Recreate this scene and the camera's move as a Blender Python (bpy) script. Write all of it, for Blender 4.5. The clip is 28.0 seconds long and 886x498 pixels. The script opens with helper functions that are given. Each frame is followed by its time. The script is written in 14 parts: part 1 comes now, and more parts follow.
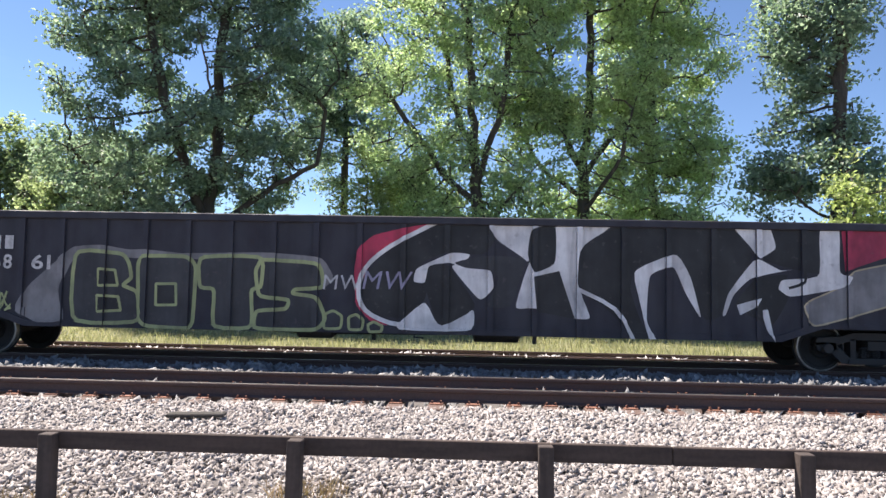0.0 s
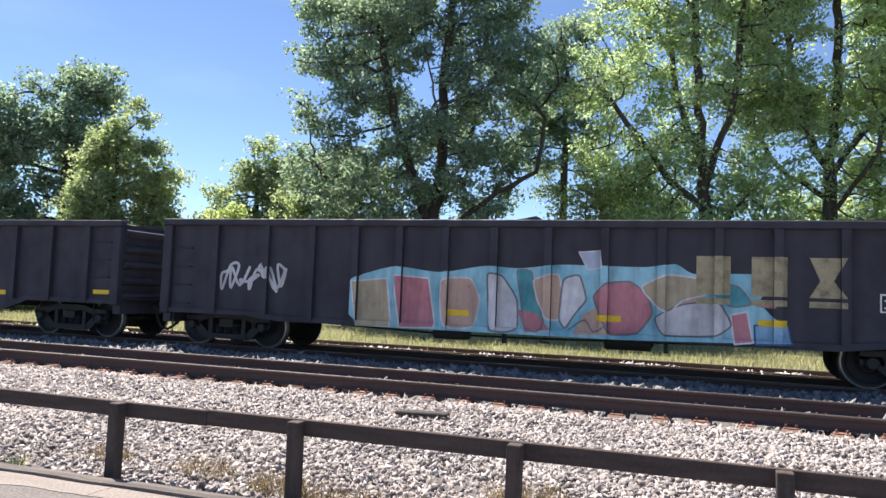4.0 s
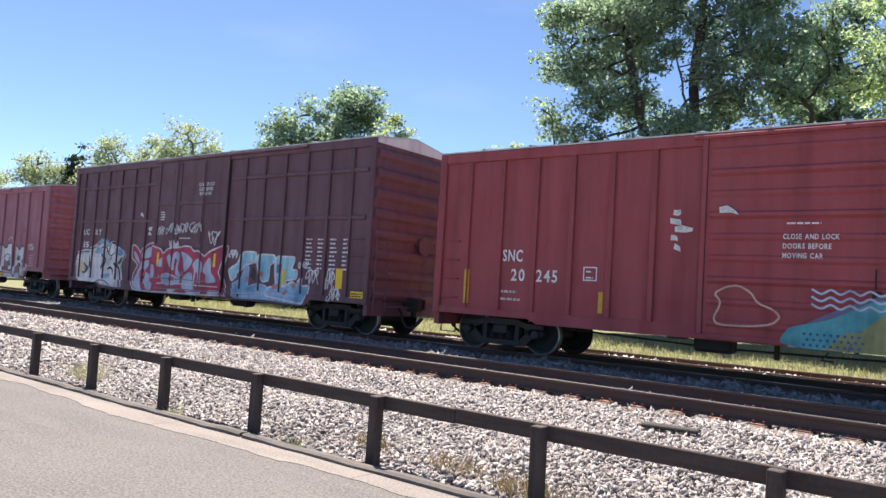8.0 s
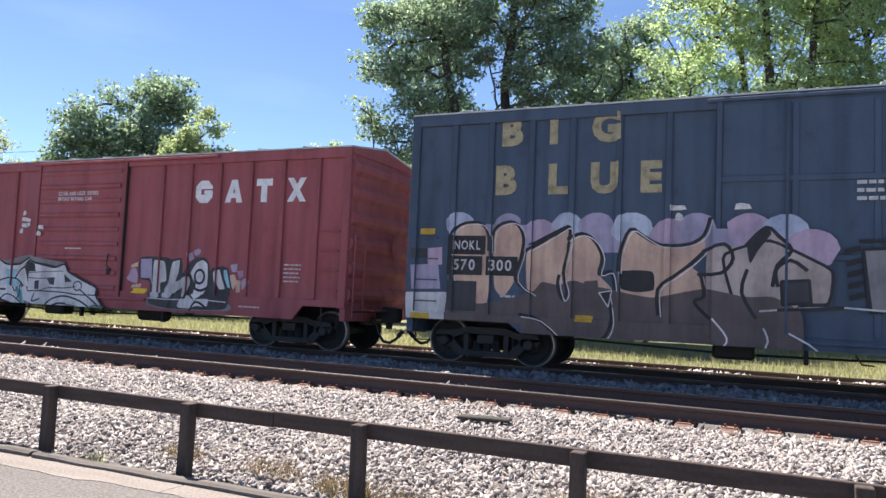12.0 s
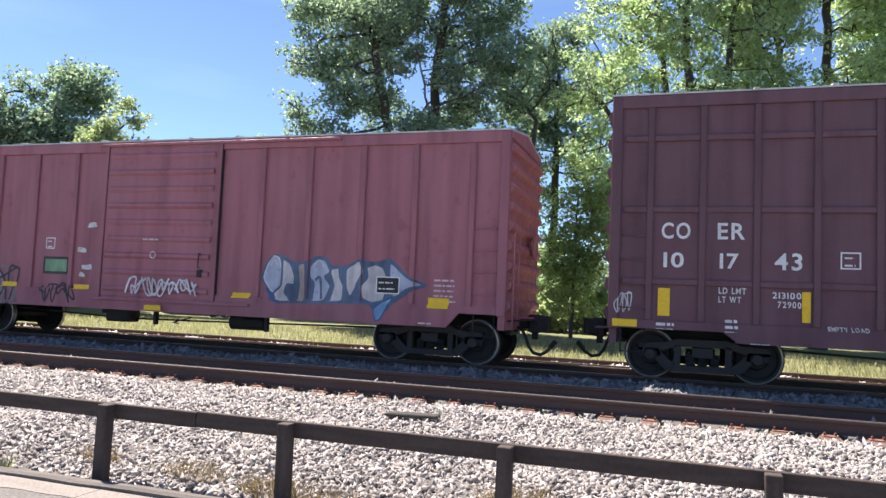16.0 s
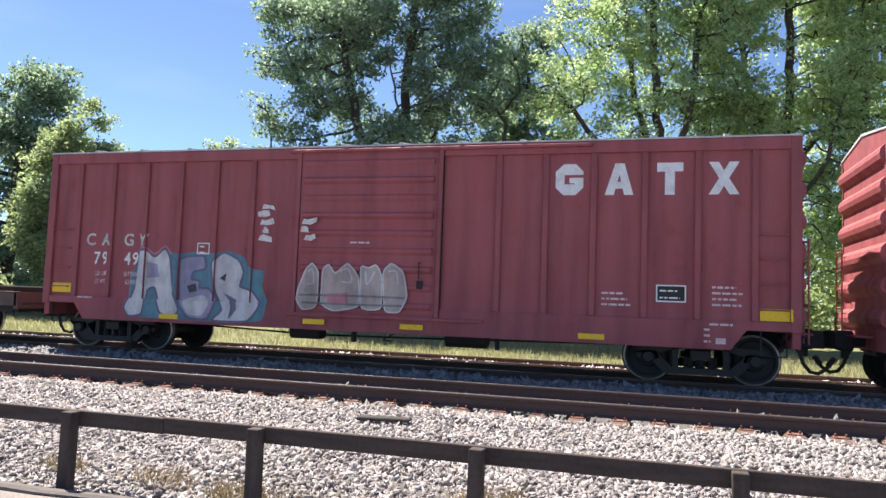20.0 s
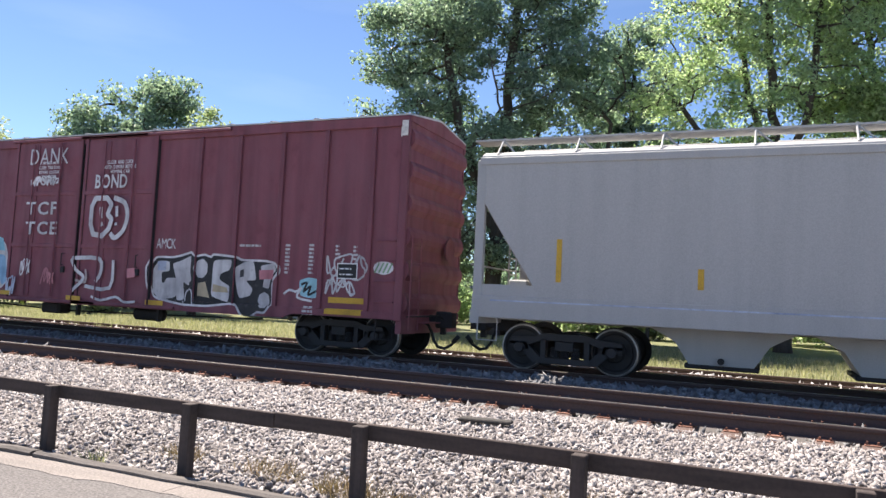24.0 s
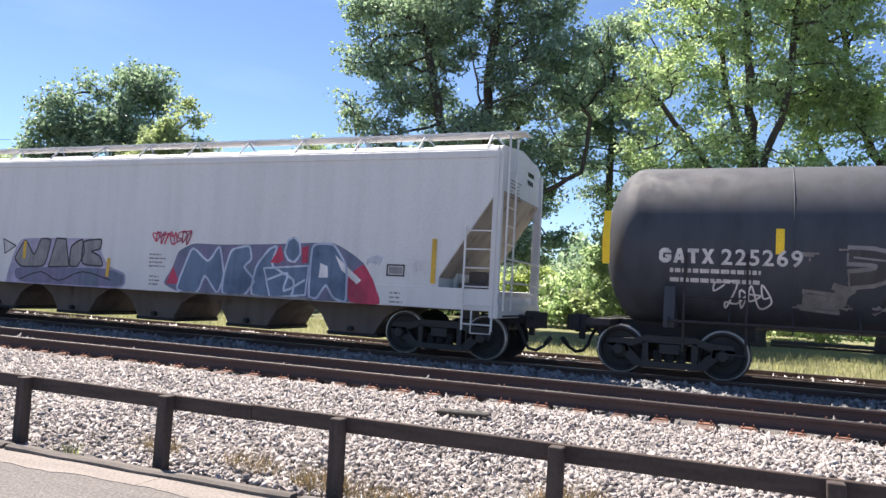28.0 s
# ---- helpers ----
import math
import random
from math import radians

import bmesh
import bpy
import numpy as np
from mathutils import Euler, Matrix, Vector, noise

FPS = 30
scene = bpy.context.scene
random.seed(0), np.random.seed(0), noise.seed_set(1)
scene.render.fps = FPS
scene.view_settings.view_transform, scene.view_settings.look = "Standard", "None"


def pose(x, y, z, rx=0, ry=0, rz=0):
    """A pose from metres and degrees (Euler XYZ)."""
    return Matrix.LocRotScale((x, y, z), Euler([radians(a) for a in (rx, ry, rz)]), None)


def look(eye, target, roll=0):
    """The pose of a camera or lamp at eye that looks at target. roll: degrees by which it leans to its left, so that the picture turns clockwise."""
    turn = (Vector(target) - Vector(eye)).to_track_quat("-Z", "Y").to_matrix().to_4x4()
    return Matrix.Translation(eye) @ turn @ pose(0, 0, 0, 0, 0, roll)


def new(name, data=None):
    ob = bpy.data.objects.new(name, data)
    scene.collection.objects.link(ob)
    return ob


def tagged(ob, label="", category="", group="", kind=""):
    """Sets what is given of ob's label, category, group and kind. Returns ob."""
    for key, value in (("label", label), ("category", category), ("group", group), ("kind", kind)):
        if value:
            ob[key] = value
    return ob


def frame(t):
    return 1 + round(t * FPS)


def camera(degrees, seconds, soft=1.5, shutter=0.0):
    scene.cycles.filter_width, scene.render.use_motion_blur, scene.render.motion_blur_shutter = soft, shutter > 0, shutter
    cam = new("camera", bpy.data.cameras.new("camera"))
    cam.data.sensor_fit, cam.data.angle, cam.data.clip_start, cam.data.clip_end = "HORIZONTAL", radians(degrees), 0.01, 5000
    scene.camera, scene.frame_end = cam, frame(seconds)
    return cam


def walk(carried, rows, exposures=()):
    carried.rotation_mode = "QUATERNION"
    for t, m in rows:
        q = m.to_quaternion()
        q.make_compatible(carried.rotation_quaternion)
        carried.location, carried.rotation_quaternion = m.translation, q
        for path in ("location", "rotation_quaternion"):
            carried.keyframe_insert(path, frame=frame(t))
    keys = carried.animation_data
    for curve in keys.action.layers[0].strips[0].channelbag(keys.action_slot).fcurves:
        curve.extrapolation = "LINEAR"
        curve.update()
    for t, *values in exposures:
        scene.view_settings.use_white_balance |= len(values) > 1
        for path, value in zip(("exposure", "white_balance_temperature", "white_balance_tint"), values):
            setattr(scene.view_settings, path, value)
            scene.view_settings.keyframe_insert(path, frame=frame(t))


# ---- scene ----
cam = camera(62.0, 28.0)
EYE = 1.64
# seconds, yaw, pitch, roll
PAN = [
    (0.0, 1.98, 3.62, -1.12), (0.5, 2.84, 3.64, -1.21), (1.0, 3.94, 3.65, -1.25), (1.5, 5.32, 3.66, -1.33),
    (2.0, 7.16, 3.66, -1.48), (2.5, 9.55, 3.69, -1.60), (3.0, 12.38, 3.71, -1.81), (3.5, 15.59, 3.70, -2.00),
    (5.5, 27.86, 3.48, -2.93), (6.0, 30.33, 3.41, -3.09), (6.5, 32.60, 3.33, -3.25), (7.0, 34.76, 3.26, -3.37),
    (7.5, 36.54, 3.21, -3.48), (8.0, 37.60, 3.21, -3.52), (8.5, 37.82, 3.23, -3.51), (9.0, 37.07, 3.28, -3.43),
    (9.5, 35.58, 3.38, -3.24), (10.0, 33.56, 3.46, -3.12), (10.5, 31.06, 3.60, -2.92), (11.0, 28.41, 3.69, -2.75),
    (11.5, 25.84, 3.78, -2.57), (12.0, 23.68, 3.85, -2.46), (12.5, 21.98, 3.88, -2.37), (13.0, 20.74, 3.89, -2.35),
    (13.5, 19.89, 3.88, -2.36), (15.5, 18.50, 3.82, -2.40), (16.0, 18.16, 3.85, -2.41), (16.5, 17.77, 3.89, -2.37),
    (17.0, 17.36, 3.93, -2.33), (17.5, 16.92, 3.99, -2.27), (18.0, 16.54, 4.04, -2.20), (18.5, 16.22, 4.07, -2.12),
    (19.0, 15.97, 4.10, -2.08), (19.5, 15.84, 4.12, -2.02), (20.0, 15.92, 4.15, -2.05), (20.5, 16.42, 4.17, -2.07),
    (21.0, 17.40, 4.14, -2.16), (21.5, 18.79, 4.12, -2.28), (22.0, 20.33, 4.07, -2.45), (22.5, 21.73, 4.05, -2.57),
    (24.5, 23.98, 3.94, -2.87), (25.0, 24.06, 3.89, -2.97), (25.5, 24.08, 3.84, -3.04), (26.0, 24.04, 3.76, -3.09),
    (26.5, 24.00, 3.66, -3.16), (27.0, 23.86, 3.59, -3.17), (27.5, 23.46, 3.53, -3.14), (28.0, 22.17, 3.50, -3.07),
]
walk(cam, [(t, pose(0, 0, EYE, 90 + pitch, roll, yaw)) for t, yaw, pitch, roll in PAN],
     [(0, 1.54), (3, 1.49), (10, 1.48), (13, 1.56), (16, 1.62), (18, 1.6), (20, 1.54), (22, 1.49), (25, 1.52), (28, 1.55)])

# ---- world and light ----
world = bpy.data.worlds.new("sky")
scene.world = world
world.use_nodes = True
wn = world.node_tree
sky = wn.nodes.new("ShaderNodeTexSky")
sky.sky_type, sky.sun_disc = "NISHITA", False
TO_SUN = Vector((-0.46, 0.31, 0.83)).normalized()
sky.sun_elevation, sky.sun_rotation = math.asin(TO_SUN.z), math.atan2(TO_SUN.x, TO_SUN.y)
sky.altitude = 1200
sky.air_density, sky.dust_density, sky.ozone_density = 0.85, 0.15, 3.6
wn.nodes["Background"].inputs[1].default_value = 0.0625
# thin wisps of high cloud
wtc, wmp, wno = (wn.nodes.new("ShaderNode" + k) for k in ("TexCoord", "Mapping", "TexNoise"))
wmp.inputs["Scale"].default_value = (1.6, 1.0, 7.0)
wmp.inputs["Rotation"].default_value = (0.0, 0.35, 0.0)
wno.inputs["Scale"].default_value, wno.inputs["Detail"].default_value = 1.7, 9
wra, wmx = wn.nodes.new("ShaderNodeValToRGB"), wn.nodes.new("ShaderNodeMix")
wra.color_ramp.elements[0].position, wra.color_ramp.elements[1].position = 0.6, 0.85
wra.color_ramp.elements[1].color = (0.1, 0.1, 0.1, 1)
wmx.data_type = "RGBA"
wmx.inputs[7].default_value = (7.5, 8.2, 9.0, 1)
for p, q in ((wtc.outputs["Generated"], wmp.inputs[0]), (wmp.outputs[0], wno.inputs[0]), (wno.outputs[0], wra.inputs[0]), (wra.outputs[0], wmx.inputs[0]), (sky.outputs[0], wmx.inputs[6]), (wmx.outputs[2], wn.nodes["Background"].inputs[0])):
    wn.links.new(p, q)
sun = new("sun", bpy.data.lights.new("sun", "SUN"))
sun.data.energy, sun.data.angle, sun.data.color = 4.2, radians(0.53), (1.0, 0.905, 0.78)
sun.matrix_world = look(TO_SUN * 200, (0, 0, 0))
scene.view_settings.use_white_balance = True
scene.view_settings.white_balance_temperature, scene.view_settings.white_balance_tint = 6370, 13


# ---- materials ----
def nodes_of(name):
    m = bpy.data.materials.new(name)
    m.use_nodes = True
    nt = m.node_tree
    return m, nt, nt.nodes["Principled BSDF"]


def noise_node(nt, scale, detail=4.0, stretch=(1, 1, 1), coord="Object"):
    tc = nt.nodes.new("ShaderNodeTexCoord")
    mp = nt.nodes.new("ShaderNodeMapping")
    mp.inputs["Scale"].default_value = stretch
    nt.links.new(tc.outputs[coord], mp.inputs[0])
    n = nt.nodes.new("ShaderNodeTexNoise")
    n.inputs["Scale"].default_value, n.inputs["Detail"].default_value = scale, detail
    nt.links.new(mp.outputs[0], n.inputs[0])
    return n.outputs[0]


def ramp(nt, fac, stops):
    r = nt.nodes.new("ShaderNodeValToRGB")
    e = r.color_ramp.elements
    while len(e) < len(stops):
        e.new(0.5)
    for el, (p, c) in zip(e, stops):
        el.position, el.color = p, (*c, 1) if len(c) == 3 else c
    nt.links.new(fac, r.inputs[0])
    return r.outputs[0]


def mixed(nt, fac, a, b, kind="MIX"):
    m = nt.nodes.new("ShaderNodeMix")
    m.data_type, m.blend_type = "RGBA", kind
    for sock, v in ((m.inputs[0], fac), (m.inputs[6], a), (m.inputs[7], b)):
        if isinstance(v, (int, float)):
            sock.default_value = v
        elif isinstance(v, tuple):
            sock.default_value = (*v, 1)
        else:
            nt.links.new(v, sock)
    return m.outputs[2]


def bumped(nt, bsdf, height, strength, distance=0.02):
    b = nt.nodes.new("ShaderNodeBump")
    b.inputs["Strength"].default_value, b.inputs["Distance"].default_value = strength, distance
    nt.links.new(height, b.inputs["Height"])
    nt.links.new(b.outputs[0], bsdf.inputs["Normal"])


def shade(c, k):
    return tuple(min(1.0, v * k) for v in c)


def surface(name, base, rough=0.6, metal=0.0, dark=0.7, light=1.25, scale=2.0, fine=40.0, stretch=(1, 1, 1), bump=0.15, spec=0.5):
    """A worn surface: two scales of variation and fine relief."""
    m, nt, b = nodes_of(name)
    big = noise_node(nt, scale, 5, stretch)
    small = noise_node(nt, fine, 3)
    c = ramp(nt, big, [(0.3, shade(base, dark)), (0.5, base), (0.75, shade(base, light))])
    c = mixed(nt, 0.35, c, ramp(nt, small, [(0.3, shade(base, 0.6)), (0.7, shade(base, 1.4))]))
    nt.links.new(c, b.inputs["Base Color"])
    b.inputs["Roughness"].default_value, b.inputs["Metallic"].default_value = rough, metal
    b.inputs["Specular IOR Level"].default_value = spec
    if bump:
        bumped(nt, b, small, bump, 0.01)
    return m


def car_paint(name, base, rust=0.25, rust_colour=(0.09, 0.04, 0.025), chalk=0.3, rough=0.55, dents=0.25, streaks=1.0):
    """Sun-faded railway paint with vertical run marks, chalking and rust blooms."""
    m, nt, b = nodes_of(name)
    base = tuple(v * 1.3 + 0.008 for v in base)
    streak = noise_node(nt, 1.6, 6, (2.2, 2.2, 0.16))
    cloud = noise_node(nt, 0.55, 4)
    spots = noise_node(nt, 3.1, 9, (1, 1, 0.7))
    fine = noise_node(nt, 55, 2)
    c = ramp(nt, streak, [(0.28, shade(base, 1 - 0.28 * streaks)), (0.5, base), (0.8, shade(base, 1 + 0.22 * streaks))])
    pale = tuple(v * 0.8 + 0.06 for v in base)
    c = mixed(nt, ramp(nt, cloud, [(0.42, (0, 0, 0)), (0.7, (chalk,) * 3)]), c, pale)
    c = mixed(nt, ramp(nt, spots, [(0.66 - 0.18 * rust, (0, 0, 0)), (0.74 - 0.16 * rust, (min(1, rust * 2.2),) * 3)]), c, rust_colour)
    c = mixed(nt, 0.12, c, ramp(nt, fine, [(0.35, shade(base, 0.5)), (0.65, shade(base, 1.6))]))
    nt.links.new(c, b.inputs["Base Color"])
    nt.links.new(ramp(nt, spots, [(0.4, (rough,) * 3), (0.7, (0.85,) * 3)]), b.inputs["Roughness"])
    b.inputs["Specular IOR Level"].default_value = 0.35
    if dents:
        bumped(nt, b, cloud, dents, 0.02)
    return m


def spray(name, base, other=None, rough=0.6):
    """Spray paint, patchy between two colours."""
    m, nt, b = nodes_of(name)
    other = other or shade(base, 0.6)
    base, other = shade(base, 1.28), shade(other, 1.22)
    c = ramp(nt, noise_node(nt, 1.7, 5), [(0.34, other), (0.58, base)])
    c = mixed(nt, 0.22, c, ramp(nt, noise_node(nt, 14, 4, (1, 1, 0.5)), [(0.35, shade(base, 0.6)), (0.65, base)]))
    # weathered by rain streaks and scuffs
    wash = ramp(nt, noise_node(nt, 2.0, 7, (3.0, 3.0, 0.35)), [(0.34, (0.74, 0.72, 0.72)), (0.55, (1.04, 1.04, 1.04))])
    c = mixed(nt, 0.7, c, wash, "MULTIPLY")
    scuff = ramp(nt, noise_node(nt, 9, 8), [(0.62, (0, 0, 0)), (0.72, (0.3, 0.3, 0.3))])
    c = mixed(nt, scuff, c, (0.14, 0.11, 0.11))
    nt.links.new(c, b.inputs["Base Color"])
    b.inputs["Roughness"].default_value = rough
    return m


def per_island(name, stops, rough=0.85, fine=30.0, translucent=0.0):
    m, nt, b = nodes_of(name)
    g = nt.nodes.new("ShaderNodeNewGeometry")
    c = ramp(nt, g.outputs["Random Per Island"], stops)
    n = noise_node(nt, fine, 3)
    mid = stops[len(stops) // 2][1]
    c = mixed(nt, 0.35, c, ramp(nt, n, [(0.3, shade(mid, 0.55)), (0.7, shade(mid, 1.35))]))
    nt.links.new(c, b.inputs["Base Color"])
    b.inputs["Roughness"].default_value = rough
    if translucent:
        b.inputs["Specular IOR Level"].default_value = 0.6
        tr = nt.nodes.new("ShaderNodeBsdfTranslucent")
        nt.links.new(mixed(nt, 1.0, c, (1.75, 1.85, 1.45), "MULTIPLY"), tr.inputs[0])
        mx = nt.nodes.new("ShaderNodeMixShader")
        mx.inputs[0].default_value = translucent
        nt.links.new(b.outputs[0], mx.inputs[1])
        nt.links.new(tr.outputs[0], mx.inputs[2])
        nt.links.new(mx.outputs[0], nt.nodes["Material Output"].inputs[0])
    else:
        bumped(nt, b, n, 0.3, 0.01)
    return m


GRIME = surface("grimy_black_steel", (0.028, 0.026, 0.027), 0.75, 0.0, scale=3)
DARK_STEEL = surface("dark_running_gear_steel", (0.025, 0.024, 0.025), 0.65, 0.0, scale=4)
TREAD = surface("polished_wheel_rim", (0.36, 0.34, 0.32), 0.4, 0.6, scale=6)
WHEEL = surface("dusty_wheel_steel", (0.022, 0.021, 0.022), 0.7, 0.0, scale=6)
HOSE = surface("black_rubber_hose", (0.02, 0.02, 0.02), 0.6, bump=0.05)
RAIL_SIDE = surface("rail_rust_brown", (0.09, 0.058, 0.05), 0.85, 0.0, scale=1.5, stretch=(0.3, 1, 1))
RAIL_TOP = surface("rail_worn_top", (0.42, 0.38, 0.35), 0.33, 0.9, scale=4, stretch=(0.1, 3, 1), bump=0.05)
TIE_WOOD = surface("creosoted_tie", (0.13, 0.085, 0.07), 0.9, scale=4, stretch=(4, 0.6, 1), bump=0.5)
PLATE_RUST = surface("rusty_tie_plate", (0.22, 0.1, 0.065), 0.85, 0.1, scale=9)
FENCE_WOOD = surface("weathered_dark_timber", (0.062, 0.043, 0.036), 0.85, dark=0.55, light=1.6, scale=2.4, fine=28, stretch=(0.7, 6, 6), bump=0.6)
POST_WOOD = surface("weathered_post_timber", (0.06, 0.044, 0.038), 0.85, dark=0.55, light=1.7, scale=2.4, fine=28, stretch=(6, 6, 0.7), bump=0.6)
KERB_WOOD = surface("grey_weathered_kerb_timber", (0.12, 0.105, 0.095), 0.9, dark=0.5, light=1.6, scale=3, stretch=(0.6, 6, 6), bump=0.7)


def paving(name, base, speck=0.45, patch=None):
    """Worn paving: broad stains, aggregate speckle and pits."""
    m, nt, bs = nodes_of(name)
    c = ramp(nt, noise_node(nt, 0.45, 6), [(0.3, shade(base, 0.82)), (0.5, base), (0.72, shade(base, 1.16))])
    if patch:
        c = mixed(nt, ramp(nt, noise_node(nt, 1.6, 8, (0.5, 2.0, 1)), [(0.46, (0, 0, 0)), (0.62, (0.85, 0.85, 0.85))]), c, patch)
    grain = noise_node(nt, 45, 5)
    c = mixed(nt, speck, c, ramp(nt, grain, [(0.32, shade(base, 0.4)), (0.5, base), (0.66, shade(base, 1.7))]))
    c = mixed(nt, ramp(nt, noise_node(nt, 22, 2), [(0.66, (0, 0, 0)), (0.72, (0.5, 0.5, 0.5))]), c, shade(base, 0.55))
    nt.links.new(c, bs.inputs["Base Color"])
    bs.inputs["Roughness"].default_value, bs.inputs["Specular IOR Level"].default_value = 0.95, 0.2
    bumped(nt, bs, grain, 0.7, 0.01)
    return m


ASPHALT = paving("worn_asphalt", (0.16, 0.149, 0.142), 0.6, (0.2, 0.185, 0.172))
CONCRETE = paving("pale_concrete_gutter", (0.27, 0.24, 0.218), 0.35, (0.2, 0.182, 0.168))
STONES = per_island("ballast_stone", [(0.0, (0.1, 0.09, 0.085)), (0.25, (0.22, 0.195, 0.185)), (0.55, (0.36, 0.325, 0.31)), (0.85, (0.5, 0.465, 0.445)), (1.0, (0.68, 0.65, 0.62))], 0.9, 60)
PALE_STONES = per_island("pale_margin_stone", [(0.0, (0.3, 0.285, 0.275)), (0.5, (0.5, 0.475, 0.46)), (1.0, (0.72, 0.7, 0.68))], 0.9, 60)
STONES_DARK = per_island("dark_ballast_stone", [(0.0, (0.08, 0.08, 0.083)), (0.5, (0.18, 0.18, 0.184)), (1.0, (0.36, 0.357, 0.36))], 0.8, 60)
BED = surface("ballast_bed", (0.12, 0.108, 0.102), 0.95, scale=9, fine=45, bump=1.0)
YELLOW = surface("yellow_reflector", (1.0, 0.6, 0.015), 0.4, dark=0.9, light=1.0, bump=0.03)
YELLOW_OLD = surface("dirty_yellow_reflector", (0.62, 0.37, 0.035), 0.55, dark=0.55, bump=0.05)
WHITE = surface("white_stencil_paint", (0.84, 0.83, 0.81), 0.6, dark=0.75, light=1.05, scale=5, bump=0.05)
WHITE_OLD = surface("worn_white_stencil_paint", (0.58, 0.56, 0.55), 0.7, dark=0.55, scale=7, bump=0.05)
PINKISH = surface("pinkish_white_paint", (0.72, 0.55, 0.56), 0.6, dark=0.7, bump=0.05)
GOLD = surface("worn_yellow_lettering", (0.55, 0.33, 0.05), 0.65, dark=0.4, scale=6, bump=0.05)
PALE_GOLD = surface("worn_cream_lettering", (0.4, 0.34, 0.2), 0.65, dark=0.4, scale=6, bump=0.05)
BLACK = surface("black_paint", (0.012, 0.012, 0.013), 0.5, bump=0.05)
PAPER = surface("paper_placard", (0.7, 0.68, 0.64), 0.8, dark=0.6, scale=12, bump=0.1)

# ---- mesh helpers ----
class Solid:
    """A mesh gathered from boxes, prisms and tubes."""

    def __init__(self):
        self.v, self.f = [], []

    def add(self, verts, faces):
        k = len(self.v)
        self.v += [tuple(p) for p in verts]
        self.f += [tuple(i + k for i in q) for q in faces]
        return self

    def box(self, x0, x1, y0, y1, z0, z1, c=0.0):
        if not c:
            v = [(x, y, z) for x in (x0, x1) for y in (y0, y1) for z in (z0, z1)]
            return self.add(v, [(0, 1, 3, 2), (4, 6, 7, 5), (0, 4, 5, 1), (2, 3, 7, 6), (0, 2, 6, 4), (1, 5, 7, 3)])
        bm = bmesh.new()
        bmesh.ops.create_cube(bm, size=1)
        for w in bm.verts:
            w.co = ((x0 + x1) / 2 + w.co.x * (x1 - x0), (y0 + y1) / 2 + w.co.y * (y1 - y0), (z0 + z1) / 2 + w.co.z * (z1 - z0))
        bmesh.ops.bevel(bm, geom=bm.edges, offset=c, segments=1, affect="EDGES")
        bm.verts.index_update()
        self.add([w.co for w in bm.verts], [[w.index for w in q.verts] for q in bm.faces])
        bm.free()
        return self

    def prism(self, pts, a, b, axis="y"):
        """A polygon drawn out from a to b. Points are (x, z) for axis y, (y, z) for axis x, (x, y) for axis z."""
        n = len(pts)
        put = {"y": lambda p, s: (p[0], s, p[1]), "x": lambda p, s: (s, p[0], p[1]), "z": lambda p, s: (p[0], p[1], s)}[axis]
        v = [put(p, a) for p in pts] + [put(p, b) for p in pts]
        f = [tuple(range(n)), tuple(range(2 * n - 1, n - 1, -1))] + [(i, i + n, (i + 1) % n + n, (i + 1) % n) for i in range(n)]
        return self.add(v, f)

    def tube(self, pts, r, n=6, r2=None):
        """A round bar along points, tapering from r to r2."""
        pts = [Vector(p) for p in pts]
        m, v, f = len(pts), [], []
        for i, p in enumerate(pts):
            d = (pts[min(i + 1, m - 1)] - pts[max(i - 1, 0)]).normalized()
            u = d.cross(Vector((0, 0, 1)) if abs(d.z) < 0.9 else Vector((1, 0, 0))).normalized()
            w = d.cross(u)
            rr = r if r2 is None else r + (r2 - r) * i / max(1, m - 1)
            v += [p + (u * math.cos(6.2832 * k / n) + w * math.sin(6.2832 * k / n)) * rr for k in range(n)]
        for i in range(m - 1):
            for k in range(n):
                f.append((i * n + k, i * n + (k + 1) % n, (i + 1) * n + (k + 1) % n, (i + 1) * n + k))
        f += [tuple(range(n - 1, -1, -1)), tuple(range((m - 1) * n, m * n))]
        return self.add(v, f)

    def turned(self, prof, n=24, axis="y"):
        """A turned body: prof is (along, radius)."""
        v, f, m = [], [], len(prof)
        for a, r in prof:
            for k in range(n):
                c, s = r * math.cos(6.2832 * k / n), r * math.sin(6.2832 * k / n)
                v.append({"y": (c, a, s), "x": (a, c, s), "z": (c, s, a)}[axis])
        for i in range(m - 1):
            for k in range(n):
                f.append((i * n + k, i * n + (k + 1) % n, (i + 1) * n + (k + 1) % n, (i + 1) * n + k))
        f += [tuple(range(n - 1, -1, -1)), tuple(range((m - 1) * n, m * n))]
        return self.add(v, f)

    def moved(self, dx=0, dy=0, dz=0):
        self.v = [(x + dx, y + dy, z + dz) for x, y, z in self.v]
        return self

    def mesh(self, name, material, smooth=False, fix=True):
        me = bpy.data.meshes.new(name)
        me.from_pydata(self.v, [], self.f)
        if fix:
            bm = bmesh.new()
            bm.from_mesh(me)
            bmesh.ops.recalc_face_normals(bm, faces=bm.faces)
            bm.to_mesh(me)
            bm.free()
        me.materials.append(material)
        if smooth:
            me.polygons.foreach_set("use_smooth", [True] * len(me.polygons))
        return me


def part(name, me, parent, at=(0, 0, 0), label="", rot=None):
    ob = new(name, me)
    ob.parent = parent
    ob.location = at
    if rot:
        ob.rotation_euler = [radians(a) for a in rot]
    if label:
        ob["label"] = label
    return ob


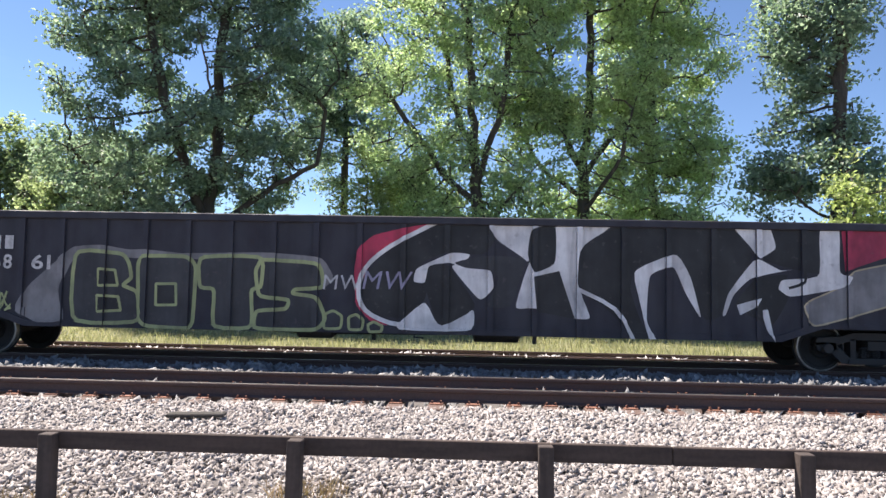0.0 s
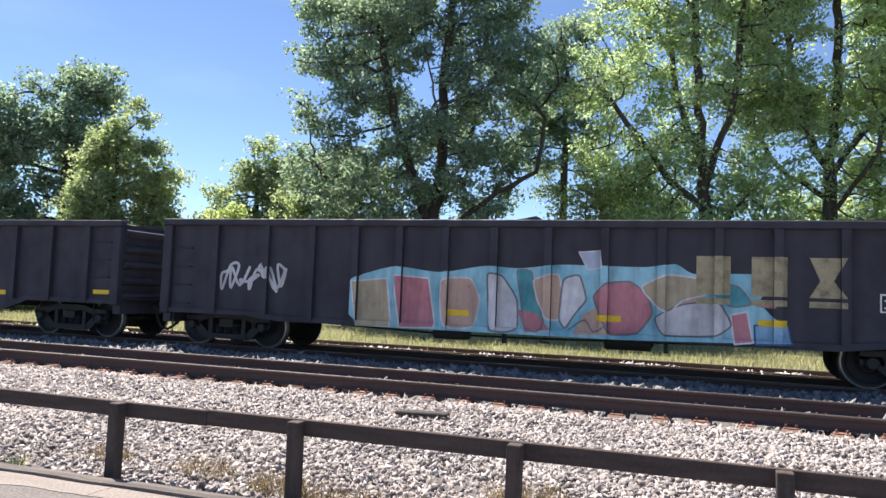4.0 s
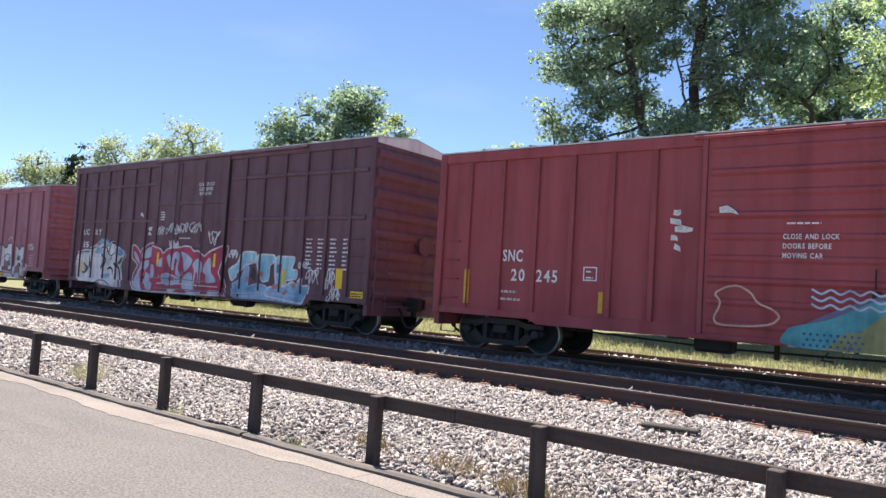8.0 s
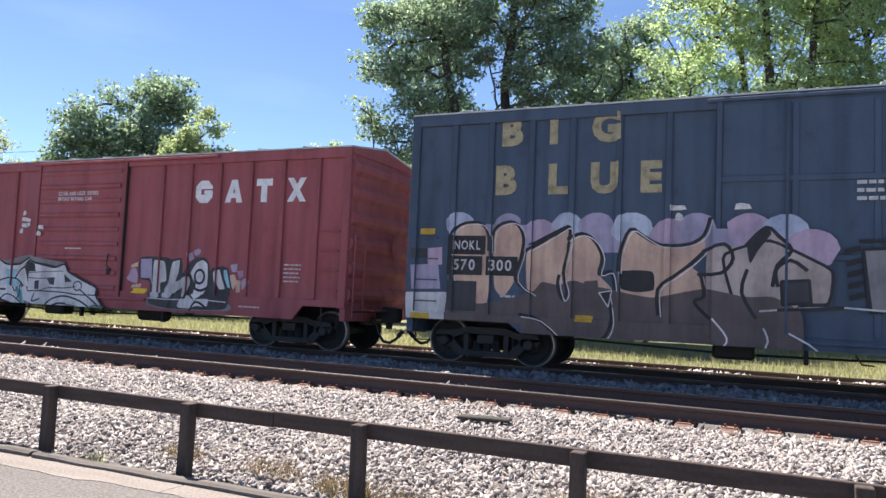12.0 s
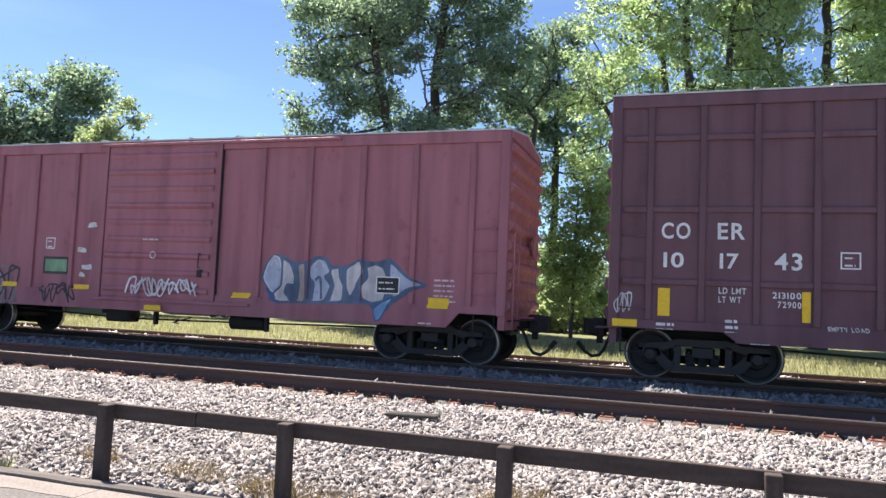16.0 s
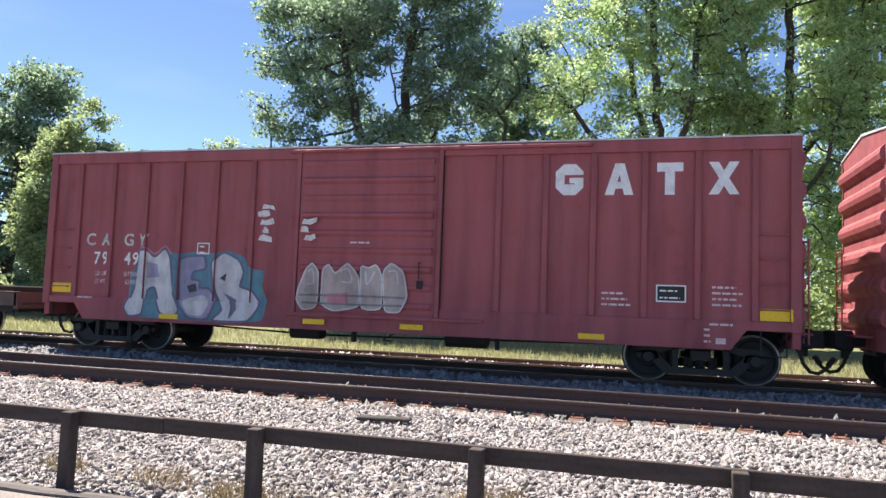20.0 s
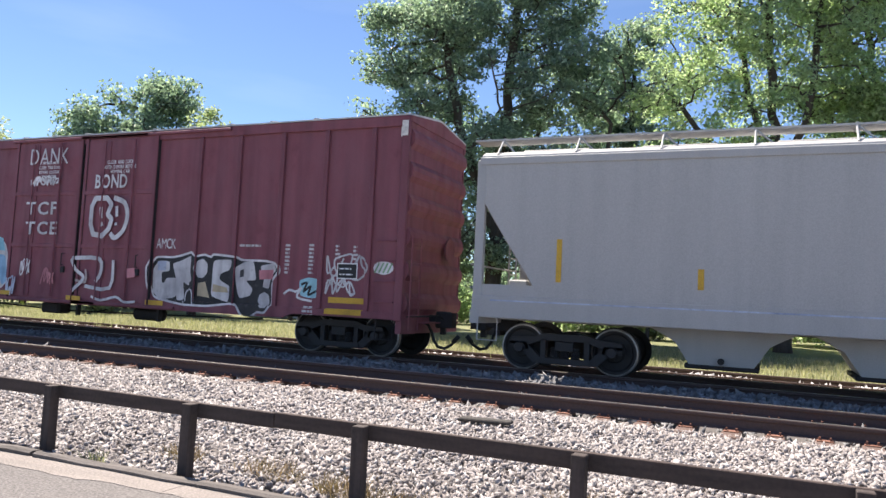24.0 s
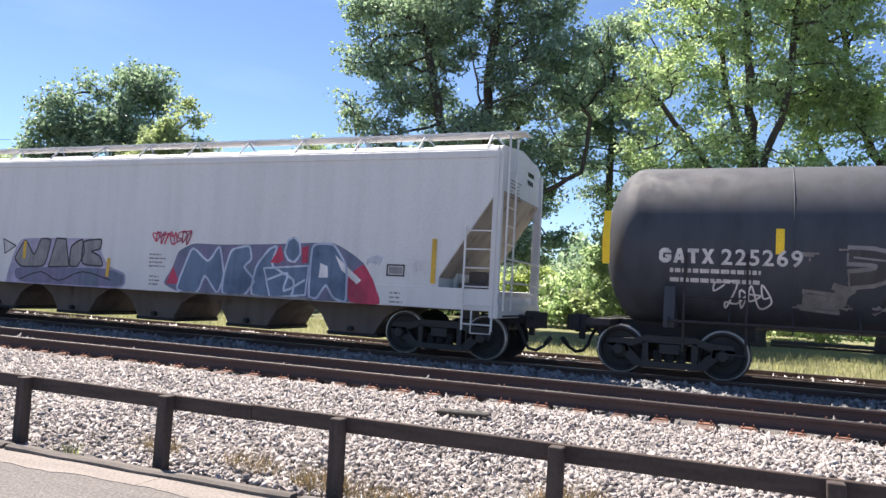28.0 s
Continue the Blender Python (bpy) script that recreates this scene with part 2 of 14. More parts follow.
def thing(name, label, category, group="", kind="", at=(0, 0, 0)):
    ob = new(name)
    ob.location = at
    ob.empty_display_size = 0.3
    return tagged(ob, label, category, group, kind)


# letter shapes from the built-in font, one mesh a character
GLYPHS = {}


def glyph_setup(chars, offset):
    cu = bpy.data.curves.new("letter", "FONT")
    cu.size, cu.offset, cu.resolution_u, cu.fill_mode = 1.0, offset, 3, "FRONT"
    ob = bpy.data.objects.new("letter", cu)
    scene.collection.objects.link(ob)
    for ch in chars:
        cu.body = ch
        bpy.context.view_layer.update()
        me = ob.evaluated_get(bpy.context.evaluated_depsgraph_get()).to_mesh()
        vs = [tuple(p.co[:2]) for p in me.vertices]
        GLYPHS[ch, offset] = (vs, [tuple(p.vertices) for p in me.polygons], max((p[0] for p in vs), default=0.3), min((p[0] for p in vs), default=0.0))
    bpy.data.objects.remove(ob)
    bpy.data.curves.remove(cu)


LETTERS = "ABCDEFGHIKLMNOPRSTUVWXY0123456789-'!Q"
for off in (0.0, 0.02, 0.06, 0.1):
    glyph_setup(LETTERS, off)


# ---- the ground ----
RAIL_Z = 0.375          # top of the running rails
NEAR = 10.95            # centre line of the empty track
FAR = 14.85             # centre line of the train's track
SIDING = 19.1           # centre line of the overgrown track behind
FENCE_Y = 5.46


def ground_z(y):
    """Height of the ground across the line, without stones."""
    pts = [(-60, -0.07), (5.1, -0.07), (5.3, -0.13), (6.4, 0.0), (8.4, 0.1), (9.3, 0.15), (9.75, 0.14), (10.05, 0.1), (11.75, 0.14), (12.1, 0.225), (13.5, 0.235), (13.85, 0.16), (16.3, 0.1), (16.8, 0.12), (17.6, 0.02), (20.5, 0.0), (24, -0.05), (30, 0.0), (80, 0.15), (2500, 0.15)]
    for (a, p), (b, q) in zip(pts, pts[1:]):
        if y <= b:
            return p + (q - p) * (y - a) / (b - a)
    return pts[-1][1]


def strip(name, ys, material, x0, x1, step, lift=0.0, rough=0.0):
    nx = max(1, round((x1 - x0) / step))
    v, f = [], []
    for i in range(nx + 1):
        for y in ys:
            x = x0 + (x1 - x0) * i / nx
            v.append((x, y, ground_z(y) + lift + rough * noise.noise((x * 0.7, y * 0.7, 3))))
    n = len(ys)
    f = [(i * n + k, (i + 1) * n + k, (i + 1) * n + k + 1, i * n + k + 1) for i in range(nx) for k in range(n - 1)]
    me = bpy.data.meshes.new(name)
    me.from_pydata(v, [], f)
    me.materials.append(material)
    return new(name, me)


def grass_material():
    m, nt, b = nodes_of("rough_grass_ground")
    big = noise_node(nt, 0.12, 5)
    mid = noise_node(nt, 1.3, 6)
    c = ramp(nt, big, [(0.35, (0.15, 0.16, 0.08)), (0.5, (0.21, 0.21, 0.12)), (0.65, (0.28, 0.26, 0.17))])
    c = mixed(nt, ramp(nt, mid, [(0.5, (0, 0, 0)), (0.66, (0.8, 0.8, 0.8))]), c, (0.3, 0.25, 0.16))
    c = mixed(nt, 0.4, c, ramp(nt, noise_node(nt, 25, 3), [(0.3, (0.05, 0.07, 0.015)), (0.7, (0.27, 0.29, 0.09))]))
    nt.links.new(c, b.inputs["Base Color"])
    b.inputs["Roughness"].default_value = 0.95
    bumped(nt, b, noise_node(nt, 12, 5), 0.8, 0.1)
    return m


GRASS_GROUND = grass_material()
grass = strip("ground", [16.9, 17.6, 19, 20.5, 24, 30, 45, 80, 300, 2500], GRASS_GROUND, -1600, 1600, 40)
tagged(grass, "rough yellow-green grass behind the railway", "grass", kind="structure")
bed = strip("ballast", [5.28, 5.8, 6.4, 7, 7.7, 8.4, 9.3, 9.75, 10.05, 11.75, 12.1, 13.5, 13.85, 16.3, 16.8, 16.9], BED, -420, 420, 1.5, 0.0)
tagged(bed, "grey ballast bed under the tracks", "ballast", kind="structure")
lot = strip("pavement", [-60, -20, 0, 3, 4.2, 5.1], ASPHALT, -160, 120, 4)
tagged(lot, "worn grey asphalt beside the fence", "pavement", kind="structure")


def gutter():
    """The pale strip along the fence, flush with the asphalt, with a ragged edge and slab joints."""
    s = Solid()
    x = -90.0

    def edge(q):
        return 4.74 + 0.2 * noise.noise((q * 0.31, 0, 0)) + 0.11 * noise.noise((q * 1.3, 4, 0)) + 0.06 * noise.noise((q * 4.1, 2, 0))

    while x < 30:
        w = 3.05
        pts = [(x + (w - 0.008) * k / 24, min(5.0, edge(x + (w - 0.008) * k / 24))) for k in range(25)] + [(x + w - 0.008, 5.1), (x, 5.1)]
        s.prism(pts, -0.2, -0.0655, "z")
        x += w
    ob = new("gutter", s.mesh("gutter", CONCRETE))
    return tagged(ob, "pale concrete gutter strip beside asphalt", "gutter", kind="structure")


gutter()

# ---- tracks ----
RAIL_PROFILE = [(-0.076, 0), (0.076, 0), (0.074, 0.012), (0.016, 0.03), (0.009, 0.06), (0.009, 0.115), (0.036, 0.14), (0.037, 0.172), (0.03, 0.182), (-0.03, 0.182), (-0.037, 0.172), (-0.036, 0.14), (-0.009, 0.115), (-0.009, 0.06), (-0.016, 0.03), (-0.074, 0.012)]


def track(centre, top, label, x0, x1, side, head):
    t = thing("railway_track", label, "railway track", "parallel tracks", "structure", (0, centre, top))
    web = Solid().prism([(y, z - 0.186) for y, z in RAIL_PROFILE], x0, x1, "x").mesh("rail", side)
    cap = Solid().box(x0, x1, -0.029, 0.029, -0.0035, 0.0, 0.001).mesh("worn_top", head)
    for y in (-0.753, 0.753):
        r = part("rail", web, t, (0, y, 0))
        part("worn_top", cap, r, (0, 0, 0.0), "bright worn rail head")
    return t


near_track = track(NEAR, RAIL_Z, "empty railway track with rusty brown rails", -420, 420, RAIL_SIDE, RAIL_TOP)
far_track = track(FAR, RAIL_Z, "railway track that carries the freight train", -420, 420, RAIL_SIDE, RAIL_TOP)
old_track = track(SIDING, 0.2, "overgrown rusty siding in the grass", -420, 420, RAIL_SIDE, RAIL_SIDE)


# ---- the low timber fence ----
def fence():
    t = thing("timber_fence", "low dark weathered timber rail fence beside gravel", "fence", at=(0, FENCE_Y, 0))
    step, first = 1.826, -3.07
    posts = [Solid().box(-0.054, 0.054, -0.056, 0.05, -0.5, 0.572, 0.006).mesh("post", POST_WOOD) for _ in range(1)]
    for i in range(-30, 9):
        x = first + step * i
        rng = random.Random(i)
        p = part("post", posts[0], t, (x, -0.055 + rng.uniform(-0.006, 0.006), rng.uniform(-0.008, 0.004)), rot=(rng.uniform(-0.8, 0.8), rng.uniform(-0.9, 0.9), 180 * (i % 2)))
    beam = Solid().box(-1.5 * step + 0.003, 1.5 * step - 0.003, 0.0, 0.05, 0.448, 0.582, 0.006).mesh("beam", FENCE_WOOD)
    for i in range(-10, 3):
        part("beam", beam, t, (first + step * (3 * i + 1.0), 0, 0.004 * math.sin(i * 2.7)), rot=(0, 0.12 * math.sin(i * 5.1), 0))
    return t


fence()


def kerb():
    t = thing("kerb_timber", "grey weathered timber edging at the foot of the fence", "edging", at=(0, 5.155, -0.075))
    for i in range(-17, 6):
        rng = random.Random(100 + i)
        s = Solid()
        n, L = 10, 3.2
        v, f = [], []
        for k in range(n + 1):
            x = L * k / n
            w = 0.07 + 0.012 * rng.random()
            h = 0.045 + 0.018 * rng.random()
            yo = 0.02 * rng.random()
            v += [(x, -w + yo, -0.12), (x, -w + yo, h * 0.7), (x, -w * 0.5 + yo, h), (x, w * 0.6 + yo, h * 0.9), (x, w + yo, -0.12)]
        for k in range(n):
            for j in range(4):
                a = k * 5 + j
                f.append((a, a + 5, a + 6, a + 1))
        f += [(0, 1, 2, 3, 4), tuple(n * 5 + j for j in (4, 3, 2, 1, 0))]
        s.add(v, f)
        part("board", s.mesh("board", KERB_WOOD), t, (i * 3.25 + rng.uniform(-0.03, 0.03), rng.uniform(-0.015, 0.015), 0), rot=(0, 0, rng.uniform(-0.4, 0.4)))


kerb()


def dark_scrap():
    """A flat dark piece of tie wood lying on the ballast."""
    s = Solid().box(-0.33, 0.33, -0.08, 0.08, 0, 0.045, 0.012)
    ob = new("wood_scrap", s.mesh("wood_scrap", surface("dark_scrap_wood", (0.05, 0.045, 0.04), 0.9, scale=5, bump=0.8)))
    ob.location, ob.rotation_euler = (-3.13, 8.55, 0.185), (0.03, -0.02, radians(4))
    tagged(ob, "dark splintered wood scrap lying on ballast", "wood scrap")


dark_scrap()

# ---- trees ----
BARK = surface("grey_brown_bark", (0.07, 0.058, 0.048), 0.95, dark=0.5, light=1.5, scale=1.5, fine=14, stretch=(5, 5, 0.8), bump=0.9)
PALE_BARK = surface("pale_grey_bark", (0.2, 0.18, 0.16), 0.95, scale=1.5, fine=14, stretch=(5, 5, 0.8), bump=0.6)
OAK = per_island("dark_oak_leaf", [(0, (0.085, 0.122, 0.085)), (0.5, (0.178, 0.243, 0.185)), (1, (0.43, 0.52, 0.42))], 0.5, 6, 0.5)
GUM = per_island("fresh_green_leaf", [(0, (0.135, 0.185, 0.1)), (0.5, (0.295, 0.37, 0.22)), (1, (0.57, 0.64, 0.45))], 0.5, 6, 0.58)
GREY = per_island("grey_green_leaf", [(0, (0.14, 0.18, 0.1)), (0.5, (0.26, 0.31, 0.175)), (1, (0.46, 0.51, 0.32))], 0.5, 6, 0.52)
# gum leaf again with its colour lifted, sunlight painted in against a neighbour's shade
BRIGHT = per_island("sunlit_gum_leaf", [(0, (0.165, 0.215, 0.12)), (0.5, (0.335, 0.405, 0.235)), (1, (0.63, 0.69, 0.46))], 0.5, 6, 0.58)
LIGHT = per_island("yellow_green_leaf", [(0, (0.16, 0.2, 0.08)), (0.5, (0.28, 0.33, 0.14)), (1, (0.44, 0.48, 0.25))], 0.5, 6, 0.58)
PALE = per_island("pale_spring_leaf", [(0, (0.2, 0.24, 0.15)), (0.5, (0.34, 0.38, 0.25)), (1, (0.52, 0.55, 0.4))], 0.6, 6, 0.4)
PINE = per_island("dark_pine_needle", [(0, (0.02, 0.04, 0.018)), (1, (0.05, 0.08, 0.035))], 0.6, 6, 0.2)


def leaf_mesh(name, centres, sizes, material, rng, curl=0.25, long=1.5):
    """Small folded leaf sprays, two faces each, at the given places."""
    n = len(centres)
    # faces tend to lie flat to the light, as leaves do
    c = rng.normal(size=(n, 3)) * 0.75
    c[:, 2] += 0.6
    c /= np.linalg.norm(c, axis=1)[:, None]
    a = rng.normal(size=(n, 3))
    a -= c * np.sum(a * c, axis=1)[:, None]
    a /= np.linalg.norm(a, axis=1)[:, None]
    b = np.cross(c, a)
    s = sizes[:, None]
    v = np.stack([centres - a * s * 0.5 * long, centres - b * s * 0.42 + c * s * curl, centres + a * s * 0.5 * long, centres + b * s * 0.42 + c * s * curl], 1).reshape(-1, 3)
    i = np.arange(n)[:, None] * 4
    f = np.concatenate([i + np.array([[0, 1, 2]]), i + np.array([[0, 2, 3]])], 1).reshape(-1, 3)
    me = bpy.data.meshes.new(name)
    me.vertices.add(len(v))
    me.vertices.foreach_set("co", v.ravel())
    me.loops.add(f.size)
    me.loops.foreach_set("vertex_index", f.ravel().astype(np.int32))
    me.polygons.add(len(f))
    me.polygons.foreach_set("loop_start", np.arange(0, f.size, 3, dtype=np.int32))
    me.update(calc_edges=True)
    me.materials.append(material)
    return me


def grow(stems, aims, step, rng):
    """Twigs that grow from the stems towards the aims until each aim is reached. Returns points and the parent of each."""
    pts, parent = [], []
    for line in stems:
        line = [np.array(p, float) for p in line]
        up = -1
        if pts:
            up = int(np.argmin(np.linalg.norm(np.array(pts) - line[0], axis=1)))
        for p, q in zip(line, line[1:]):
            n = max(1, int(np.linalg.norm(q - p) / step))
            for k in range(n):
                if pts and up >= 0 and k == 0 and np.linalg.norm(pts[up] - p) < 0.05:
                    continue
                pts.append(p + (q - p) * k / n + rng.normal(size=3) * 0.09 * step)
                parent.append(up)
                up = len(pts) - 1
        pts.append(line[-1])
        parent.append(up)
    P, par = np.array(pts), list(parent)
    near = np.full(len(aims), 1e9)
    who = np.zeros(len(aims), int)
    start, live = 0, np.ones(len(aims), bool)
    for _ in range(90):
        for k in range(start, len(P), 400):
            d = np.linalg.norm(aims[:, None] - P[None, k:min(k + 400, len(P))], axis=2)
            j = d.argmin(1)
            m = d[np.arange(len(aims)), j]
            hit = m < near
            near[hit], who[hit] = m[hit], j[hit] + k
        live &= near > step * 1.05
        if not live.any() or len(P) > 7000:
            break
        start = len(P)
        add = []
        for w in np.unique(who[live]):
            v = aims[live & (who == w)] - P[w]
            v = (v / np.linalg.norm(v, axis=1)[:, None]).mean(0) + rng.normal(size=3) * 0.16
            v /= np.linalg.norm(v) + 1e-9
            add.append(P[w] + v * step)
            par.append(int(w))
        P = np.concatenate([P, np.array(add)])
    return P, par, who


def tree(name, label, az, dist, rows, leaves, seed, stems=None, trunk_r=0.3, deep=0.6, lobe=1.5, fill=1.0, tips=600, per_tip=90, leaf=0.13, spray_r=0.4, bark=None, step=0.6, side=0.0, sag=0.0, bare=(), gaps=()):
    """A tree whose limbs part again and again towards lobes of leaf. rows: height, reach to one side and to the other, from below upwards. bare: rounds where limbs show on the open side; gaps: rounds without leaf."""
    rng = np.random.default_rng(seed)
    x, y = polar(az, dist)
    t = thing(name, label, "tree", at=(x, y, ground_z(y)))
    t.rotation_euler = (0, 0, -radians(az))
    zs, lo, hi = (np.array(c, float) for c in zip(*rows))
    # lobes fill the outline, more of them where it is wide
    span = np.linspace(zs[0], zs[-1], 60)
    wide = np.interp(span, zs, hi) - np.interp(span, zs, lo)
    area = float(np.sum(wide) * (span[1] - span[0]))
    n = max(5, int(fill * 2.1 * area / lobe ** 2))
    z = rng.choice(span, n, p=wide / wide.sum()) + rng.normal(size=n) * 0.2
    a, b = np.interp(z, zs, lo), np.interp(z, zs, hi)
    r = lobe * rng.uniform(0.55, 1.2, n) * np.clip((b - a) / (4 * lobe), 0.35, 1.0)
    mid, half = (a + b) / 2, np.maximum(0.1, (b - a) / 2 - 0.75 * r)
    u = rng.uniform(-1, 1, n)
    cx = mid + half * np.sign(u) * np.abs(u) ** 0.8
    cy = rng.uniform(-1, 1, n) * np.sqrt(np.clip(1.05 - u * u, 0.05, 1)) * deep * half
    C = np.stack([cx, cy, z], 1)
    w = rng.choice(n, tips, p=r ** 2 / np.sum(r ** 2))
    d = rng.normal(size=(tips, 3))
    d /= np.linalg.norm(d, axis=1)[:, None]
    d[:, 2] = d[:, 2] * 0.72 + 0.12
    aims = C[w] + d * (r[w] * rng.uniform(0.25, 1.0, tips) ** 0.5)[:, None]
    aims = aims[aims[:, 2] > max(0.15, zs[0] * 0.8)]
    for rounds, back in ((bare, 0.5), (gaps, 99)):
        for u, h, q in rounds:
            aims = aims[(np.hypot(aims[:, 0] - u, aims[:, 2] - h) > q) | (aims[:, 1] > back)]
    if not stems:
        top = zs[-1]
        bend = rng.normal(size=2) * 0.02 * top
        stems = [[(0, 0, -0.3), (bend[0], bend[1], top * 0.4), (side + bend[0], 0, top * 0.8)]]
    P, par, who = grow(stems, aims, step, rng)
    kids = [[] for _ in P]
    for i, q in enumerate(par):
        if q >= 0:
            kids[q].append(i)
    size = np.zeros(len(P))
    for i in range(len(P) - 1, -1, -1):
        size[i] = max(0.0003, size[i])
        if par[i] >= 0:
            size[par[i]] += size[i]
    rad = size ** 0.42
    rad = np.maximum(0.009, rad * trunk_r / rad[0])
    s = Solid()
    for i in range(len(P)):
        if par[i] >= 0 and kids[par[i]] and kids[par[i]][0] == i and i != 0:
            continue
        chain = [i]
        while kids[chain[-1]]:
            kids[chain[-1]].sort(key=lambda k: -size[k])
            chain.append(kids[chain[-1]][0])
        limb(s, [P[k] for k in (([par[i]] if par[i] >= 0 else []) + chain)], [rad[k] for k in (([i] if par[i] >= 0 else []) + chain)])
    s.tube([(0, 0, -0.3), (0, 0, 0.3), (0, 0, 0.9)], trunk_r * 1.4, 9, trunk_r * 0.95)
    part("trunk", s.mesh("trunk", bark or BARK, True, fix=False), t)
    m = np.maximum(4, (0.78 * per_tip * rng.uniform(0.25, 1.75, len(aims))).astype(int))
    k = np.repeat(np.arange(len(aims)), m)
    g = np.clip(rng.normal(size=(len(k), 3)), -1.8, 1.8) * np.array([1, 1, 0.62]) * (spray_r * rng.uniform(0.6, 1.15, len(aims)))[k][:, None]
    L = aims[k] + g
    L[:, 2] -= sag * np.hypot(g[:, 0], g[:, 1])
    part("crown", leaf_mesh("crown", L, rng.uniform(0.6, 1.35, len(L)) * leaf, leaves, rng), t)
    return t


def limb(s, line, radii):
    """A round limb along points, each with its own radius."""
    if len(line) < 2:
        return
    n = 8 if radii[0] > 0.12 else 5 if radii[0] > 0.03 else 3
    v, f = [], []
    for i, p in enumerate(line):
        d = Vector(line[min(i + 1, len(line) - 1)]) - Vector(line[max(i - 1, 0)])
        d = d.normalized() if d.length > 1e-6 else Vector((0, 0, 1))
        u = d.cross(Vector((0, 1, 0.1)) if abs(d.y) < 0.9 else Vector((1, 0, 0))).normalized()
        w = d.cross(u)
        v += [Vector(p) + (u * math.cos(6.2832 * k / n) + w * math.sin(6.2832 * k / n)) * radii[i] for k in range(n)]
    for i in range(len(line) - 1):
        for k in range(n):
            f.append((i * n + k, i * n + (k + 1) % n, (i + 1) * n + (k + 1) % n, (i + 1) * n + k))
    s.add(v, f)


def polar(az, rng_m):
    return rng_m * math.sin(radians(az)), rng_m * math.cos(radians(az))


def woods():
    # the big oak and its neighbours behind the grass
    tree("oak_tree", "tall spreading oak with dark green leaves", -19.9, 38, [(3.4, -5.5, 4.3), (6, -7.6, 5.1), (9, -8.2, 6.1), (12, -8.0, 6.5), (15, -7.3, 5.9), (18.5, -6.3, 5.3), (22, -3.7, 3.1), (23.6, -1.3, 0.7)], OAK, 11, [
        [(0, 0, -0.3), (-0.1, 0, 3.0), (0.0, 0, 5.4), (0.35, 0.2, 9), (0.3, 0.1, 13), (0.6, 0, 18), (0.2, 0, 21.5)],
        [(-0.1, 0, 4.9), (-1.0, -0.3, 7.4), (-2.2, -0.5, 11), (-3.0, -0.2, 14.5), (-3.8, 0, 18)],
        [(0.0, 0, 4.4), (1.5, -0.4, 5.6), (3.2, -0.7, 6.9), (5.2, -0.6, 8.2), (5.6, -0.4, 11)],
        [(-0.1, 0, 4.0), (-2.2, 0.5, 5.6), (-4.6, 0.7, 6.6), (-6.4, 0.4, 8.4)],
        [(0.0, 0, 6.0), (1.4, 2.0, 9.0), (2.6, 3.4, 13.0)],
        [(0.1, 0, 6.6), (0.2, -2.2, 9.6), (-0.6, -3.6, 13.0)]], bare=((0.1, 5.6, 1.1), (1.6, 5.7, 0.8), (3.0, 6.8, 0.9), (4.6, 7.8, 0.9), (0.3, 8.2, 0.8), (-1.2, 7.8, 0.8), (-2.1, 10.6, 0.8), (0.3, 11.5, 0.7), (0.4, 14.5, 0.7), (-2.9, 14, 0.7), (5.4, 9.6, 0.7)), gaps=((3.7, 5.5, 0.85), (5.0, 6.2, 0.9), (-3.3, 9.2, 0.6), (2.4, 10.4, 0.6), (-5.6, 11.6, 0.7)), trunk_r=0.42, lobe=1.75, tips=1600, per_tip=88, leaf=0.15, spray_r=0.4, fill=0.72)
    tree("sweetgum_tree", "tall tree with fresh green leaves and grey trunk", 0.9, 37, [(2.6, -3.2, 2.6), (5, -4.4, 3.2), (8, -6.2, 3.6), (11, -7.4, 4.2), (14, -7.2, 4.4), (17, -6, 4.2), (20, -4.4, 3.5), (23, -1.4, 1.5)], GUM, 12, [
        [(0, 0, -0.3), (-0.1, 0, 4), (-0.3, 0, 8), (-0.8, 0.1, 14), (-0.9, 0, 21)],
        [(-0.15, 0, 6.2), (-1.8, -0.3, 7.6), (-3.5, -0.5, 9.9), (-5.4, -0.4, 12.4)],
        [(-0.25, 0, 7.4), (0.9, -0.4, 11), (1.4, -0.5, 16)],
        [(-0.3, 0, 8.4), (-1.7, 0.6, 12), (-2.2, 0.8, 17)],
        [(-0.1, 0, 4.4), (1.4, -1.2, 6.4), (2.8, -1.4, 8.2)]], trunk_r=0.34, lobe=1.6, tips=980, per_tip=74, leaf=0.145, fill=0.8)
    tree("sweetgum_tree", "tall green tree with branching limbs", 8.7, 39, [(2.6, -3.4, 3), (6, -4.2, 4), (9, -4.4, 4.5), (12, -4.8, 5), (15, -4.9, 5), (18, -4.4, 4.6), (21, -3, 3), (23.4, -1, 1)], BRIGHT, 13, [
        [(0, 0, -0.3), (0.05, 0, 5), (0.0, 0, 8.6), (0.4, 0.1, 13), (0.2, 0, 20)],
        [(0.0, 0, 7.8), (-1.4, -0.3, 11.7), (-2.2, -0.3, 17)],
        [(0.0, 0, 8.0), (2.1, 0.4, 10.9), (3.4, 0.3, 15)],
        [(0.0, 0, 6.8), (-2.3, 0.5, 8.6), (-3.6, 0.4, 11)],
        [(0.0, 0, 6.0), (1.6, -1.6, 8.2), (2.4, -2.0, 11)]], trunk_r=0.34, lobe=1.6, tips=900, per_tip=74, leaf=0.145, fill=0.8)
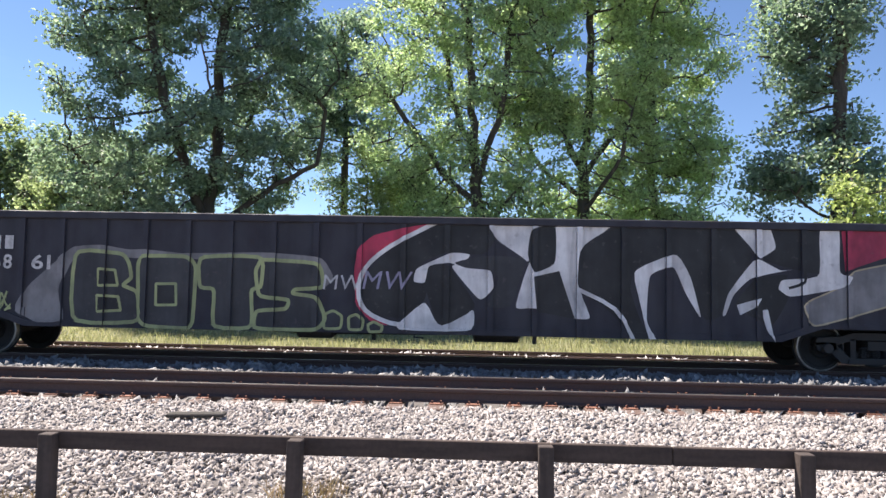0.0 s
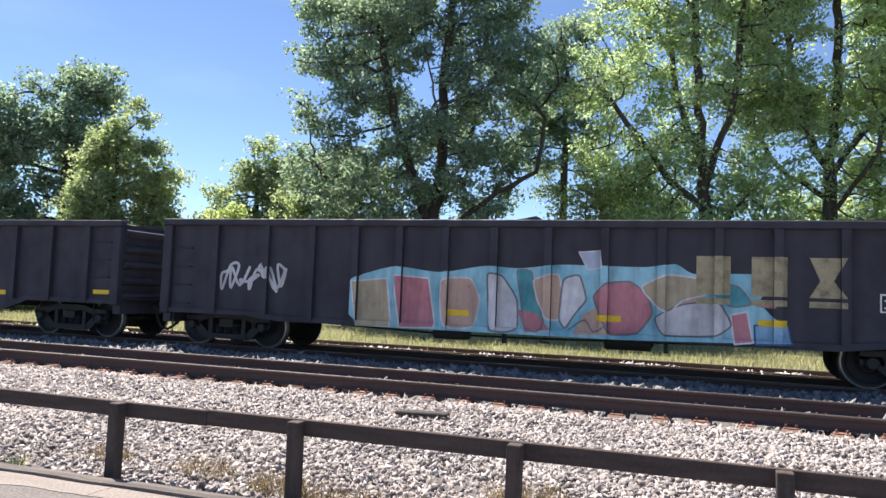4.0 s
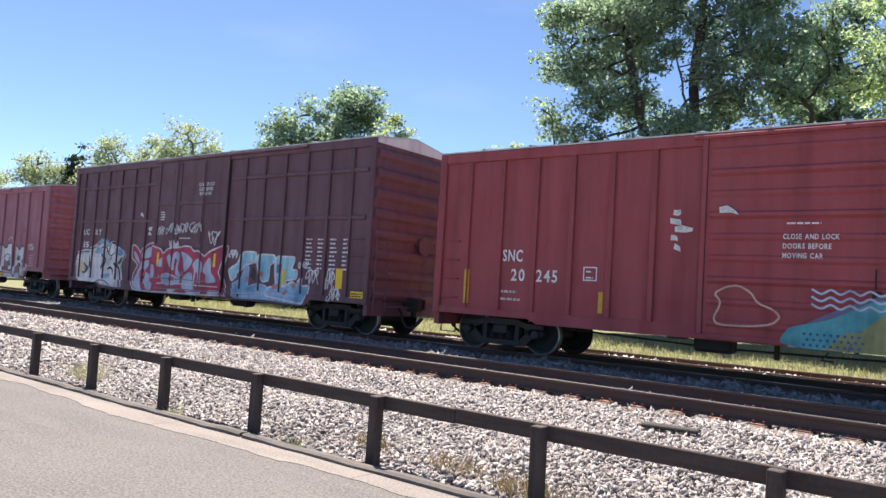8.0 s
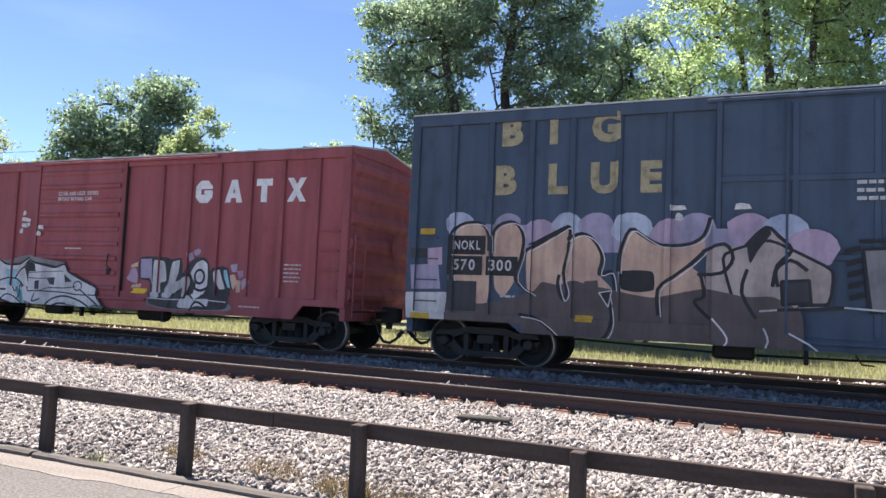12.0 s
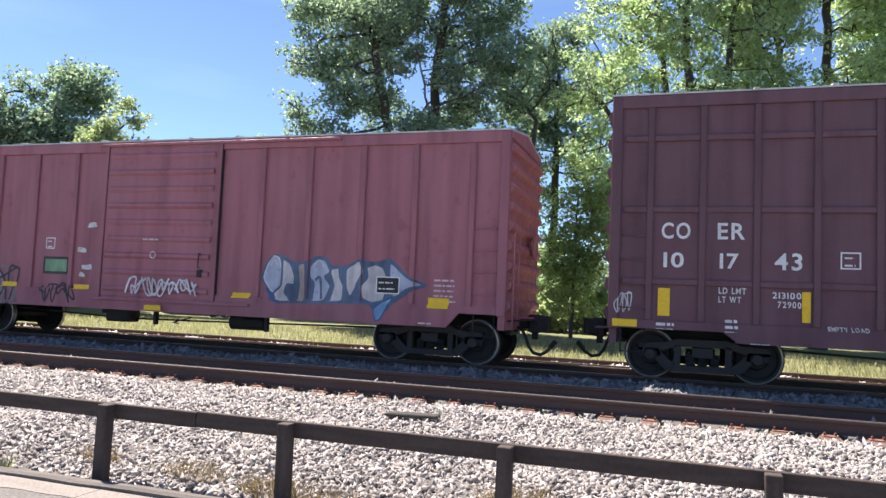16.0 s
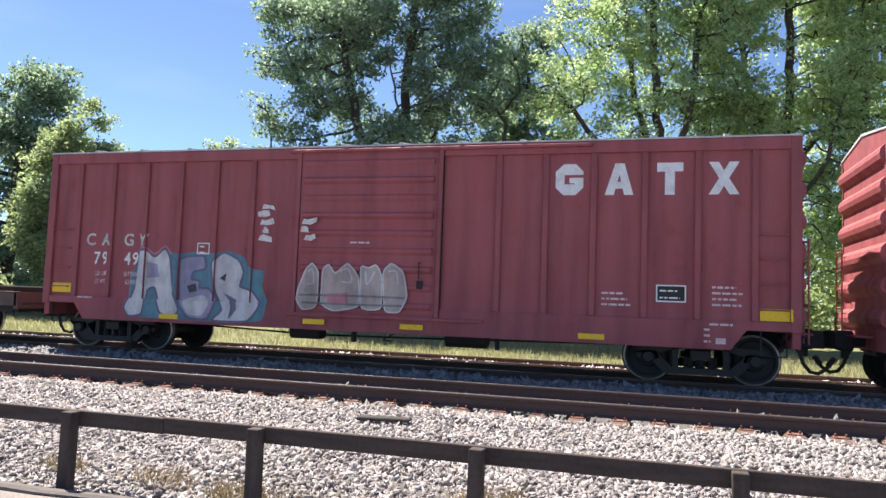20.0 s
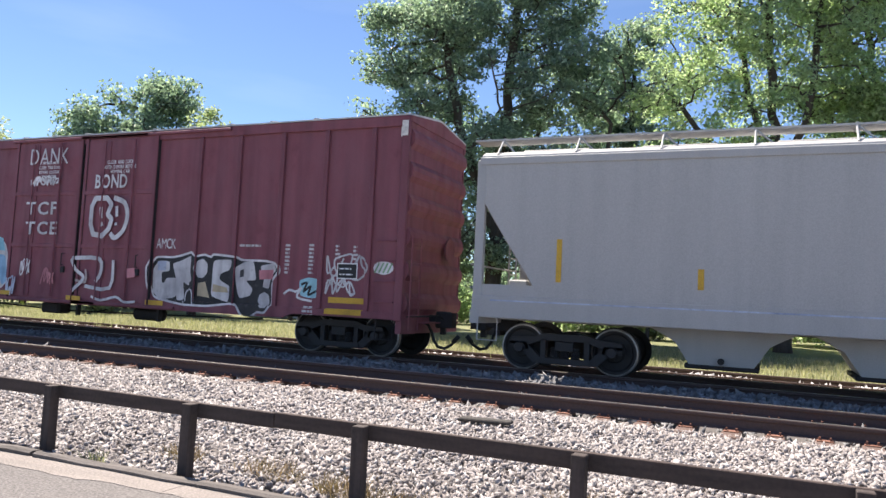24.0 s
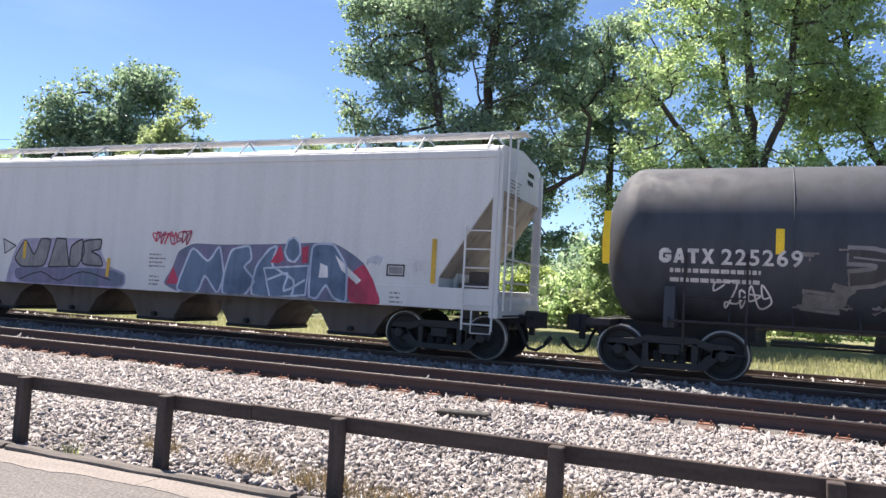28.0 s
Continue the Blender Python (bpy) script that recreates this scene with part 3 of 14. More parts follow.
    tree("sweetgum_tree", "leafy dark green tree beside taller ones", 14.8, 41, [(2.2, -3.6, 3.4), (6, -4, 3.6), (10, -3.6, 3.3), (13, -3.8, 3.8), (15.5, -3.6, 4.2), (18, -3.2, 2.6), (21, -2, 1)], BRIGHT, 15, trunk_r=0.26, lobe=1.5, tips=640, per_tip=78, leaf=0.15)
    tree("oak_tree", "dark green tree close beside the big oak", -9.9, 45, [(8, -1.6, 2.2), (11, -3, 3.2), (14, -3.4, 3.4), (16.5, -3, 3), (19, -1.4, 1.6)], OAK, 32, trunk_r=0.22, lobe=1.4, tips=330, per_tip=70, leaf=0.16)
    tree("sapling", "slender bright green young tree in the open", -8.3, 36, [(1.2, -1.0, 1.0), (3, -1.7, 1.7), (5.5, -1.8, 1.85), (7.5, -1.3, 1.3), (9.4, -0.3, 0.3)], LIGHT, 33, trunk_r=0.08, lobe=0.9, tips=190, per_tip=64, leaf=0.13, spray_r=0.34, step=0.4)
    tree("maple_tree", "leafy green tree under taller ones", -4.2, 43, [(0.8, -2.4, 3), (3, -3, 4), (5.5, -2.8, 3.6), (8, -1.4, 2.0), (9.4, -0.4, 0.6)], GUM, 14, trunk_r=0.16, lobe=1.2, tips=260, per_tip=70, leaf=0.17)
    tree("oak_tree", "tall dark oak with broken crown outline", 25.9, 36, [(2, -3.8, 3.5), (5, -3.9, 3.2), (7.8, -3.7, 1.7), (9.8, -2.3, 1.5), (12, -3.6, 2.2), (14.2, -2.8, 2.5), (17, -2.6, 2.7), (21, -1.8, 2)], OAK, 16, trunk_r=0.36, lobe=1.25, tips=560, per_tip=80, leaf=0.15)
    tree("maple_tree", "low bright green tree at the wood's edge", 27.4, 33, [(0.5, -2.2, 3), (3, -2.7, 3.4), (5.4, -1.9, 3), (7.6, -0.5, 1)], LIGHT, 17, trunk_r=0.12, lobe=1.1, tips=210, per_tip=70, leaf=0.145)
    tree("oak_tree", "large dark green tree behind the track", -46.7, 56, [(0.8, -5, 5), (5, -6.2, 5.4), (9, -6.3, 5), (12, -5.7, 4.6), (14, -4.5, 4.7), (15.4, -2.3, 3.5), (17.5, -0.8, 1.7)], OAK, 18, trunk_r=0.4, lobe=1.7, tips=860, per_tip=72, leaf=0.2, spray_r=0.46, fill=0.85)
    tree("maple_tree", "rounded grey-green tree beside oak", -42.5, 47, [(2.2, -2.4, 2.2), (4, -3.5, 3.1), (7, -3.5, 3.3), (9.4, -2.7, 3.0), (11, -1.6, 1.8), (12.8, -0.5, 0.5)], GREY, 20, trunk_r=0.2, lobe=1.1, tips=640, per_tip=70, leaf=0.16, spray_r=0.36)
    tree("maple_tree", "yellow-green tree at the wood edge", -53.4, 60, [(0.5, -3, 4), (5, -3.4, 4), (8, -2.5, 3.4), (11.4, -0.4, 1)], LIGHT, 19, trunk_r=0.2, lobe=1.4, tips=260, per_tip=60, leaf=0.22, spray_r=0.45)
    for az, d, h, w, sd in ((-57.2, 84, 19.0, 4.8, 21), (-59.9, 88, 16.4, 3.2, 22), (-62.4, 90, 17.0, 4.0, 29), (-66.8, 100, 15.0, 5.0, 27), (-54.6, 86, 14.0, 3.0, 30), (-70.2, 104, 13.0, 4.4, 34)):
        tree("pecan_tree", "sparse pale spring tree with visible twigs", az, d, [(h * 0.3, -w * 0.4, w * 0.4), (h * 0.5, -w, w * 0.85), (h * 0.72, -w * 0.95, w * 0.8), (h * 0.9, -w * 0.6, w * 0.55), (h, -0.5, 0.5)], PALE, sd, trunk_r=0.3, lobe=1.5, tips=420, per_tip=30, leaf=0.21, spray_r=0.55, bark=PALE_BARK)
    tree("maple_tree", "mid-size grey-green tree behind the oak", -33.6, 60, [(3.4, -3.6, 4), (7, -4.2, 4.5), (10, -2.8, 4.6), (12.5, -1.0, 3), (14.2, -0.5, 0.8)], GREY, 23, trunk_r=0.25, lobe=1.3, tips=420, per_tip=60, leaf=0.21, spray_r=0.45)
    tree("maple_tree", "light green tree under the oak", -28.6, 47, [(3.6, -2.4, 3.0), (5.5, -3.2, 3.2), (8, -2.6, 2.6), (10.4, -0.8, 0.8)], GREY, 24, trunk_r=0.2, lobe=1.2, tips=300, per_tip=64, leaf=0.17)
    tree("maple_tree", "small yellow-green tree by the house", -35.4, 45, [(2.7, -3.4, 1.0), (3.5, -4.4, 2.4), (4.6, -2.7, 2.3), (6.5, -0.6, 0.9)], LIGHT, 25, [[(0.6, 0, -0.3), (0.5, 0, 1.6), (-0.2, 0, 4.6)], [(0.5, 0, 1.5), (-1.6, -0.3, 2.8), (-3.0, -0.2, 3.4)]], trunk_r=0.13, lobe=0.9, tips=230, per_tip=50, leaf=0.17, step=0.45)
    tree("pine_tree", "slim dark conifer far off", -64.6, 100, [(6, -0.7, 0.7), (9, -1.8, 1.8), (13, -1.5, 1.5), (17.6, -0.2, 0.2)], PINE, 26, trunk_r=0.2, lobe=1.0, tips=90, per_tip=40, leaf=0.3)
    tree("maple_tree", "broad yellow-green tree far off", -70.4, 110, [(0.5, -5, 5), (5, -5, 5), (9, -2, 2.5)], LIGHT, 28, trunk_r=0.3, lobe=2.0, tips=140, per_tip=50, leaf=0.38, spray_r=0.7, step=1.0)
    tree("maple_tree", "leafy yellow-green tree beside pale ones", -58.6, 74, [(0.4, -4, 4), (4.5, -4.6, 4.4), (8.8, -1, 1.6)], LIGHT, 31, trunk_r=0.2, lobe=1.6, tips=220, per_tip=56, leaf=0.26, spray_r=0.5)
    rng = random.Random(5)
    for i in range(20):
        az = -71 + i * 5.6 + rng.uniform(-1.5, 1.5)
        d = rng.uniform(78, 96) if az > -40 else rng.uniform(95, 125)
        h = rng.uniform(6, 9.5) if az > -36 else rng.uniform(6, 8)
        tree("maple_tree", "low leafy tree in the wood edge", az, d, [(0.3, -h * 0.42, h * 0.42), (h * 0.45, -h * 0.5, h * 0.5), (h * 0.8, -h * 0.3, h * 0.32), (h, -0.4, 0.4)], rng.choice([GUM, GREY, LIGHT, GREY]), 40 + i, trunk_r=0.2, lobe=1.6, tips=100, per_tip=52, leaf=0.36, spray_r=0.7, step=0.9)
    for i, (az, d, h) in enumerate([(-12, 44, 4.6), (-9, 42, 3.4), (-15.5, 47, 4.0), (5, 46, 6.5), (12, 46, 6.0), (18.5, 48, 5.5), (23, 44, 4.5), (-17.5, 62, 5.0), (0.5, 48, 6.5), (30, 46, 6), (-49, 45, 3.5), (-55, 52, 4.5), (-23.5, 52, 4.4), (-19, 56, 4.6), (-16, 54, 4.4), (-21.5, 57, 4.2), (-12.5, 60, 5.0), (-6.5, 52, 4.6), (-2.5, 54, 5.0), (3, 56, 5.4), (8.5, 56, 5.6), (15, 56, 5.4)]):
        tree("bush", "leafy green bush in the undergrowth", az, d, [(0.2, -h * 0.5, h * 0.5), (h * 0.5, -h * 0.6, h * 0.55), (h, -0.3, 0.4)], OAK if i > 12 else [GUM, GREY, LIGHT][i % 3], 70 + i, trunk_r=0.08, lobe=1.0, tips=110, per_tip=54, leaf=0.2, step=0.5)


woods()


def far_woods():
    """The wood that closes the horizon."""
    rng = np.random.default_rng(9)
    n = 52000
    az = np.radians(rng.uniform(-86, 60, n))
    d = rng.uniform(135, 175, n)
    top = 9.5 + 3.0 * np.sin(az * 23) + 2.0 * np.sin(az * 61 + 1) + 1.2 * np.sin(az * 140)
    z = rng.random(n) ** 0.8 * top
    C = np.stack([d * np.sin(az), d * np.cos(az), z], 1)
    ob = new("far_woods", leaf_mesh("far_woods", C, rng.uniform(0.7, 1.6, n), OAK, rng))
    tagged(ob, "distant green woods along the horizon", "woods", kind="stuff")


far_woods()

# ---- buildings behind the trees ----
SIDING_GREY = surface("grey_green_clapboard", (0.3, 0.31, 0.27), 0.8, scale=1, stretch=(1, 1, 9))
SIDING_WHITE = surface("white_clapboard", (0.6, 0.62, 0.66), 0.8, scale=1, stretch=(1, 1, 9))
ROOF_PALE = surface("pale_metal_roof", (0.55, 0.57, 0.58), 0.5, 0.3)
ROOF_DARK = surface("dark_shingle_roof", (0.09, 0.085, 0.08), 0.9, scale=4)
TRIM = surface("white_trim_paint", (0.75, 0.75, 0.73), 0.6)
GLASS, gnt, gb = nodes_of("window_glass")
gb.inputs["Base Color"].default_value, gb.inputs["Roughness"].default_value = (0.03, 0.04, 0.045, 1), 0.08


def house(label, x, y, L, W, H, roof_h, wall_m, roof_m, turn=0.0, openings=()):
    t = thing("house", label, "house", at=(x, y, 0.1))
    t.rotation_euler = (0, 0, radians(turn))
    rows = int(H / 0.2)
    s = Solid().box(-L / 2, L / 2, -W / 2, W / 2, -0.3, H)
    wall = part("wall", s.mesh("wall", wall_m), t)
    plank = Solid().prism([(-W / 2 - 0.02, 0), (-W / 2, 0.19), (-W / 2, 0)], -L / 2, L / 2, "x").mesh("plank", wall_m)
    for k in range(rows):
        part("plank", plank, wall, (0, 0, k * 0.2))
    r = Solid().prism([(-W / 2 - 0.4, H - 0.05), (-W / 2 - 0.4, H + 0.06), (0, H + roof_h), (W / 2 + 0.4, H + 0.06), (W / 2 + 0.4, H - 0.05)], -L / 2 - 0.35, L / 2 + 0.35, "x")
    part("roof", r.mesh("roof", roof_m), t)
    for ox, oz, w, h, door in openings:
        fr = Solid()
        for a, b, c, d in ((-w / 2 - 0.08, w / 2 + 0.08, h / 2, h / 2 + 0.08), (-w / 2 - 0.08, w / 2 + 0.08, -h / 2 - 0.08, -h / 2), (-w / 2 - 0.08, -w / 2, -h / 2, h / 2), (w / 2, w / 2 + 0.08, -h / 2, h / 2), (-w / 2, w / 2, -0.03, 0.03)):
            fr.box(a, b, -0.06, 0.02, c, d)
        win = part("door" if door else "window", fr.mesh("frame", TRIM), t, (ox, -W / 2 - 0.03, oz))
        part("pane", Solid().box(-w / 2, w / 2, -0.01, 0.02, -h / 2, h / 2).mesh("pane", GLASS), win)
    return t


trailer = house("grey clapboard house with white window frames", *polar(-35.0, 50), 4.9, 5, 2.75, 0.3, SIDING_GREY, ROOF_DARK, 8, ((-2.0, 1.85, 0.46, 1.15, False), (0.85, 1.6, 0.62, 1.7, True)))
for k in range(4):
    part("step", Solid().box(0.55 + 0.28 * k, 0.85 + 0.28 * k, -3.5, -2.6, 0.5 - 0.16 * k, 0.56 - 0.16 * k).mesh("step", TRIM), trailer)
for q in (-3.5, -2.62):
    part("handrail", Solid().tube([(0.5, q, 0.5), (0.5, q, 1.45), (1.9, q, 0.75), (1.9, q, -0.1)], 0.035, 5).mesh("handrail", TRIM), trailer)
house("small white shed with pale roof", *polar(-26.1, 56), 1.8, 2, 1.25, 0.45, SIDING_WHITE, ROOF_PALE, 0, ())
house("pale grey trailer house among trees", *polar(-43.5, 64), 8, 5, 2.6, 0.4, SIDING_WHITE, ROOF_PALE, 10, ((1.6, 1.5, 0.8, 1.3, False), (-1.2, 1.0, 0.9, 2.0, True)))
house("small open shed with pale metal roof", *polar(-27.8, 70), 5, 4, 1.9, 0.9, SIDING_GREY, ROOF_PALE, 0, ())
house("small white house far behind the trees", *polar(-13.4, 84), 6, 5, 2.6, 1.0, SIDING_WHITE, ROOF_PALE, 0, ((-1.2, 1.4, 0.7, 1.1, False), (1.0, 1.0, 0.8, 1.9, True)))


def utility_pole(x, y):
    t = thing("utility_pole", "wooden utility pole with crossarm", "utility pole", at=(x, y, 0))
    part("pole", Solid().tube([(0, 0, -0.5), (0, 0, 6), (0, 0, 14.6)], 0.17, 8, 0.11).mesh("pole", BARK), t)
    part("crossarm", Solid().box(-1.2, 1.2, -0.06, 0.06, 13.6, 13.75).mesh("crossarm", BARK), t)
    for k in (-1.1, -0.6, 0.6, 1.1):
        part("insulator", Solid().turned([(13.75, 0.03), (13.83, 0.05), (13.9, 0.03)], 8, "z").moved(k).mesh("insulator", PALE_BARK), t)
    part("wire", Solid().tube([(-60, 6, 13.4), (-20, 3, 13.0), (0, 0, 13.9), (25, 4, 12.9), (50, 9, 13.6)], 0.02, 4).mesh("wire", GRIME), t)


utility_pole(*polar(-67.0, 100))


def parked_car(x, y, turn, paint):
    t = thing("parked_car", "dark parked car near the house", "car", at=(x, y, 0.08))
    t.rotation_euler = (0, 0, radians(turn))
    part("body", Solid().prism([(-2.2, 0.3), (2.2, 0.3), (2.25, 0.75), (1.3, 0.9), (0.7, 1.42), (-1.2, 1.45), (-2.0, 0.95), (-2.25, 0.8)], -0.85, 0.85).mesh("body", paint), t)
    part("window", Solid().prism([(1.15, 0.93), (0.65, 1.36), (-1.15, 1.39), (-1.75, 0.97)], -0.86, 0.86).mesh("window", GLASS), t)
    w = Solid().turned([(-0.1, 0.2), (-0.09, 0.31), (0.09, 0.31), (0.1, 0.2)], 16).mesh("wheel", HOSE)
    for a in (-1.35, 1.35):
        for b in (-0.8, 0.8):
            part("wheel", w, t, (a, b, 0.32))


parked_car(*polar(-25.6, 60), 5, surface("silver_car_paint", (0.45, 0.46, 0.48), 0.3, 0.5, bump=0))
parked_car(*polar(-22.5, 58), 0, surface("dark_car_paint", (0.03, 0.035, 0.045), 0.25, 0.3, bump=0))


# ---- running gear shared by all freight cars ----
AXLE = 0.44
TRUCK = {}


def truck_meshes():
    ws = Solid()
    prof = [(-0.07, 0.1), (-0.075, 0.17), (-0.03, 0.2), (-0.03, 0.33), (-0.062, 0.365), (-0.062, AXLE - 0.03), (-0.055, AXLE), (0.045, AXLE + 0.004), (0.05, AXLE + 0.03), (0.07, AXLE + 0.03), (0.07, 0.36), (0.02, 0.32), (0.02, 0.2), (0.07, 0.12)]
    ws.turned([(a - 0.753, r) for a, r in prof], 36)
    ws.turned([(0.753 - a, r) for a, r in prof], 36)
    ws.turned([(-1.05, 0.07), (-0.7, 0.085), (0.7, 0.085), (1.05, 0.07)], 12)
    # spokes of casting marks keep the turning wheel honest
    for k in range(4):
        a = k * math.pi / 2 + 0.3
        c, s = math.cos(a) * 0.26, math.sin(a) * 0.26
        ws.box(c - 0.018, c + 0.018, -0.792, -0.778, s - 0.018, s + 0.018)
    me = ws.mesh("wheelset", WHEEL, fix=True)
    me.materials.append(TREAD)
    for p in me.polygons:
        r = math.hypot(p.center.x, p.center.z)
        if AXLE - 0.02 < r < AXLE + 0.01 and 0.67 < abs(p.center.y) < 0.82:
            p.material_index = 1
    TRUCK["wheelset"] = me
    f = Solid()
    y0, y1 = -0.075, 0.075
    f.prism([(-1.1, 0.5), (-1.06, 0.63), (-0.62, 0.66), (-0.42, 0.73), (0.42, 0.73), (0.62, 0.66), (1.06, 0.63), (1.1, 0.5), (0.72, 0.5), (0.42, 0.6), (-0.42, 0.6), (-0.72, 0.5)], y0, y1)
    f.prism([(-0.52, 0.16), (0.52, 0.16), (0.5, 0.27), (-0.5, 0.27)], y0 - 0.02, y1 + 0.02)
    for s in (-1, 1):
        f.prism([(s * 0.74, 0.52), (s * 0.96, 0.5), (s * 0.62, 0.17), (s * 0.46, 0.17), (s * 0.46, 0.26)], y0, y1)
        f.box(s * 0.42 - 0.05, s * 0.42 + 0.05, y0, y1, 0.24, 0.62)
        f.prism([(s * 0.74, 0.55), (s * 1.1, 0.55), (s * 1.06, 0.4), (s * 1.0, 0.4), (s * 0.98, 0.52), (s * 0.78, 0.52), (s * 0.76, 0.4), (s * 0.7, 0.42)], y0, y1)
    TRUCK["side_frame"] = f.mesh("side_frame", DARK_STEEL)
    TRUCK["bearing"] = Solid().turned([(-0.1, 0.06), (-0.1, 0.085), (-0.07, 0.105), (0.05, 0.11), (0.05, 0.03)], 14).mesh("bearing", DARK_STEEL)
    TRUCK["bolster"] = Solid().prism([(-1.1, 0.42), (-1.1, 0.58), (-0.4, 0.72), (0.4, 0.72), (1.1, 0.58), (1.1, 0.42), (0.4, 0.36), (-0.4, 0.36)], -0.17, 0.17, "x").box(-0.85, 0.85, -0.05, 0.05, 0.3, 0.38).mesh("truck", DARK_STEEL)
    sp = Solid()
    turns, n = 5, 40
    for dx in (-0.2, 0.0, 0.2):
        sp.tube([(dx + 0.075 * math.cos(6.283 * turns * k / n), 0.075 * math.sin(6.283 * turns * k / n), 0.27 + 0.2 * k / n) for k in range(n + 1)], 0.017, 5)
    TRUCK["spring"] = sp.mesh("spring", DARK_STEEL, fix=False)
    # draft gear, shank, head with knuckle and lock lifter
    c = Solid().box(-0.6, -0.1, -0.2, 0.2, 0.66, 0.98, 0.02).box(-0.2, 0.14, -0.1, 0.1, 0.74, 0.93, 0.02).box(0.1, 0.36, -0.19, 0.15, 0.66, 1.02, 0.03)
    c.prism([(0.3, -0.19), (0.5, -0.2), (0.55, -0.07), (0.45, 0.03), (0.34, 0.0)], 0.68, 1.0, "z").prism([(0.3, 0.05), (0.47, 0.13), (0.42, 0.24), (0.25, 0.2)], 0.72, 0.98, "z")
    c.box(0.16, 0.28, -0.05, 0.05, 0.52, 0.68, 0.01).box(-0.3, -0.18, -0.42, 0.42, 0.6, 0.7, 0.01)
    TRUCK["coupler"] = c.mesh("coupler", GRIME)
    h = Solid().tube([(-0.25, -0.34, 0.8), (0.0, -0.34, 0.74), (0.1, -0.34, 0.58), (0.16, -0.34, 0.4), (0.26, -0.33, 0.27), (0.4, -0.3, 0.24), (0.54, -0.26, 0.33), (0.62, -0.22, 0.44)], 0.034, 7)
    h.tube([(0.57, -0.24, 0.38), (0.68, -0.2, 0.52)], 0.05, 7).box(-0.3, -0.12, -0.4, -0.28, 0.72, 0.88, 0.02)
    TRUCK["air_hose"] = h.mesh("air_hose", HOSE, True)
    u = Solid().tube([(-0.35, -1.25, 0.62), (-0.33, -1.25, 0.86), (0.0, -1.2, 0.9), (0.26, -0.3, 0.92), (0.3, -0.1, 0.8)], 0.02, 6)
    TRUCK["uncoupling_lever"] = u.mesh("uncoupling_lever", GRIME)


truck_meshes()
CARS = []
WHEELS = []


def add_trucks(car, centres, base=1.78):
    for x in centres:
        t = part("truck", TRUCK["bolster"], car, (x, 0, 0))
        for s in (-1, 1):
            part("side_frame", TRUCK["side_frame"], t, (0, s * 0.995, 0))
            part("spring", TRUCK["spring"], t, (0, s * 0.995, 0))
            w = part("wheelset", TRUCK["wheelset"], t, (s * base / 2, 0, AXLE))
            WHEELS.append((w, car, s * base / 2))
            for e in (-1, 1):
                b = part("bearing", TRUCK["bearing"], t, (s * base / 2, e * 1.04, AXLE))
                if e > 0:
                    b.rotation_euler = (0, 0, math.pi)


def add_couplers(car, half, reach=0.0):
    for s in (-1, 1):
        for n in ("coupler", "air_hose", "uncoupling_lever"):
            part(n, TRUCK[n], car, (s * (half + reach), 0, 0), rot=(0, 0, 0 if s > 0 else 180))


def start_car(name, label, category, ends):
    """An empty at the car's middle on the rail head. ends: where the body ends stand at the start."""
    car = thing(name, label, category, "cars of the freight train", at=(sum(ends) / 2, FAR, RAIL_Z))
    CARS.append((car, sum(ends) / 2))
    return car, (ends[1] - ends[0]) / 2


def brake_gear(car, xs=(-1.6, 0.3, 1.9)):
    m = Solid().box(xs[0] - 0.35, xs[0] + 0.35, -0.9, -0.5, 0.42, 0.72, 0.05)
    part("brake_reservoir", Solid().turned([(xs[2] - 0.5, 0.05), (xs[2] - 0.47, 0.16), (xs[2] + 0.35, 0.16), (xs[2] + 0.4, 0.05)], 14, "x").moved(0, -0.75, 0.56).mesh("brake_reservoir", GRIME), car)
    part("brake_valve", m.mesh("brake_valve", GRIME), car)
    part("brake_rod", Solid().tube([(-5.2, -0.6, 0.62), (-1.6, -0.62, 0.5), (0.3, -0.6, 0.52), (2.2, -0.58, 0.56), (5.2, -0.6, 0.62)], 0.022, 6).mesh("brake_rod", GRIME), car)
    part("release_rod", Solid().tube([(xs[1], -0.7, 0.6), (xs[1] + 0.02, -1.35, 0.5), (xs[1] + 0.2, -1.38, 0.49)], 0.014, 5).mesh("release_rod", GRIME), car)
    for x, y in ((xs[1] - 0.76, -0.95), (xs[1] + 2.23, -1.15)):
        part("bracket", Solid().box(x - 0.035, x + 0.035, y - 0.05, y + 0.05, 0.41, 0.85).mesh("bracket", GRIME), car)


GRAB = Solid().tube([(-0.22, 0.0, 0), (-0.22, -0.07, 0), (0.22, -0.07, 0), (0.22, 0.0, 0)], 0.012, 5)
STIRRUP = Solid().tube([(-0.2, 0.0, 0.1), (-0.2, -0.02, -0.4), (0.2, -0.02, -0.4), (0.2, 0.0, 0.1)], 0.018, 5)


def rungs(car, x, zs, y, material):
    me = GRAB.mesh("grab_iron", material)
    for z in zs:
        part("grab_iron", me, car, (x, y, z))


def corrugated_end(width, z0, z1, bands, depth=0.105):
    """An end wall with pressed horizontal ribs, facing +x, wall line at x = 0."""
    n = bands
    prof = [(0.0, z0)]
    step = (z1 - z0) / n
    for k in range(n):
        a = z0 + k * step
        prof += [(0.0, a + step * 0.18), (depth * 0.8, a + step * 0.34), (depth, a + step * 0.5), (depth * 0.8, a + step * 0.66), (0.0, a + step * 0.82)]
    prof.append((0.0, z1))
    s = Solid()
    s.prism(prof + [(-0.05, z1), (-0.05, z0)], -width, width)
    return s


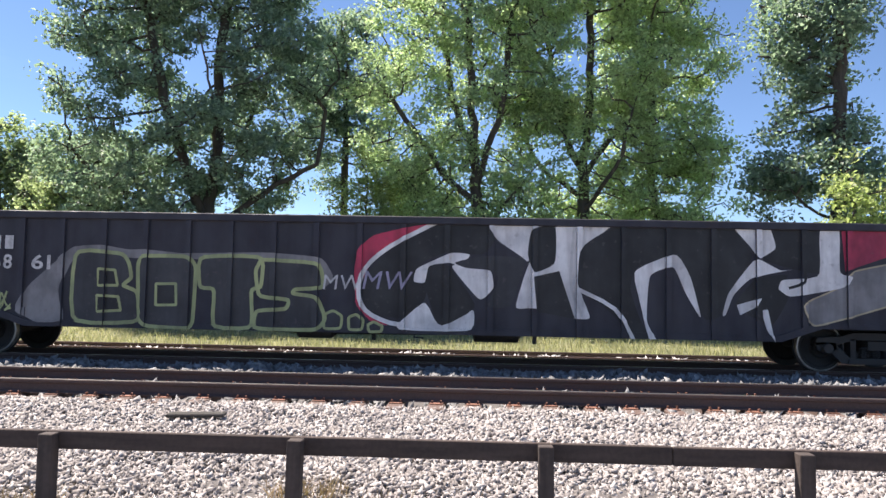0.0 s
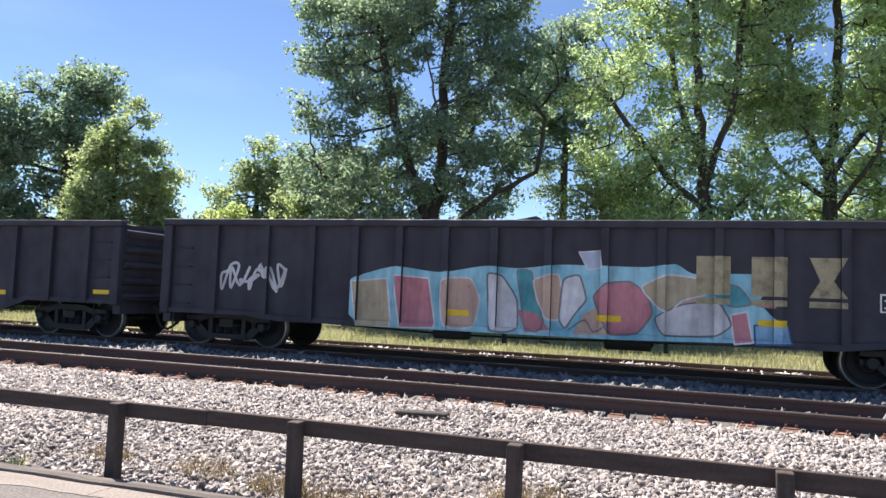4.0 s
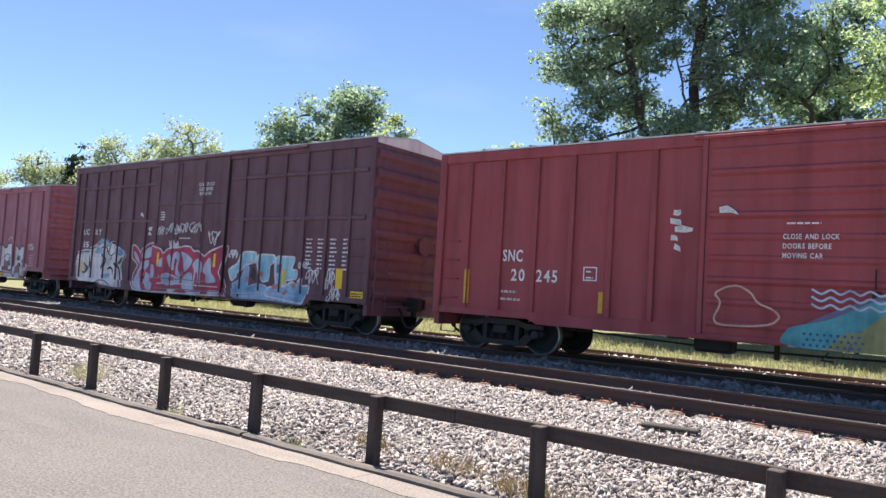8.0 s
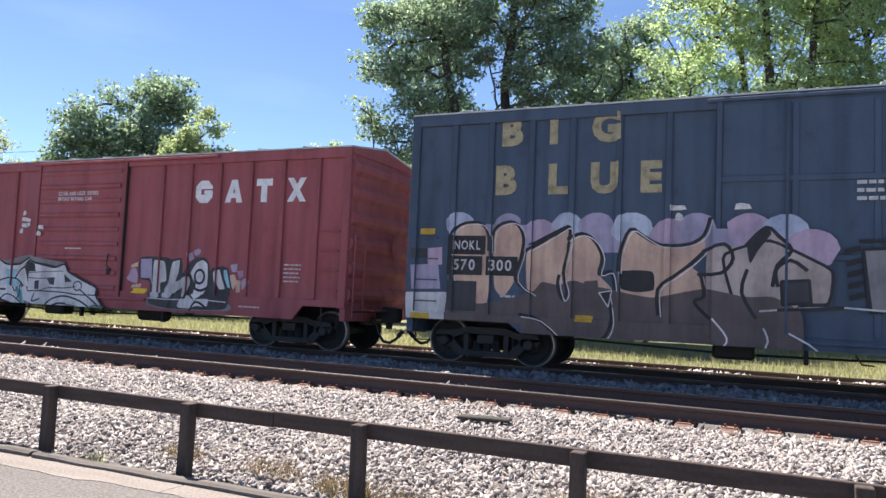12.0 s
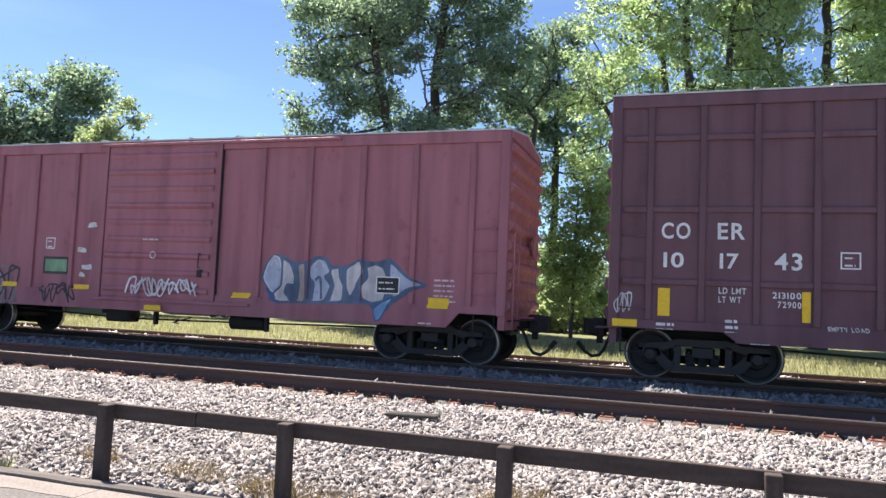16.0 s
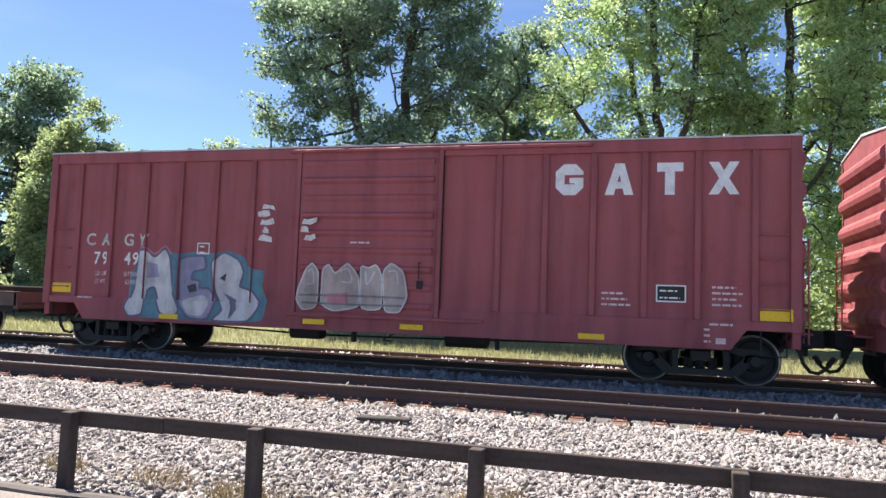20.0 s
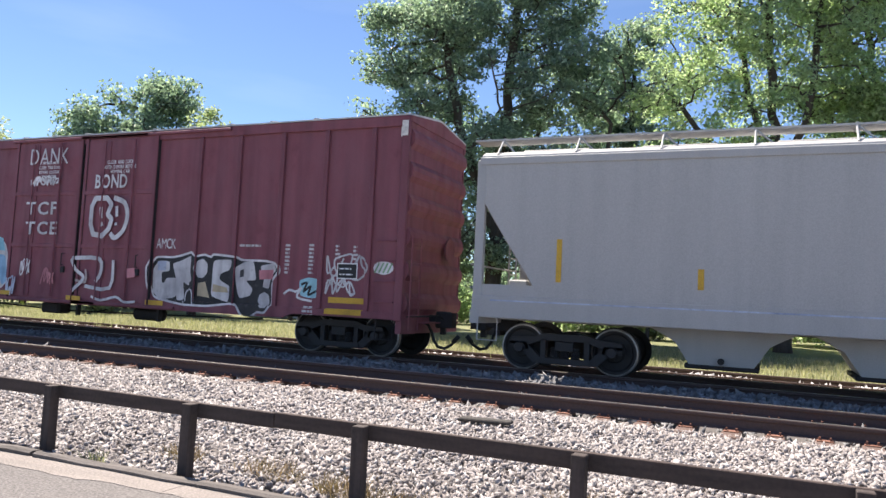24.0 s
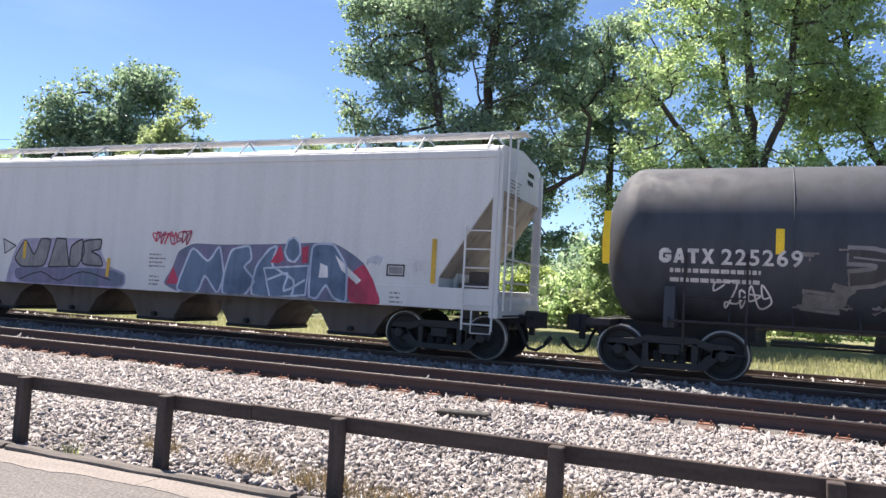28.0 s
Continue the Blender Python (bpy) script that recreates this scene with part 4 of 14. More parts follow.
# ---- lettering and paint on the cars ----
class Sheet:
    """Flat paint in the plane of a car side: polygons of (x, z), each with a material and a layer."""

    def __init__(self, car, base_y, steps=(), zsteps=()):
        self.car, self.base, self.steps, self.count = car, base_y, list(steps), 0
        self.polys, self.zsteps, self.gaps = [], list(zsteps), []

    def depth(self, x, z):
        """How far the side stands out at this place, or None where there is no side."""
        y = self.base
        for a, b, d in self.steps:
            if a <= x <= b:
                y = min(y, d)
        for a, b, c, e, d in self.zsteps:
            if a <= x <= b and c <= z <= e:
                y = min(y, d)
        for a, b, c, e in self.gaps:
            if a <= x <= b and c <= z <= e:
                return None
        return y

    def poly(self, pts, material, layer=1):
        self.polys.append((pts, material, layer, self.count))

    def faces(self, verts, faces, material, layer=1):
        for f in faces:
            self.polys.append(([verts[i] for i in f], material, layer, self.count))

    def emit(self, name, label=""):
        """Join what was drawn into one part that follows posts and doors."""
        if not self.polys:
            return None
        groups = sorted({p[3] for p in self.polys})
        if name in ("reflector", "tag", "lettering", "placard", "owner_mark", "paint_patch") and len(groups) > 1:
            drawn, made = self.polys, None
            for g in groups:
                self.polys = [p for p in drawn if p[3] == g]
                made = self.emit(name, label)
            return made
        cuts = sorted({c for a, b, _ in self.steps for c in (a, b)} | {c for q in self.zsteps + self.gaps for c in q[:2]})
        levels = sorted({c for q in self.zsteps + self.gaps for c in q[2:4]})
        v, f, mats, idx = [], [], [], []
        for pts, material, layer, _ in self.polys:
            pieces = [pts]
            lo, hi = min(p[0] for p in pts), max(p[0] for p in pts)
            for c in cuts:
                if lo < c < hi:
                    pieces = [q for p in pieces for q in halves(p, c)]
            lo, hi = min(p[1] for p in pts), max(p[1] for p in pts)
            for c in levels:
                if lo < c < hi:
                    pieces = [[(u, w) for w, u in q] for p in pieces for q in halves([(w, u) for u, w in p], c)]
            if material not in mats:
                mats.append(material)
            for p in pieces:
                if len(p) < 3:
                    continue
                y = self.depth(sum(q[0] for q in p) / len(p), sum(q[1] for q in p) / len(p))
                if y is None:
                    continue
                y -= 0.004 + 0.0022 * layer
                k = len(v)
                v += [(q[0], y, q[1]) for q in p]
                area = sum(p[i][0] * p[(i + 1) % len(p)][1] - p[(i + 1) % len(p)][0] * p[i][1] for i in range(len(p)))
                f.append(tuple(range(k, k + len(p))) if area > 0 else tuple(range(k + len(p) - 1, k - 1, -1)))
                idx.append(mats.index(material))
        me = bpy.data.meshes.new(name)
        me.from_pydata(v, [], f)
        for m in mats:
            me.materials.append(m)
        me.polygons.foreach_set("material_index", idx)
        self.polys = []
        ob = part(name, me, self.car, label=label)
        if name in ("small_print", "rust_scar"):
            ob["kind"] = "stuff"
        return ob

    # drawing
    def rect(self, x0, x1, z0, z1, material, layer=1):
        self.count += 1
        self.poly([(x0, z0), (x1, z0), (x1, z1), (x0, z1)], material, layer)

    def disc(self, x, z, rx, rz, material, layer=1, n=14, seed=None):
        rng = random.Random(seed)
        self.poly([(x + rx * math.cos(6.2832 * k / n) * (1 + (rng.uniform(-0.1, 0.1) if seed is not None else 0)), z + rz * math.sin(6.2832 * k / n)) for k in range(n)], material, layer)

    def ring(self, x, z, rx, rz, w, material, layer=1, n=16):
        for k in range(n):
            a, b = 6.2832 * k / n, 6.2832 * (k + 1) / n
            self.poly([(x + rx * math.cos(a), z + rz * math.sin(a)), (x + rx * math.cos(b), z + rz * math.sin(b)), (x + (rx - w) * math.cos(b), z + (rz - w) * math.sin(b)), (x + (rx - w) * math.cos(a), z + (rz - w) * math.sin(a))], material, layer)

    def outline_box(self, x0, x1, z0, z1, w, material, layer=1):
        self.count += 1
        for a, b, c, d in ((x0, x1, z0, z0 + w), (x0, x1, z1 - w, z1), (x0, x0 + w, z0 + w, z1 - w), (x1 - w, x1, z0 + w, z1 - w)):
            self.poly([(a, c), (b, c), (b, d), (a, d)], material, layer)

    def text(self, s, x, z, h, material, off=0.02, layer=1, gap=0.12, wide=1.0, lean=0.0, width=None):
        """Lettering with its left foot at x, z; h is the height of a capital."""
        self.count += 1
        k = h / 0.69
        if width:
            total = sum((GLYPHS[c, off][2] - GLYPHS[c, off][3] if c != " " else 0.35) + gap for c in s) - gap
            wide = width / (total * k)
        for c in s:
            if c == " ":
                x += 0.45 * k * wide
                continue
            vs, fs, right, left = GLYPHS[c, off]
            self.faces([(x + ((p[0] - left) + lean * p[1]) * k * wide, z + p[1] * k) for p in vs], fs, material, layer)
            x += (right - left + gap) * k * wide
        return x

    def bars(self, x, z, w, n, material=None, h=0.035, pitch=0.085, seed=0, layer=1):
        """Small print too fine to read."""
        rng = random.Random(seed)
        for k in range(n):
            xx, end = x, x + w * rng.uniform(0.7, 1.0)
            while xx < end:
                l = min(rng.uniform(0.05, 0.16), end - xx)
                self.rect(xx, xx + l, z - k * pitch, z - k * pitch + h, material or WHITE_OLD, layer)
                xx += l + 0.025

    def stroke(self, pts, w, material, layer=1, w2=None):
        """A brush line along points, with rounded joints."""
        if 2 < len(pts) < 12 and pts[0] != pts[-1]:
            pts = flowing(pts)
        n = len(pts)
        for i in range(n - 1):
            (ax, az), (bx, bz) = pts[i], pts[i + 1]
            d = math.hypot(bx - ax, bz - az) or 1e-6
            ua = (w + ((w2 or w) - w) * i / (n - 1)) / 2
            ub = (w + ((w2 or w) - w) * (i + 1) / (n - 1)) / 2
            nx, nz = -(bz - az) / d, (bx - ax) / d
            e = 0.35 * ua
            ex, ez = (bx - ax) / d * e, (bz - az) / d * e
            self.poly([(ax + nx * ua - ex, az + nz * ua - ez), (ax - nx * ua - ex, az - nz * ua - ez), (bx - nx * ub + ex, bz - nz * ub + ez), (bx + nx * ub + ex, bz + nz * ub + ez)], material, layer + min(0.02, 0.4 / n) * i)

    def scrawl(self, x, z, w, h, material, seed, line=0.035, layer=1):
        """A quick illegible tag."""
        self.count += 1
        rng = random.Random(seed)
        n = max(4, round(w / (h * 0.4)))
        pts = []
        for k in range(n):
            cx = x + w * (k + 0.5) / n
            for j in range(4):
                a = rng.choice((-1, 1)) * (j * 1.7 + rng.uniform(0, 1))
                pts.append((cx + w / n * 0.55 * math.cos(a), z + h * (0.5 + 0.48 * math.sin(a * 1.3 + k))))
        curve = []
        for i in range(len(pts) - 1):
            p, q = pts[i], pts[i + 1]
            a, c = pts[max(0, i - 1)], pts[min(len(pts) - 1, i + 2)]
            for u in (0.0, 0.25, 0.5, 0.75):
                curve.append(tuple(0.5 * (2 * p[j] + (q[j] - a[j]) * u + (2 * a[j] - 5 * p[j] + 4 * q[j] - c[j]) * u * u + (3 * p[j] - a[j] - 3 * q[j] + c[j]) * u ** 3) for j in (0, 1)))
        self.stroke(curve + [pts[-1]], line, material, layer)

    def piece(self, x0, x1, z0, z1, fills, outline, seed, letters=5, back=None, shine=None, fat=0.3, slant=0.12, spikes=True):
        """A sprayed wild-style piece: interlocked thick strokes with an outline, in layers."""
        rng = random.Random(seed)
        W, H = (x1 - x0) / letters, z1 - z0
        forms = [
            [[(0.05, 0), (0.12, 1)], [(0.12, 0.95), (0.75, 0.9), (0.8, 0.6), (0.2, 0.5)], [(0.3, 0.5), (0.9, 0.0)]],
            [[(0.0, 0), (0.35, 1.0)], [(0.35, 1.0), (0.85, 0)], [(0.15, 0.35), (0.75, 0.38)]],
            [[(0.8, 0.95), (0.2, 0.9), (0.1, 0.5), (0.15, 0.1), (0.8, 0.05)], [(0.3, 0.5), (0.7, 0.55)]],
            [[(0.1, 0), (0.1, 1)], [(0.1, 0.1), (0.85, 0.05)], [(0.85, 0.05), (0.95, 0.35)]],
            [[(0.1, 0.0), (0.15, 0.95)], [(0.85, 1.0), (0.2, 0.45), (0.9, 0.0)]],
            [[(0.15, 0.1), (0.1, 0.8), (0.5, 1.0), (0.85, 0.75), (0.85, 0.2), (0.45, 0.0), (0.15, 0.15)]],
            [[(0.85, 0.9), (0.35, 1.0), (0.1, 0.72), (0.8, 0.32), (0.6, 0.0), (0.1, 0.08)]],
            [[(0.05, 0.95), (0.95, 1.0)], [(0.5, 0.95), (0.45, 0.0)], [(0.45, 0), (0.65, 0.1)]],
            [[(0.05, 0.0), (0.1, 1.0)], [(0.1, 1.0), (0.8, 0.05)], [(0.8, 0.0), (0.9, 1.0)]],
        ]
        fills = fills if isinstance(fills, (list, tuple)) else [fills]
        strokes = []
        for i in range(letters):
            form = rng.choice(forms)
            ox, sc = x0 + W * i - 0.04 * W, 1.08
            lift, grow_h = rng.uniform(-0.04, 0.04) * H, rng.uniform(0.86, 1.04)
            w = fat * min(W, H) * rng.uniform(0.8, 1.1)
            for line in form:
                strokes.append((i, w, [(ox + W * (px * sc + slant * (pz - 0.5) + rng.uniform(-0.04, 0.04)), z0 + w / 2 + lift + max(0.1, H - w) * pz * grow_h) for px, pz in line]))
            if spikes and rng.random() < 0.6:
                a = strokes[-1][2][-1]
                strokes.append((i, w * 0.55, [a, (a[0] + W * rng.uniform(0.2, 0.5), max(z0, min(z1, a[1] + H * rng.uniform(-0.15, 0.3))))]))
        pad = 0.035 + 0.03 * H
        if back:
            for k in range(letters * 4):
                r = H * rng.uniform(0.2, 0.34)
                self.disc(x0 + (x1 - x0) * (k + 0.5) / (letters * 4), z0 + r * 0.7 + (H - r * 1.4) * rng.random(), r * 1.15, r, back, 0.2 + 0.01 * k, 12, k)
        for n, (i, w, pts) in enumerate(strokes):
            self.stroke(pts, w + 2 * pad, outline, 1 + 0.02 * n)
        for n, (i, w, pts) in enumerate(strokes):
            self.stroke(pts, w, fills[i % len(fills)], 2.2 + 0.03 * n)
        if shine:
            for n, (i, w, pts) in enumerate(strokes):
                if rng.random() < 0.6:
                    self.stroke([(p[0] - w * 0.25, p[1] + w * 0.2) for p in pts[:2]], w * 0.12, shine, 4.2)
        for n, (i, w, pts) in enumerate(strokes):
            if rng.random() < 0.45:
                self.stroke([(p[0] + w * 0.2, p[1] - w * 0.12) for p in pts[:2]], 0.02 + 0.01 * H, outline, 4.4)

    def form(self, pts, fill, layer=1, edge=None, w=0.05):
        """A filled shape with a sprayed edge; its corners are rounded as the hand rounds them."""
        layer += 0.013 * (len(self.polys) % 11)
        if len(pts) > 4:
            pts = rounded(rounded(pts, 0.13), 0.25)
        self.poly(pts, fill, layer)
        if edge:
            self.stroke(list(pts) + [pts[0]], w, edge, layer + 0.3)


def rounded(pts, k):
    """A closed outline with its corners cut at the share k of each side."""
    out = []
    for (ax, az), (bx, bz) in zip(pts, list(pts[1:]) + [pts[0]]):
        out += [(ax + (bx - ax) * k, az + (bz - az) * k), (bx - (bx - ax) * k, bz - (bz - az) * k)]
    return out


def flowing(pts):
    """A line that bends smoothly through its points."""
    out = []
    for i in range(len(pts) - 1):
        p, q = pts[i], pts[i + 1]
        a, c = pts[max(0, i - 1)], pts[min(len(pts) - 1, i + 2)]
        for u in (0.0, 0.33, 0.67):
            out.append(tuple(0.5 * (2 * p[j] + (q[j] - a[j]) * u + (2 * a[j] - 5 * p[j] + 4 * q[j] - c[j]) * u * u + (3 * p[j] - a[j] - 3 * q[j] + c[j]) * u ** 3) for j in (0, 1)))
    return out + [pts[-1]]


def halves(p, c):
    """Cut a polygon of (x, z) at x = c."""
    left, right = [], []
    for i, a in enumerate(p):
        b = p[(i + 1) % len(p)]
        (left if a[0] <= c else right).append(a)
        if (a[0] <= c) != (b[0] <= c):
            k = (c - a[0]) / (b[0] - a[0])
            q = (c, a[1] + k * (b[1] - a[1]))
            left.append(q)
            right.append(q)
    return [q for q in (left, right) if len(q) > 2]


# ---- boxcars ----
SIDE_Y, RIB_Y = -1.45, -1.51


def boxcar(label, ends, paint, eave=4.25, ribs=(), door=(-1.6, 1.4), sill=0.68, end_sill=1.0, deep=6.5, belts=(), door_style="pressed", trim_paint=None, roof=None, end_paint=None, end_bands=6, centres=6.15, door_paint=None, end_cap=None, rib_w=0.11, door2=None, skirt=None):
    car, half = start_car("boxcar", label, "boxcar", ends)
    roof, end_paint, door_paint = roof or PALE_ROOF, end_paint or paint, door_paint or paint
    top = eave - 0.12
    for s in (-1, 1):
        w = Solid().box(-half, half, SIDE_Y if s < 0 else -SIDE_Y - 0.05, SIDE_Y + 0.05 if s < 0 else -SIDE_Y, end_sill, top)
        part("side_wall", w.mesh("side_wall", paint), car)
        # top chord and side sill stand proud of the sheet
        a, b = (RIB_Y, SIDE_Y) if s < 0 else (-SIDE_Y, -RIB_Y)
        part("top_chord", Solid().box(-half, half, a, b + (0.0), top - 0.1, eave, 0.01).mesh("top_chord", trim_paint or paint), car)
        z = sill
        pts = [(-half, end_sill), (-deep - 0.25, end_sill), (-deep, z), (deep, z), (deep + 0.25, end_sill), (half, end_sill), (half, end_sill + 0.14), (-half, end_sill + 0.14)]
        part("side_sill", Solid().prism(pts, a, b).mesh("side_sill", skirt or paint), car)
    rib = Solid().box(-rib_w / 2, rib_w / 2, RIB_Y, SIDE_Y, end_sill + 0.14, top - 0.1, 0.012).mesh("post", paint)
    for x in list(ribs):
        part("post", rib, car, (x, 0, 0))
    steps = [(x - rib_w / 2, x + rib_w / 2, RIB_Y) for x in ribs]
    corner = Solid().box(-0.09, 0.09, RIB_Y - 0.012, SIDE_Y, end_sill - 0.02, eave - 0.004, 0.012).mesh("corner_post", paint)
    for s in (-1, 1):
        part("corner_post", corner, car, (s * (half - 0.085), 0, 0))
    steps += [(-half, -half + 0.175, RIB_Y - 0.012), (half - 0.175, half, RIB_Y - 0.012)]
    for z in belts:
        xs = sorted([-half + 0.18] + [x for x in ribs] + [door[0] - 0.1, door[1] + 0.1, half - 0.18])
        for x0, x1 in zip(xs, xs[1:]):
            if not (door[0] - 0.11 <= x0 and x1 <= door[1] + 0.11) and x1 - x0 > 0.3:
                part("belt_rail", Solid().box(x0 + rib_w / 2, x1 - rib_w / 2, RIB_Y + 0.008, SIDE_Y, z - 0.05, z + 0.05, 0.01).mesh("belt_rail", paint), car)
    # doors
    for d0, d1 in [door] + ([door2] if door2 else []):
        y0 = RIB_Y - 0.03
        zb, zt = end_sill + 0.02, top - 0.02
        d = part("door", Solid().box(d0, d1, y0 + 0.02, SIDE_Y + 0.01, zb, zt, 0.01).mesh("door", door_paint), car)
        for e in (d0, d1):
            part("jamb", Solid().box(e - 0.045, e + 0.045, y0 - 0.012, SIDE_Y, zb - 0.03, zt + 0.04, 0.008).mesh("jamb", door_paint), d)
            # dark strip edging the jamb, painted shade of the door gap
            part("seal", Solid().box(e - 0.055, e + 0.055, y0 + 0.012, SIDE_Y, zb - 0.02, zt + 0.02).mesh("seal", GRIME), d)
        if door_style == "pressed":
            n = 9
            for k in range(n):
                z = zb + (zt - zb) * (k + 0.5) / n
                big = k in (2, 5, 7)
                part("rib", Solid().prism([(y0 + 0.02, z - 0.085), (y0 - (0.03 if big else 0.012), z - 0.03), (y0 - (0.03 if big else 0.012), z + 0.03), (y0 + 0.02, z + 0.06)], d0 + 0.12, d1 - 0.12, "x").mesh("rib", door_paint), d)
        else:
            for k in range(1, 3):
                z = zb + (zt - zb) * k / 3
                part("bar", Solid().box(d0 + 0.04, d1 - 0.04, y0 - 0.01, y0 + 0.02, z - 0.05, z + 0.05, 0.008).mesh("bar", door_paint), d)
            for k in range(1, 3):
                x = d0 + (d1 - d0) * k / 3
                part("bar", Solid().box(x - 0.05, x + 0.05, y0 - 0.008, y0 + 0.02, zb + 0.05, zt - 0.05, 0.008).mesh("bar", door_paint), d)
            for k in (0.3, 0.72):
                x = d0 + (d1 - d0) * k
                part("lock_bar", Solid().tube([(x, y0 - 0.04, zb + 0.04), (x, y0 - 0.045, zt - 0.04)], 0.022, 6).mesh("lock_bar", door_paint), d)
        part("door_track", Solid().box(d0 - 0.2, min(half - 0.3, d1 + (d1 - d0) * 0.95), y0 - 0.035, SIDE_Y, zt + 0.035, zt + 0.1, 0.01).mesh("door_track", trim_paint or paint), car)
        part("lower_track", Solid().box(d0 - 0.15, d1 + 0.9, y0 - 0.03, SIDE_Y, zb - 0.1, zb - 0.035, 0.01).mesh("lower_track", door_paint), car)
        part("handle", Solid().tube([(d1 - 0.35, y0, 2.0), (d1 - 0.35, y0 - 0.06, 2.0), (d1 - 0.35, y0 - 0.06, 1.7), (d1 - 0.35, y0, 1.7)], 0.014, 5).box(d1 - 0.4, d1 - 0.28, y0 - 0.03, y0 + 0.02, 1.5, 1.66, 0.008).mesh("handle", GRIME), d)
        steps.append((d0 - 0.08, d1 + 0.08, y0 - 0.032))
    # ends, roof, floor
    e = corrugated_end(-SIDE_Y - 0.02, end_sill, top, end_bands).mesh("end_wall", end_paint)
    for s in (-1, 1):
        w = part("end_wall", e, car, (s * (half - 0.02), 0, 0), rot=(0, 0, 0 if s > 0 else 180))
        part("end_sill", Solid().box(-0.06, 0.07, -1.46, 1.46, end_sill - 0.28, end_sill).mesh("end_sill", end_paint), car, (s * (half - 0.08), 0, 0))
        part("end_cap", Solid().prism([(-1.46, top), (-1.46, eave), (0, eave + 0.2), (1.46, eave), (1.46, top)], -0.03, 0.06, "x").mesh("end_cap", end_cap or end_paint), car, (s * (half - 0.05), 0, 0))
    r = Solid().prism([(-1.53, eave), (-1.53, eave + 0.03), (0, eave + 0.25), (1.53, eave + 0.03), (1.53, eave), (0, eave + 0.2)], -half, half, "x")
    n = round(half * 2 / 1.2)
    for k in range(1, n):
        x = -half + 2 * half * k / n
        r.prism([(-1.535, eave + 0.01), (-1.535, eave + 0.06), (0, eave + 0.28), (1.535, eave + 0.06), (1.535, eave + 0.01), (0, eave + 0.22)], x - 0.04, x + 0.04, "x")
    part("roof", r.mesh("roof", roof), car)
    part("underframe", Solid().box(-half + 0.1, half - 0.1, -1.3, 1.3, end_sill - 0.02, end_sill + 0.12).box(-half + 0.1, half - 0.1, -0.33, 0.33, 0.72, end_sill).box(-3.4, -3.25, -1.3, 1.3, 0.75, end_sill).box(3.25, 3.4, -1.3, 1.3, 0.75, end_sill).mesh("underframe", GRIME), car)
    rungs(car, -half + 0.42, [end_sill + 0.35 + 0.42 * k for k in range(4)], SIDE_Y - 0.005, paint)
    rungs(car, half - 0.42, [end_sill + 0.35 + 0.42 * k for k in range(4)], SIDE_Y - 0.005, paint)
    st = STIRRUP.mesh("step", GRIME)
    for s in (-1, 1):
        part("step", st, car, (s * (half - 0.42), -1.42, end_sill - 0.02))
        # ladder and platform at the end
        lad = Solid()
        for y in (-1.38, -0.95):
            lad.tube([(0.14, y, end_sill - 0.2), (0.14, y, 2.55)], 0.016, 5)
        for k in range(5):
            lad.tube([(0.14, -1.38, end_sill + 0.1 + 0.36 * k), (0.14, -0.95, end_sill + 0.1 + 0.36 * k)], 0.012, 5)
        lad.box(0.05, 0.32, -0.8, 0.8, end_sill - 0.06, end_sill - 0.03)
        part("ladder", lad.mesh("ladder", end_paint), car, (s * (half - 0.02), 0, 0), rot=(0, 0, 0 if s > 0 else 180))
    part("hand_brake", Solid().turned([(0.1, 0.04), (0.12, 0.26), (0.15, 0.26), (0.15, 0.2), (0.13, 0.04)], 18, "x").moved(half, 0.5, 2.4).mesh("hand_brake", end_paint), car)
    add_trucks(car, (-centres, centres))
    add_couplers(car, half - 0.05, 0.12)
    brake_gear(car)
    sh = Sheet(car, SIDE_Y, steps, [(-half, half, -1, end_sill + 0.14, RIB_Y)] + [(-half + 0.18, half - 0.18, z - 0.05, z + 0.05, RIB_Y + 0.008) for z in belts] + [(door[0] - 0.15, door[1] + 0.9, end_sill - 0.08, end_sill - 0.015, RIB_Y - 0.06)])
    sh.gaps = [(-half - 1, -deep, -2, end_sill), (deep, half + 1, -2, end_sill), (-deep, deep, -2, sill), (-half - 1, half + 1, eave, 9)]
    return car, sh, half


def reflectors(sh, places, material=None, w=0.46, h=0.2):
    kept = []
    for x, z in places:
        if any(abs(x - u) < w and abs(z - v) < h + 0.1 for u, v in kept):
            continue
        kept.append((x, z))
        sh.rect(x, x + w, z, z + h, material or YELLOW, 6)
    sh.emit("reflector", "yellow reflective strip")


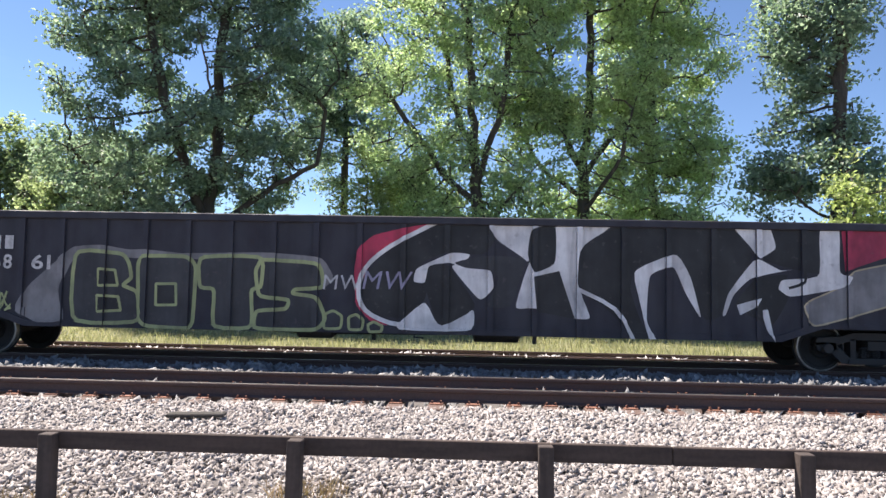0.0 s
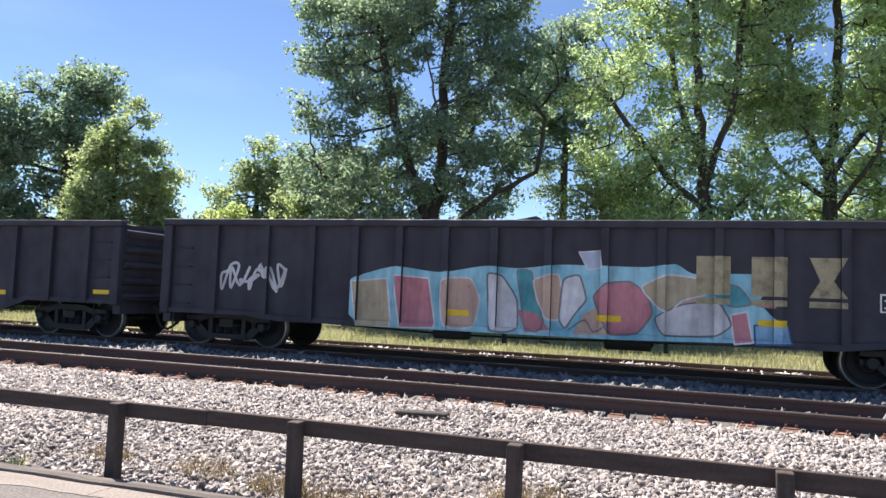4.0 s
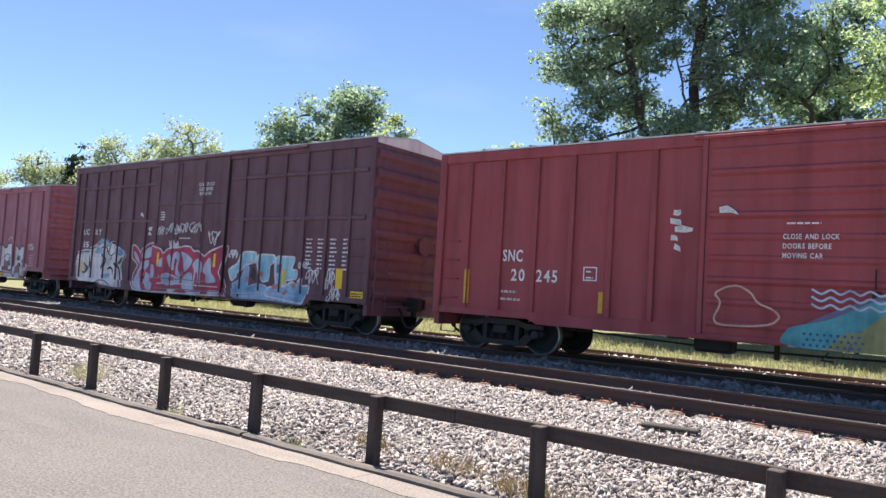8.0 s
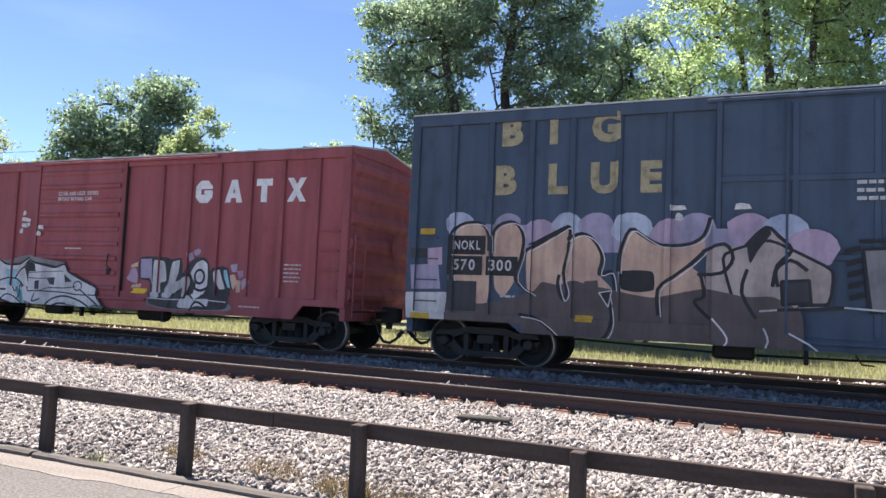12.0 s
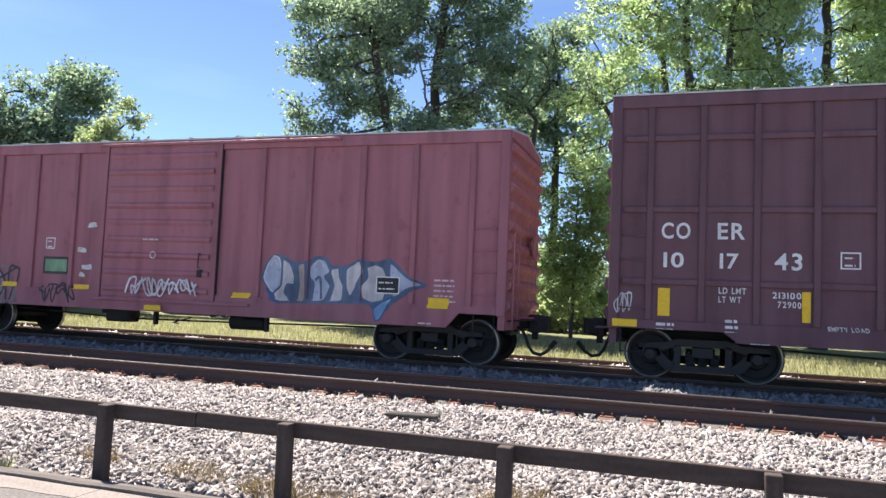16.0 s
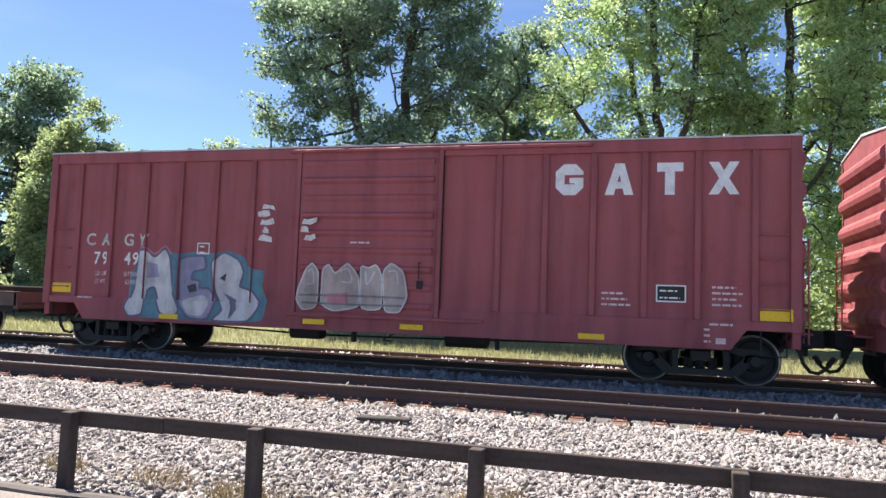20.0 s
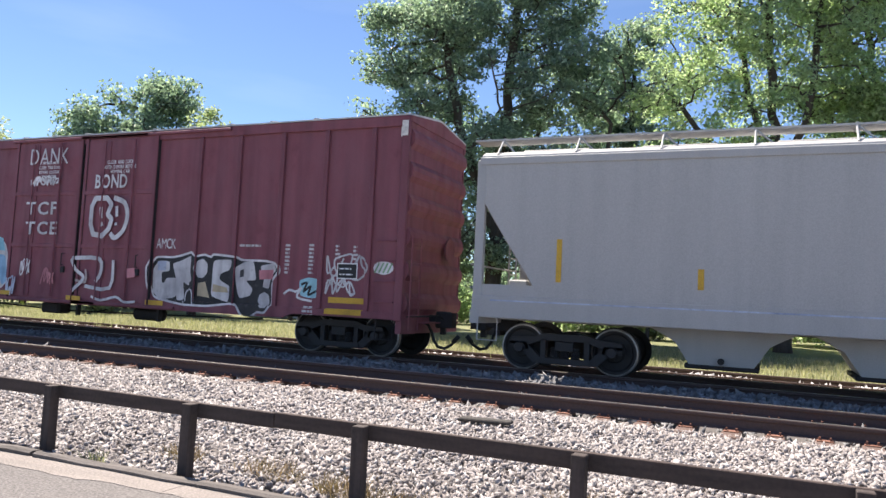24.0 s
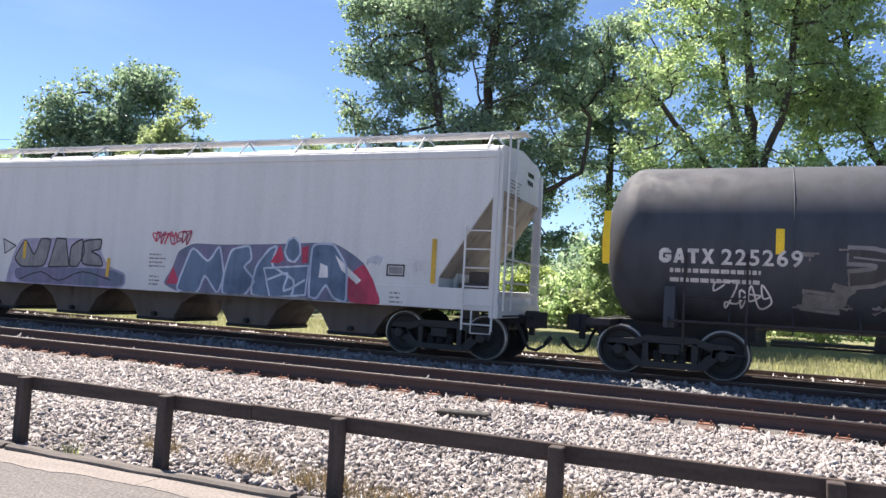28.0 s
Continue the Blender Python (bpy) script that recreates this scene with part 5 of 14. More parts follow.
# ---- gondolas ----
def gondola(label, ends, paint, top=2.7, ribs=(), sill=0.56, end_sill=0.8, deep=6.0, centres=7.0, rib_w=0.14, rib_d=0.1, load=0, cap=None, end_bands=5, name="gondola", load_h=0.25, feet=None):
    car, half = start_car(name, label, "gondola car", ends)
    sy, ry = -1.42, -1.42 - rib_d
    pts = [(-half, end_sill), (-deep - 0.7, end_sill), (-deep, sill), (deep, sill), (deep + 0.7, end_sill), (half, end_sill), (half, top - 0.1), (-half, top - 0.1)]
    for s in (-1, 1):
        a, b = (sy, sy + 0.05) if s < 0 else (-sy - 0.05, -sy)
        part("side_wall", Solid().prism(pts, a, b).mesh("side_wall", paint), car)
        a, b = (ry - 0.01, sy + 0.09) if s < 0 else (-sy - 0.09, -ry + 0.01)
        if cap:
            # a battered rim over a bright folded edge
            rim, n = Solid(), 40
            for k in range(n):
                x0, x1 = -half - 0.02 + (2 * half + 0.04) * k / n, -half - 0.02 + (2 * half + 0.04) * (k + 1) / n
                u, w = (0.018 * noise.noise((q * 0.9, s, 2)) + 0.012 * noise.noise((q * 3.1, s, 5)) for q in (x0, x1))
                rim.prism([(x0, top - 0.09), (x1, top - 0.09), (x1, top + 0.01 + w), (x0, top + 0.01 + u)], a + 0.03, b)
            part("rim", rim.mesh("rim", cap), car)
            part("top_chord", Solid().box(-half - 0.02, half + 0.02, a - 0.012, b, top - 0.26, top - 0.09, 0.015).mesh("top_chord", paint), car)
        else:
            part("top_chord", Solid().box(-half - 0.02, half + 0.02, a, b, top - 0.14, top, 0.015).mesh("top_chord", paint), car)
        a, b = (ry + 0.03, sy) if s < 0 else (-sy, -ry - 0.03)
        low = [(-deep - 0.7, end_sill), (-deep, sill), (deep, sill), (deep + 0.7, end_sill), (half, end_sill), (half, end_sill + 0.1), (deep + 0.6, end_sill + 0.1), (deep - 0.05, sill + 0.11), (-deep + 0.05, sill + 0.11), (-deep - 0.6, end_sill + 0.1), (-half, end_sill + 0.1), (-half, end_sill)]
        part("bottom_flange", Solid().prism(low, a, b).mesh("bottom_flange", paint), car)
    steps = []
    for x in ribs:
        z = sill + 0.02 if abs(x) < deep - 0.1 else end_sill + 0.02
        m = Solid().prism([(x - rib_w / 2, z), (x + rib_w / 2, z), (x + rib_w / 2, top - 0.14), (x - rib_w / 2, top - 0.14)], ry, sy)
        post = part("post", m.mesh("post", paint), car)
        steps.append((x - rib_w / 2, x + rib_w / 2, ry))
        if feet:
            f = Solid().prism([(x - 0.1, z + 0.12), (x - 0.06, z + 0.05), (x + 0.06, z + 0.05), (x + 0.1, z + 0.12), (x + 0.1, z + 0.55), (x - 0.1, z + 0.55)], ry - 0.012, sy)
            part("foot_plate", f.mesh("foot_plate", paint), post)
            rv = Solid()
            for k in range(5):
                for u in (-0.135, 0.135):
                    rv.box(x + u - 0.016, x + u + 0.016, sy - 0.02, sy, z + 0.1 + 0.1 * k, z + 0.132 + 0.1 * k, 0.006)
            part("rivets", rv.mesh("rivets", feet), post)
    e = corrugated_end(1.38, end_sill, top - 0.1, end_bands, 0.11).mesh("end_wall", paint)
    for s in (-1, 1):
        part("end_wall", e, car, (s * (half - 0.03), 0, 0), rot=(0, 0, 0 if s > 0 else 180))
        part("end_sill", Solid().box(-0.1, 0.1, -1.4, 1.4, end_sill - 0.22, end_sill).mesh("end_sill", paint), car, (s * (half - 0.1), 0, 0))
        part("corner_post", Solid().box(-0.11, 0.11, ry - 0.005, sy + 0.02, end_sill - 0.02, top - 0.142, 0.015).mesh("corner_post", paint), car, (s * (half - 0.1), 0, 0))
        steps.append((s * (half - 0.1) - 0.11, s * (half - 0.1) + 0.11, ry - 0.005))
        rungs(car, s * (half - 0.5), [end_sill + 0.2 + 0.4 * k for k in range(4)], sy - 0.01, paint)
        part("step", STIRRUP.mesh("step", GRIME), car, (s * (half - 0.5), -1.42, end_sill - 0.05))
    part("floor", Solid().box(-half + 0.05, half - 0.05, -1.38, 1.38, end_sill + 0.02, end_sill + 0.12).box(-half + 0.1, half - 0.1, -0.32, 0.32, 0.62, end_sill).mesh("floor", GRIME), car)
    if load:
        rng = random.Random(load)
        s = Solid()
        for k in range(46):
            x, y = rng.uniform(-half + 0.8, half - 0.8), rng.uniform(-1.1, 1.1)
            w, d = rng.uniform(0.15, 0.9), rng.uniform(0.1, 0.4)
            h = top - 0.35 + rng.uniform(0, load_h + 0.2)
            a = rng.uniform(-0.4, 0.4)
            s.prism([(x - w, h - 0.5), (x + w, h - 0.4), (x + w * 0.8, h + a * w * 0.4), (x - w * 0.7, h - a * w * 0.4)], y - d, y + d)
        s.box(-half + 0.3, half - 0.3, -1.34, 1.34, top - 1.2, top - 0.45)
        part("scrap_load", s.mesh("scrap_load", surface("mixed_scrap", (0.07, 0.065, 0.055), 0.9, scale=6)), car, label="dark scrap load just above the rim")
    add_trucks(car, (-centres, centres))
    add_couplers(car, half - 0.05, 0.1)
    brake_gear(car)
    sh = Sheet(car, sy, steps, [(-deep, deep, -1, sill + 0.11, ry + 0.03), (-half, -deep, -1, end_sill + 0.1, ry + 0.03), (deep, half, -1, end_sill + 0.1, ry + 0.03)])
    sh.gaps = [(-half - 1, -deep - 0.7, -2, end_sill), (deep + 0.7, half + 1, -2, end_sill), (-deep, deep, -2, sill), (-half - 1, half + 1, top - 0.14, 9)]
    return car, sh, half


# ---- covered hoppers ----
STAINED = car_paint("stained_slope_sheet", (0.27, 0.235, 0.205), 0.4, (0.14, 0.1, 0.075), 0.3)


def hopper(label, ends, paint, dirt, top=4.06, centres=7.9, bays=5, plate=1.3, mark=()):
    car, half = start_car("covered_hopper", label, "hopper car", ends)
    y = -1.5
    slope_x0, slope_x1 = half - 1.25, half - 0.1
    zs0, zs1 = 1.6, 3.35
    prof = [(-slope_x0 + 0.0, 1.12), (slope_x0, 1.12), (slope_x0, zs0), (slope_x1, zs1), (slope_x1, top), (-slope_x1, top), (-slope_x1, zs1), (-slope_x0, zs0)]
    s = Solid().prism(prof, y, -y)
    part("body", s.mesh("body", paint), car)
    # rounded eaves and the roof
    r = Solid().prism([(-1.5, top), (-1.47, top + 0.07), (-1.3, top + 0.16), (0, top + 0.3), (1.3, top + 0.16), (1.47, top + 0.07), (1.5, top)], -slope_x1, slope_x1, "x")
    part("roof", r.mesh("roof", paint), car)
    part("eave", Solid().box(-slope_x1 - 0.02, slope_x1 + 0.02, y - 0.03, y, top - 0.12, top + 0.03, 0.012).mesh("eave", paint), car)
    part("side_sill", Solid().box(-half + 0.02, half - 0.02, y - 0.012, y + 0.12, 0.98, 1.4, 0.012).mesh("side_sill", paint), car)
    part("side_sill", Solid().box(-half + 0.02, half - 0.02, -y - 0.12, -y + 0.012, 0.98, 1.4, 0.012).mesh("side_sill", paint), car)
    # running board on brackets
    w = Solid().box(-slope_x1 - 0.3, slope_x1 + 0.35, -1.12, -0.62, top + 0.44, top + 0.475)
    for k in range(60):
        x = -slope_x1 + 2 * slope_x1 * k / 59
        w.box(x - 0.02, x + 0.02, -1.12, -0.62, top + 0.475, top + 0.49)
    part("running_board", w.mesh("running_board", paint), car)
    br = Solid().tube([(0, -1.42, top + 0.1), (0.0, -1.1, top + 0.44), (0.0, -0.65, top + 0.44)], 0.022, 5).tube([(0.28, -1.2, top + 0.17), (0, -1.1, top + 0.44)], 0.018, 5).mesh("bracket", paint)
    for k in range(13):
        part("bracket", br, car, (-slope_x1 + 0.3 + (2 * slope_x1 - 0.6) * k / 12, 0, 0))
    hatch = Solid().box(-0.7, 0.7, -0.45, 0.45, top + 0.25, top + 0.38, 0.03).mesh("hatch", paint)
    for k in range(8):
        part("hatch", hatch, car, (-slope_x1 + 1.2 + (2 * slope_x1 - 2.4) * k / 7, 0, 0))
    # discharge bays
    span = 2.72
    for k in range(bays):
        c = span * (k - (bays - 1) / 2) + 0.3
        b = Solid().prism([(c - span * 0.5, 1.02), (c + span * 0.5, 1.02), (c + span * 0.38, 0.86), (c + span * 0.29, 0.72), (c + span * 0.2, 0.34), (c - span * 0.2, 0.34), (c - span * 0.29, 0.72), (c - span * 0.38, 0.86)], -0.8, 0.8)
        bay = part("discharge_bay", b.mesh("discharge_bay", dirt), car)
        part("gate", Solid().box(c - span * 0.23, c + span * 0.23, -0.78, 0.78, 0.26, 0.35, 0.02).tube([(c, -0.9, 0.42), (c, -0.79, 0.42)], 0.06, 8).mesh("gate", GRIME), bay)
    part("centre_sill", Solid().box(-half + 0.1, half - 0.1, -0.3, 0.3, 0.93, 1.08).mesh("centre_sill", dirt), car)
    for s in (-1, 1):
        # the open end with its slope sheet, posts, ladder and platform
        part("end_sill", Solid().box(-0.09, 0.09, -1.518, 1.518, 0.86, 1.12).mesh("end_sill", paint), car, (s * (half - 0.09), 0, 0))
        for yy in (-1.49, 1.47):
            part("end_plate", Solid().box(-0.63, 0.62, yy, yy + 0.02, 1.1, plate).mesh("end_plate", paint), car, (s * (half - 0.69), 0, 0))
        part("cross_plate", Solid().box(-0.02, 0.02, -1.42, 1.42, 1.1, plate - 0.02).mesh("cross_plate", paint), car, (s * (half - 0.16), 0, 0))
        part("slope_sheet", Solid().prism([(slope_x0, zs0), (slope_x0 + 0.01, zs0 - 0.02), (slope_x1 + 0.008, zs1 - 0.02), (slope_x1 - 0.002, zs1)], y + 0.02, -y - 0.02).mesh("slope_sheet", STAINED), car, rot=(0, 0, 0 if s > 0 else 180), label="rust-stained slope sheet")
        part("bulkhead", Solid().box(-0.04, 0.04, -0.75, 0.75, 1.1, 2.0).mesh("bulkhead", paint), car, (s * (half - 1.2), 0, 0))
        for yy in (-1.448, 1.448):
            part("corner_post", Solid().box(-0.09, 0.09, yy - 0.06, yy + 0.06, 1.1, top - 0.02, 0.01).mesh("corner_post", paint), car, (s * (half - 0.12), 0, 0))
        lad = Solid()
        for xx in (-0.62, -0.02):
            lad.tube([(xx, -1.53, 0.6), (xx, -1.53, top + 0.1 if xx > -0.1 else 2.6)], 0.024, 5)
        for k in range(10):
            z = 0.72 + 0.36 * k
            if z < 2.6:
                lad.tube([(-0.62, -1.53, z), (-0.02, -1.53, z)], 0.015, 5)
        for yy in (-0.9, -1.4):
            lad.tube([(0.16, yy, 1.0), (0.16, yy, top + 0.35)], 0.022, 5)
        for k in range(9):
            lad.tube([(0.16, -0.9, 1.2 + 0.36 * k), (0.16, -1.4, 1.2 + 0.36 * k)], 0.015, 5)
        for z in (1.55, 2.0):
            lad.tube([(0.16, -1.4, z), (0.16, 1.4, z)], 0.02, 5)
        part("ladder", lad.mesh("ladder", paint), car, (s * (half - 0.1), 0, 0), rot=(0, 0, 0 if s > 0 else 180))
        part("brake_cylinder", Solid().turned([(-0.35, 0.06), (-0.3, 0.17), (0.2, 0.17), (0.25, 0.06)], 14, "x").moved(0, -0.9, 1.35).box(-0.2, 0.2, -0.75, -0.35, 1.2, 1.75, 0.03).mesh("brake_cylinder", dirt), car, (s * (half - 0.7), 0, 0))
        part("step", STIRRUP.mesh("step", paint), car, (s * (half - 0.35), -1.46, 0.95))
    board = Sheet(car, -slope_x1)
    for k, word in enumerate(mark):
        board.text(word, 0.45 + 0.02 * k, 3.92 - 0.2 * k, 0.13, BLACK, width=0.46 + 0.16 * k)
    if not mark:
        board.bars(0.45, 3.9, 0.5, 2, BLACK, 0.1, 0.18, 78)
    board.bars(-0.75, 3.62, 0.8, 6, BLACK, 0.02, 0.07, 77)
    board.emit("end_print", "small black print on the car end").rotation_euler = (0, 0, radians(90))
    add_trucks(car, (-centres, centres))
    add_couplers(car, half - 0.05, 0.1)
    sh = Sheet(car, y, [(-half, -slope_x0, y)], [(-half, half, 0.98, 1.4, y - 0.012)])
    sh.gaps = [(-half - 1, half + 1, -2, 0.98)]
    return car, sh, half


# ---- tank car ----
def tank_car(label, ends, paint, centres=6.85):
    car, half = start_car("tank_car", label, "tank car", ends)
    r, zc = 1.5, 2.42
    L = half - 0.1
    prof = []
    for k in range(9):
        a = math.pi / 2 * k / 8
        prof.append((-L + 0.72 * (1 - math.sin(a)), r * math.cos(a) if k else r))
    ends_p = [(-L + 0.72 * (1 - math.cos(math.pi / 2 * k / 8)), max(0.02, r * math.sin(math.pi / 2 * k / 8))) for k in range(9)]
    full = ends_p + [(-a, q) for a, q in reversed(ends_p)]
    part("tank", Solid().turned(full, 56, "x").moved(0, 0, zc).mesh("tank", paint, True), car)
    for x in (-4.9, -2.45, 2.45, 4.9):
        part("weld_band", Solid().turned([(x - 0.012, r + 0.001), (x - 0.01, r + 0.006), (x + 0.01, r + 0.006), (x + 0.012, r + 0.001)], 56, "x").moved(0, 0, zc).mesh("weld_band", paint, True), car)
    part("manway_jacket", Solid().turned([(-0.5, r + 0.004), (-0.48, r + 0.03), (0.48, r + 0.03), (0.5, r + 0.004)], 56, "x").moved(0.1, 0, zc).mesh("manway_jacket", paint, True), car)
    part("dome", Solid().turned([(3.8, 0.42), (4.25, 0.42), (4.3, 0.38), (4.34, 0.1)], 20, "z").moved(0.05).mesh("dome", paint, True), car)
    pf = Solid().box(-0.95, 1.15, -1.0, -0.48, 3.93, 3.96).box(-0.95, 1.15, 0.48, 1.0, 3.93, 3.96)
    part("platform", pf.mesh("platform", GRIME), car)
    rail = Solid()
    for s in (-1, 1):
        for x in (-0.9, -0.15, 0.35, 1.1):
            rail.tube([(x, s * 0.98, 3.9), (x, s * 0.98, 4.62)], 0.028, 5)
        rail.tube([(-0.9, s * 0.98, 4.62), (-0.15, s * 0.98, 4.62)], 0.028, 5)
        rail.tube([(0.35, s * 0.98, 4.62), (1.1, s * 0.98, 4.6), (1.8, s * 0.98, 4.3), (1.8, s * 0.98, 3.8)], 0.028, 5)
        rail.tube([(-0.9, s * 0.98, 4.3), (-0.15, s * 0.98, 4.3)], 0.022, 5)
    for x in (-0.9, 1.1):
        rail.tube([(x, -0.98, 4.6), (x, 0.98, 4.6)], 0.025, 5)
    part("hand_rail", rail.mesh("hand_rail", GRIME), car)
    lad = Solid()
    for x in (-0.12, 0.32):
        lad.tube([(x, -1.62, 0.55), (x, -1.62, 2.3), (x, -1.58, 2.9), (x, -1.3, 3.5), (x, -1.0, 3.93)], 0.026, 5)
    for z, yy in [(0.7 + 0.33 * k, -1.62) for k in range(6)] + [(2.75, -1.6), (3.1, -1.5), (3.45, -1.34), (3.75, -1.12)]:
        lad.tube([(-0.12, yy, z), (0.32, yy, z)], 0.016, 5)
    part("ladder", lad.mesh("ladder", GRIME), car)
    for s in (-1, 1):
        sad = Solid().prism([(-1.42, 0.9), (1.42, 0.9), (1.45, 1.02), (1.36, 1.62), (1.15, 1.46), (0.7, 1.08), (0, 0.95), (-0.7, 1.08), (-1.15, 1.46), (-1.36, 1.62), (-1.45, 1.02)], -0.09, 0.09, "x")
        part("saddle", sad.mesh("saddle", paint), car, (s * centres, 0, 0))
        part("stub_sill", Solid().box(-1.5, 1.3, -0.35, 0.35, 0.7, 0.98).box(0.9, 1.32, -1.5, 1.5, 0.86, 0.98).box(-0.5, 1.3, -1.52, -1.0, 0.97, 1.0).mesh("stub_sill", GRIME), car, (s * (centres + 0.1), 0, 0), rot=(0, 0, 0 if s > 0 else 180))
        g = Solid()
        for x, z in ((0.25, 2.2), (1.25, 2.2)):
            g.tube([(x, -1.5, 0.5), (x, -1.5, z)], 0.022, 5)
        g.tube([(0.25, -1.5, 1.45), (1.25, -1.5, 1.45)], 0.016, 5).tube([(0.95, -1.5, 0.5), (1.25, -1.5, 0.5)], 0.018, 5).tube([(1.25, -1.5, 1.9), (1.25, 1.5, 1.9)], 0.02, 5)
        part("end_rail", g.mesh("end_rail", GRIME), car, (s * centres, 0, 0), rot=(0, 0, 0 if s > 0 else 180) if s > 0 else None)
    side = Solid()
    for yy in (-1.5, 1.5):
        side.tube([(-centres, yy, 1.02), (centres, yy, 1.02)], 0.028, 6)
        for k in range(15):
            x = -centres + 2 * centres * k / 14
            side.tube([(x, yy, 0.9), (x, yy, 1.02), (x, yy * 0.8, 1.3)], 0.018, 5)
    part("side_rail", side.mesh("side_rail", GRIME), car)
    part("piping", Solid().tube([(-5.2, -0.9, 0.75), (5.2, -0.9, 0.75)], 0.035, 6).tube([(-5.2, -0.6, 0.68), (5.2, -0.6, 0.68)], 0.025, 6).box(1.6, 2.3, -1.05, -0.6, 0.55, 0.85, 0.03).box(3.2, 3.6, -1.0, -0.6, 0.5, 0.8, 0.03).turned([(-0.5, 0.05), (-0.45, 0.15), (0.4, 0.15), (0.45, 0.05)], 12, "x").mesh("piping", GRIME), car)
    part("outlet", Solid().turned([(0.45, 0.1), (0.5, 0.16), (0.75, 0.16), (0.95, 0.28)], 14, "z").mesh("outlet", GRIME), car)
    add_trucks(car, (-centres, centres))
    add_couplers(car, half + 0.15, 0.0)
    sh = Sheet(car, -r, [])
    return car, sh, half, r, zc


def wrap_emit(sh, name, r, zc, label=""):
    """Paint on the round of a tank: heights in the side view go round the shell."""
    before = set(sh.car.children)
    sh.emit(name, label)
    for v in [v for ob in sh.car.children if ob not in before for v in ob.data.vertices]:
        extra = -r - v.co.y
        z = max(-r * 0.995, min(r * 0.995, v.co.z - zc))
        a = math.asin(z / r)
        v.co.y, v.co.z = -(r + extra + 0.004) * math.cos(a), zc + (r + extra + 0.004) * math.sin(a)


# ---- long flat car ----
def flat_car(label, ends, paint):
    car, half = start_car("flat_car", label, "flat car", ends)
    y, z0, z1 = -1.38, 0.84, 1.14
    for s in (-1, 1):
        a, b = (y, y + 0.1) if s < 0 else (-y - 0.1, -y)
        part("side_sill", Solid().box(-half, half, a, b, z0, z1, 0.01).mesh("side_sill", paint), car)
        part("flange", Solid().box(-half, half, a - 0.03, b + 0.03, z1 - 0.001 + 0.002, z1 + 0.03, 0.006).mesh("flange", paint), car)
        part("fish_belly", Solid().prism([(-8.4, z0), (8.4, z0), (7.2, 0.37), (-7.2, 0.37)], a + 0.55 if s < 0 else a - 0.55, b + 0.55 if s < 0 else b - 0.55).mesh("fish_belly", GRIME), car)
    part("deck", Solid().box(-half, half, -1.3, 1.3, z1 - 0.08, z1 - 0.01).box(-half, half, -0.35, 0.35, 0.72, z1 - 0.1).mesh("deck", paint), car)
    for s in (-1, 1):
        part("end_sill", Solid().box(-0.05, 0.05, -1.38, 1.38, 0.78, 1.16).mesh("end_sill", paint), car, (s * (half - 0.03), 0, 0))
        part("end_block", Solid().box(-0.5, 0.5, -1.2, 1.2, 0.7, 1.1).mesh("end_block", GRIME), car, (s * (half - 0.6), 0, 0))
    for i, (x, w, h) in enumerate([(-11.2, 0.9, 0.14), (-6.0, 2.4, 0.14), (-1.2, 1.7, 0.13), (0.9, 1.5, 0.13), (5.6, 2.6, 0.14), (9.6, 0.9, 0.16), (11.6, 0.8, 0.14), (-9.0, 0.3, 0.22), (3.3, 0.35, 0.22), (8.4, 0.35, 0.25)]):
        part("trailer_hitch" if w < 0.5 else "deck_plate", Solid().box(x - w, x + w, -0.95 + 0.013 * i, 0.95 - 0.013 * i, z1 - 0.01, z1 + h + 0.004 * i, 0.03).mesh("deck_plate", GRIME), car)
    straps = surface("faded_yellow_strap", (0.5, 0.42, 0.1), 0.7)
    for x in (-10.6, -6.8, -0.8, 3.9, 8.0, 11.2):
        part("winch", Solid().box(x - 0.09, x + 0.09, y - 0.1, y, z0 + 0.08, z0 + 0.26, 0.02).mesh("winch", straps), car)
    for x in (3.9, 8.0):
        part("strap", Solid().tube([(x, y - 0.06, z0 + 0.1), (x - 0.15, y - 0.08, z0 - 0.1), (x - 0.6, y - 0.06, z0 - 0.25)], 0.03, 5).mesh("strap", straps), car)
    add_trucks(car, (-9.9, 9.65))
    add_couplers(car, half, 0.15)
    part("brake_rod", Solid().tube([(-9, -0.6, 0.5), (9, -0.6, 0.5)], 0.025, 6).mesh("brake_rod", GRIME), car)
    return car, Sheet(car, y, []), half


# ---- paints of the cars ----
BLACK_GON = car_paint("faded_black_gondola", (0.025, 0.024, 0.033), 0.12, (0.06, 0.04, 0.03), 0.16)
GREY_GON = car_paint("faded_charcoal_gondola", (0.028, 0.026, 0.036), 0.17, (0.065, 0.045, 0.038), 0.2)
TAN_GON = car_paint("battered_tan_gondola", (0.6, 0.35, 0.175), 0.05, (0.14, 0.06, 0.035), 0.3)
RUSTY_RIM = car_paint("rusted_tan_rim", (0.17, 0.09, 0.06), 0.75, (0.1, 0.045, 0.03), 0.2)
MAROON_GON = car_paint("dull_maroon_gondola", (0.082, 0.024, 0.03), 0.2, (0.05, 0.03, 0.028), 0.2)
BRIGHT_RED = car_paint("boxcar_red", (0.25, 0.05, 0.056), 0.06, (0.12, 0.04, 0.03), 0.2)
DEEP_RED = car_paint("deep_boxcar_red", (0.255, 0.066, 0.072), 0.1, (0.1, 0.035, 0.03), 0.2)
ROSE_BROWN = car_paint("faded_rose_brown", (0.28, 0.108, 0.128), 0.14, (0.12, 0.05, 0.04), 0.4)
MAROON_BOX = car_paint("dark_maroon_boxcar", (0.17, 0.055, 0.07), 0.1, (0.07, 0.03, 0.03), 0.15)
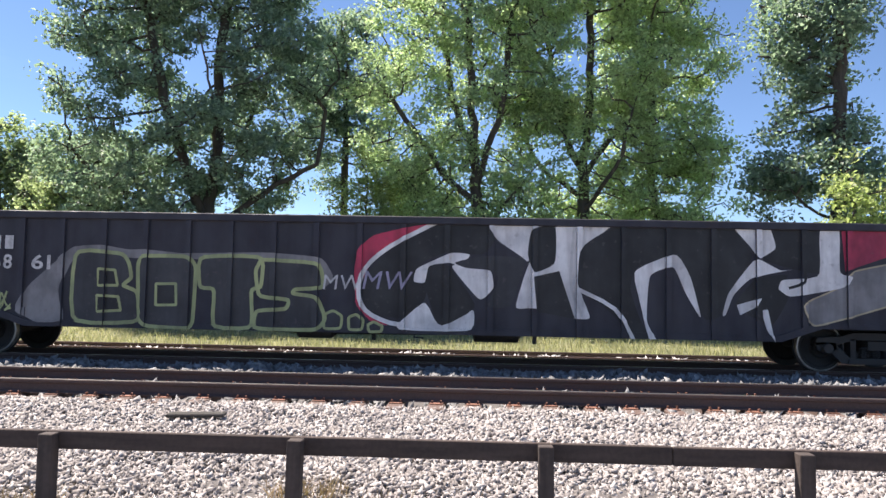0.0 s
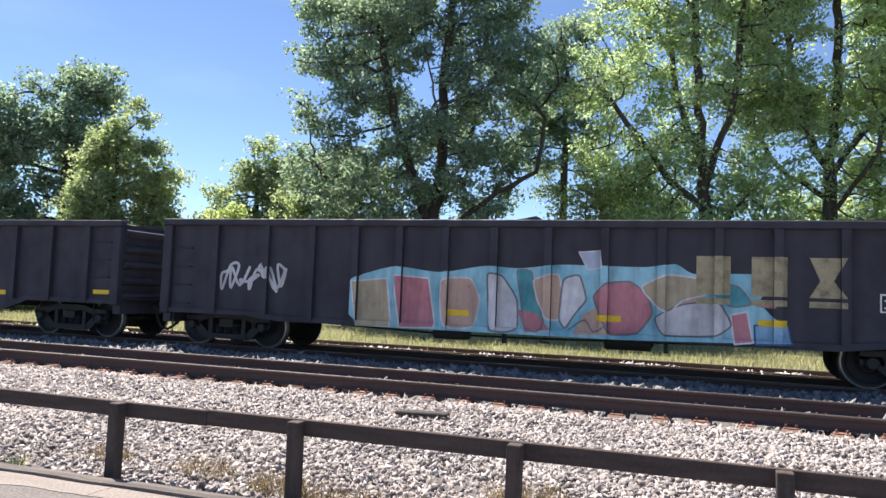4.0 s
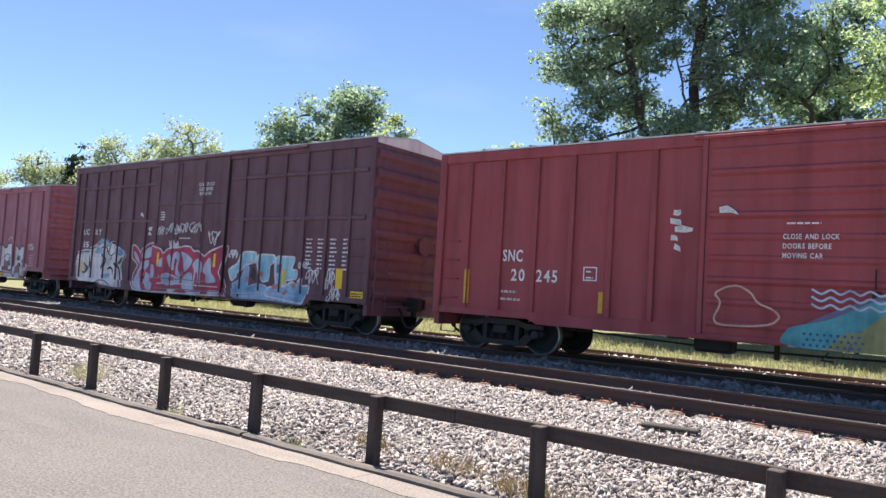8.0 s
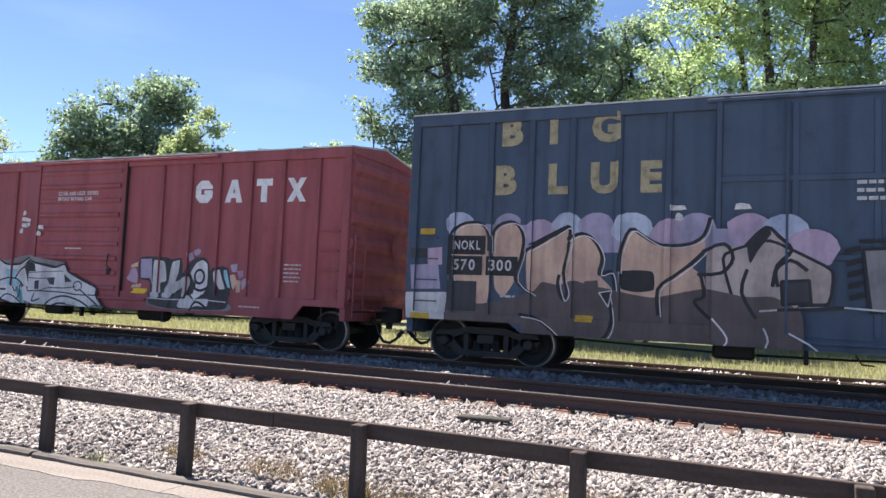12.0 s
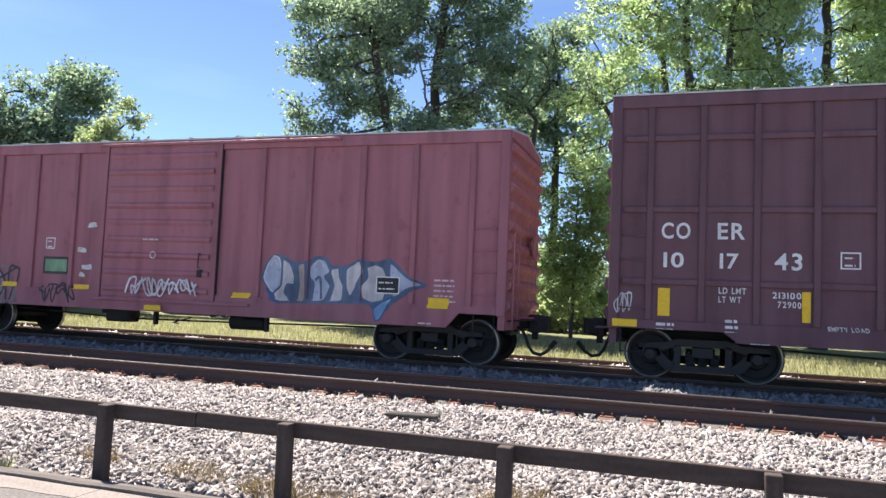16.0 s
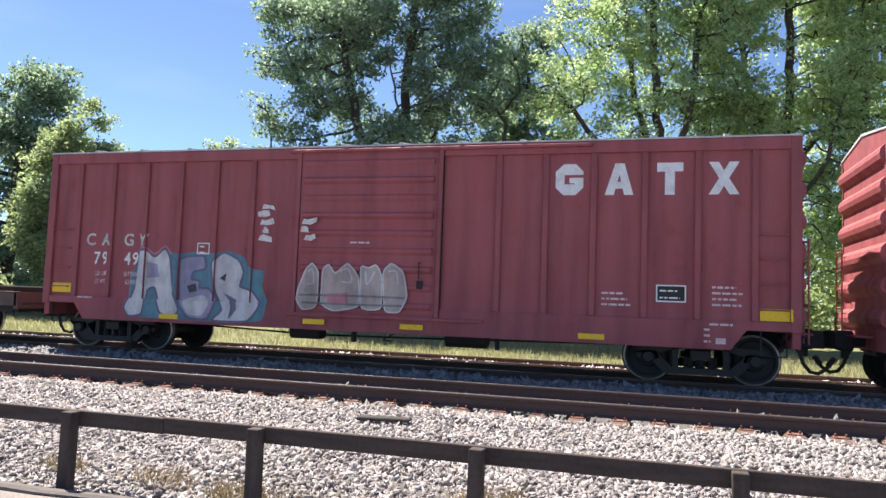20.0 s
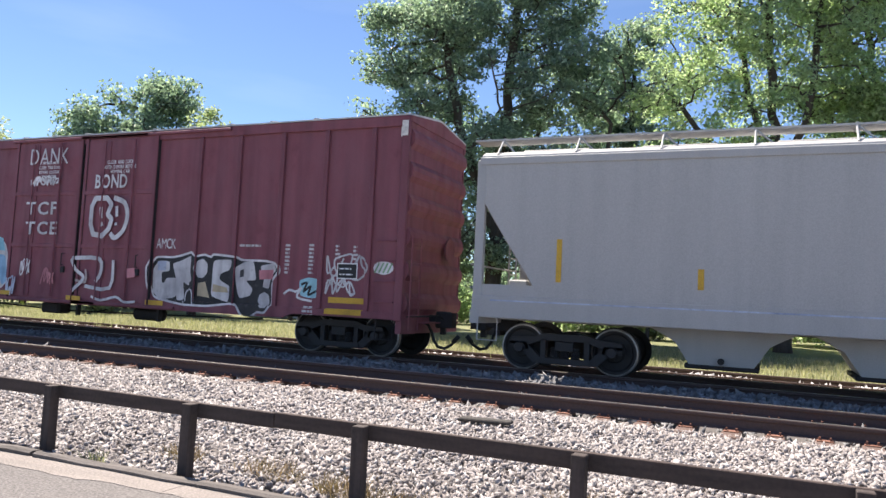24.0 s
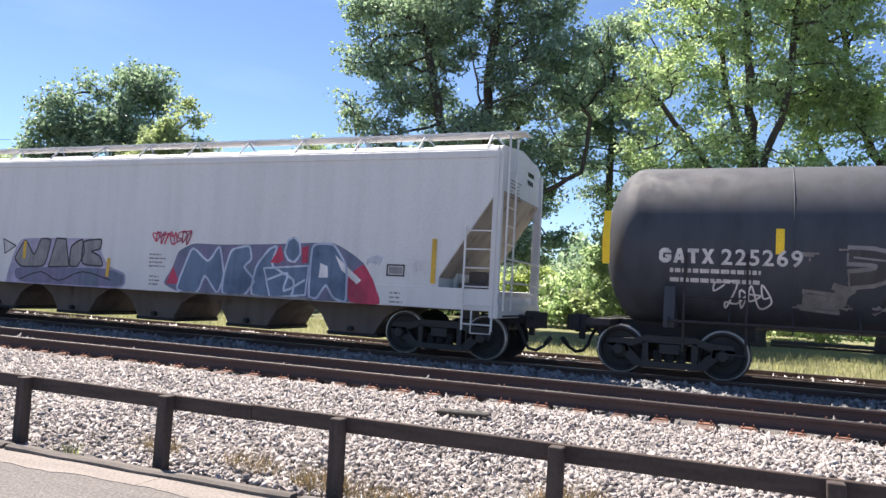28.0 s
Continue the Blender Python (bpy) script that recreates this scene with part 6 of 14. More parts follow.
BROWN_BOX = car_paint("chocolate_brown_boxcar", (0.115, 0.055, 0.068), 0.06, (0.07, 0.035, 0.03), 0.12)
BLUE_BOX = car_paint("weathered_blue_boxcar", (0.045, 0.068, 0.105), 0.16, (0.07, 0.055, 0.05), 0.25)
GREY_HOPPER = car_paint("light_grey_hopper", (0.34, 0.335, 0.325), 0.02, (0.3, 0.24, 0.2), 0.1, streaks=0.3)
WHITE_HOPPER = car_paint("off_white_hopper", (0.49, 0.485, 0.48), 0.02, (0.3, 0.24, 0.2), 0.15, streaks=0.3)
HOPPER_DIRT = car_paint("brown_stained_hopper_bay", (0.085, 0.068, 0.06), 0.3, (0.08, 0.055, 0.045), 0.2)
TANK_BLACK = car_paint("black_tank", (0.036, 0.04, 0.05), 0.0, (0.06, 0.05, 0.045), 0.06, 0.62, 0.0)
FLAT_BROWN = car_paint("dusty_brown_flat_car", (0.098, 0.064, 0.05), 0.2, (0.08, 0.045, 0.04), 0.3)
COAL_GON = car_paint("sooty_brown_gondola", (0.052, 0.042, 0.042), 0.3, (0.05, 0.035, 0.03), 0.2)
TAN_BAR = car_paint("scuffed_tan_bar", (0.45, 0.29, 0.15), 0.3, (0.1, 0.045, 0.03), 0.3)
RUST_TAN = car_paint("rust_eaten_tan_panel", (0.24, 0.125, 0.06), 1.0, (0.085, 0.032, 0.022), 0.3)
PALE_ROOF = car_paint("galvanised_roof", (0.44, 0.44, 0.429), 0.12, (0.2, 0.12, 0.1), 0.2)
SILVER = car_paint("unpainted_end_cap", (0.55, 0.506, 0.495), 0.1, (0.25, 0.18, 0.16), 0.2)

R6 = (-6.9, -6.03, -5.17, -4.32, -3.46, -2.6, 2.55, 3.42, 4.28, 5.17, 6.06, 6.98)
R5 = (-7.0, -5.92, -4.77, -3.65, -2.48, 2.45, 3.56, 4.75, 5.87, 7.03)
CONSIST = {}


def build_train():
    C = CONSIST
    C[1] = gondola("black gondola car covered with grey and white graffiti", (-11.31, 8.7), BLACK_GON, 2.7, [-9.21, -8.5, -7.72, -7.0, -6.25, -5.46, -4.68, -3.88, -3.09, -2.29, -1.5, -0.7, 0.1, 0.9, 1.7, 2.5, 3.3, 4.1, 4.9, 5.7, 6.5, 7.3, 8.1, 9.0], deep=6.9, centres=8.75, rib_w=0.1, rib_d=0.06)
    C[2] = gondola("battered tan gondola car with rust scars and bent rim", (-32.58, -12.54), TAN_GON, 2.82, [-9.4, -7.9, -6.5] + [-5.27 + 1.035 * k for k in range(12)] + [7.05, 8.59], deep=6.6, centres=8.5, rib_w=0.11, rib_d=0.09, end_bands=7, cap=RUSTY_RIM, feet=RUST_TAN)
    gr = [-6.75, -5.5, -4.42, -3.44, -2.49, -1.54, -0.57, 0.45, 1.47, 2.45, 3.38, 4.31, 5.31, 6.63]
    C[3] = gondola("charcoal gondola car with worn yellow lettering", (-49.96, -33.79), GREY_GON, 2.74, gr, sill=0.62, end_sill=0.7, deep=5.2, centres=6.65, load=3)
    C[4] = gondola("charcoal gondola car with pale block graffiti", (-67.30, -51.13), GREY_GON, 2.74, gr, sill=0.62, end_sill=0.7, deep=5.2, centres=6.65, load=4)
    C[5] = gondola("charcoal gondola car with white scrawled tags", (-88.40, -68.5), GREY_GON, 2.7, [-8.48, -7.24, -6.21, -5.3, -4.34, -3.38, -2.41, -1.33, -0.3, 0.7, 1.7, 2.7, 3.7, 4.7, 5.7, 6.8, 7.9, 9.0], deep=6.6, centres=8.2, load=5)
    C[6] = gondola("dull maroon gondola car with faded white emblem", (-105.67, -89.56), MAROON_GON, 2.55, [-6.6, -5.01, -3.76, -2.5, -1.3, -0.1, 1.11, 2.35, 3.6, 4.85, 6.5], sill=0.58, end_sill=0.68, deep=5.2, centres=6.65, load=6, load_h=0.15)
    C[7] = boxcar("bright red boxcar with painted landscape graffiti", (-122.94, -107.44), BRIGHT_RED, 4.4, R6, (-1.65, 1.45), sill=0.68, end_sill=0.78, deep=5.0)
    C[8] = boxcar("tall chocolate brown boxcar with blue and red graffiti", (-140.4, -125.05), BROWN_BOX, 5.0, (-7.05, -6.17, -5.32, -4.45, -3.58, -2.72, 2.5, 3.36, 4.26, 5.14, 6.03, 6.88), (-1.95, 1.7), sill=0.62, end_sill=0.8, deep=5.4, belts=(2.98, 4.2), door_style="plug", end_cap=SILVER, end_bands=8)
    C[9] = boxcar("faded rose-brown boxcar with white graffiti", (-157.95, -142.5), ROSE_BROWN, 4.45, R5, (-1.65, 1.35), sill=0.7, end_sill=1.02, deep=6.0, end_bands=8)
    C[10] = boxcar("weathered blue boxcar with silver graffiti", (-175.27, -159.8), BLUE_BOX, 4.95, (-6.79, -6.02, -5.2, -4.41, -3.55, -2.68, 2.1, 2.67, 3.53, 4.34, 5.12, 5.9, 6.7), (-1.85, 1.7), sill=0.68, end_sill=0.86, deep=5.3, door_style="plug", end_cap=SILVER, end_bands=8)
    C[11] = boxcar("red boxcar with white and teal graffiti", (-192.3, -176.7), DEEP_RED, 4.4, R6, (-1.67, 1.38), end_sill=0.98)
    C[12] = boxcar("red boxcar with silver graffiti and white scrawls", (-209.2, -193.6), DEEP_RED, 4.38, R6, (-1.75, 1.45), end_sill=0.92)
    C[13] = boxcar("tall chocolate brown boxcar with crisp white lettering", (-226.1, -210.6), BROWN_BOX, 5.02, (-7.07, -6.2, -5.33, -4.41, -3.5, -2.6, 2.6, 3.5, 4.41, 5.33, 6.2, 7.07), (-1.85, 1.85), sill=0.72, end_sill=0.9, deep=5.6, belts=(1.72, 2.98, 4.24), door_style="plug", end_bands=8)
    C[14] = boxcar("faded rose-brown boxcar with silver and blue graffiti", (-243.45, -227.97), ROSE_BROWN, 4.48, R5, (-1.6, 1.4), sill=0.72, end_sill=1.0, deep=6.6, end_bands=9)
    C[15] = boxcar("dark maroon boxcar with winter scene graffiti", (-260.4, -245.1), MAROON_BOX, 4.4, (-6.95, -6.12, -5.26, -4.4, -3.56, -2.75, 2.5, 3.33, 4.15, 5.0, 5.9, 6.79), (-1.86, 1.32), sill=0.64, end_sill=1.05, deep=5.4)
    C[16] = boxcar("deep red boxcar with teal and violet graffiti", (-277.4, -262.06), DEEP_RED, 4.36, R6, (-1.6, 1.42), sill=0.66, end_sill=0.98, deep=5.2)
    C[17] = boxcar("deep red boxcar with silver graffiti and large white lettering", (-294.05, -278.65), DEEP_RED, 4.27, R6, (-1.55, 1.42), sill=0.64, end_sill=0.98, deep=6.6)
    C[18] = flat_car("long empty dusty brown flat car with deck plates", (-322.0, -294.9), FLAT_BROWN)
    C[19] = hopper("clean light grey covered hopper", (-342.5, -323.15), GREY_HOPPER, GREY_HOPPER, plate=1.62, mark=("TILX", "625371"))
    C[20] = boxcar("tall dark red boxcar covered with white tags", (-362.6, -344.0), MAROON_BOX, 5.04, (-8.5, -7.34, -6.3, -5.09, -3.86, 3.8, 4.95, 6.15, 7.3, 8.46), (-2.5, -0.1), sill=0.72, end_sill=0.82, deep=6.4, door_style="plug", centres=7.6, door2=(0.1, 2.45))
    C[21] = gondola("sooty high-sided gondola car with rusted tan panels", (-378.3, -364.45), COAL_GON, 3.8, [-6.0, -4.48, -3.55, -2.54, -1.52, -0.52, 0.42, 1.45, 2.49, 3.54, 4.6], sill=0.8, end_sill=0.95, deep=4.4, centres=5.4, rib_w=0.12, rib_d=0.14, end_bands=5)
    C[22] = tank_car("black cylindrical tank car with yellow strips", (-396.02, -379.5), TANK_BLACK)
    C[23] = hopper("off-white covered hopper with blue and red graffiti", (-416.2, -397.7), WHITE_HOPPER, HOPPER_DIRT, 4.06, 7.9)


build_train()


# ---- lettering and graffiti, car by car ----
CHARCOAL = spray("charcoal_spray", (0.03, 0.03, 0.035), (0.055, 0.055, 0.06))
SILVERY = spray("silver_spray", (0.56, 0.55, 0.55), (0.36, 0.35, 0.36))
SNOW = spray("white_spray", (0.66, 0.64, 0.64), (0.42, 0.41, 0.42))
INK = spray("black_spray", (0.012, 0.012, 0.014), (0.03, 0.03, 0.032))
OLIVE = spray("pale_olive_spray", (0.33, 0.36, 0.17), (0.2, 0.23, 0.12))
CRIMSON = spray("crimson_spray", (0.42, 0.035, 0.08), (0.2, 0.02, 0.05))
TEAL = spray("teal_spray", (0.08, 0.33, 0.36), (0.03, 0.16, 0.2))
AQUA = spray("aqua_spray", (0.3, 0.55, 0.62), (0.1, 0.34, 0.44))
SKY_BLUE = spray("sky_blue_spray", (0.26, 0.45, 0.6), (0.08, 0.2, 0.36))
DEEP_BLUE = spray("deep_blue_spray", (0.03, 0.07, 0.2), (0.07, 0.14, 0.3))
PALE_BLUE = spray("pale_blue_spray", (0.42, 0.47, 0.56), (0.24, 0.28, 0.4))
ORANGE = spray("orange_spray", (0.6, 0.22, 0.08), (0.42, 0.12, 0.06))
PEACH = spray("peach_spray", (0.55, 0.38, 0.28), (0.42, 0.27, 0.22))
SAND = spray("sand_spray", (0.45, 0.37, 0.24), (0.3, 0.25, 0.17))
ROSE = spray("rose_spray", (0.5, 0.2, 0.22), (0.36, 0.12, 0.15))
MOSS = spray("moss_spray", (0.3, 0.3, 0.12), (0.2, 0.21, 0.1))
VIOLET = spray("violet_grey_spray", (0.14, 0.12, 0.2), (0.09, 0.13, 0.18))
GREY_SPRAY = spray("grey_spray", (0.21, 0.2, 0.205), (0.12, 0.115, 0.12))
TAUPE = spray("taupe_spray", (0.42, 0.35, 0.32), (0.27, 0.22, 0.2))
LILAC = spray("lilac_spray", (0.33, 0.29, 0.4), (0.2, 0.2, 0.28))
SLATE = spray("slate_blue_spray", (0.1, 0.15, 0.23), (0.05, 0.08, 0.14))
GREEN_SPRAY = spray("green_spray", (0.2, 0.36, 0.2), (0.1, 0.2, 0.12))


BLUSH = spray("blush_spray", (0.4, 0.3, 0.39), (0.27, 0.22, 0.32))
UMBER = spray("umber_spray", (0.105, 0.08, 0.078), (0.075, 0.06, 0.06))
DUSK = spray("dusk_teal_spray", (0.1, 0.25, 0.29), (0.09, 0.13, 0.2))


def four_marks(sh, x0, x1, z0, z1, material, k=1.0, done=True):
    """The lessor's four large marks, as plain shapes, k times their usual size."""
    w, a, b, c = 0.5 * k, 0.14 * k, 0.2 * k, 0.16 * k
    step, h = (x1 - x0 - 0.96 * w) / 3, z1 - z0
    x = x0
    sh.poly([(x + a, z0), (x + w - a, z0), (x + w, z0 + a), (x + w, z0 + b), (x + c, z0 + b), (x + c, z1 - b), (x + w, z1 - b), (x + w, z1 - a), (x + w - a, z1), (x + a, z1), (x, z1 - a), (x, z0 + a)], material, 1.2)
    sh.poly([(x + w - c, z0 + b * 0.95), (x + w, z0 + b * 0.95), (x + w, z0 + 0.56 * h), (x + w * 0.5, z0 + 0.56 * h), (x + w * 0.5, z0 + 0.38 * h), (x + w - c, z0 + 0.38 * h)], material, 1.5)
    x += step
    sh.poly([(x, z0), (x + c, z0), (x + 0.62 * w, z1), (x + 0.36 * w, z1)], material)
    sh.poly([(x + w - c, z0), (x + w, z0), (x + 0.68 * w, z1), (x + 0.42 * w, z1)], material, 1.3)
    sh.rect(x + a, x + w - a, z0 + 0.2 * h, z0 + 0.42 * h, material, 1.5)
    x += step
    sh.rect(x + 0.04 * w, x + 0.92 * w, z1 - c, z1, material)
    sh.rect(x + 0.31 * w, x + 0.64 * w, z0, z1 - c, material)
    x += step
    sh.poly([(x, z0), (x + c, z0), (x + w, z1), (x + w - c, z1)], material)
    sh.poly([(x + w - c, z0), (x + w, z0), (x + c, z1), (x, z1)], material, 1.5)
    if done:
        sh.emit("lettering", "large white painted marks")


def plate_panel(sh, x, z, w=0.36, h=0.36, dark=False):
    if dark:
        sh.rect(x, x + w, z, z + h, BLACK, 5)
    sh.outline_box(x, x + w, z, z + h, 0.025, WHITE, 6)
    sh.bars(x + 0.06, z + h * 0.6, w - 0.12, 2, WHITE, 0.03, 0.12, 3, 6)
    sh.emit("plate_panel", "white-outlined inspection panel")


def placards(sh, x, z, n, seed):
    rng = random.Random(seed)
    for k in range(n):
        xx, zz = x + rng.uniform(-0.05, 0.1), z - 0.16 * k
        w, t = rng.uniform(0.12, 0.34), rng.uniform(-0.05, 0.05)
        sh.poly([(xx, zz), (xx + w * 0.6, zz + rng.uniform(-0.03, 0.01)), (xx + w, zz + t), (xx + w * rng.uniform(0.8, 1.05), zz + t + rng.uniform(0.06, 0.12)), (xx + w * 0.4, zz + rng.uniform(0.08, 0.13)), (xx + rng.uniform(-0.02, 0.05), zz + 0.1)], PAPER, 6)
    sh.emit("placard", "torn white paper placards")


def number(sh, rows, material=None, off=0.02, lay=6):
    for s, x, z, h, *w in rows:
        sh.text(s, x, z, h, material or WHITE, off, lay, 0.14, width=w[0] if w else None)
    sh.emit("lettering", "stencilled white lettering")


def paint_all():
    # car 1
    car, sh, half = CONSIST[1]
    sh.form([(-7.11, 0.84), (-6.87, 1.31), (-6.41, 1.73), (-6.06, 2.05), (-5.53, 2.09), (-4.99, 2.00), (-4.73, 2.02), (-3.99, 1.95), (-3.73, 1.96), (-2.42, 2.00), (-1.38, 1.93), (-1.16, 1.57), (-1.31, 1.36), (-1.48, 1.77), (-2.41, 1.86), (-4.83, 1.84), (-6.00, 1.92), (-6.28, 1.27), (-6.14, 0.65), (-6.67, 0.62)], GREY_SPRAY, 0.2)
    sh.form([(-6.04, 0.63), (-6.03, 2.00), (-5.10, 1.93), (-4.98, 1.76), (-4.92, 1.48), (-5.10, 1.34), (-4.80, 1.24), (-4.72, 0.66)], CHARCOAL, 1, OLIVE, 0.07)
    sh.form([(-5.56, 1.64), (-5.24, 1.62), (-5.18, 1.34), (-5.54, 1.33)], INK, 1.6, OLIVE, 0.05)
    sh.form([(-5.56, 1.15), (-5.16, 1.13), (-5.10, 0.88), (-5.54, 0.85)], INK, 1.6, OLIVE, 0.05)
    sh.form([(-4.82, 1.76), (-4.73, 1.90), (-3.88, 1.90), (-3.72, 1.73), (-3.75, 0.65), (-3.83, 0.57), (-4.61, 0.60), (-4.76, 0.73)], CHARCOAL, 1.1, OLIVE, 0.07)
    sh.form([(-4.46, 1.38), (-4.09, 1.39), (-4.07, 1.00), (-4.45, 0.99)], INK, 1.7, OLIVE, 0.05)
    sh.form([(-3.69, 1.91), (-2.47, 1.93), (-2.50, 1.34), (-2.69, 1.32), (-2.63, 0.59), (-3.39, 0.60), (-3.36, 1.32), (-3.65, 1.32)], CHARCOAL, 1.2, OLIVE, 0.07)
    sh.form([(-2.52, 1.86), (-2.36, 1.86), (-1.42, 1.82), (-1.34, 1.36), (-1.88, 1.33), (-1.93, 1.25), (-1.46, 1.20), (-1.29, 0.80), (-1.44, 0.59), (-2.63, 0.59), (-2.59, 0.93), (-2.02, 0.96), (-1.97, 1.14), (-2.55, 1.18), (-2.62, 1.65)], CHARCOAL, 1.3, OLIVE, 0.07)
    sh.form([(-1.34, 0.87), (-1.16, 0.96), (-0.99, 0.86), (-1.01, 0.63), (-1.32, 0.62)], CHARCOAL, 1.4, OLIVE, 0.05)
    sh.form([(-0.88, 0.84), (-0.73, 0.90), (-0.60, 0.80), (-0.62, 0.62), (-0.86, 0.61)], CHARCOAL, 1.5, OLIVE, 0.05)
    sh.form([(-0.52, 0.71), (-0.41, 0.77), (-0.25, 0.69), (-0.27, 0.59), (-0.49, 0.58)], CHARCOAL, 1.6, OLIVE, 0.05)
    sh.emit("graffiti", "olive-outlined block letter graffiti")
    # the long black and white piece
    sh.form([(-0.80, 1.68), (-0.74, 2.09), (-0.46, 2.36), (0.67, 2.61), (-0.04, 2.21), (-0.49, 1.84), (-0.71, 1.37), (-0.63, 0.97), (-0.10, 0.69), (-0.47, 0.76), (-0.75, 1.07)], CRIMSON, 0.3)
    sh.form([(0.73, 2.57), (1.60, 2.61), (1.79, 2.29), (1.56, 2.01), (0.89, 2.07), (0.43, 1.86), (0.28, 1.60), (0.56, 1.48), (0.52, 1.19), (0.20, 0.83), (-0.37, 0.87), (-0.66, 1.17), (-0.64, 1.58), (-0.14, 2.10)], INK, 1)
    sh.stroke([(0.67, 2.59), (-0.14, 2.15), (-0.59, 1.74), (-0.70, 1.32), (-0.57, 0.97), (-0.11, 0.75), (0.41, 0.72)], 0.08, SNOW, 1.3)
    sh.form([(-0.10, 0.62), (0.52, 1.19), (0.76, 0.69), (1.42, 1.06), (1.41, 0.62)], SNOW, 1.2)
    sh.form([(0.29, 1.50), (0.33, 1.75), (0.99, 2.06), (1.35, 2.03), (1.15, 1.80), (0.95, 1.87), (0.56, 1.81), (0.51, 1.48)], SNOW, 1.4)
    sh.form([(0.56, 1.81), (0.89, 1.87), (1.50, 1.06), (0.77, 0.66), (0.51, 1.40)], INK, 1.7)
    sh.form([(0.95, 1.82), (1.25, 1.87), (1.71, 1.75), (1.77, 1.42), (1.52, 1.16)], SNOW, 1.5)
    sh.form([(1.56, 2.01), (2.27, 1.99), (2.32, 1.84), (2.08, 1.07), (1.62, 1.06), (1.87, 1.63), (1.66, 1.75), (1.25, 1.77), (1.00, 1.87)], CHARCOAL, 1.8)
    sh.form([(1.60, 2.61), (2.88, 2.63), (2.67, 2.36), (2.38, 1.89), (2.27, 1.99), (1.81, 2.29)], SNOW, 1.4)
    sh.form([(2.13, 1.04), (2.38, 1.89), (2.88, 2.62), (3.94, 2.60), (3.34, 2.22), (3.24, 1.55), (3.53, 0.89), (3.23, 0.89), (2.49, 1.08)], SNOW, 1.5)
    sh.form([(2.42, 2.51), (2.88, 2.62), (2.88, 1.87), (2.48, 1.69), (2.36, 2.04)], INK, 1.9)
    sh.form([(2.48, 1.64), (2.94, 1.75), (3.23, 0.89), (2.54, 1.01)], INK, 2.0)
    sh.form([(3.99, 2.62), (5.96, 2.68), (6.40, 2.17), (6.35, 1.91), (5.95, 1.30), (5.85, 1.00), (5.55, 0.89), (5.20, 1.59), (5.00, 2.09), (4.30, 1.83), (4.20, 1.47), (4.40, 0.87), (4.65, 0.55), (4.30, 0.51), (3.95, 0.96), (3.26, 1.50), (3.29, 2.16)], INK, 1.6)
    sh.form([(4.25, 1.79), (5.05, 2.13), (5.30, 1.69), (5.50, 0.89), (5.20, 1.39), (5.00, 1.89), (4.55, 1.73), (4.50, 0.87), (4.70, 0.52), (4.55, 0.52), (4.40, 1.17)], SNOW, 2.2)
    sh.stroke([(3.22, 1.45), (3.95, 1.08), (4.29, 0.50)], 0.07, SNOW, 2.3)
    sh.stroke([(3.21, 2.61), (3.16, 1.96), (3.16, 1.45), (3.35, 0.94)], 0.05, SILVERY, 2.4)
    sh.form([(5.85, 1.00), (5.95, 1.40), (6.45, 2.07), (6.90, 1.82), (7.16, 1.87), (6.35, 1.69), (6.05, 1.38), (5.91, 1.00)], SNOW, 2.2)
    sh.form([(6.11, 1.20), (6.54, 1.33), (6.44, 1.16), (6.17, 1.02)], SNOW, 2.3)
    sh.form([(6.54, 1.11), (6.66, 1.13), (6.78, 0.56), (6.64, 0.76)], SNOW, 2.3)
    sh.form([(6.40, 2.20), (5.96, 2.70), (6.70, 2.65), (6.83, 2.22), (6.50, 2.02)], SNOW, 2.0)
    sh.form([(6.80, 2.63), (7.57, 2.62), (7.60, 1.75), (6.95, 1.90), (6.55, 2.02)], INK, 1.9)
    sh.form([(6.05, 1.20), (6.45, 1.71), (7.04, 1.77), (6.89, 1.52), (7.04, 1.34), (6.74, 0.82), (6.34, 1.01)], INK, 1.7)
    sh.form([(7.57, 2.62), (7.95, 2.63), (7.92, 1.79), (8.15, 1.74), (8.03, 1.54), (7.04, 1.35), (6.84, 1.50), (6.90, 1.67), (7.60, 1.71)], SNOW, 2.1)
    sh.stroke([(6.85, 2.12), (7.24, 1.93), (7.29, 1.63), (7.04, 1.52)], 0.05, INK, 2.6)
    sh.form([(7.97, 2.60), (8.94, 2.74), (8.93, 2.16), (8.03, 1.84)], CRIMSON, 1.0)
    sh.form([(8.13, 1.84), (9.22, 2.06), (9.20, 1.36), (8.02, 0.99), (7.43, 0.83), (7.24, 1.23), (7.93, 1.54)], GREY_SPRAY, 1.2, SAND, 0.03)
    sh.emit("graffiti", "long black and white graffiti piece with crimson edge")
    a, b = (-1.36, 1.34)
    sh.text("MW", a, b, 0.27, SILVERY, 0.0, 5, lean=0.1)
    a, b = (-0.64, 1.36)
    sh.text("MW", a, b, 0.33, LILAC, 0.0, 5, lean=0.2)
    sh.emit("tag", "hand-sprayed white letters")
    x, z = (-8.40, 1.97)
    sh.rect(x, x + 0.16, z, z + 0.25, WHITE_OLD, 6), sh.rect(x + 0.24, x + 0.4, z, z + 0.25, WHITE_OLD, 6)
    x, z = (-7.58, 1.98)
    sh.rect(x, x + 0.16, z, z + 0.25, WHITE_OLD, 6), sh.rect(x + 0.24, x + 0.4, z, z + 0.25, WHITE_OLD, 6)
    sh.emit("owner_mark", "owner's mark as plain white blocks")
    x, z = (-8.40, 1.62)
    number(sh, [("91", x, z, 0.25, 0.36), ("68", x + 0.83, z, 0.25, 0.38), ("61", x + 1.58, z, 0.25, 0.36)], WHITE_OLD)
    x, z = (-8.52, 1.00)
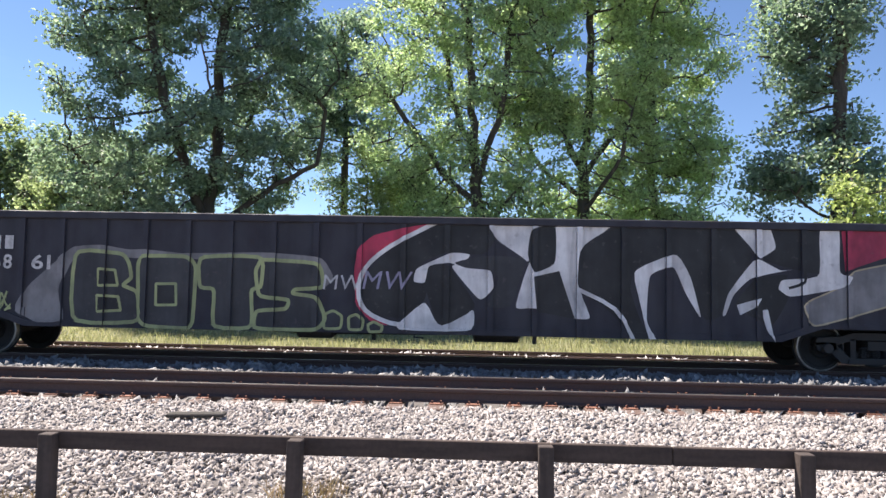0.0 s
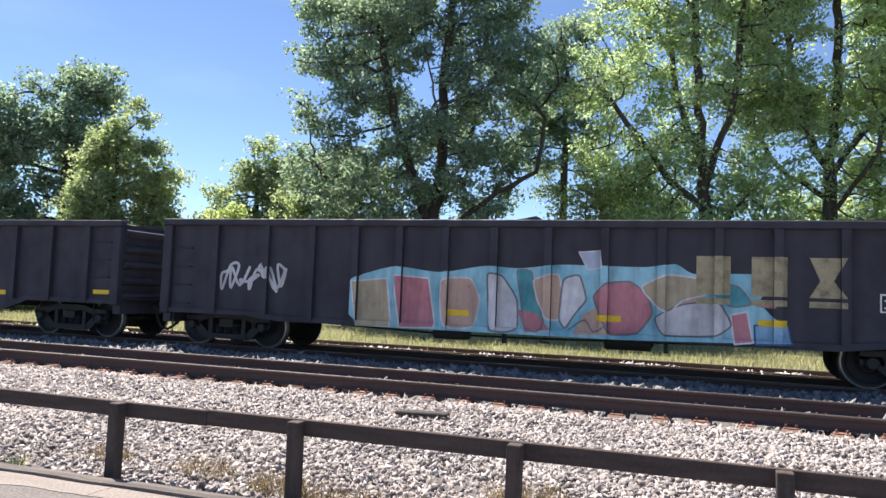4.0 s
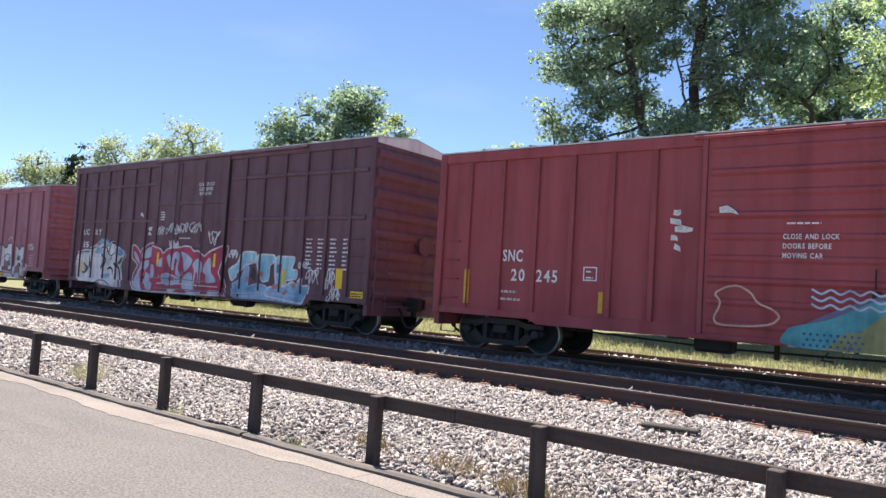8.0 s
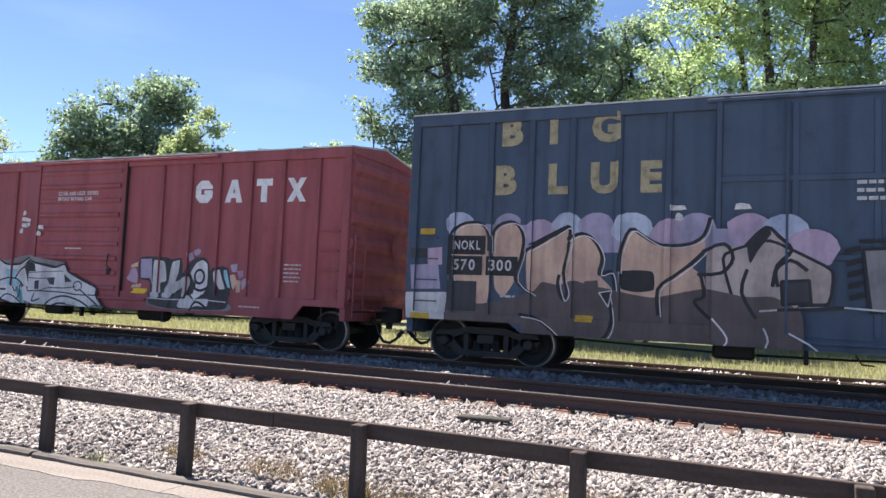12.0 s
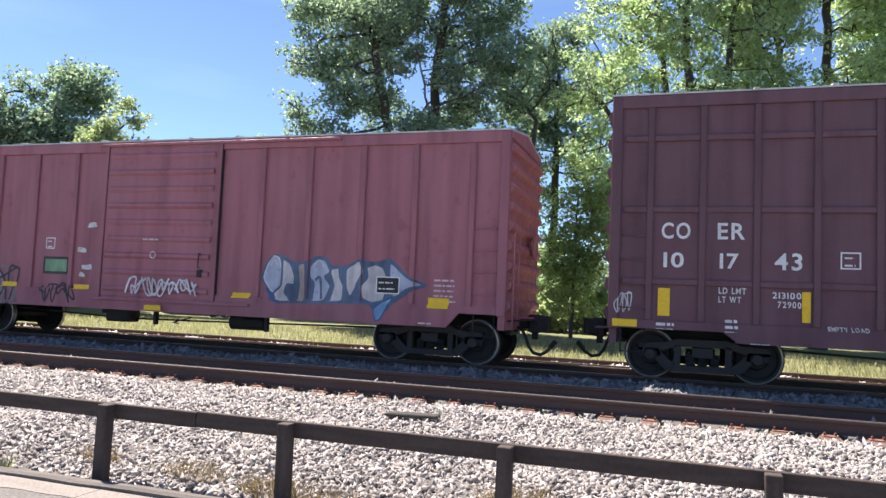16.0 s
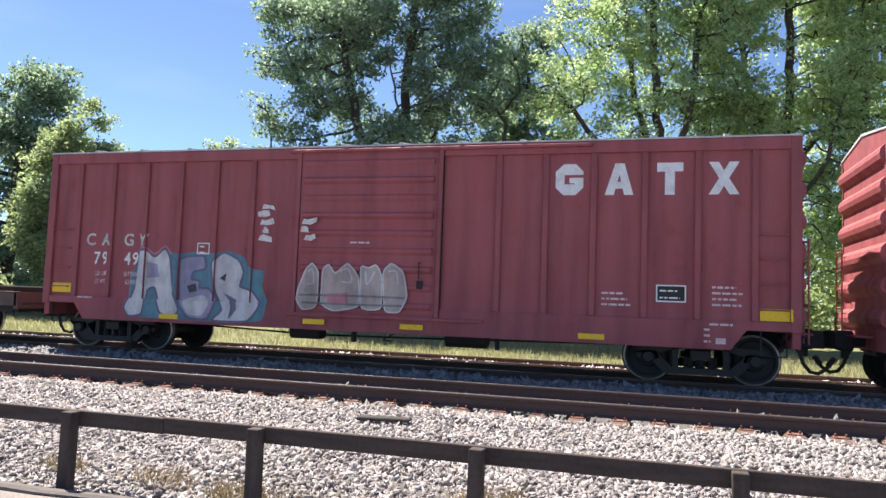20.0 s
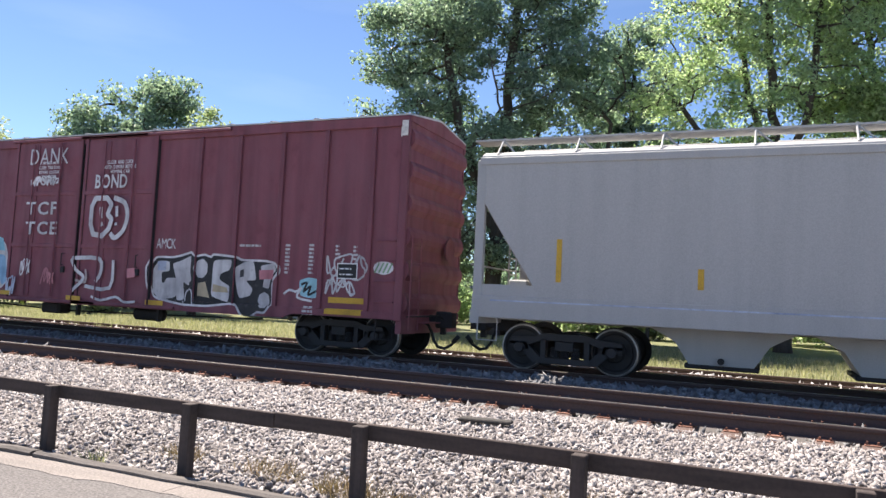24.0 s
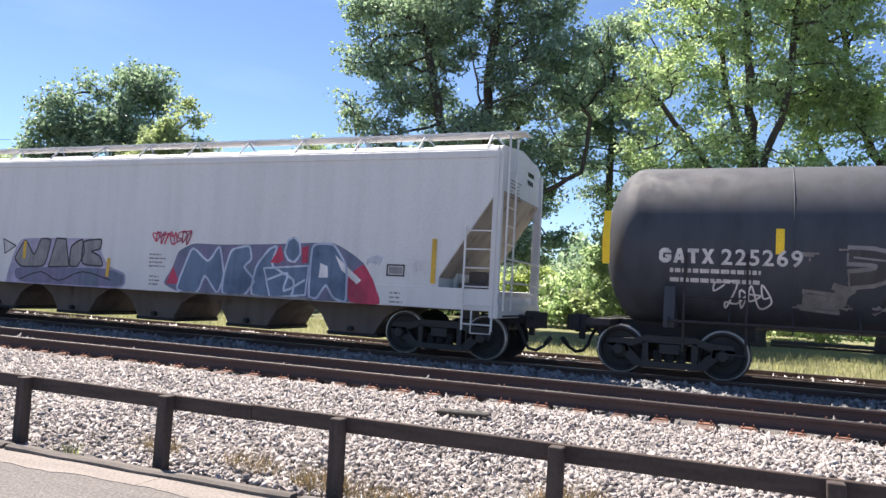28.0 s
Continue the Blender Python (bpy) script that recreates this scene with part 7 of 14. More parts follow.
    sh.scrawl(x, z, 0.72, 0.55, GREY_SPRAY, 3, 0.025, 5)
    x, z = (-9.20, 1.61)
    sh.scrawl(x, z, 0.55, 0.22, AQUA, 5, 0.02, 5)
    x, z = (-7.60, 0.82)
    sh.scrawl(x, z, 0.45, 0.4, OLIVE, 8, 0.03, 5)
    sh.emit("tag", "small scribbled tags")
    reflectors(sh, [(-9.84, 0.98), (-9.10, 0.99)], None, 0.45, 0.11)
    # car 2
    car, sh, half = CONSIST[2]
    places = [(-4.98, 0.99), (-2.91, 0.95), (-0.66, 0.95), (1.43, 0.94), (3.43, 0.89), (5.38, 0.92), (-9.87, 0.90), (-7.65, 0.98), (-5.10, 0.96), (-2.80, 0.92), (7.15, 1.08)]
    reflectors(sh, places, None, 0.46, 0.1)
    reflectors(sh, [(9.51, 0.95)], None, 0.5, 0.16)
    for i, (a, b, c, d) in enumerate([((0.03, 0.93, 1.16, 1.69)), ((3.12, 3.93, 1.26, 1.82)), ((4.17, 5.02, 1.05, 1.50))]):
        sh.scrawl(a, c, b - a, d - c, INK, 20 + i, 0.045, 5)
    a, b, c, d = (5.22, 5.91, 1.66, 2.43)
    sh.scrawl(a, c, b - a, d - c, TAUPE, 27, 0.05, 5)
    sh.stroke([(4.42, 1.08), (4.88, 0.62)], 0.06, INK, 5)
    sh.emit("tag", "black scribbled tags")
    x, z = (-7.87, 1.42)
    number(sh, [("555", x, z, 0.2, 0.58), ("00", x + 1.0, z + 0.02, 0.2, 0.5)], CHARCOAL)
    x, z = (5.39, 1.14)
    sh.rect(x, x + 0.45, z, z + 0.32, PAPER, 5), sh.rect(x + 0.05, x + 0.24, z + 0.05, z + 0.27, GREY_SPRAY, 6)
    sh.emit("placard", "faded square placard")
    # scars of bare rust where the load has struck
    rust = surface("bare_rust_scar", (0.1, 0.045, 0.03), 0.9, scale=9)
    rng = random.Random(2)
    posts = [-9.4, -7.9, -6.5] + [-5.27 + 1.035 * k for k in range(12)] + [7.05, 8.59]
    chips = [(rng.uniform(-9.8, 9.8), rng.uniform(2.56, 2.7), rng.uniform(0.015, 0.07), rng.uniform(0.008, 0.03)) for _ in range(150)]
    for a, b in zip([-9.9] + posts, posts + [9.9]):
        # a cluster of scrapes near the top of most panels, and scattered nicks
        cx, cz = rng.uniform(a + 0.3, b - 0.3), rng.uniform(2.2, 2.45)
        for _ in range(rng.randint(3, 16)):
            chips.append((cx + rng.gauss(0, 0.16), cz + rng.gauss(0, 0.09), rng.uniform(0.012, 0.06), rng.uniform(0.01, 0.045)))
        for _ in range(rng.randint(2, 5)):
            x, z, d = cx + rng.gauss(0, 0.15), cz + rng.gauss(0, 0.08), rng.uniform(-0.6, 0.6)
            line = [(x, z)]
            for _ in range(4):
                d += rng.uniform(-0.8, 0.8)
                line.append((line[-1][0] + 0.07 * math.cos(d), line[-1][1] + 0.05 * math.sin(d)))
            sh.stroke(line, rng.uniform(0.012, 0.035), rust, 3)
        for _ in range(7):
            chips.append((rng.uniform(a + 0.1, b - 0.1), rng.uniform(0.7, 2.4), rng.uniform(0.006, 0.02), rng.uniform(0.008, 0.04)))
        if rng.random() < 0.5:
            for k in range(5):
                chips.append(((a + b) / 2 + rng.uniform(-0.02, 0.02), 1.15 + 0.22 * k, 0.016, 0.02))
    for x, z, w, h in chips:
        sh.poly([(x + w * math.cos(a) * rng.uniform(0.4, 1.2), z + h * math.sin(a) * rng.uniform(0.4, 1.2)) for a in [0.9 * j for j in range(7)]], rust, 3)
    sh.emit("rust_scar", "dark rust scars on tan paint")
    # car 3
    car, sh, half = CONSIST[3]
    x0, x1, z0, z1 = (2.62, 3.15, 1.50, 2.31)
    for k in range(3):
        x = x0 + 0.98 * k
        sh.ring(x + 0.25, z0 + 0.46, 0.27, 0.3, 0.13, GOLD, 5) if k == 0 else sh.poly([(x, z0 + 0.16), (x + 0.5, z0 + 0.16), (x + (0.34 if k == 2 else 0.5), z0 + 0.46), (x + 0.5, z1), (x, z1), (x + (0.16 if k == 2 else 0.0), z0 + 0.46)], GOLD, 5)
        sh.rect(x, x + 0.52, z0, z0 + 0.12, GOLD, 5)
    sh.emit("owner_mark", "worn yellow railway emblem as plain shapes")
    x, z = (-6.25, 2.00)
    for k in (0, 0.24, 0.93, 1.2):
        sh.outline_box(x + k, x + k + 0.19, z, z + 0.26, 0.05, GOLD, 5)
    sh.emit("owner_mark", "worn yellow railway mark")
    x, z = (-6.22, 1.57)
    number(sh, [("915", x, z, 0.2, 0.52), ("08", x + 0.94, z, 0.2, 0.42)], WHITE_OLD)
    x, z = (-4.05, 0.78)
    number(sh, [("MW", x, z, 0.12)], WHITE_OLD)
    x, z = (5.55, 2.44)
    number(sh, [("INSIDE HEIGHT", x, z, 0.08, 0.78), ("5-6", x + 0.3, z - 0.12, 0.08)], WHITE_OLD)
    sh.bars(*(-6.16, 1.18), 0.4, 3, PALE_GOLD, 0.05, 0.12, 5)
    sh.bars(*(-5.10, 1.18), 0.4, 2, PALE_GOLD, 0.05, 0.12, 6)
    sh.bars(*(6.94, 2.44), 0.42, 4, PALE_GOLD, 0.03, 0.08, 7)
    sh.bars(*(5.62, 0.83), 0.8, 1, WHITE_OLD, 0.03)
    sh.emit("small_print", "rows of small stencilled print")
    plate_panel(sh, *(5.74, 1.17), 0.46, 0.32)
    reflectors(sh, [(-4.15, 1.09), (-1.30, 1.08), (0.79, 1.09), (3.62, 1.14)], None, 0.46, 0.11)
    reflectors(sh, [(7.45, 1.15), (-7.84, 1.04)], None, 0.48, 0.22)
    # car 4
    car, sh, half = CONSIST[4]
    sh.form([(-3.58, 1.56), (-2.62, 1.84), (-1.65, 1.71), (-0.74, 1.88), (-0.12, 1.83), (0.68, 1.93), (1.48, 1.92), (2.19, 1.91), (2.70, 1.99), (2.95, 1.80), (3.96, 1.85), (4.23, 1.62), (3.99, 1.38), (4.48, 0.88), (4.42, 0.68), (-3.47, 0.50)], AQUA, 0.4)
    sh.form([(-0.72, 1.75), (-0.41, 1.70), (-0.11, 1.27), (-0.09, 0.71), (-0.32, 0.64), (-0.63, 0.66), (-0.67, 1.13)], SNOW, 1, GREY_SPRAY, 0.035)
    sh.form([(-0.15, 1.83), (0.15, 1.80), (0.22, 1.28), (0.43, 0.86), (0.27, 0.67), (0.04, 0.72), (-0.05, 1.27)], TEAL, 1.1, GREY_SPRAY, 0.03)
    sh.form([(0.16, 1.65), (0.65, 1.78), (0.75, 1.29), (0.66, 0.90), (0.43, 0.92), (0.25, 1.28)], PEACH, 1.2, SNOW, 0.03)
    sh.form([(-0.12, 1.08), (0.24, 1.03), (0.53, 0.74), (0.05, 0.66)], ROSE, 1.25)
    sh.form([(0.72, 1.68), (1.03, 1.76), (1.17, 1.30), (0.97, 1.06), (0.78, 0.75), (0.66, 0.92)], SNOW, 1.3, GREY_SPRAY, 0.035)
    sh.form([(1.26, 1.37), (1.50, 1.62), (1.93, 1.66), (2.22, 1.43), (2.32, 1.10), (2.06, 0.73), (1.57, 0.69), (1.41, 1.01)], ROSE, 1.4, GREY_SPRAY, 0.035)
    sh.form([(1.12, 1.06), (1.39, 1.19), (1.57, 0.69), (0.93, 0.67)], PEACH, 1.35)
    sh.form([(2.07, 1.57), (2.54, 1.80), (3.10, 1.74), (3.25, 1.48), (2.78, 1.35), (2.59, 1.11), (2.38, 1.22)], SAND, 1.5, SNOW, 0.03)
    sh.form([(2.32, 1.04), (2.79, 1.29), (3.39, 1.37), (3.62, 0.96), (3.36, 0.76), (2.48, 0.72)], SNOW, 1.5, GREY_SPRAY, 0.03)
    sh.form([(2.78, 1.35), (3.07, 1.48), (3.26, 1.25), (3.10, 1.06)], PEACH, 1.6)
    sh.form([(3.16, 1.71), (3.71, 1.63), (3.93, 1.32), (3.60, 1.26), (3.35, 1.42)], TEAL, 1.3, GREY_SPRAY, 0.03)
    sh.form([(3.58, 1.14), (3.84, 1.20), (3.93, 0.69), (3.64, 0.65)], ROSE, 1.4, SNOW, 0.03)
    sh.form([(3.95, 0.98), (4.47, 0.99), (4.53, 0.69), (3.97, 0.66)], SKY_BLUE, 1.3, DEEP_BLUE, 0.03)
    sh.form([(3.92, 1.38), (4.38, 1.42), (4.26, 1.27), (3.99, 1.29)], ROSE, 1.3)
    sh.form([(1.00, 2.16), (1.39, 2.19), (1.42, 1.89), (1.17, 1.84)], PALE_BLUE, 1.2, SNOW, 0.02)
    sh.form([(-1.64, 1.61), (-1.02, 1.65), (-0.83, 1.25), (-0.94, 0.68), (-1.55, 0.66)], PEACH, 1, SNOW, 0.03)
    sh.form([(-2.60, 1.65), (-1.88, 1.60), (-1.71, 0.66), (-2.42, 0.63)], ROSE, 1, SNOW, 0.03)
    sh.form([(-3.49, 1.50), (-2.76, 1.58), (-2.63, 0.62), (-3.35, 0.60)], SAND, 1, SNOW, 0.03)
    sh.stroke([(0.85, 0.75), (1.13, 0.94), (1.29, 0.73), (1.56, 0.89)], 0.03, GREY_SPRAY, 2)
    sh.emit("graffiti", "pale cream, teal and salmon block graffiti")
    x0, x1, z0, z1 = (3.02, 3.58, 1.31, 2.13)
    for k in range(3):
        x = x0 + 0.88 * k
        sh.poly([(x, z0 + 0.16), (x + 0.55, z0 + 0.16), (x + (0.36 if k == 2 else 0.55), z0 + 0.44), (x + 0.55, z1), (x, z1), (x + (0.16 if k == 2 else 0.0), z0 + 0.44)], PALE_GOLD, 5)
        sh.rect(x, x + 0.55, z0, z0 + 0.1, PALE_GOLD, 5)
    sh.emit("owner_mark", "worn cream railway emblem as plain shapes")
    a, b, c, d = (-6.98, -4.41, 0.36, 1.49)
    sh.scrawl(-6.6, 1.2, 1.6, 0.6, SILVERY, 41, 0.06, 4)
    sh.emit("tag", "silver scribbled tag")
    plate_panel(sh, *(5.80, 1.27), 0.42, 0.3)
    x, z = (7.04, 1.73)
    sh.rect(x, x + 0.3, z, z + 0.3, ORANGE, 5), sh.rect(x + 0.08, x + 0.22, z + 0.08, z + 0.22, PEACH, 6)
    sh.emit("placard", "square orange placard")
    reflectors(sh, [(6.85, 0.96)], None, 0.48, 0.22)
    reflectors(sh, [(4.01, 0.97), (1.33, 0.93), (-1.48, 0.91)], None, 0.44, 0.11)
    # car 5
    car, sh, half = CONSIST[5]
    x, z = (-8.20, 1.82)
    for k in range(4):
        sh.outline_box(x + 0.185 * k, x + 0.185 * k + 0.14, z, z + 0.25, 0.045, WHITE, 5)
    sh.emit("owner_mark", "owner's mark as plain white blocks")
    x, z = (-8.33, 1.44)
    number(sh, [("916934", x, z, 0.24, 0.98)])
    a, b = (-3.13, 1.49)
    number(sh, [("MW", a, b, 0.3, 0.5)])
    x, z = (-9.52, 2.36)
    number(sh, [("INSIDE HEIGHT", x, z, 0.09, 0.72), ("5-6", x + 0.28, z - 0.13, 0.09)], WHITE_OLD)
    a, b = (-9.44, 1.60)
    sh.scrawl(a, b, 1.1, 0.3, SILVERY, 52, 0.05, 5)
    a, b = (-9.19, 1.11)
    sh.scrawl(a, b, 0.9, 0.34, SILVERY, 51, 0.05, 5)
    a, b = (-2.31, 1.31)
    sh.text("KS", a, b + 0.15, 0.6, SNOW, 0.0, 5, 0.05, lean=0.1, width=0.85)
    sh.stroke([(a + 0.25, b - 0.2), (a + 0.3, b + 0.05), (a + 0.6, b + 0.02)], 0.05, SNOW, 5)
    sh.ring(a + 0.45, b + 0.85, 0.12, 0.1, 0.035, SNOW, 5)
    a, b = (-4.06, 1.14)
    sh.text("15", a, b, 0.55, GREY_SPRAY, 0.0, 5, width=0.5)
    sh.emit("tag", "white and grey sprayed tags")
    a, b, c, d = (-5.07, -4.50, 0.63, 2.17)
    sh.piece(a, b, c, d, GREY_SPRAY, CHARCOAL, 12, 1)
    sh.emit("graffiti", "faint grey graffiti")
    sh.bars(*(-8.03, 1.19), 0.4, 2, PALE_GOLD, 0.05, 0.15, 5)
    sh.bars(*(-6.92, 1.20), 0.36, 2, PALE_GOLD, 0.06, 0.15, 6)
    sh.bars(*(-4.75, 0.85), 0.3, 1, WHITE_OLD, 0.08)
    sh.emit("small_print", "rows of small stencilled print")
    x, z = (-5.76, 1.59)
    sh.ring(x, z, 0.2, 0.16, 0.02, WHITE_OLD, 5)
    sh.stroke([(x - 0.12, z - 0.08), (x, z + 0.18), (x + 0.12, z - 0.08)], 0.02, WHITE_OLD, 5)
    sh.emit("emblem", "small white drawn emblem")
    reflectors(sh, [(-9.67, 0.99)], YELLOW_OLD, 0.9, 0.2)
    a, b = (0.73, 1.34)
    for k in range(2):
        sh.poly([(a + k * 1.05, b), (a + 0.6 + k * 1.05, b), (a + 0.6 + k * 1.05, b + 0.7), (a + k * 1.05, b + 0.7)], GOLD, 5)
    sh.emit("owner_mark", "worn yellow railway emblem as plain shapes")
    reflectors(sh, [(3.2, 0.9), (6.1, 0.9), (9.2, 1.0)], None, 0.45, 0.11)
    # car 6
    car, sh, half = CONSIST[6]
    x, z = (-7.30, 1.62)
    number(sh, [("68", x, z, 0.22, 0.4), ("8431", x + 0.85, z, 0.22, 0.85)])
    x, z = (-6.38, 1.97)
    sh.bars(x, z, 0.75, 2, WHITE, 0.11, 0.14, 3)
    x, z = (5.32, 2.07)
    for k in range(7):
        sh.outline_box(x + 0.12 * k, x + 0.12 * k + 0.09, z, z + 0.14, 0.03, WHITE_OLD, 5)
    sh.emit("owner_mark", "faded white former owner's name as plain blocks")
    x, z = (5.83, 1.62)
    sh.ring(x, z, 0.26, 0.3, 0.1, WHITE, 5)
    sh.rect(x - 0.5, x + 0.2, z - 0.32, z - 0.22, WHITE, 5)
    sh.rect(x - 0.5, x + 0.0, z - 0.18, z - 0.08, WHITE, 5.4)
    sh.ring(-4.63, 1.7, 0.29, 0.24, 0.1, WHITE_OLD, 5)
    sh.form([(-4.78, 1.43), (-4.61, 1.46), (-4.46, 1.51), (-4.31, 1.40), (-4.28, 1.33), (-4.45, 1.32), (-4.63, 1.36), (-4.75, 1.33)], WHITE_OLD, 5.4)
    sh.form([(-4.75, 1.68), (-4.65, 1.80), (-4.55, 1.68), (-4.60, 1.60), (-4.72, 1.58)], UMBER, 5.2, WHITE_OLD, 0.025)
    for k in range(7):
        sh.rect(-4.88 + 0.09 * k, -4.88 + 0.09 * k + 0.06, 1.96, 1.96 + 0.09, WHITE_OLD, 5)
    sh.emit("emblem", "worn white round emblem")
    number(sh, [("QUALITY", -4.85, 1.14, 0.12, 0.58)])
    sh.bars(*(5.61, 1.13), 0.3, 2, WHITE_OLD, 0.04, 0.12, 5)
    sh.bars(*(-6.34, 1.25), 0.4, 3, WHITE_OLD, 0.04, 0.1, 6)
    sh.bars(*(7.18, 0.84), 0.7, 1, WHITE, 0.04)
    sh.bars(*(6.75, 2.04), 0.25, 2, WHITE_OLD, 0.04, 0.1, 8)
    sh.emit("small_print", "rows of small stencilled print")
    x, z = (6.78, 1.07)
    number(sh, [("6628", x, z, 0.14, 0.4)], WHITE)
    plate_panel(sh, *(4.10, 0.99), 0.5, 0.36)
    reflectors(sh, [(-7.76, 0.99), (-4.70, 0.99), (-2.08, 1.01), (0.34, 1.05), (2.85, 1.03)], None, 0.46, 0.12)
    reflectors(sh, [(6.78, 1.19)], None, 0.5, 0.24)
    # car 7
    car, sh, half = CONSIST[7]
    x, z = (6.22, 3.51)
    sh.poly([(x, z), (x + 0.2, z), (x + 0.2, z + 0.12), (x + 0.1, z + 0.14), (x + 0.1, z + 0.4), (x + 0.26, z + 0.42), (x + 0.24, z + 0.54), (x, z + 0.54)], WHITE, 5)
    sh.poly([(x + 0.24, z), (x + 0.34, z), (x + 0.52, z + 0.54), (x + 0.42, z + 0.54)], WHITE, 5)
    sh.rect(x + 0.48, x + 0.56, z, z + 0.54, WHITE, 5), sh.rect(x + 0.64, x + 0.74, z, z + 0.54, WHITE, 5.2)
    sh.emit("owner_mark", "white lessor's emblem as plain shapes")
    x, z = (-5.94, 1.98)
    number(sh, [("SNC", x, z, 0.24, 0.5)])
    x, z = (-5.71, 1.57)
    number(sh, [("20", x, z, 0.24, 0.34), ("245", x + 0.62, z, 0.24, 0.5)])
    sh.bars(*(-5.95, 1.30), 0.5, 2, WHITE_OLD, 0.05, 0.16, 4)
    sh.bars(*(-0.23, 2.73), 0.55, 1, WHITE, 0.03)
    sh.emit("small_print", "rows of small stencilled print")
    x, z = (-0.28, 2.48)
    number(sh, [("CLOSE AND LOCK", x, z, 0.085, 0.86), ("DOORS BEFORE", x, z - 0.16, 0.085, 0.74), ("MOVING CAR", x, z - 0.32, 0.085, 0.62)])
    placards(sh, *(-2.23, 2.93), 5, 7)
    placards(sh, *(-1.33, 2.94), 1, 8)
    plate_panel(sh, *(-4.01, 1.63), 0.3, 0.28)
    x, z = (-6.90, 1.02)
    sh.rect(x, x + 0.1, z, z + 0.75, YELLOW_OLD, 5)
    x, z = (-3.66, 1.00)
    sh.rect(x, x + 0.1, z, z + 0.42, YELLOW_OLD, 5)
    sh.emit("reflector", "faded vertical yellow strip")
    # landscape mural along the lower side
    a, b, c, d = (-0.16, 7.64, 0.41, 1.97)
    sh.form([(-0.28, 0.57), (-0.00, 0.86), (1.62, 1.04), (5.41, 1.02), (5.77, 0.98), (5.80, 0.68), (3.91, 0.59), (0.92, 0.56)], TAUPE, 0.4)
    sh.form([(-0.31, 0.85), (0.54, 1.33), (1.28, 1.64), (1.39, 1.50), (0.76, 1.09), (0.13, 0.60)], VIOLET, 0.8)
    sh.form([(0.67, 0.63), (1.04, 1.23), (1.40, 1.40), (1.63, 1.35), (1.71, 0.67)], MOSS, 1.0, VIOLET, 0.03)
    sh.form([(1.82, 0.95), (1.73, 1.73), (1.97, 1.90), (2.36, 1.75), (2.87, 1.91), (3.08, 1.71), (3.31, 1.00), (2.87, 1.00), (2.80, 1.52), (2.46, 1.65), (2.44, 0.98)], SAND, 1.3, VIOLET, 0.05)
    sh.form([(1.69, 1.67), (2.08, 1.93), (2.29, 1.59), (2.00, 1.40)], VIOLET, 1.2)
    sh.form([(2.10, 1.68), (2.31, 1.84), (2.29, 1.56)], ORANGE, 1.9)
    sh.form([(1.91, 0.96), (2.48, 1.48), (2.87, 1.00)], GREY_SPRAY, 1.2)
    sh.form([(2.96, 1.85), (3.34, 1.80), (3.46, 1.03), (3.29, 1.03)], TAUPE, 1.2)
    sh.form([(3.30, 1.83), (3.68, 1.78), (3.88, 1.73), (3.90, 1.61), (3.50, 1.51), (3.36, 1.60)], AQUA, 1.6, DEEP_BLUE, 0.02)
    sh.form([(3.37, 1.51), (3.66, 1.49), (4.39, 1.60), (4.47, 1.00), (3.50, 1.01)], PALE_BLUE, 1.1)
    sh.form([(3.69, 1.40), (3.90, 1.58), (4.18, 1.56), (4.40, 1.34), (4.26, 1.07), (3.95, 1.06), (3.74, 1.16)], GREY_SPRAY, 1.7, VIOLET, 0.04)
    sh.form([(3.88, 1.35), (4.03, 1.47), (4.09, 1.27), (3.97, 1.20)], ORANGE, 2.2)
    sh.form([(4.37, 1.60), (4.82, 1.74), (4.92, 1.56), (4.70, 1.47), (4.42, 1.47)], SNOW, 1.8)
    sh.form([(4.43, 1.43), (4.93, 1.42), (5.07, 1.03), (4.76, 0.70), (4.35, 0.96)], TAUPE, 1.3)
    sh.form([(4.86, 1.76), (5.14, 1.95), (5.52, 1.90), (5.70, 1.70), (5.67, 1.31), (5.40, 1.16), (5.05, 1.28)], GREY_SPRAY, 1.9, VIOLET, 0.05)
    sh.form([(5.14, 1.60), (5.39, 1.69), (5.58, 1.53), (5.38, 1.30), (5.20, 1.34)], ROSE, 2.4)
    sh.form([(5.28, 1.63), (5.79, 1.67), (5.78, 1.31), (5.39, 1.24)], PALE_BLUE, 2.3)
    sh.form([(5.10, 1.12), (5.68, 1.20), (5.84, 0.99), (5.65, 0.67), (4.99, 0.69)], LILAC, 1.4)
    sh.form([(5.51, 0.69), (5.88, 0.99), (5.94, 0.69)], AQUA, 2.5)
    sh.form([(5.71, 1.31), (5.78, 1.62), (6.14, 1.72), (6.46, 1.61), (6.17, 1.50), (6.06, 1.33), (6.34, 1.10), (6.12, 0.99), (5.78, 1.07)], SAND, 2.0, INK, 0.04)
    sh.form([(6.34, 1.39), (6.97, 1.48), (7.31, 1.33), (7.48, 0.82), (7.02, 0.74), (6.42, 0.78), (6.44, 0.94), (6.93, 1.13), (6.82, 1.26), (6.52, 1.18)], SAND, 2.1, VIOLET, 0.06)
    sh.form([(6.79, 1.20), (6.99, 1.26), (7.18, 0.80), (6.55, 0.81), (6.87, 1.04)], MOSS, 2.6)
    sh.form([(7.37, 1.28), (7.70, 1.14), (7.76, 0.76), (7.44, 0.74)], SNOW, 1.2)
    sh.form([(6.00, 1.65), (6.18, 1.66), (6.20, 1.12), (6.03, 1.32)], GREY_SPRAY, 2.6)
    sh.form([(6.34, 1.76), (6.72, 1.94), (6.61, 1.81)], ORANGE, 2.0)
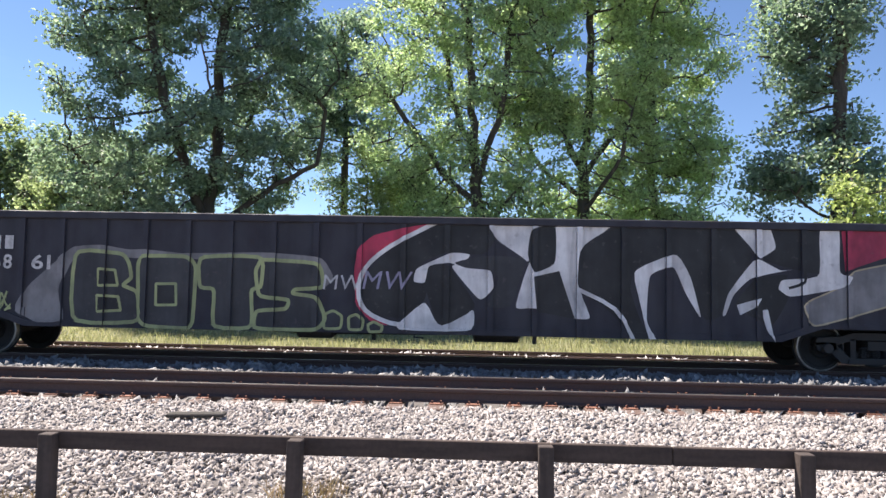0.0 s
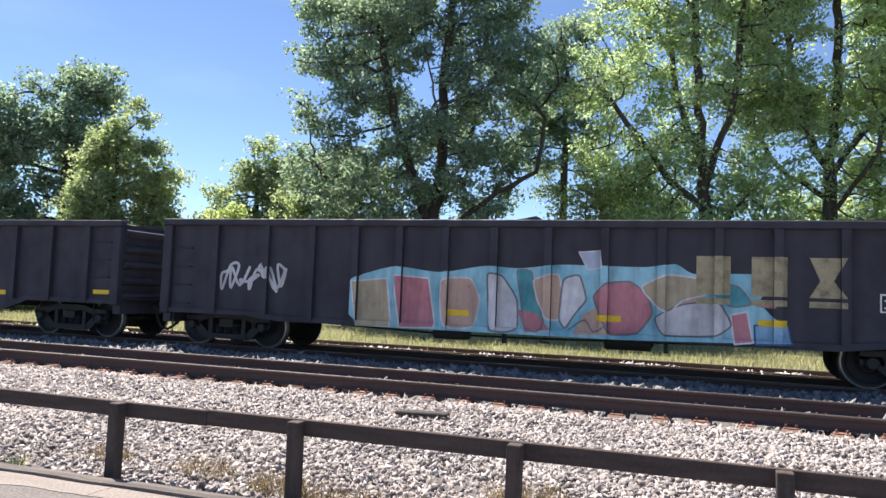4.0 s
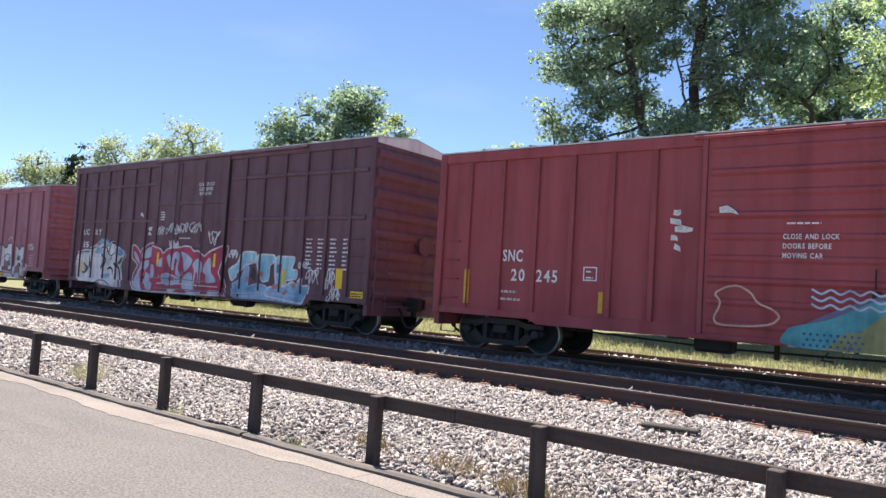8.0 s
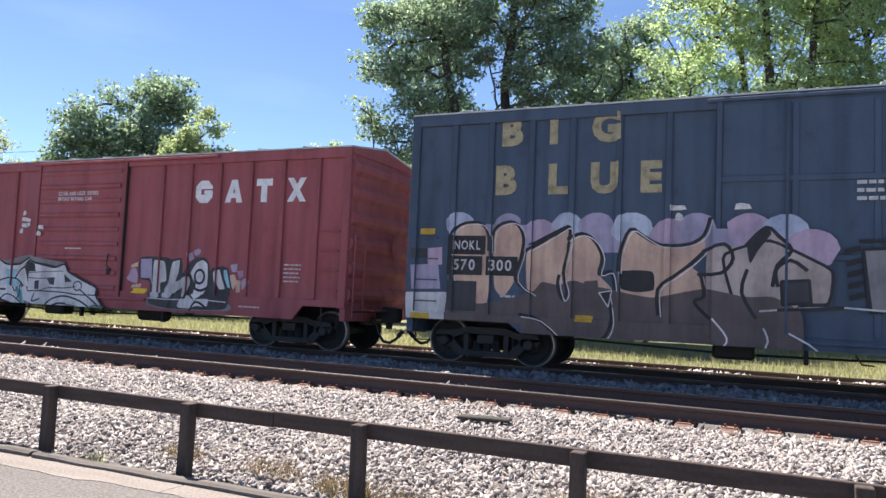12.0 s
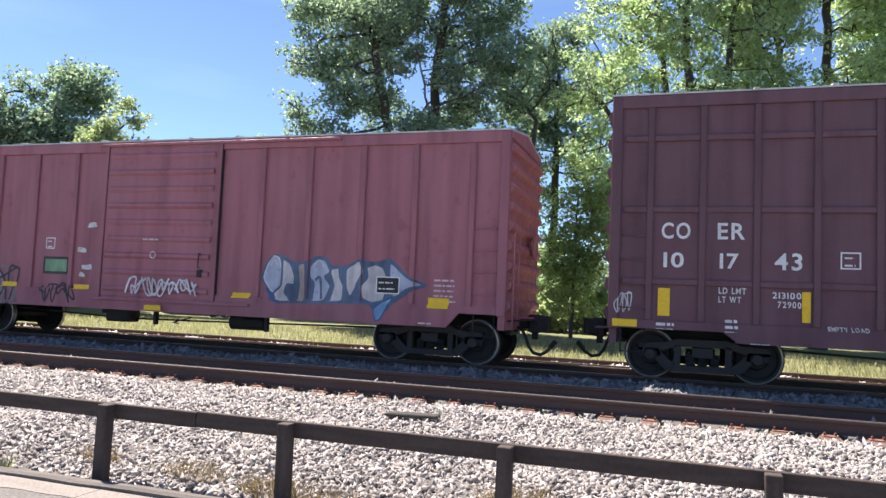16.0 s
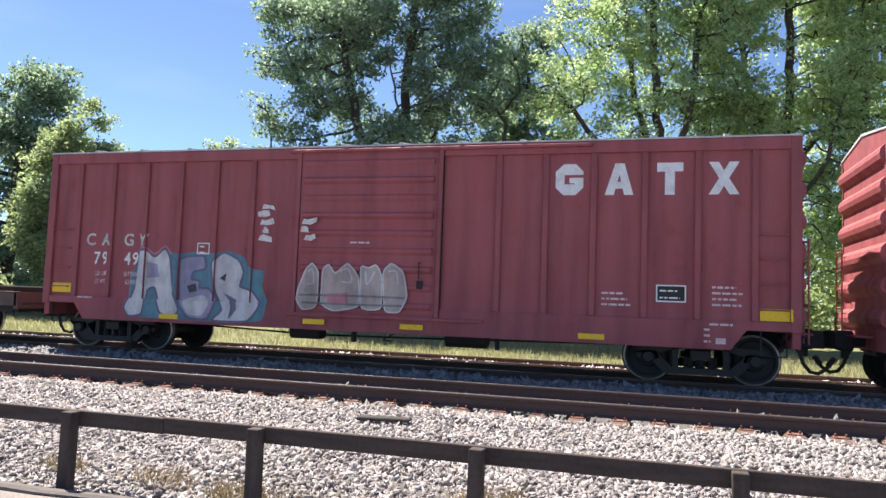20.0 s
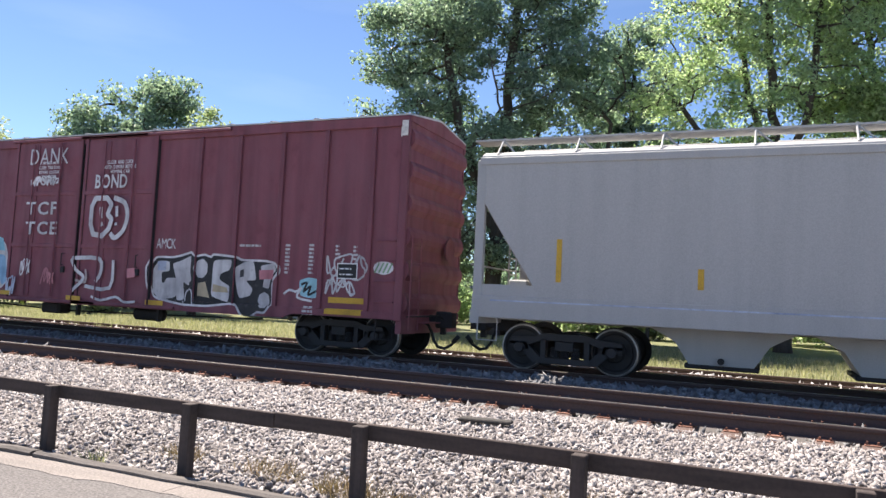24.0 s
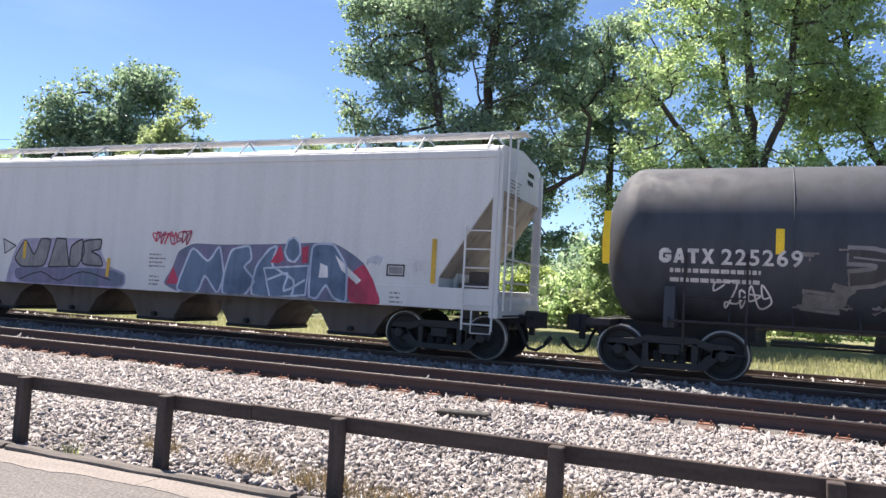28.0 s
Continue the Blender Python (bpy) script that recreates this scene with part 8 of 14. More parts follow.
    cloud = rounded([(-1.32, 0.96), (-1.39, 1.08), (-1.30, 1.25), (-1.27, 1.38), (-1.39, 1.51), (-1.19, 1.63), (-0.99, 1.67), (-0.77, 1.56), (-0.65, 1.37), (-0.39, 1.28), (-0.28, 1.16), (-0.41, 1.03), (-0.75, 0.97)], 0.2)
    sh.stroke(cloud + cloud[:1], 0.035, PEACH, 0.6)
    for k in range(3):
        z = d - 0.35 - 0.12 * k
        sh.stroke([(a + 0.35 + 0.14 * j, z + 0.035 * (-1) ** j) for j in range(9)], 0.035, PALE_BLUE, 4)
        z = c + 0.75 - 0.1 * k
        sh.stroke([(b - 1.5 + 0.14 * j, z + 0.03 * (-1) ** j) for j in range(8)], 0.03, SNOW, 4.6)
    for r in range(5):
        for q in range(9):
            sh.disc(a + 0.25 + 0.1 * q + 0.05 * (r % 2), c + 0.15 + 0.09 * r, 0.025, 0.025, DEEP_BLUE, 5, 6)
    sh.form([(-0.32, 0.73), (-0.16, 1.01), (0.45, 1.16), (1.11, 1.52), (1.45, 1.51), (0.93, 1.03), (0.39, 0.66)], TEAL, 1.5)
    sh.form([(0.39, 0.69), (0.71, 0.99), (1.84, 1.01), (2.13, 0.73)], MOSS, 1.6)
    sh.form([(2.41, 1.68), (2.52, 1.86), (2.77, 1.90), (2.97, 1.70), (3.00, 1.41), (2.90, 1.03), (2.69, 1.40), (2.67, 1.60)], SAND, 3.0, INK, 0.03)
    sh.form([(1.87, 1.52), (2.19, 1.74), (2.42, 1.63), (2.31, 1.44)], SAND, 3.05)
    sh.form([(1.73, 1.63), (1.92, 1.85), (2.28, 1.74), (2.01, 1.46), (1.81, 1.22)], DUSK, 2.9)
    sh.form([(1.83, 1.04), (2.27, 1.41), (2.74, 1.52), (2.81, 1.06)], GREY_SPRAY, 2.95, CHARCOAL, 0.03)
    sh.form([(5.66, 1.30), (5.85, 1.57), (6.18, 1.69), (6.32, 1.54), (6.20, 1.40), (6.15, 1.24), (6.35, 1.17), (6.43, 1.02), (6.06, 1.00), (5.78, 1.12)], SAND, 3.1, INK, 0.05)
    sh.form([(6.32, 1.20), (6.46, 1.41), (6.92, 1.51), (7.20, 1.37), (7.32, 1.07), (7.18, 0.78), (6.87, 0.76), (6.91, 1.05), (6.77, 1.19), (6.52, 1.10)], SAND, 3.15, INK, 0.04)
    sh.stroke([(7.23, 1.37), (7.39, 1.10), (7.28, 0.79)], 0.12, CHARCOAL, 3.2)
    sh.form([(6.33, 0.96), (6.87, 1.22), (6.92, 0.92), (6.54, 0.86)], GREY_SPRAY, 3.12)
    sh.emit("graffiti", "olive, teal and sand landscape graffiti mural")
    # car 8
    car, sh, half = CONSIST[8]
    sh.form([(-7.31, 1.44), (-7.25, 1.71), (-7.06, 1.87), (-6.71, 1.96), (-6.39, 1.94), (-6.24, 2.02), (-5.90, 2.14), (-5.71, 2.25), (-5.50, 2.36), (-5.26, 2.36), (-5.05, 2.26), (-4.99, 2.12), (-4.87, 2.24), (-4.55, 2.26), (-4.47, 2.13), (-4.14, 2.04), (-3.91, 1.93), (-3.82, 1.79), (-4.05, 1.62), (-4.17, 1.40), (-4.02, 1.17), (-3.92, 0.71), (-4.26, 0.70), (-4.81, 0.73), (-5.54, 0.77), (-6.30, 0.77), (-6.92, 0.81), (-7.21, 0.99)], SNOW, 0.5, SILVERY, 0.05)
    sh.form([(-5.84, 2.13), (-5.55, 2.31), (-5.32, 2.38), (-5.11, 2.31), (-4.96, 2.12), (-5.16, 2.09), (-5.31, 2.23), (-5.54, 2.18)], SKY_BLUE, 1.0, SLATE, 0.03)
    sh.form([(-6.01, 1.85), (-5.78, 2.05), (-5.53, 2.03), (-5.47, 1.91), (-5.64, 1.81)], SKY_BLUE, 1.05)
    sh.form([(-4.46, 2.01), (-4.21, 2.04), (-3.98, 1.88), (-4.08, 1.78), (-4.43, 1.77)], SKY_BLUE, 1.1)
    sh.form([(-5.31, 1.08), (-4.87, 1.15), (-4.86, 1.04), (-5.11, 0.96), (-5.30, 1.01)], SKY_BLUE, 1.1)
    sh.form([(-7.24, 1.31), (-7.12, 1.35), (-7.07, 0.93), (-7.20, 1.05)], PALE_BLUE, 1.1)
    sh.form([(-7.03, 1.85), (-6.55, 1.94), (-6.38, 1.86), (-6.92, 1.74)], PALE_BLUE, 1.05)
    sh.form([(-6.71, 1.34), (-6.46, 1.37), (-6.40, 1.20), (-6.65, 1.16)], PALE_BLUE, 1.1)
    sh.stroke([(-7.23, 1.45), (-7.15, 1.74), (-6.83, 1.88), (-6.42, 1.89), (-6.23, 1.97), (-5.87, 2.08)], 0.035, INK, 1.5)
    sh.stroke([(-7.23, 1.45), (-7.22, 1.12), (-7.05, 0.87), (-6.91, 0.79)], 0.035, INK, 1.5)
    sh.form([(-6.77, 1.52), (-6.57, 1.42), (-6.44, 1.35), (-6.28, 1.33), (-6.20, 1.51), (-6.31, 1.76), (-6.17, 1.72), (-6.13, 1.34), (-6.34, 1.28), (-6.49, 1.12), (-6.71, 1.08), (-6.88, 1.15), (-6.62, 1.16), (-6.50, 1.30), (-6.70, 1.42)], CHARCOAL, 1.6)
    sh.stroke([(-6.28, 1.76), (-6.15, 1.49), (-6.18, 1.29)], 0.06, CHARCOAL, 1.7)
    sh.stroke([(-5.48, 2.03), (-5.40, 1.83), (-5.28, 1.74), (-5.18, 1.58), (-5.34, 1.35), (-5.46, 1.29)], 0.09, CHARCOAL, 1.7)
    sh.stroke([(-5.48, 2.06), (-5.18, 2.06)], 0.05, CHARCOAL, 1.72)
    sh.stroke([(-5.13, 2.04), (-5.03, 1.87), (-4.95, 1.97), (-4.86, 2.19)], 0.06, CHARCOAL, 1.74)
    sh.form([(-4.87, 2.25), (-4.53, 2.27), (-4.47, 2.17), (-4.76, 2.18)], INK, 1.76)
    sh.stroke([(-4.53, 2.22), (-4.53, 1.98), (-4.67, 1.83), (-4.79, 1.76), (-4.83, 1.61)], 0.05, INK, 1.78)
    sh.stroke([(-4.99, 1.29), (-4.81, 1.35), (-4.65, 1.26), (-4.61, 1.10)], 0.08, CHARCOAL, 1.8)
    sh.stroke([(-5.02, 1.82), (-4.85, 1.78), (-4.77, 1.64)], 0.03, CHARCOAL, 1.8)
    sh.stroke([(-4.47, 2.15), (-4.12, 2.04), (-3.87, 1.83), (-4.00, 1.69)], 0.05, CHARCOAL, 1.8)
    sh.form([(-4.21, 1.66), (-4.00, 1.76), (-4.07, 1.57), (-4.25, 1.45), (-4.36, 1.47)], CHARCOAL, 1.82)
    sh.stroke([(-4.57, 1.55), (-4.36, 1.42), (-4.22, 1.31), (-4.12, 1.04), (-4.06, 0.71)], 0.09, CHARCOAL, 1.84)
    sh.stroke([(-4.00, 1.69), (-4.09, 1.45), (-3.99, 1.05), (-3.92, 0.72)], 0.03, SNOW, 2)
    sh.stroke([(-7.15, 1.69), (-6.37, 1.71), (-5.45, 1.71), (-4.12, 1.71)], 0.02, SILVERY, 2.1)
    sh.stroke([(-5.84, 0.75), (-5.40, 0.88), (-5.03, 0.86), (-4.70, 0.73)], 0.05, GREY_SPRAY, 1.5)
    sh.emit("graffiti", "white and blue bubble graffiti")
    sh.form([(-3.43, 1.71), (-3.46, 2.17), (-3.24, 2.14), (-3.05, 2.03), (-2.86, 1.86), (-2.69, 2.07), (-2.46, 2.21), (-2.17, 2.25), (-2.05, 2.14), (-1.77, 2.09), (-1.50, 2.04), (-1.35, 1.89), (-1.13, 2.05), (-0.82, 2.09), (-0.47, 2.10), (-0.13, 2.16), (0.15, 2.13), (0.34, 1.99), (0.56, 2.02), (0.89, 1.84), (1.13, 2.00), (1.46, 2.10), (1.90, 2.21), (1.86, 1.90), (1.73, 1.57), (1.64, 1.39), (1.80, 1.17), (1.92, 0.92), (2.03, 0.71), (1.65, 0.70), (0.82, 0.68), (-0.08, 0.67), (-1.07, 0.66), (-1.82, 0.64), (-2.62, 0.64), (-3.10, 0.66), (-3.29, 0.81), (-3.31, 1.15), (-3.02, 1.48), (-3.21, 1.61)], CRIMSON, 0.5, SILVERY, 0.05)
    sh.form([(-3.34, 1.96), (-3.17, 1.91), (-2.97, 1.70), (-2.90, 1.51), (-3.22, 1.70)], PALE_BLUE, 1.2)
    sh.form([(-2.74, 1.85), (-2.57, 2.03), (-2.25, 2.13), (-2.21, 1.92), (-2.25, 1.77), (-2.69, 1.69)], PALE_BLUE, 1.22)
    sh.form([(-2.67, 1.63), (-2.38, 1.68), (-2.31, 1.51), (-2.59, 1.30), (-2.29, 1.21), (-2.06, 1.01), (-1.89, 0.91), (-1.95, 0.67), (-2.33, 0.69), (-2.45, 0.87), (-2.75, 1.02), (-2.68, 0.75), (-2.52, 0.65), (-2.85, 0.62), (-3.17, 0.80), (-3.24, 0.98), (-3.01, 1.28), (-2.84, 1.51)], PALE_BLUE, 1.24)
    sh.form([(-2.89, 1.23), (-2.65, 1.38), (-2.51, 1.25), (-2.56, 1.02), (-2.80, 1.05)], CRIMSON, 1.4)
    sh.stroke([(-2.71, 1.05), (-2.60, 0.81), (-2.52, 0.67)], 0.05, CRIMSON, 1.42)
    sh.disc(-2.61, 1.19, 0.06, 0.07, ROSE, 1.6, 14, 2)
    sh.form([(-1.67, 1.67), (-1.38, 1.76), (-1.37, 1.47), (-1.63, 1.46)], PALE_BLUE, 1.26)
    sh.form([(-2.16, 1.37), (-2.06, 1.54), (-1.88, 1.53), (-1.79, 1.29), (-1.84, 1.06), (-2.02, 1.09)], PALE_BLUE, 1.28)
    sh.form([(-1.16, 1.79), (-0.97, 1.90), (-0.86, 1.70), (-0.73, 1.40), (-0.84, 1.35), (-1.03, 1.59)], PALE_BLUE, 1.3)
    sh.form([(-0.83, 1.70), (-0.75, 1.93), (-0.57, 1.99), (-0.41, 1.90), (-0.41, 1.72), (-0.48, 1.41), (-0.27, 1.24), (-0.34, 1.14), (-0.59, 1.26), (-0.58, 1.51), (-0.53, 1.71), (-0.65, 1.76), (-0.70, 1.60), (-0.69, 1.35), (-0.77, 1.40)], PALE_BLUE, 1.32)
    sh.form([(-0.37, 1.98), (-0.08, 1.93), (0.30, 1.74), (0.21, 1.55), (0.08, 1.44), (-0.11, 1.33), (-0.16, 1.48), (-0.21, 1.72)], PALE_BLUE, 1.34)
    sh.form([(-1.41, 1.21), (-1.10, 1.30), (-0.59, 1.21), (-0.29, 1.12), (-0.33, 0.97), (-0.77, 0.89), (-1.03, 0.87), (-1.34, 0.95)], PALE_BLUE, 1.36)
    sh.form([(-0.99, 1.13), (-0.79, 1.19), (-0.62, 1.12), (-0.70, 1.04), (-0.93, 1.04)], CRIMSON, 1.5)
    sh.form([(-0.23, 1.03), (-0.10, 1.24), (0.17, 1.35), (0.32, 1.31), (0.37, 0.98), (0.48, 0.79), (0.01, 0.75), (-0.18, 0.84)], PALE_BLUE, 1.38)
    sh.form([(0.30, 1.60), (0.54, 1.80), (0.81, 1.65), (0.80, 1.39), (0.75, 1.34), (0.74, 1.00), (0.62, 1.00), (0.59, 1.33), (0.50, 1.39), (0.46, 0.98), (0.37, 1.00), (0.41, 1.41)], PALE_BLUE, 1.4)
    sh.form([(0.84, 1.39), (0.97, 1.68), (1.17, 1.83), (1.27, 1.69), (1.26, 1.37), (1.48, 1.24), (1.56, 1.09), (1.15, 1.04), (1.02, 1.07), (1.03, 1.29)], PALE_BLUE, 1.42)
    sh.form([(1.16, 0.83), (1.65, 0.84), (1.81, 0.80), (1.65, 0.73), (1.16, 0.72)], PALE_BLUE, 1.44)
    sh.form([(-0.97, 0.79), (-0.47, 0.79), (-0.67, 0.68), (-1.02, 0.69)], SILVERY, 1.44)
    sh.form([(0.01, 0.73), (0.82, 0.77), (0.82, 0.71), (0.20, 0.65)], PALE_BLUE, 1.45)
    sh.stroke([(-1.61, 0.93), (-1.08, 0.95), (-0.09, 0.96), (0.81, 0.95), (1.65, 0.95)], 0.035, SILVERY, 2.2)
    sh.stroke([(-1.95, 1.10), (-1.30, 1.10), (-0.10, 1.10), (1.07, 1.09)], 0.03, GREY_SPRAY, 2.22)
    sh.stroke([(-1.71, 0.77), (-0.57, 0.79), (0.82, 0.80), (1.96, 0.81)], 0.03, GREY_SPRAY, 2.24)
    sh.disc(-0.22, 1.28, 0.06, 0.08, ROSE, 2.3, 14, 4)
    sh.disc(-1.51, 1.14, 0.07, 0.06, ROSE, 2.3, 14, 5)
    sh.form([(1.14, 1.70), (1.23, 1.78), (1.27, 1.63), (1.19, 1.59)], BLUSH, 2.3)
    sh.emit("graffiti", "red-edged pale blue graffiti")
    sh.form([(1.95, 1.49), (2.51, 1.73), (2.61, 2.03), (3.21, 2.03), (3.19, 1.75), (2.75, 1.65), (2.15, 1.13)], AQUA, 1, SNOW, 0.06)
    sh.form([(2.17, 1.10), (2.55, 1.16), (2.75, 1.63), (2.94, 1.61), (2.90, 1.01), (3.16, 1.10), (3.52, 1.12), (3.80, 1.06), (3.75, 0.81), (2.34, 0.71)], SKY_BLUE, 1.1, PALE_BLUE, 0.05)
    sh.form([(3.30, 1.82), (3.40, 1.97), (4.03, 1.96), (4.08, 1.78), (3.84, 1.68), (3.83, 1.23), (3.51, 1.18)], AQUA, 1.3, SNOW, 0.05)
    sh.form([(4.07, 1.92), (4.91, 1.93), (4.75, 1.56), (5.01, 1.57), (4.99, 1.32), (4.54, 1.27), (4.61, 1.11), (4.15, 1.08), (4.06, 1.53)], AQUA, 1.4, SNOW, 0.05)
    sh.form([(3.80, 1.06), (4.58, 1.13), (4.80, 1.26), (5.00, 1.15), (5.22, 1.37), (5.19, 1.15), (5.54, 1.17), (5.36, 0.66), (4.63, 0.73), (3.75, 0.81)], SKY_BLUE, 1.2, SNOW, 0.05)
    sh.form([(2.26, 0.77), (3.75, 0.82), (4.63, 0.74), (5.33, 0.69), (5.33, 0.63), (3.75, 0.70), (2.34, 0.65)], SKY_BLUE, 0.9)
    sh.form([(2.99, 1.32), (3.12, 1.63), (3.34, 1.40), (3.26, 1.17)], INK, 1.7)
    sh.form([(4.22, 1.69), (4.35, 1.73), (4.33, 1.48), (4.23, 1.44)], VIOLET, 2)
    sh.stroke([(2.63, 1.73), (3.77, 1.72), (4.75, 1.74)], 0.05, PALE_BLUE, 2.2)
    sh.stroke([(2.25, 0.80), (3.74, 0.88), (5.14, 0.86)], 0.04, PALE_BLUE, 2.2)
    for k, (u, w) in enumerate([(2.85, 1.24), (4.08, 1.08), (4.28, 1.09), (4.90, 1.13), (4.59, 0.94), (3.50, 1.41)]):
        sh.disc(u, w, 0.09, 0.08, ROSE, 2.3 + 0.02 * k, 8, k)
    sh.emit("graffiti", "light blue block graffiti with white edge")
    for i, box in enumerate([((-1.77, -1.37, 2.49, 2.76)), ((-1.27, -0.08, 2.52, 2.85)), ((0.01, 0.65, 2.55, 2.88)), ((-1.05, -0.50, 2.08, 2.31)), ((1.05, 1.62, 2.18, 2.62)), ((5.36, 5.86, 1.12, 1.59)), ((6.12, 6.46, 1.01, 1.62)), ((6.25, 6.72, 0.82, 1.14)), ((5.09, 5.43, 1.63, 1.82)), ((1.94, 2.37, 1.83, 2.06))]):
        a, b, c, d = box
        sh.scrawl(a, c, b - a, d - c, SNOW if i > 4 else SILVERY, 800 + i, 0.035, 5)
    sh.emit("tag", "white scribbled tags")
    x, z = (-6.88, 2.50)
    number(sh, [("UC", x, z, 0.2, 0.42), ("RY", x + 0.86, z, 0.2, 0.42)])
    x, z = (-6.80, 2.04)
    number(sh, [("15", x, z, 0.2, 0.36)])
    x, z = (0.32, 4.02)
    number(sh, [("CLOSE AND LOCK", x, z, 0.1, 0.84), ("DOOR BEFORE", x + 0.07, z - 0.15, 0.1, 0.68), ("MOVING CAR", x + 0.1, z - 0.29, 0.1, 0.6)])
    for px in (0.0, 0.5, 1.02, 1.55):
        x, z = (5.28, 2.39)
        sh.bars(x + px * 0.9, z, 0.26, 8, WHITE, 0.04, 0.11, 30)
    sh.bars(*(-1.66, 3.22), 0.25, 4, WHITE, 0.04, 0.08, 31)
    sh.bars(*(-0.50, 2.38), 0.6, 1, WHITE, 0.03)
    sh.emit("small_print", "columns of small white print")
    placards(sh, *(-3.10, 3.14), 1, 9)
    placards(sh, *(-2.55, 2.66), 2, 10)
    x, z = (6.50, 1.14)
    sh.rect(x, x + 0.24, z, z + 0.52, YELLOW, 6)
    for q in [(-6.88, 1.13), (-1.68, 1.52), (1.37, 1.54), (4.39, 1.17)]:
        sh.rect(q[0], q[0] + 0.12, q[1], q[1] + 0.4, YELLOW, 7)
    x, z = (7.07, 0.93)
    sh.rect(x, x + 0.5, z, z + 0.17, YELLOW, 6), sh.bars(x + 0.03, z + 0.09, 0.44, 2, BLACK, 0.03, 0.06, 2, 6.5)
    sh.emit("reflector", "upright yellow reflective strip")
    # car 9
    car, sh, half = CONSIST[9]
    sh.form([(-7.65, 0.90), (-7.15, 1.16), (-5.15, 1.06), (-2.33, 1.38), (-1.67, 0.69), (-3.81, 0.58), (-7.09, 0.65)], PALE_BLUE, 0.5)
    sh.form([(-7.24, 1.95), (-5.94, 2.10), (-4.46, 2.12), (-3.58, 2.16), (-2.61, 1.90), (-2.68, 1.38), (-3.85, 1.07), (-7.12, 0.92)], TAUPE, 0.4)
    sh.form([(-7.21, 1.92), (-5.92, 2.10), (-5.78, 1.36), (-6.07, 0.86), (-7.10, 0.94), (-6.61, 1.33), (-6.59, 1.70)], SILVERY, 1, INK, 0.04)
    sh.form([(-5.74, 0.97), (-5.60, 1.74), (-5.22, 2.03), (-4.73, 1.65), (-4.78, 0.83), (-5.10, 1.20)], SILVERY, 1.2, INK, 0.04)
    sh.form([(-4.77, 2.11), (-3.63, 2.13), (-3.56, 1.86), (-4.23, 1.76), (-4.30, 1.48), (-3.76, 1.61), (-3.46, 1.07), (-4.58, 0.89)], SILVERY, 1.3, INK, 0.04)
    sh.form([(-4.42, 2.00), (-3.94, 2.00), (-4.42, 1.68)], TAUPE, 2)
    sh.form([(-3.55, 2.10), (-3.01, 1.93), (-2.59, 1.90), (-2.68, 1.62), (-3.11, 1.69), (-3.33, 1.51), (-2.60, 1.28), (-2.16, 0.92), (-3.33, 0.99)], PALE_BLUE, 1.4, INK, 0.04)
    sh.form([(-3.34, 1.51), (-2.69, 1.53), (-2.66, 1.14), (-3.31, 1.11)], ROSE, 2)
    sh.stroke([(-5.54, 2.26), (-5.36, 2.45), (-5.06, 2.22), (-4.34, 2.13), (-4.04, 2.36), (-3.71, 2.14), (-2.99, 2.22)], 0.03, ROSE, 2)
    sh.stroke([(-7.17, 1.31), (-6.67, 0.85), (-7.10, 0.68)], 0.03, INK, 2)
    sh.form([(-4.45, 1.31), (-3.95, 1.38), (-3.84, 0.94), (-4.32, 0.91)], SNOW, 2)
    sh.form([(-6.38, 0.86), (-5.86, 1.26), (-5.60, 0.85)], INK, 1.9)
    sh.emit("graffiti", "silver and pale blue graffiti")
    a, b, c, d = (-1.00, 0.65, 0.93, 2.08)
    sh.piece(a, b, c + 0.55, d, [ROSE, TAUPE], PEACH, 92, 4, None, PEACH, 0.16)
    sh.piece(a + 0.5, b - 0.1, c, c + 0.55, [PEACH, ROSE], TAUPE, 96, 3, None, PEACH, 0.2)
    sh.emit("graffiti", "pinkish sketched graffiti on the door")
    sh.form([(1.91, 0.93), (3.64, 0.87), (5.05, 0.86), (6.13, 0.99), (6.14, 0.77), (5.25, 0.70), (3.66, 0.65), (1.93, 0.67)], SILVERY, 0.5)
    sh.form([(1.52, 2.10), (1.95, 2.18), (2.04, 1.95), (2.27, 1.85), (2.60, 2.18), (2.77, 2.12), (2.53, 1.47), (2.54, 0.77), (2.34, 0.69), (2.08, 0.87), (1.87, 1.45)], SILVERY, 1, INK, 0.045)
    sh.form([(2.10, 1.72), (2.38, 1.67), (2.26, 1.14)], TAUPE, 1.5, INK, 0.03)
    sh.form([(2.76, 1.48), (2.80, 2.12), (2.98, 2.20), (3.33, 2.18), (3.41, 1.75), (3.37, 0.94), (3.19, 0.90), (3.07, 1.49), (2.89, 1.23), (2.79, 0.91), (2.65, 0.90)], SILVERY, 1.2, INK, 0.045)
    sh.form([(2.89, 1.86), (3.03, 1.93), (3.08, 1.68), (2.92, 1.68)], INK, 1.8)
    sh.form([(3.14, 1.68), (3.35, 1.88), (3.48, 1.14), (3.21, 1.06)], PEACH, 1.4)
    sh.form([(3.56, 2.10), (4.01, 1.89), (4.28, 2.14), (4.63, 2.12), (4.74, 1.91), (4.85, 1.03), (4.50, 0.97), (4.44, 1.42), (4.20, 1.29), (3.98, 1.46), (3.96, 0.94), (3.64, 0.92), (3.54, 1.51)], SNOW, 1.3, INK, 0.05)
    sh.stroke([(3.92, 1.52), (4.10, 1.65), (4.38, 1.66), (4.55, 1.43), (4.46, 1.13), (4.14, 1.05)], 0.035, INK, 1.9)
    sh.form([(4.35, 1.54), (4.58, 1.49), (4.51, 1.19)], TAUPE, 1.8, INK, 0.03)
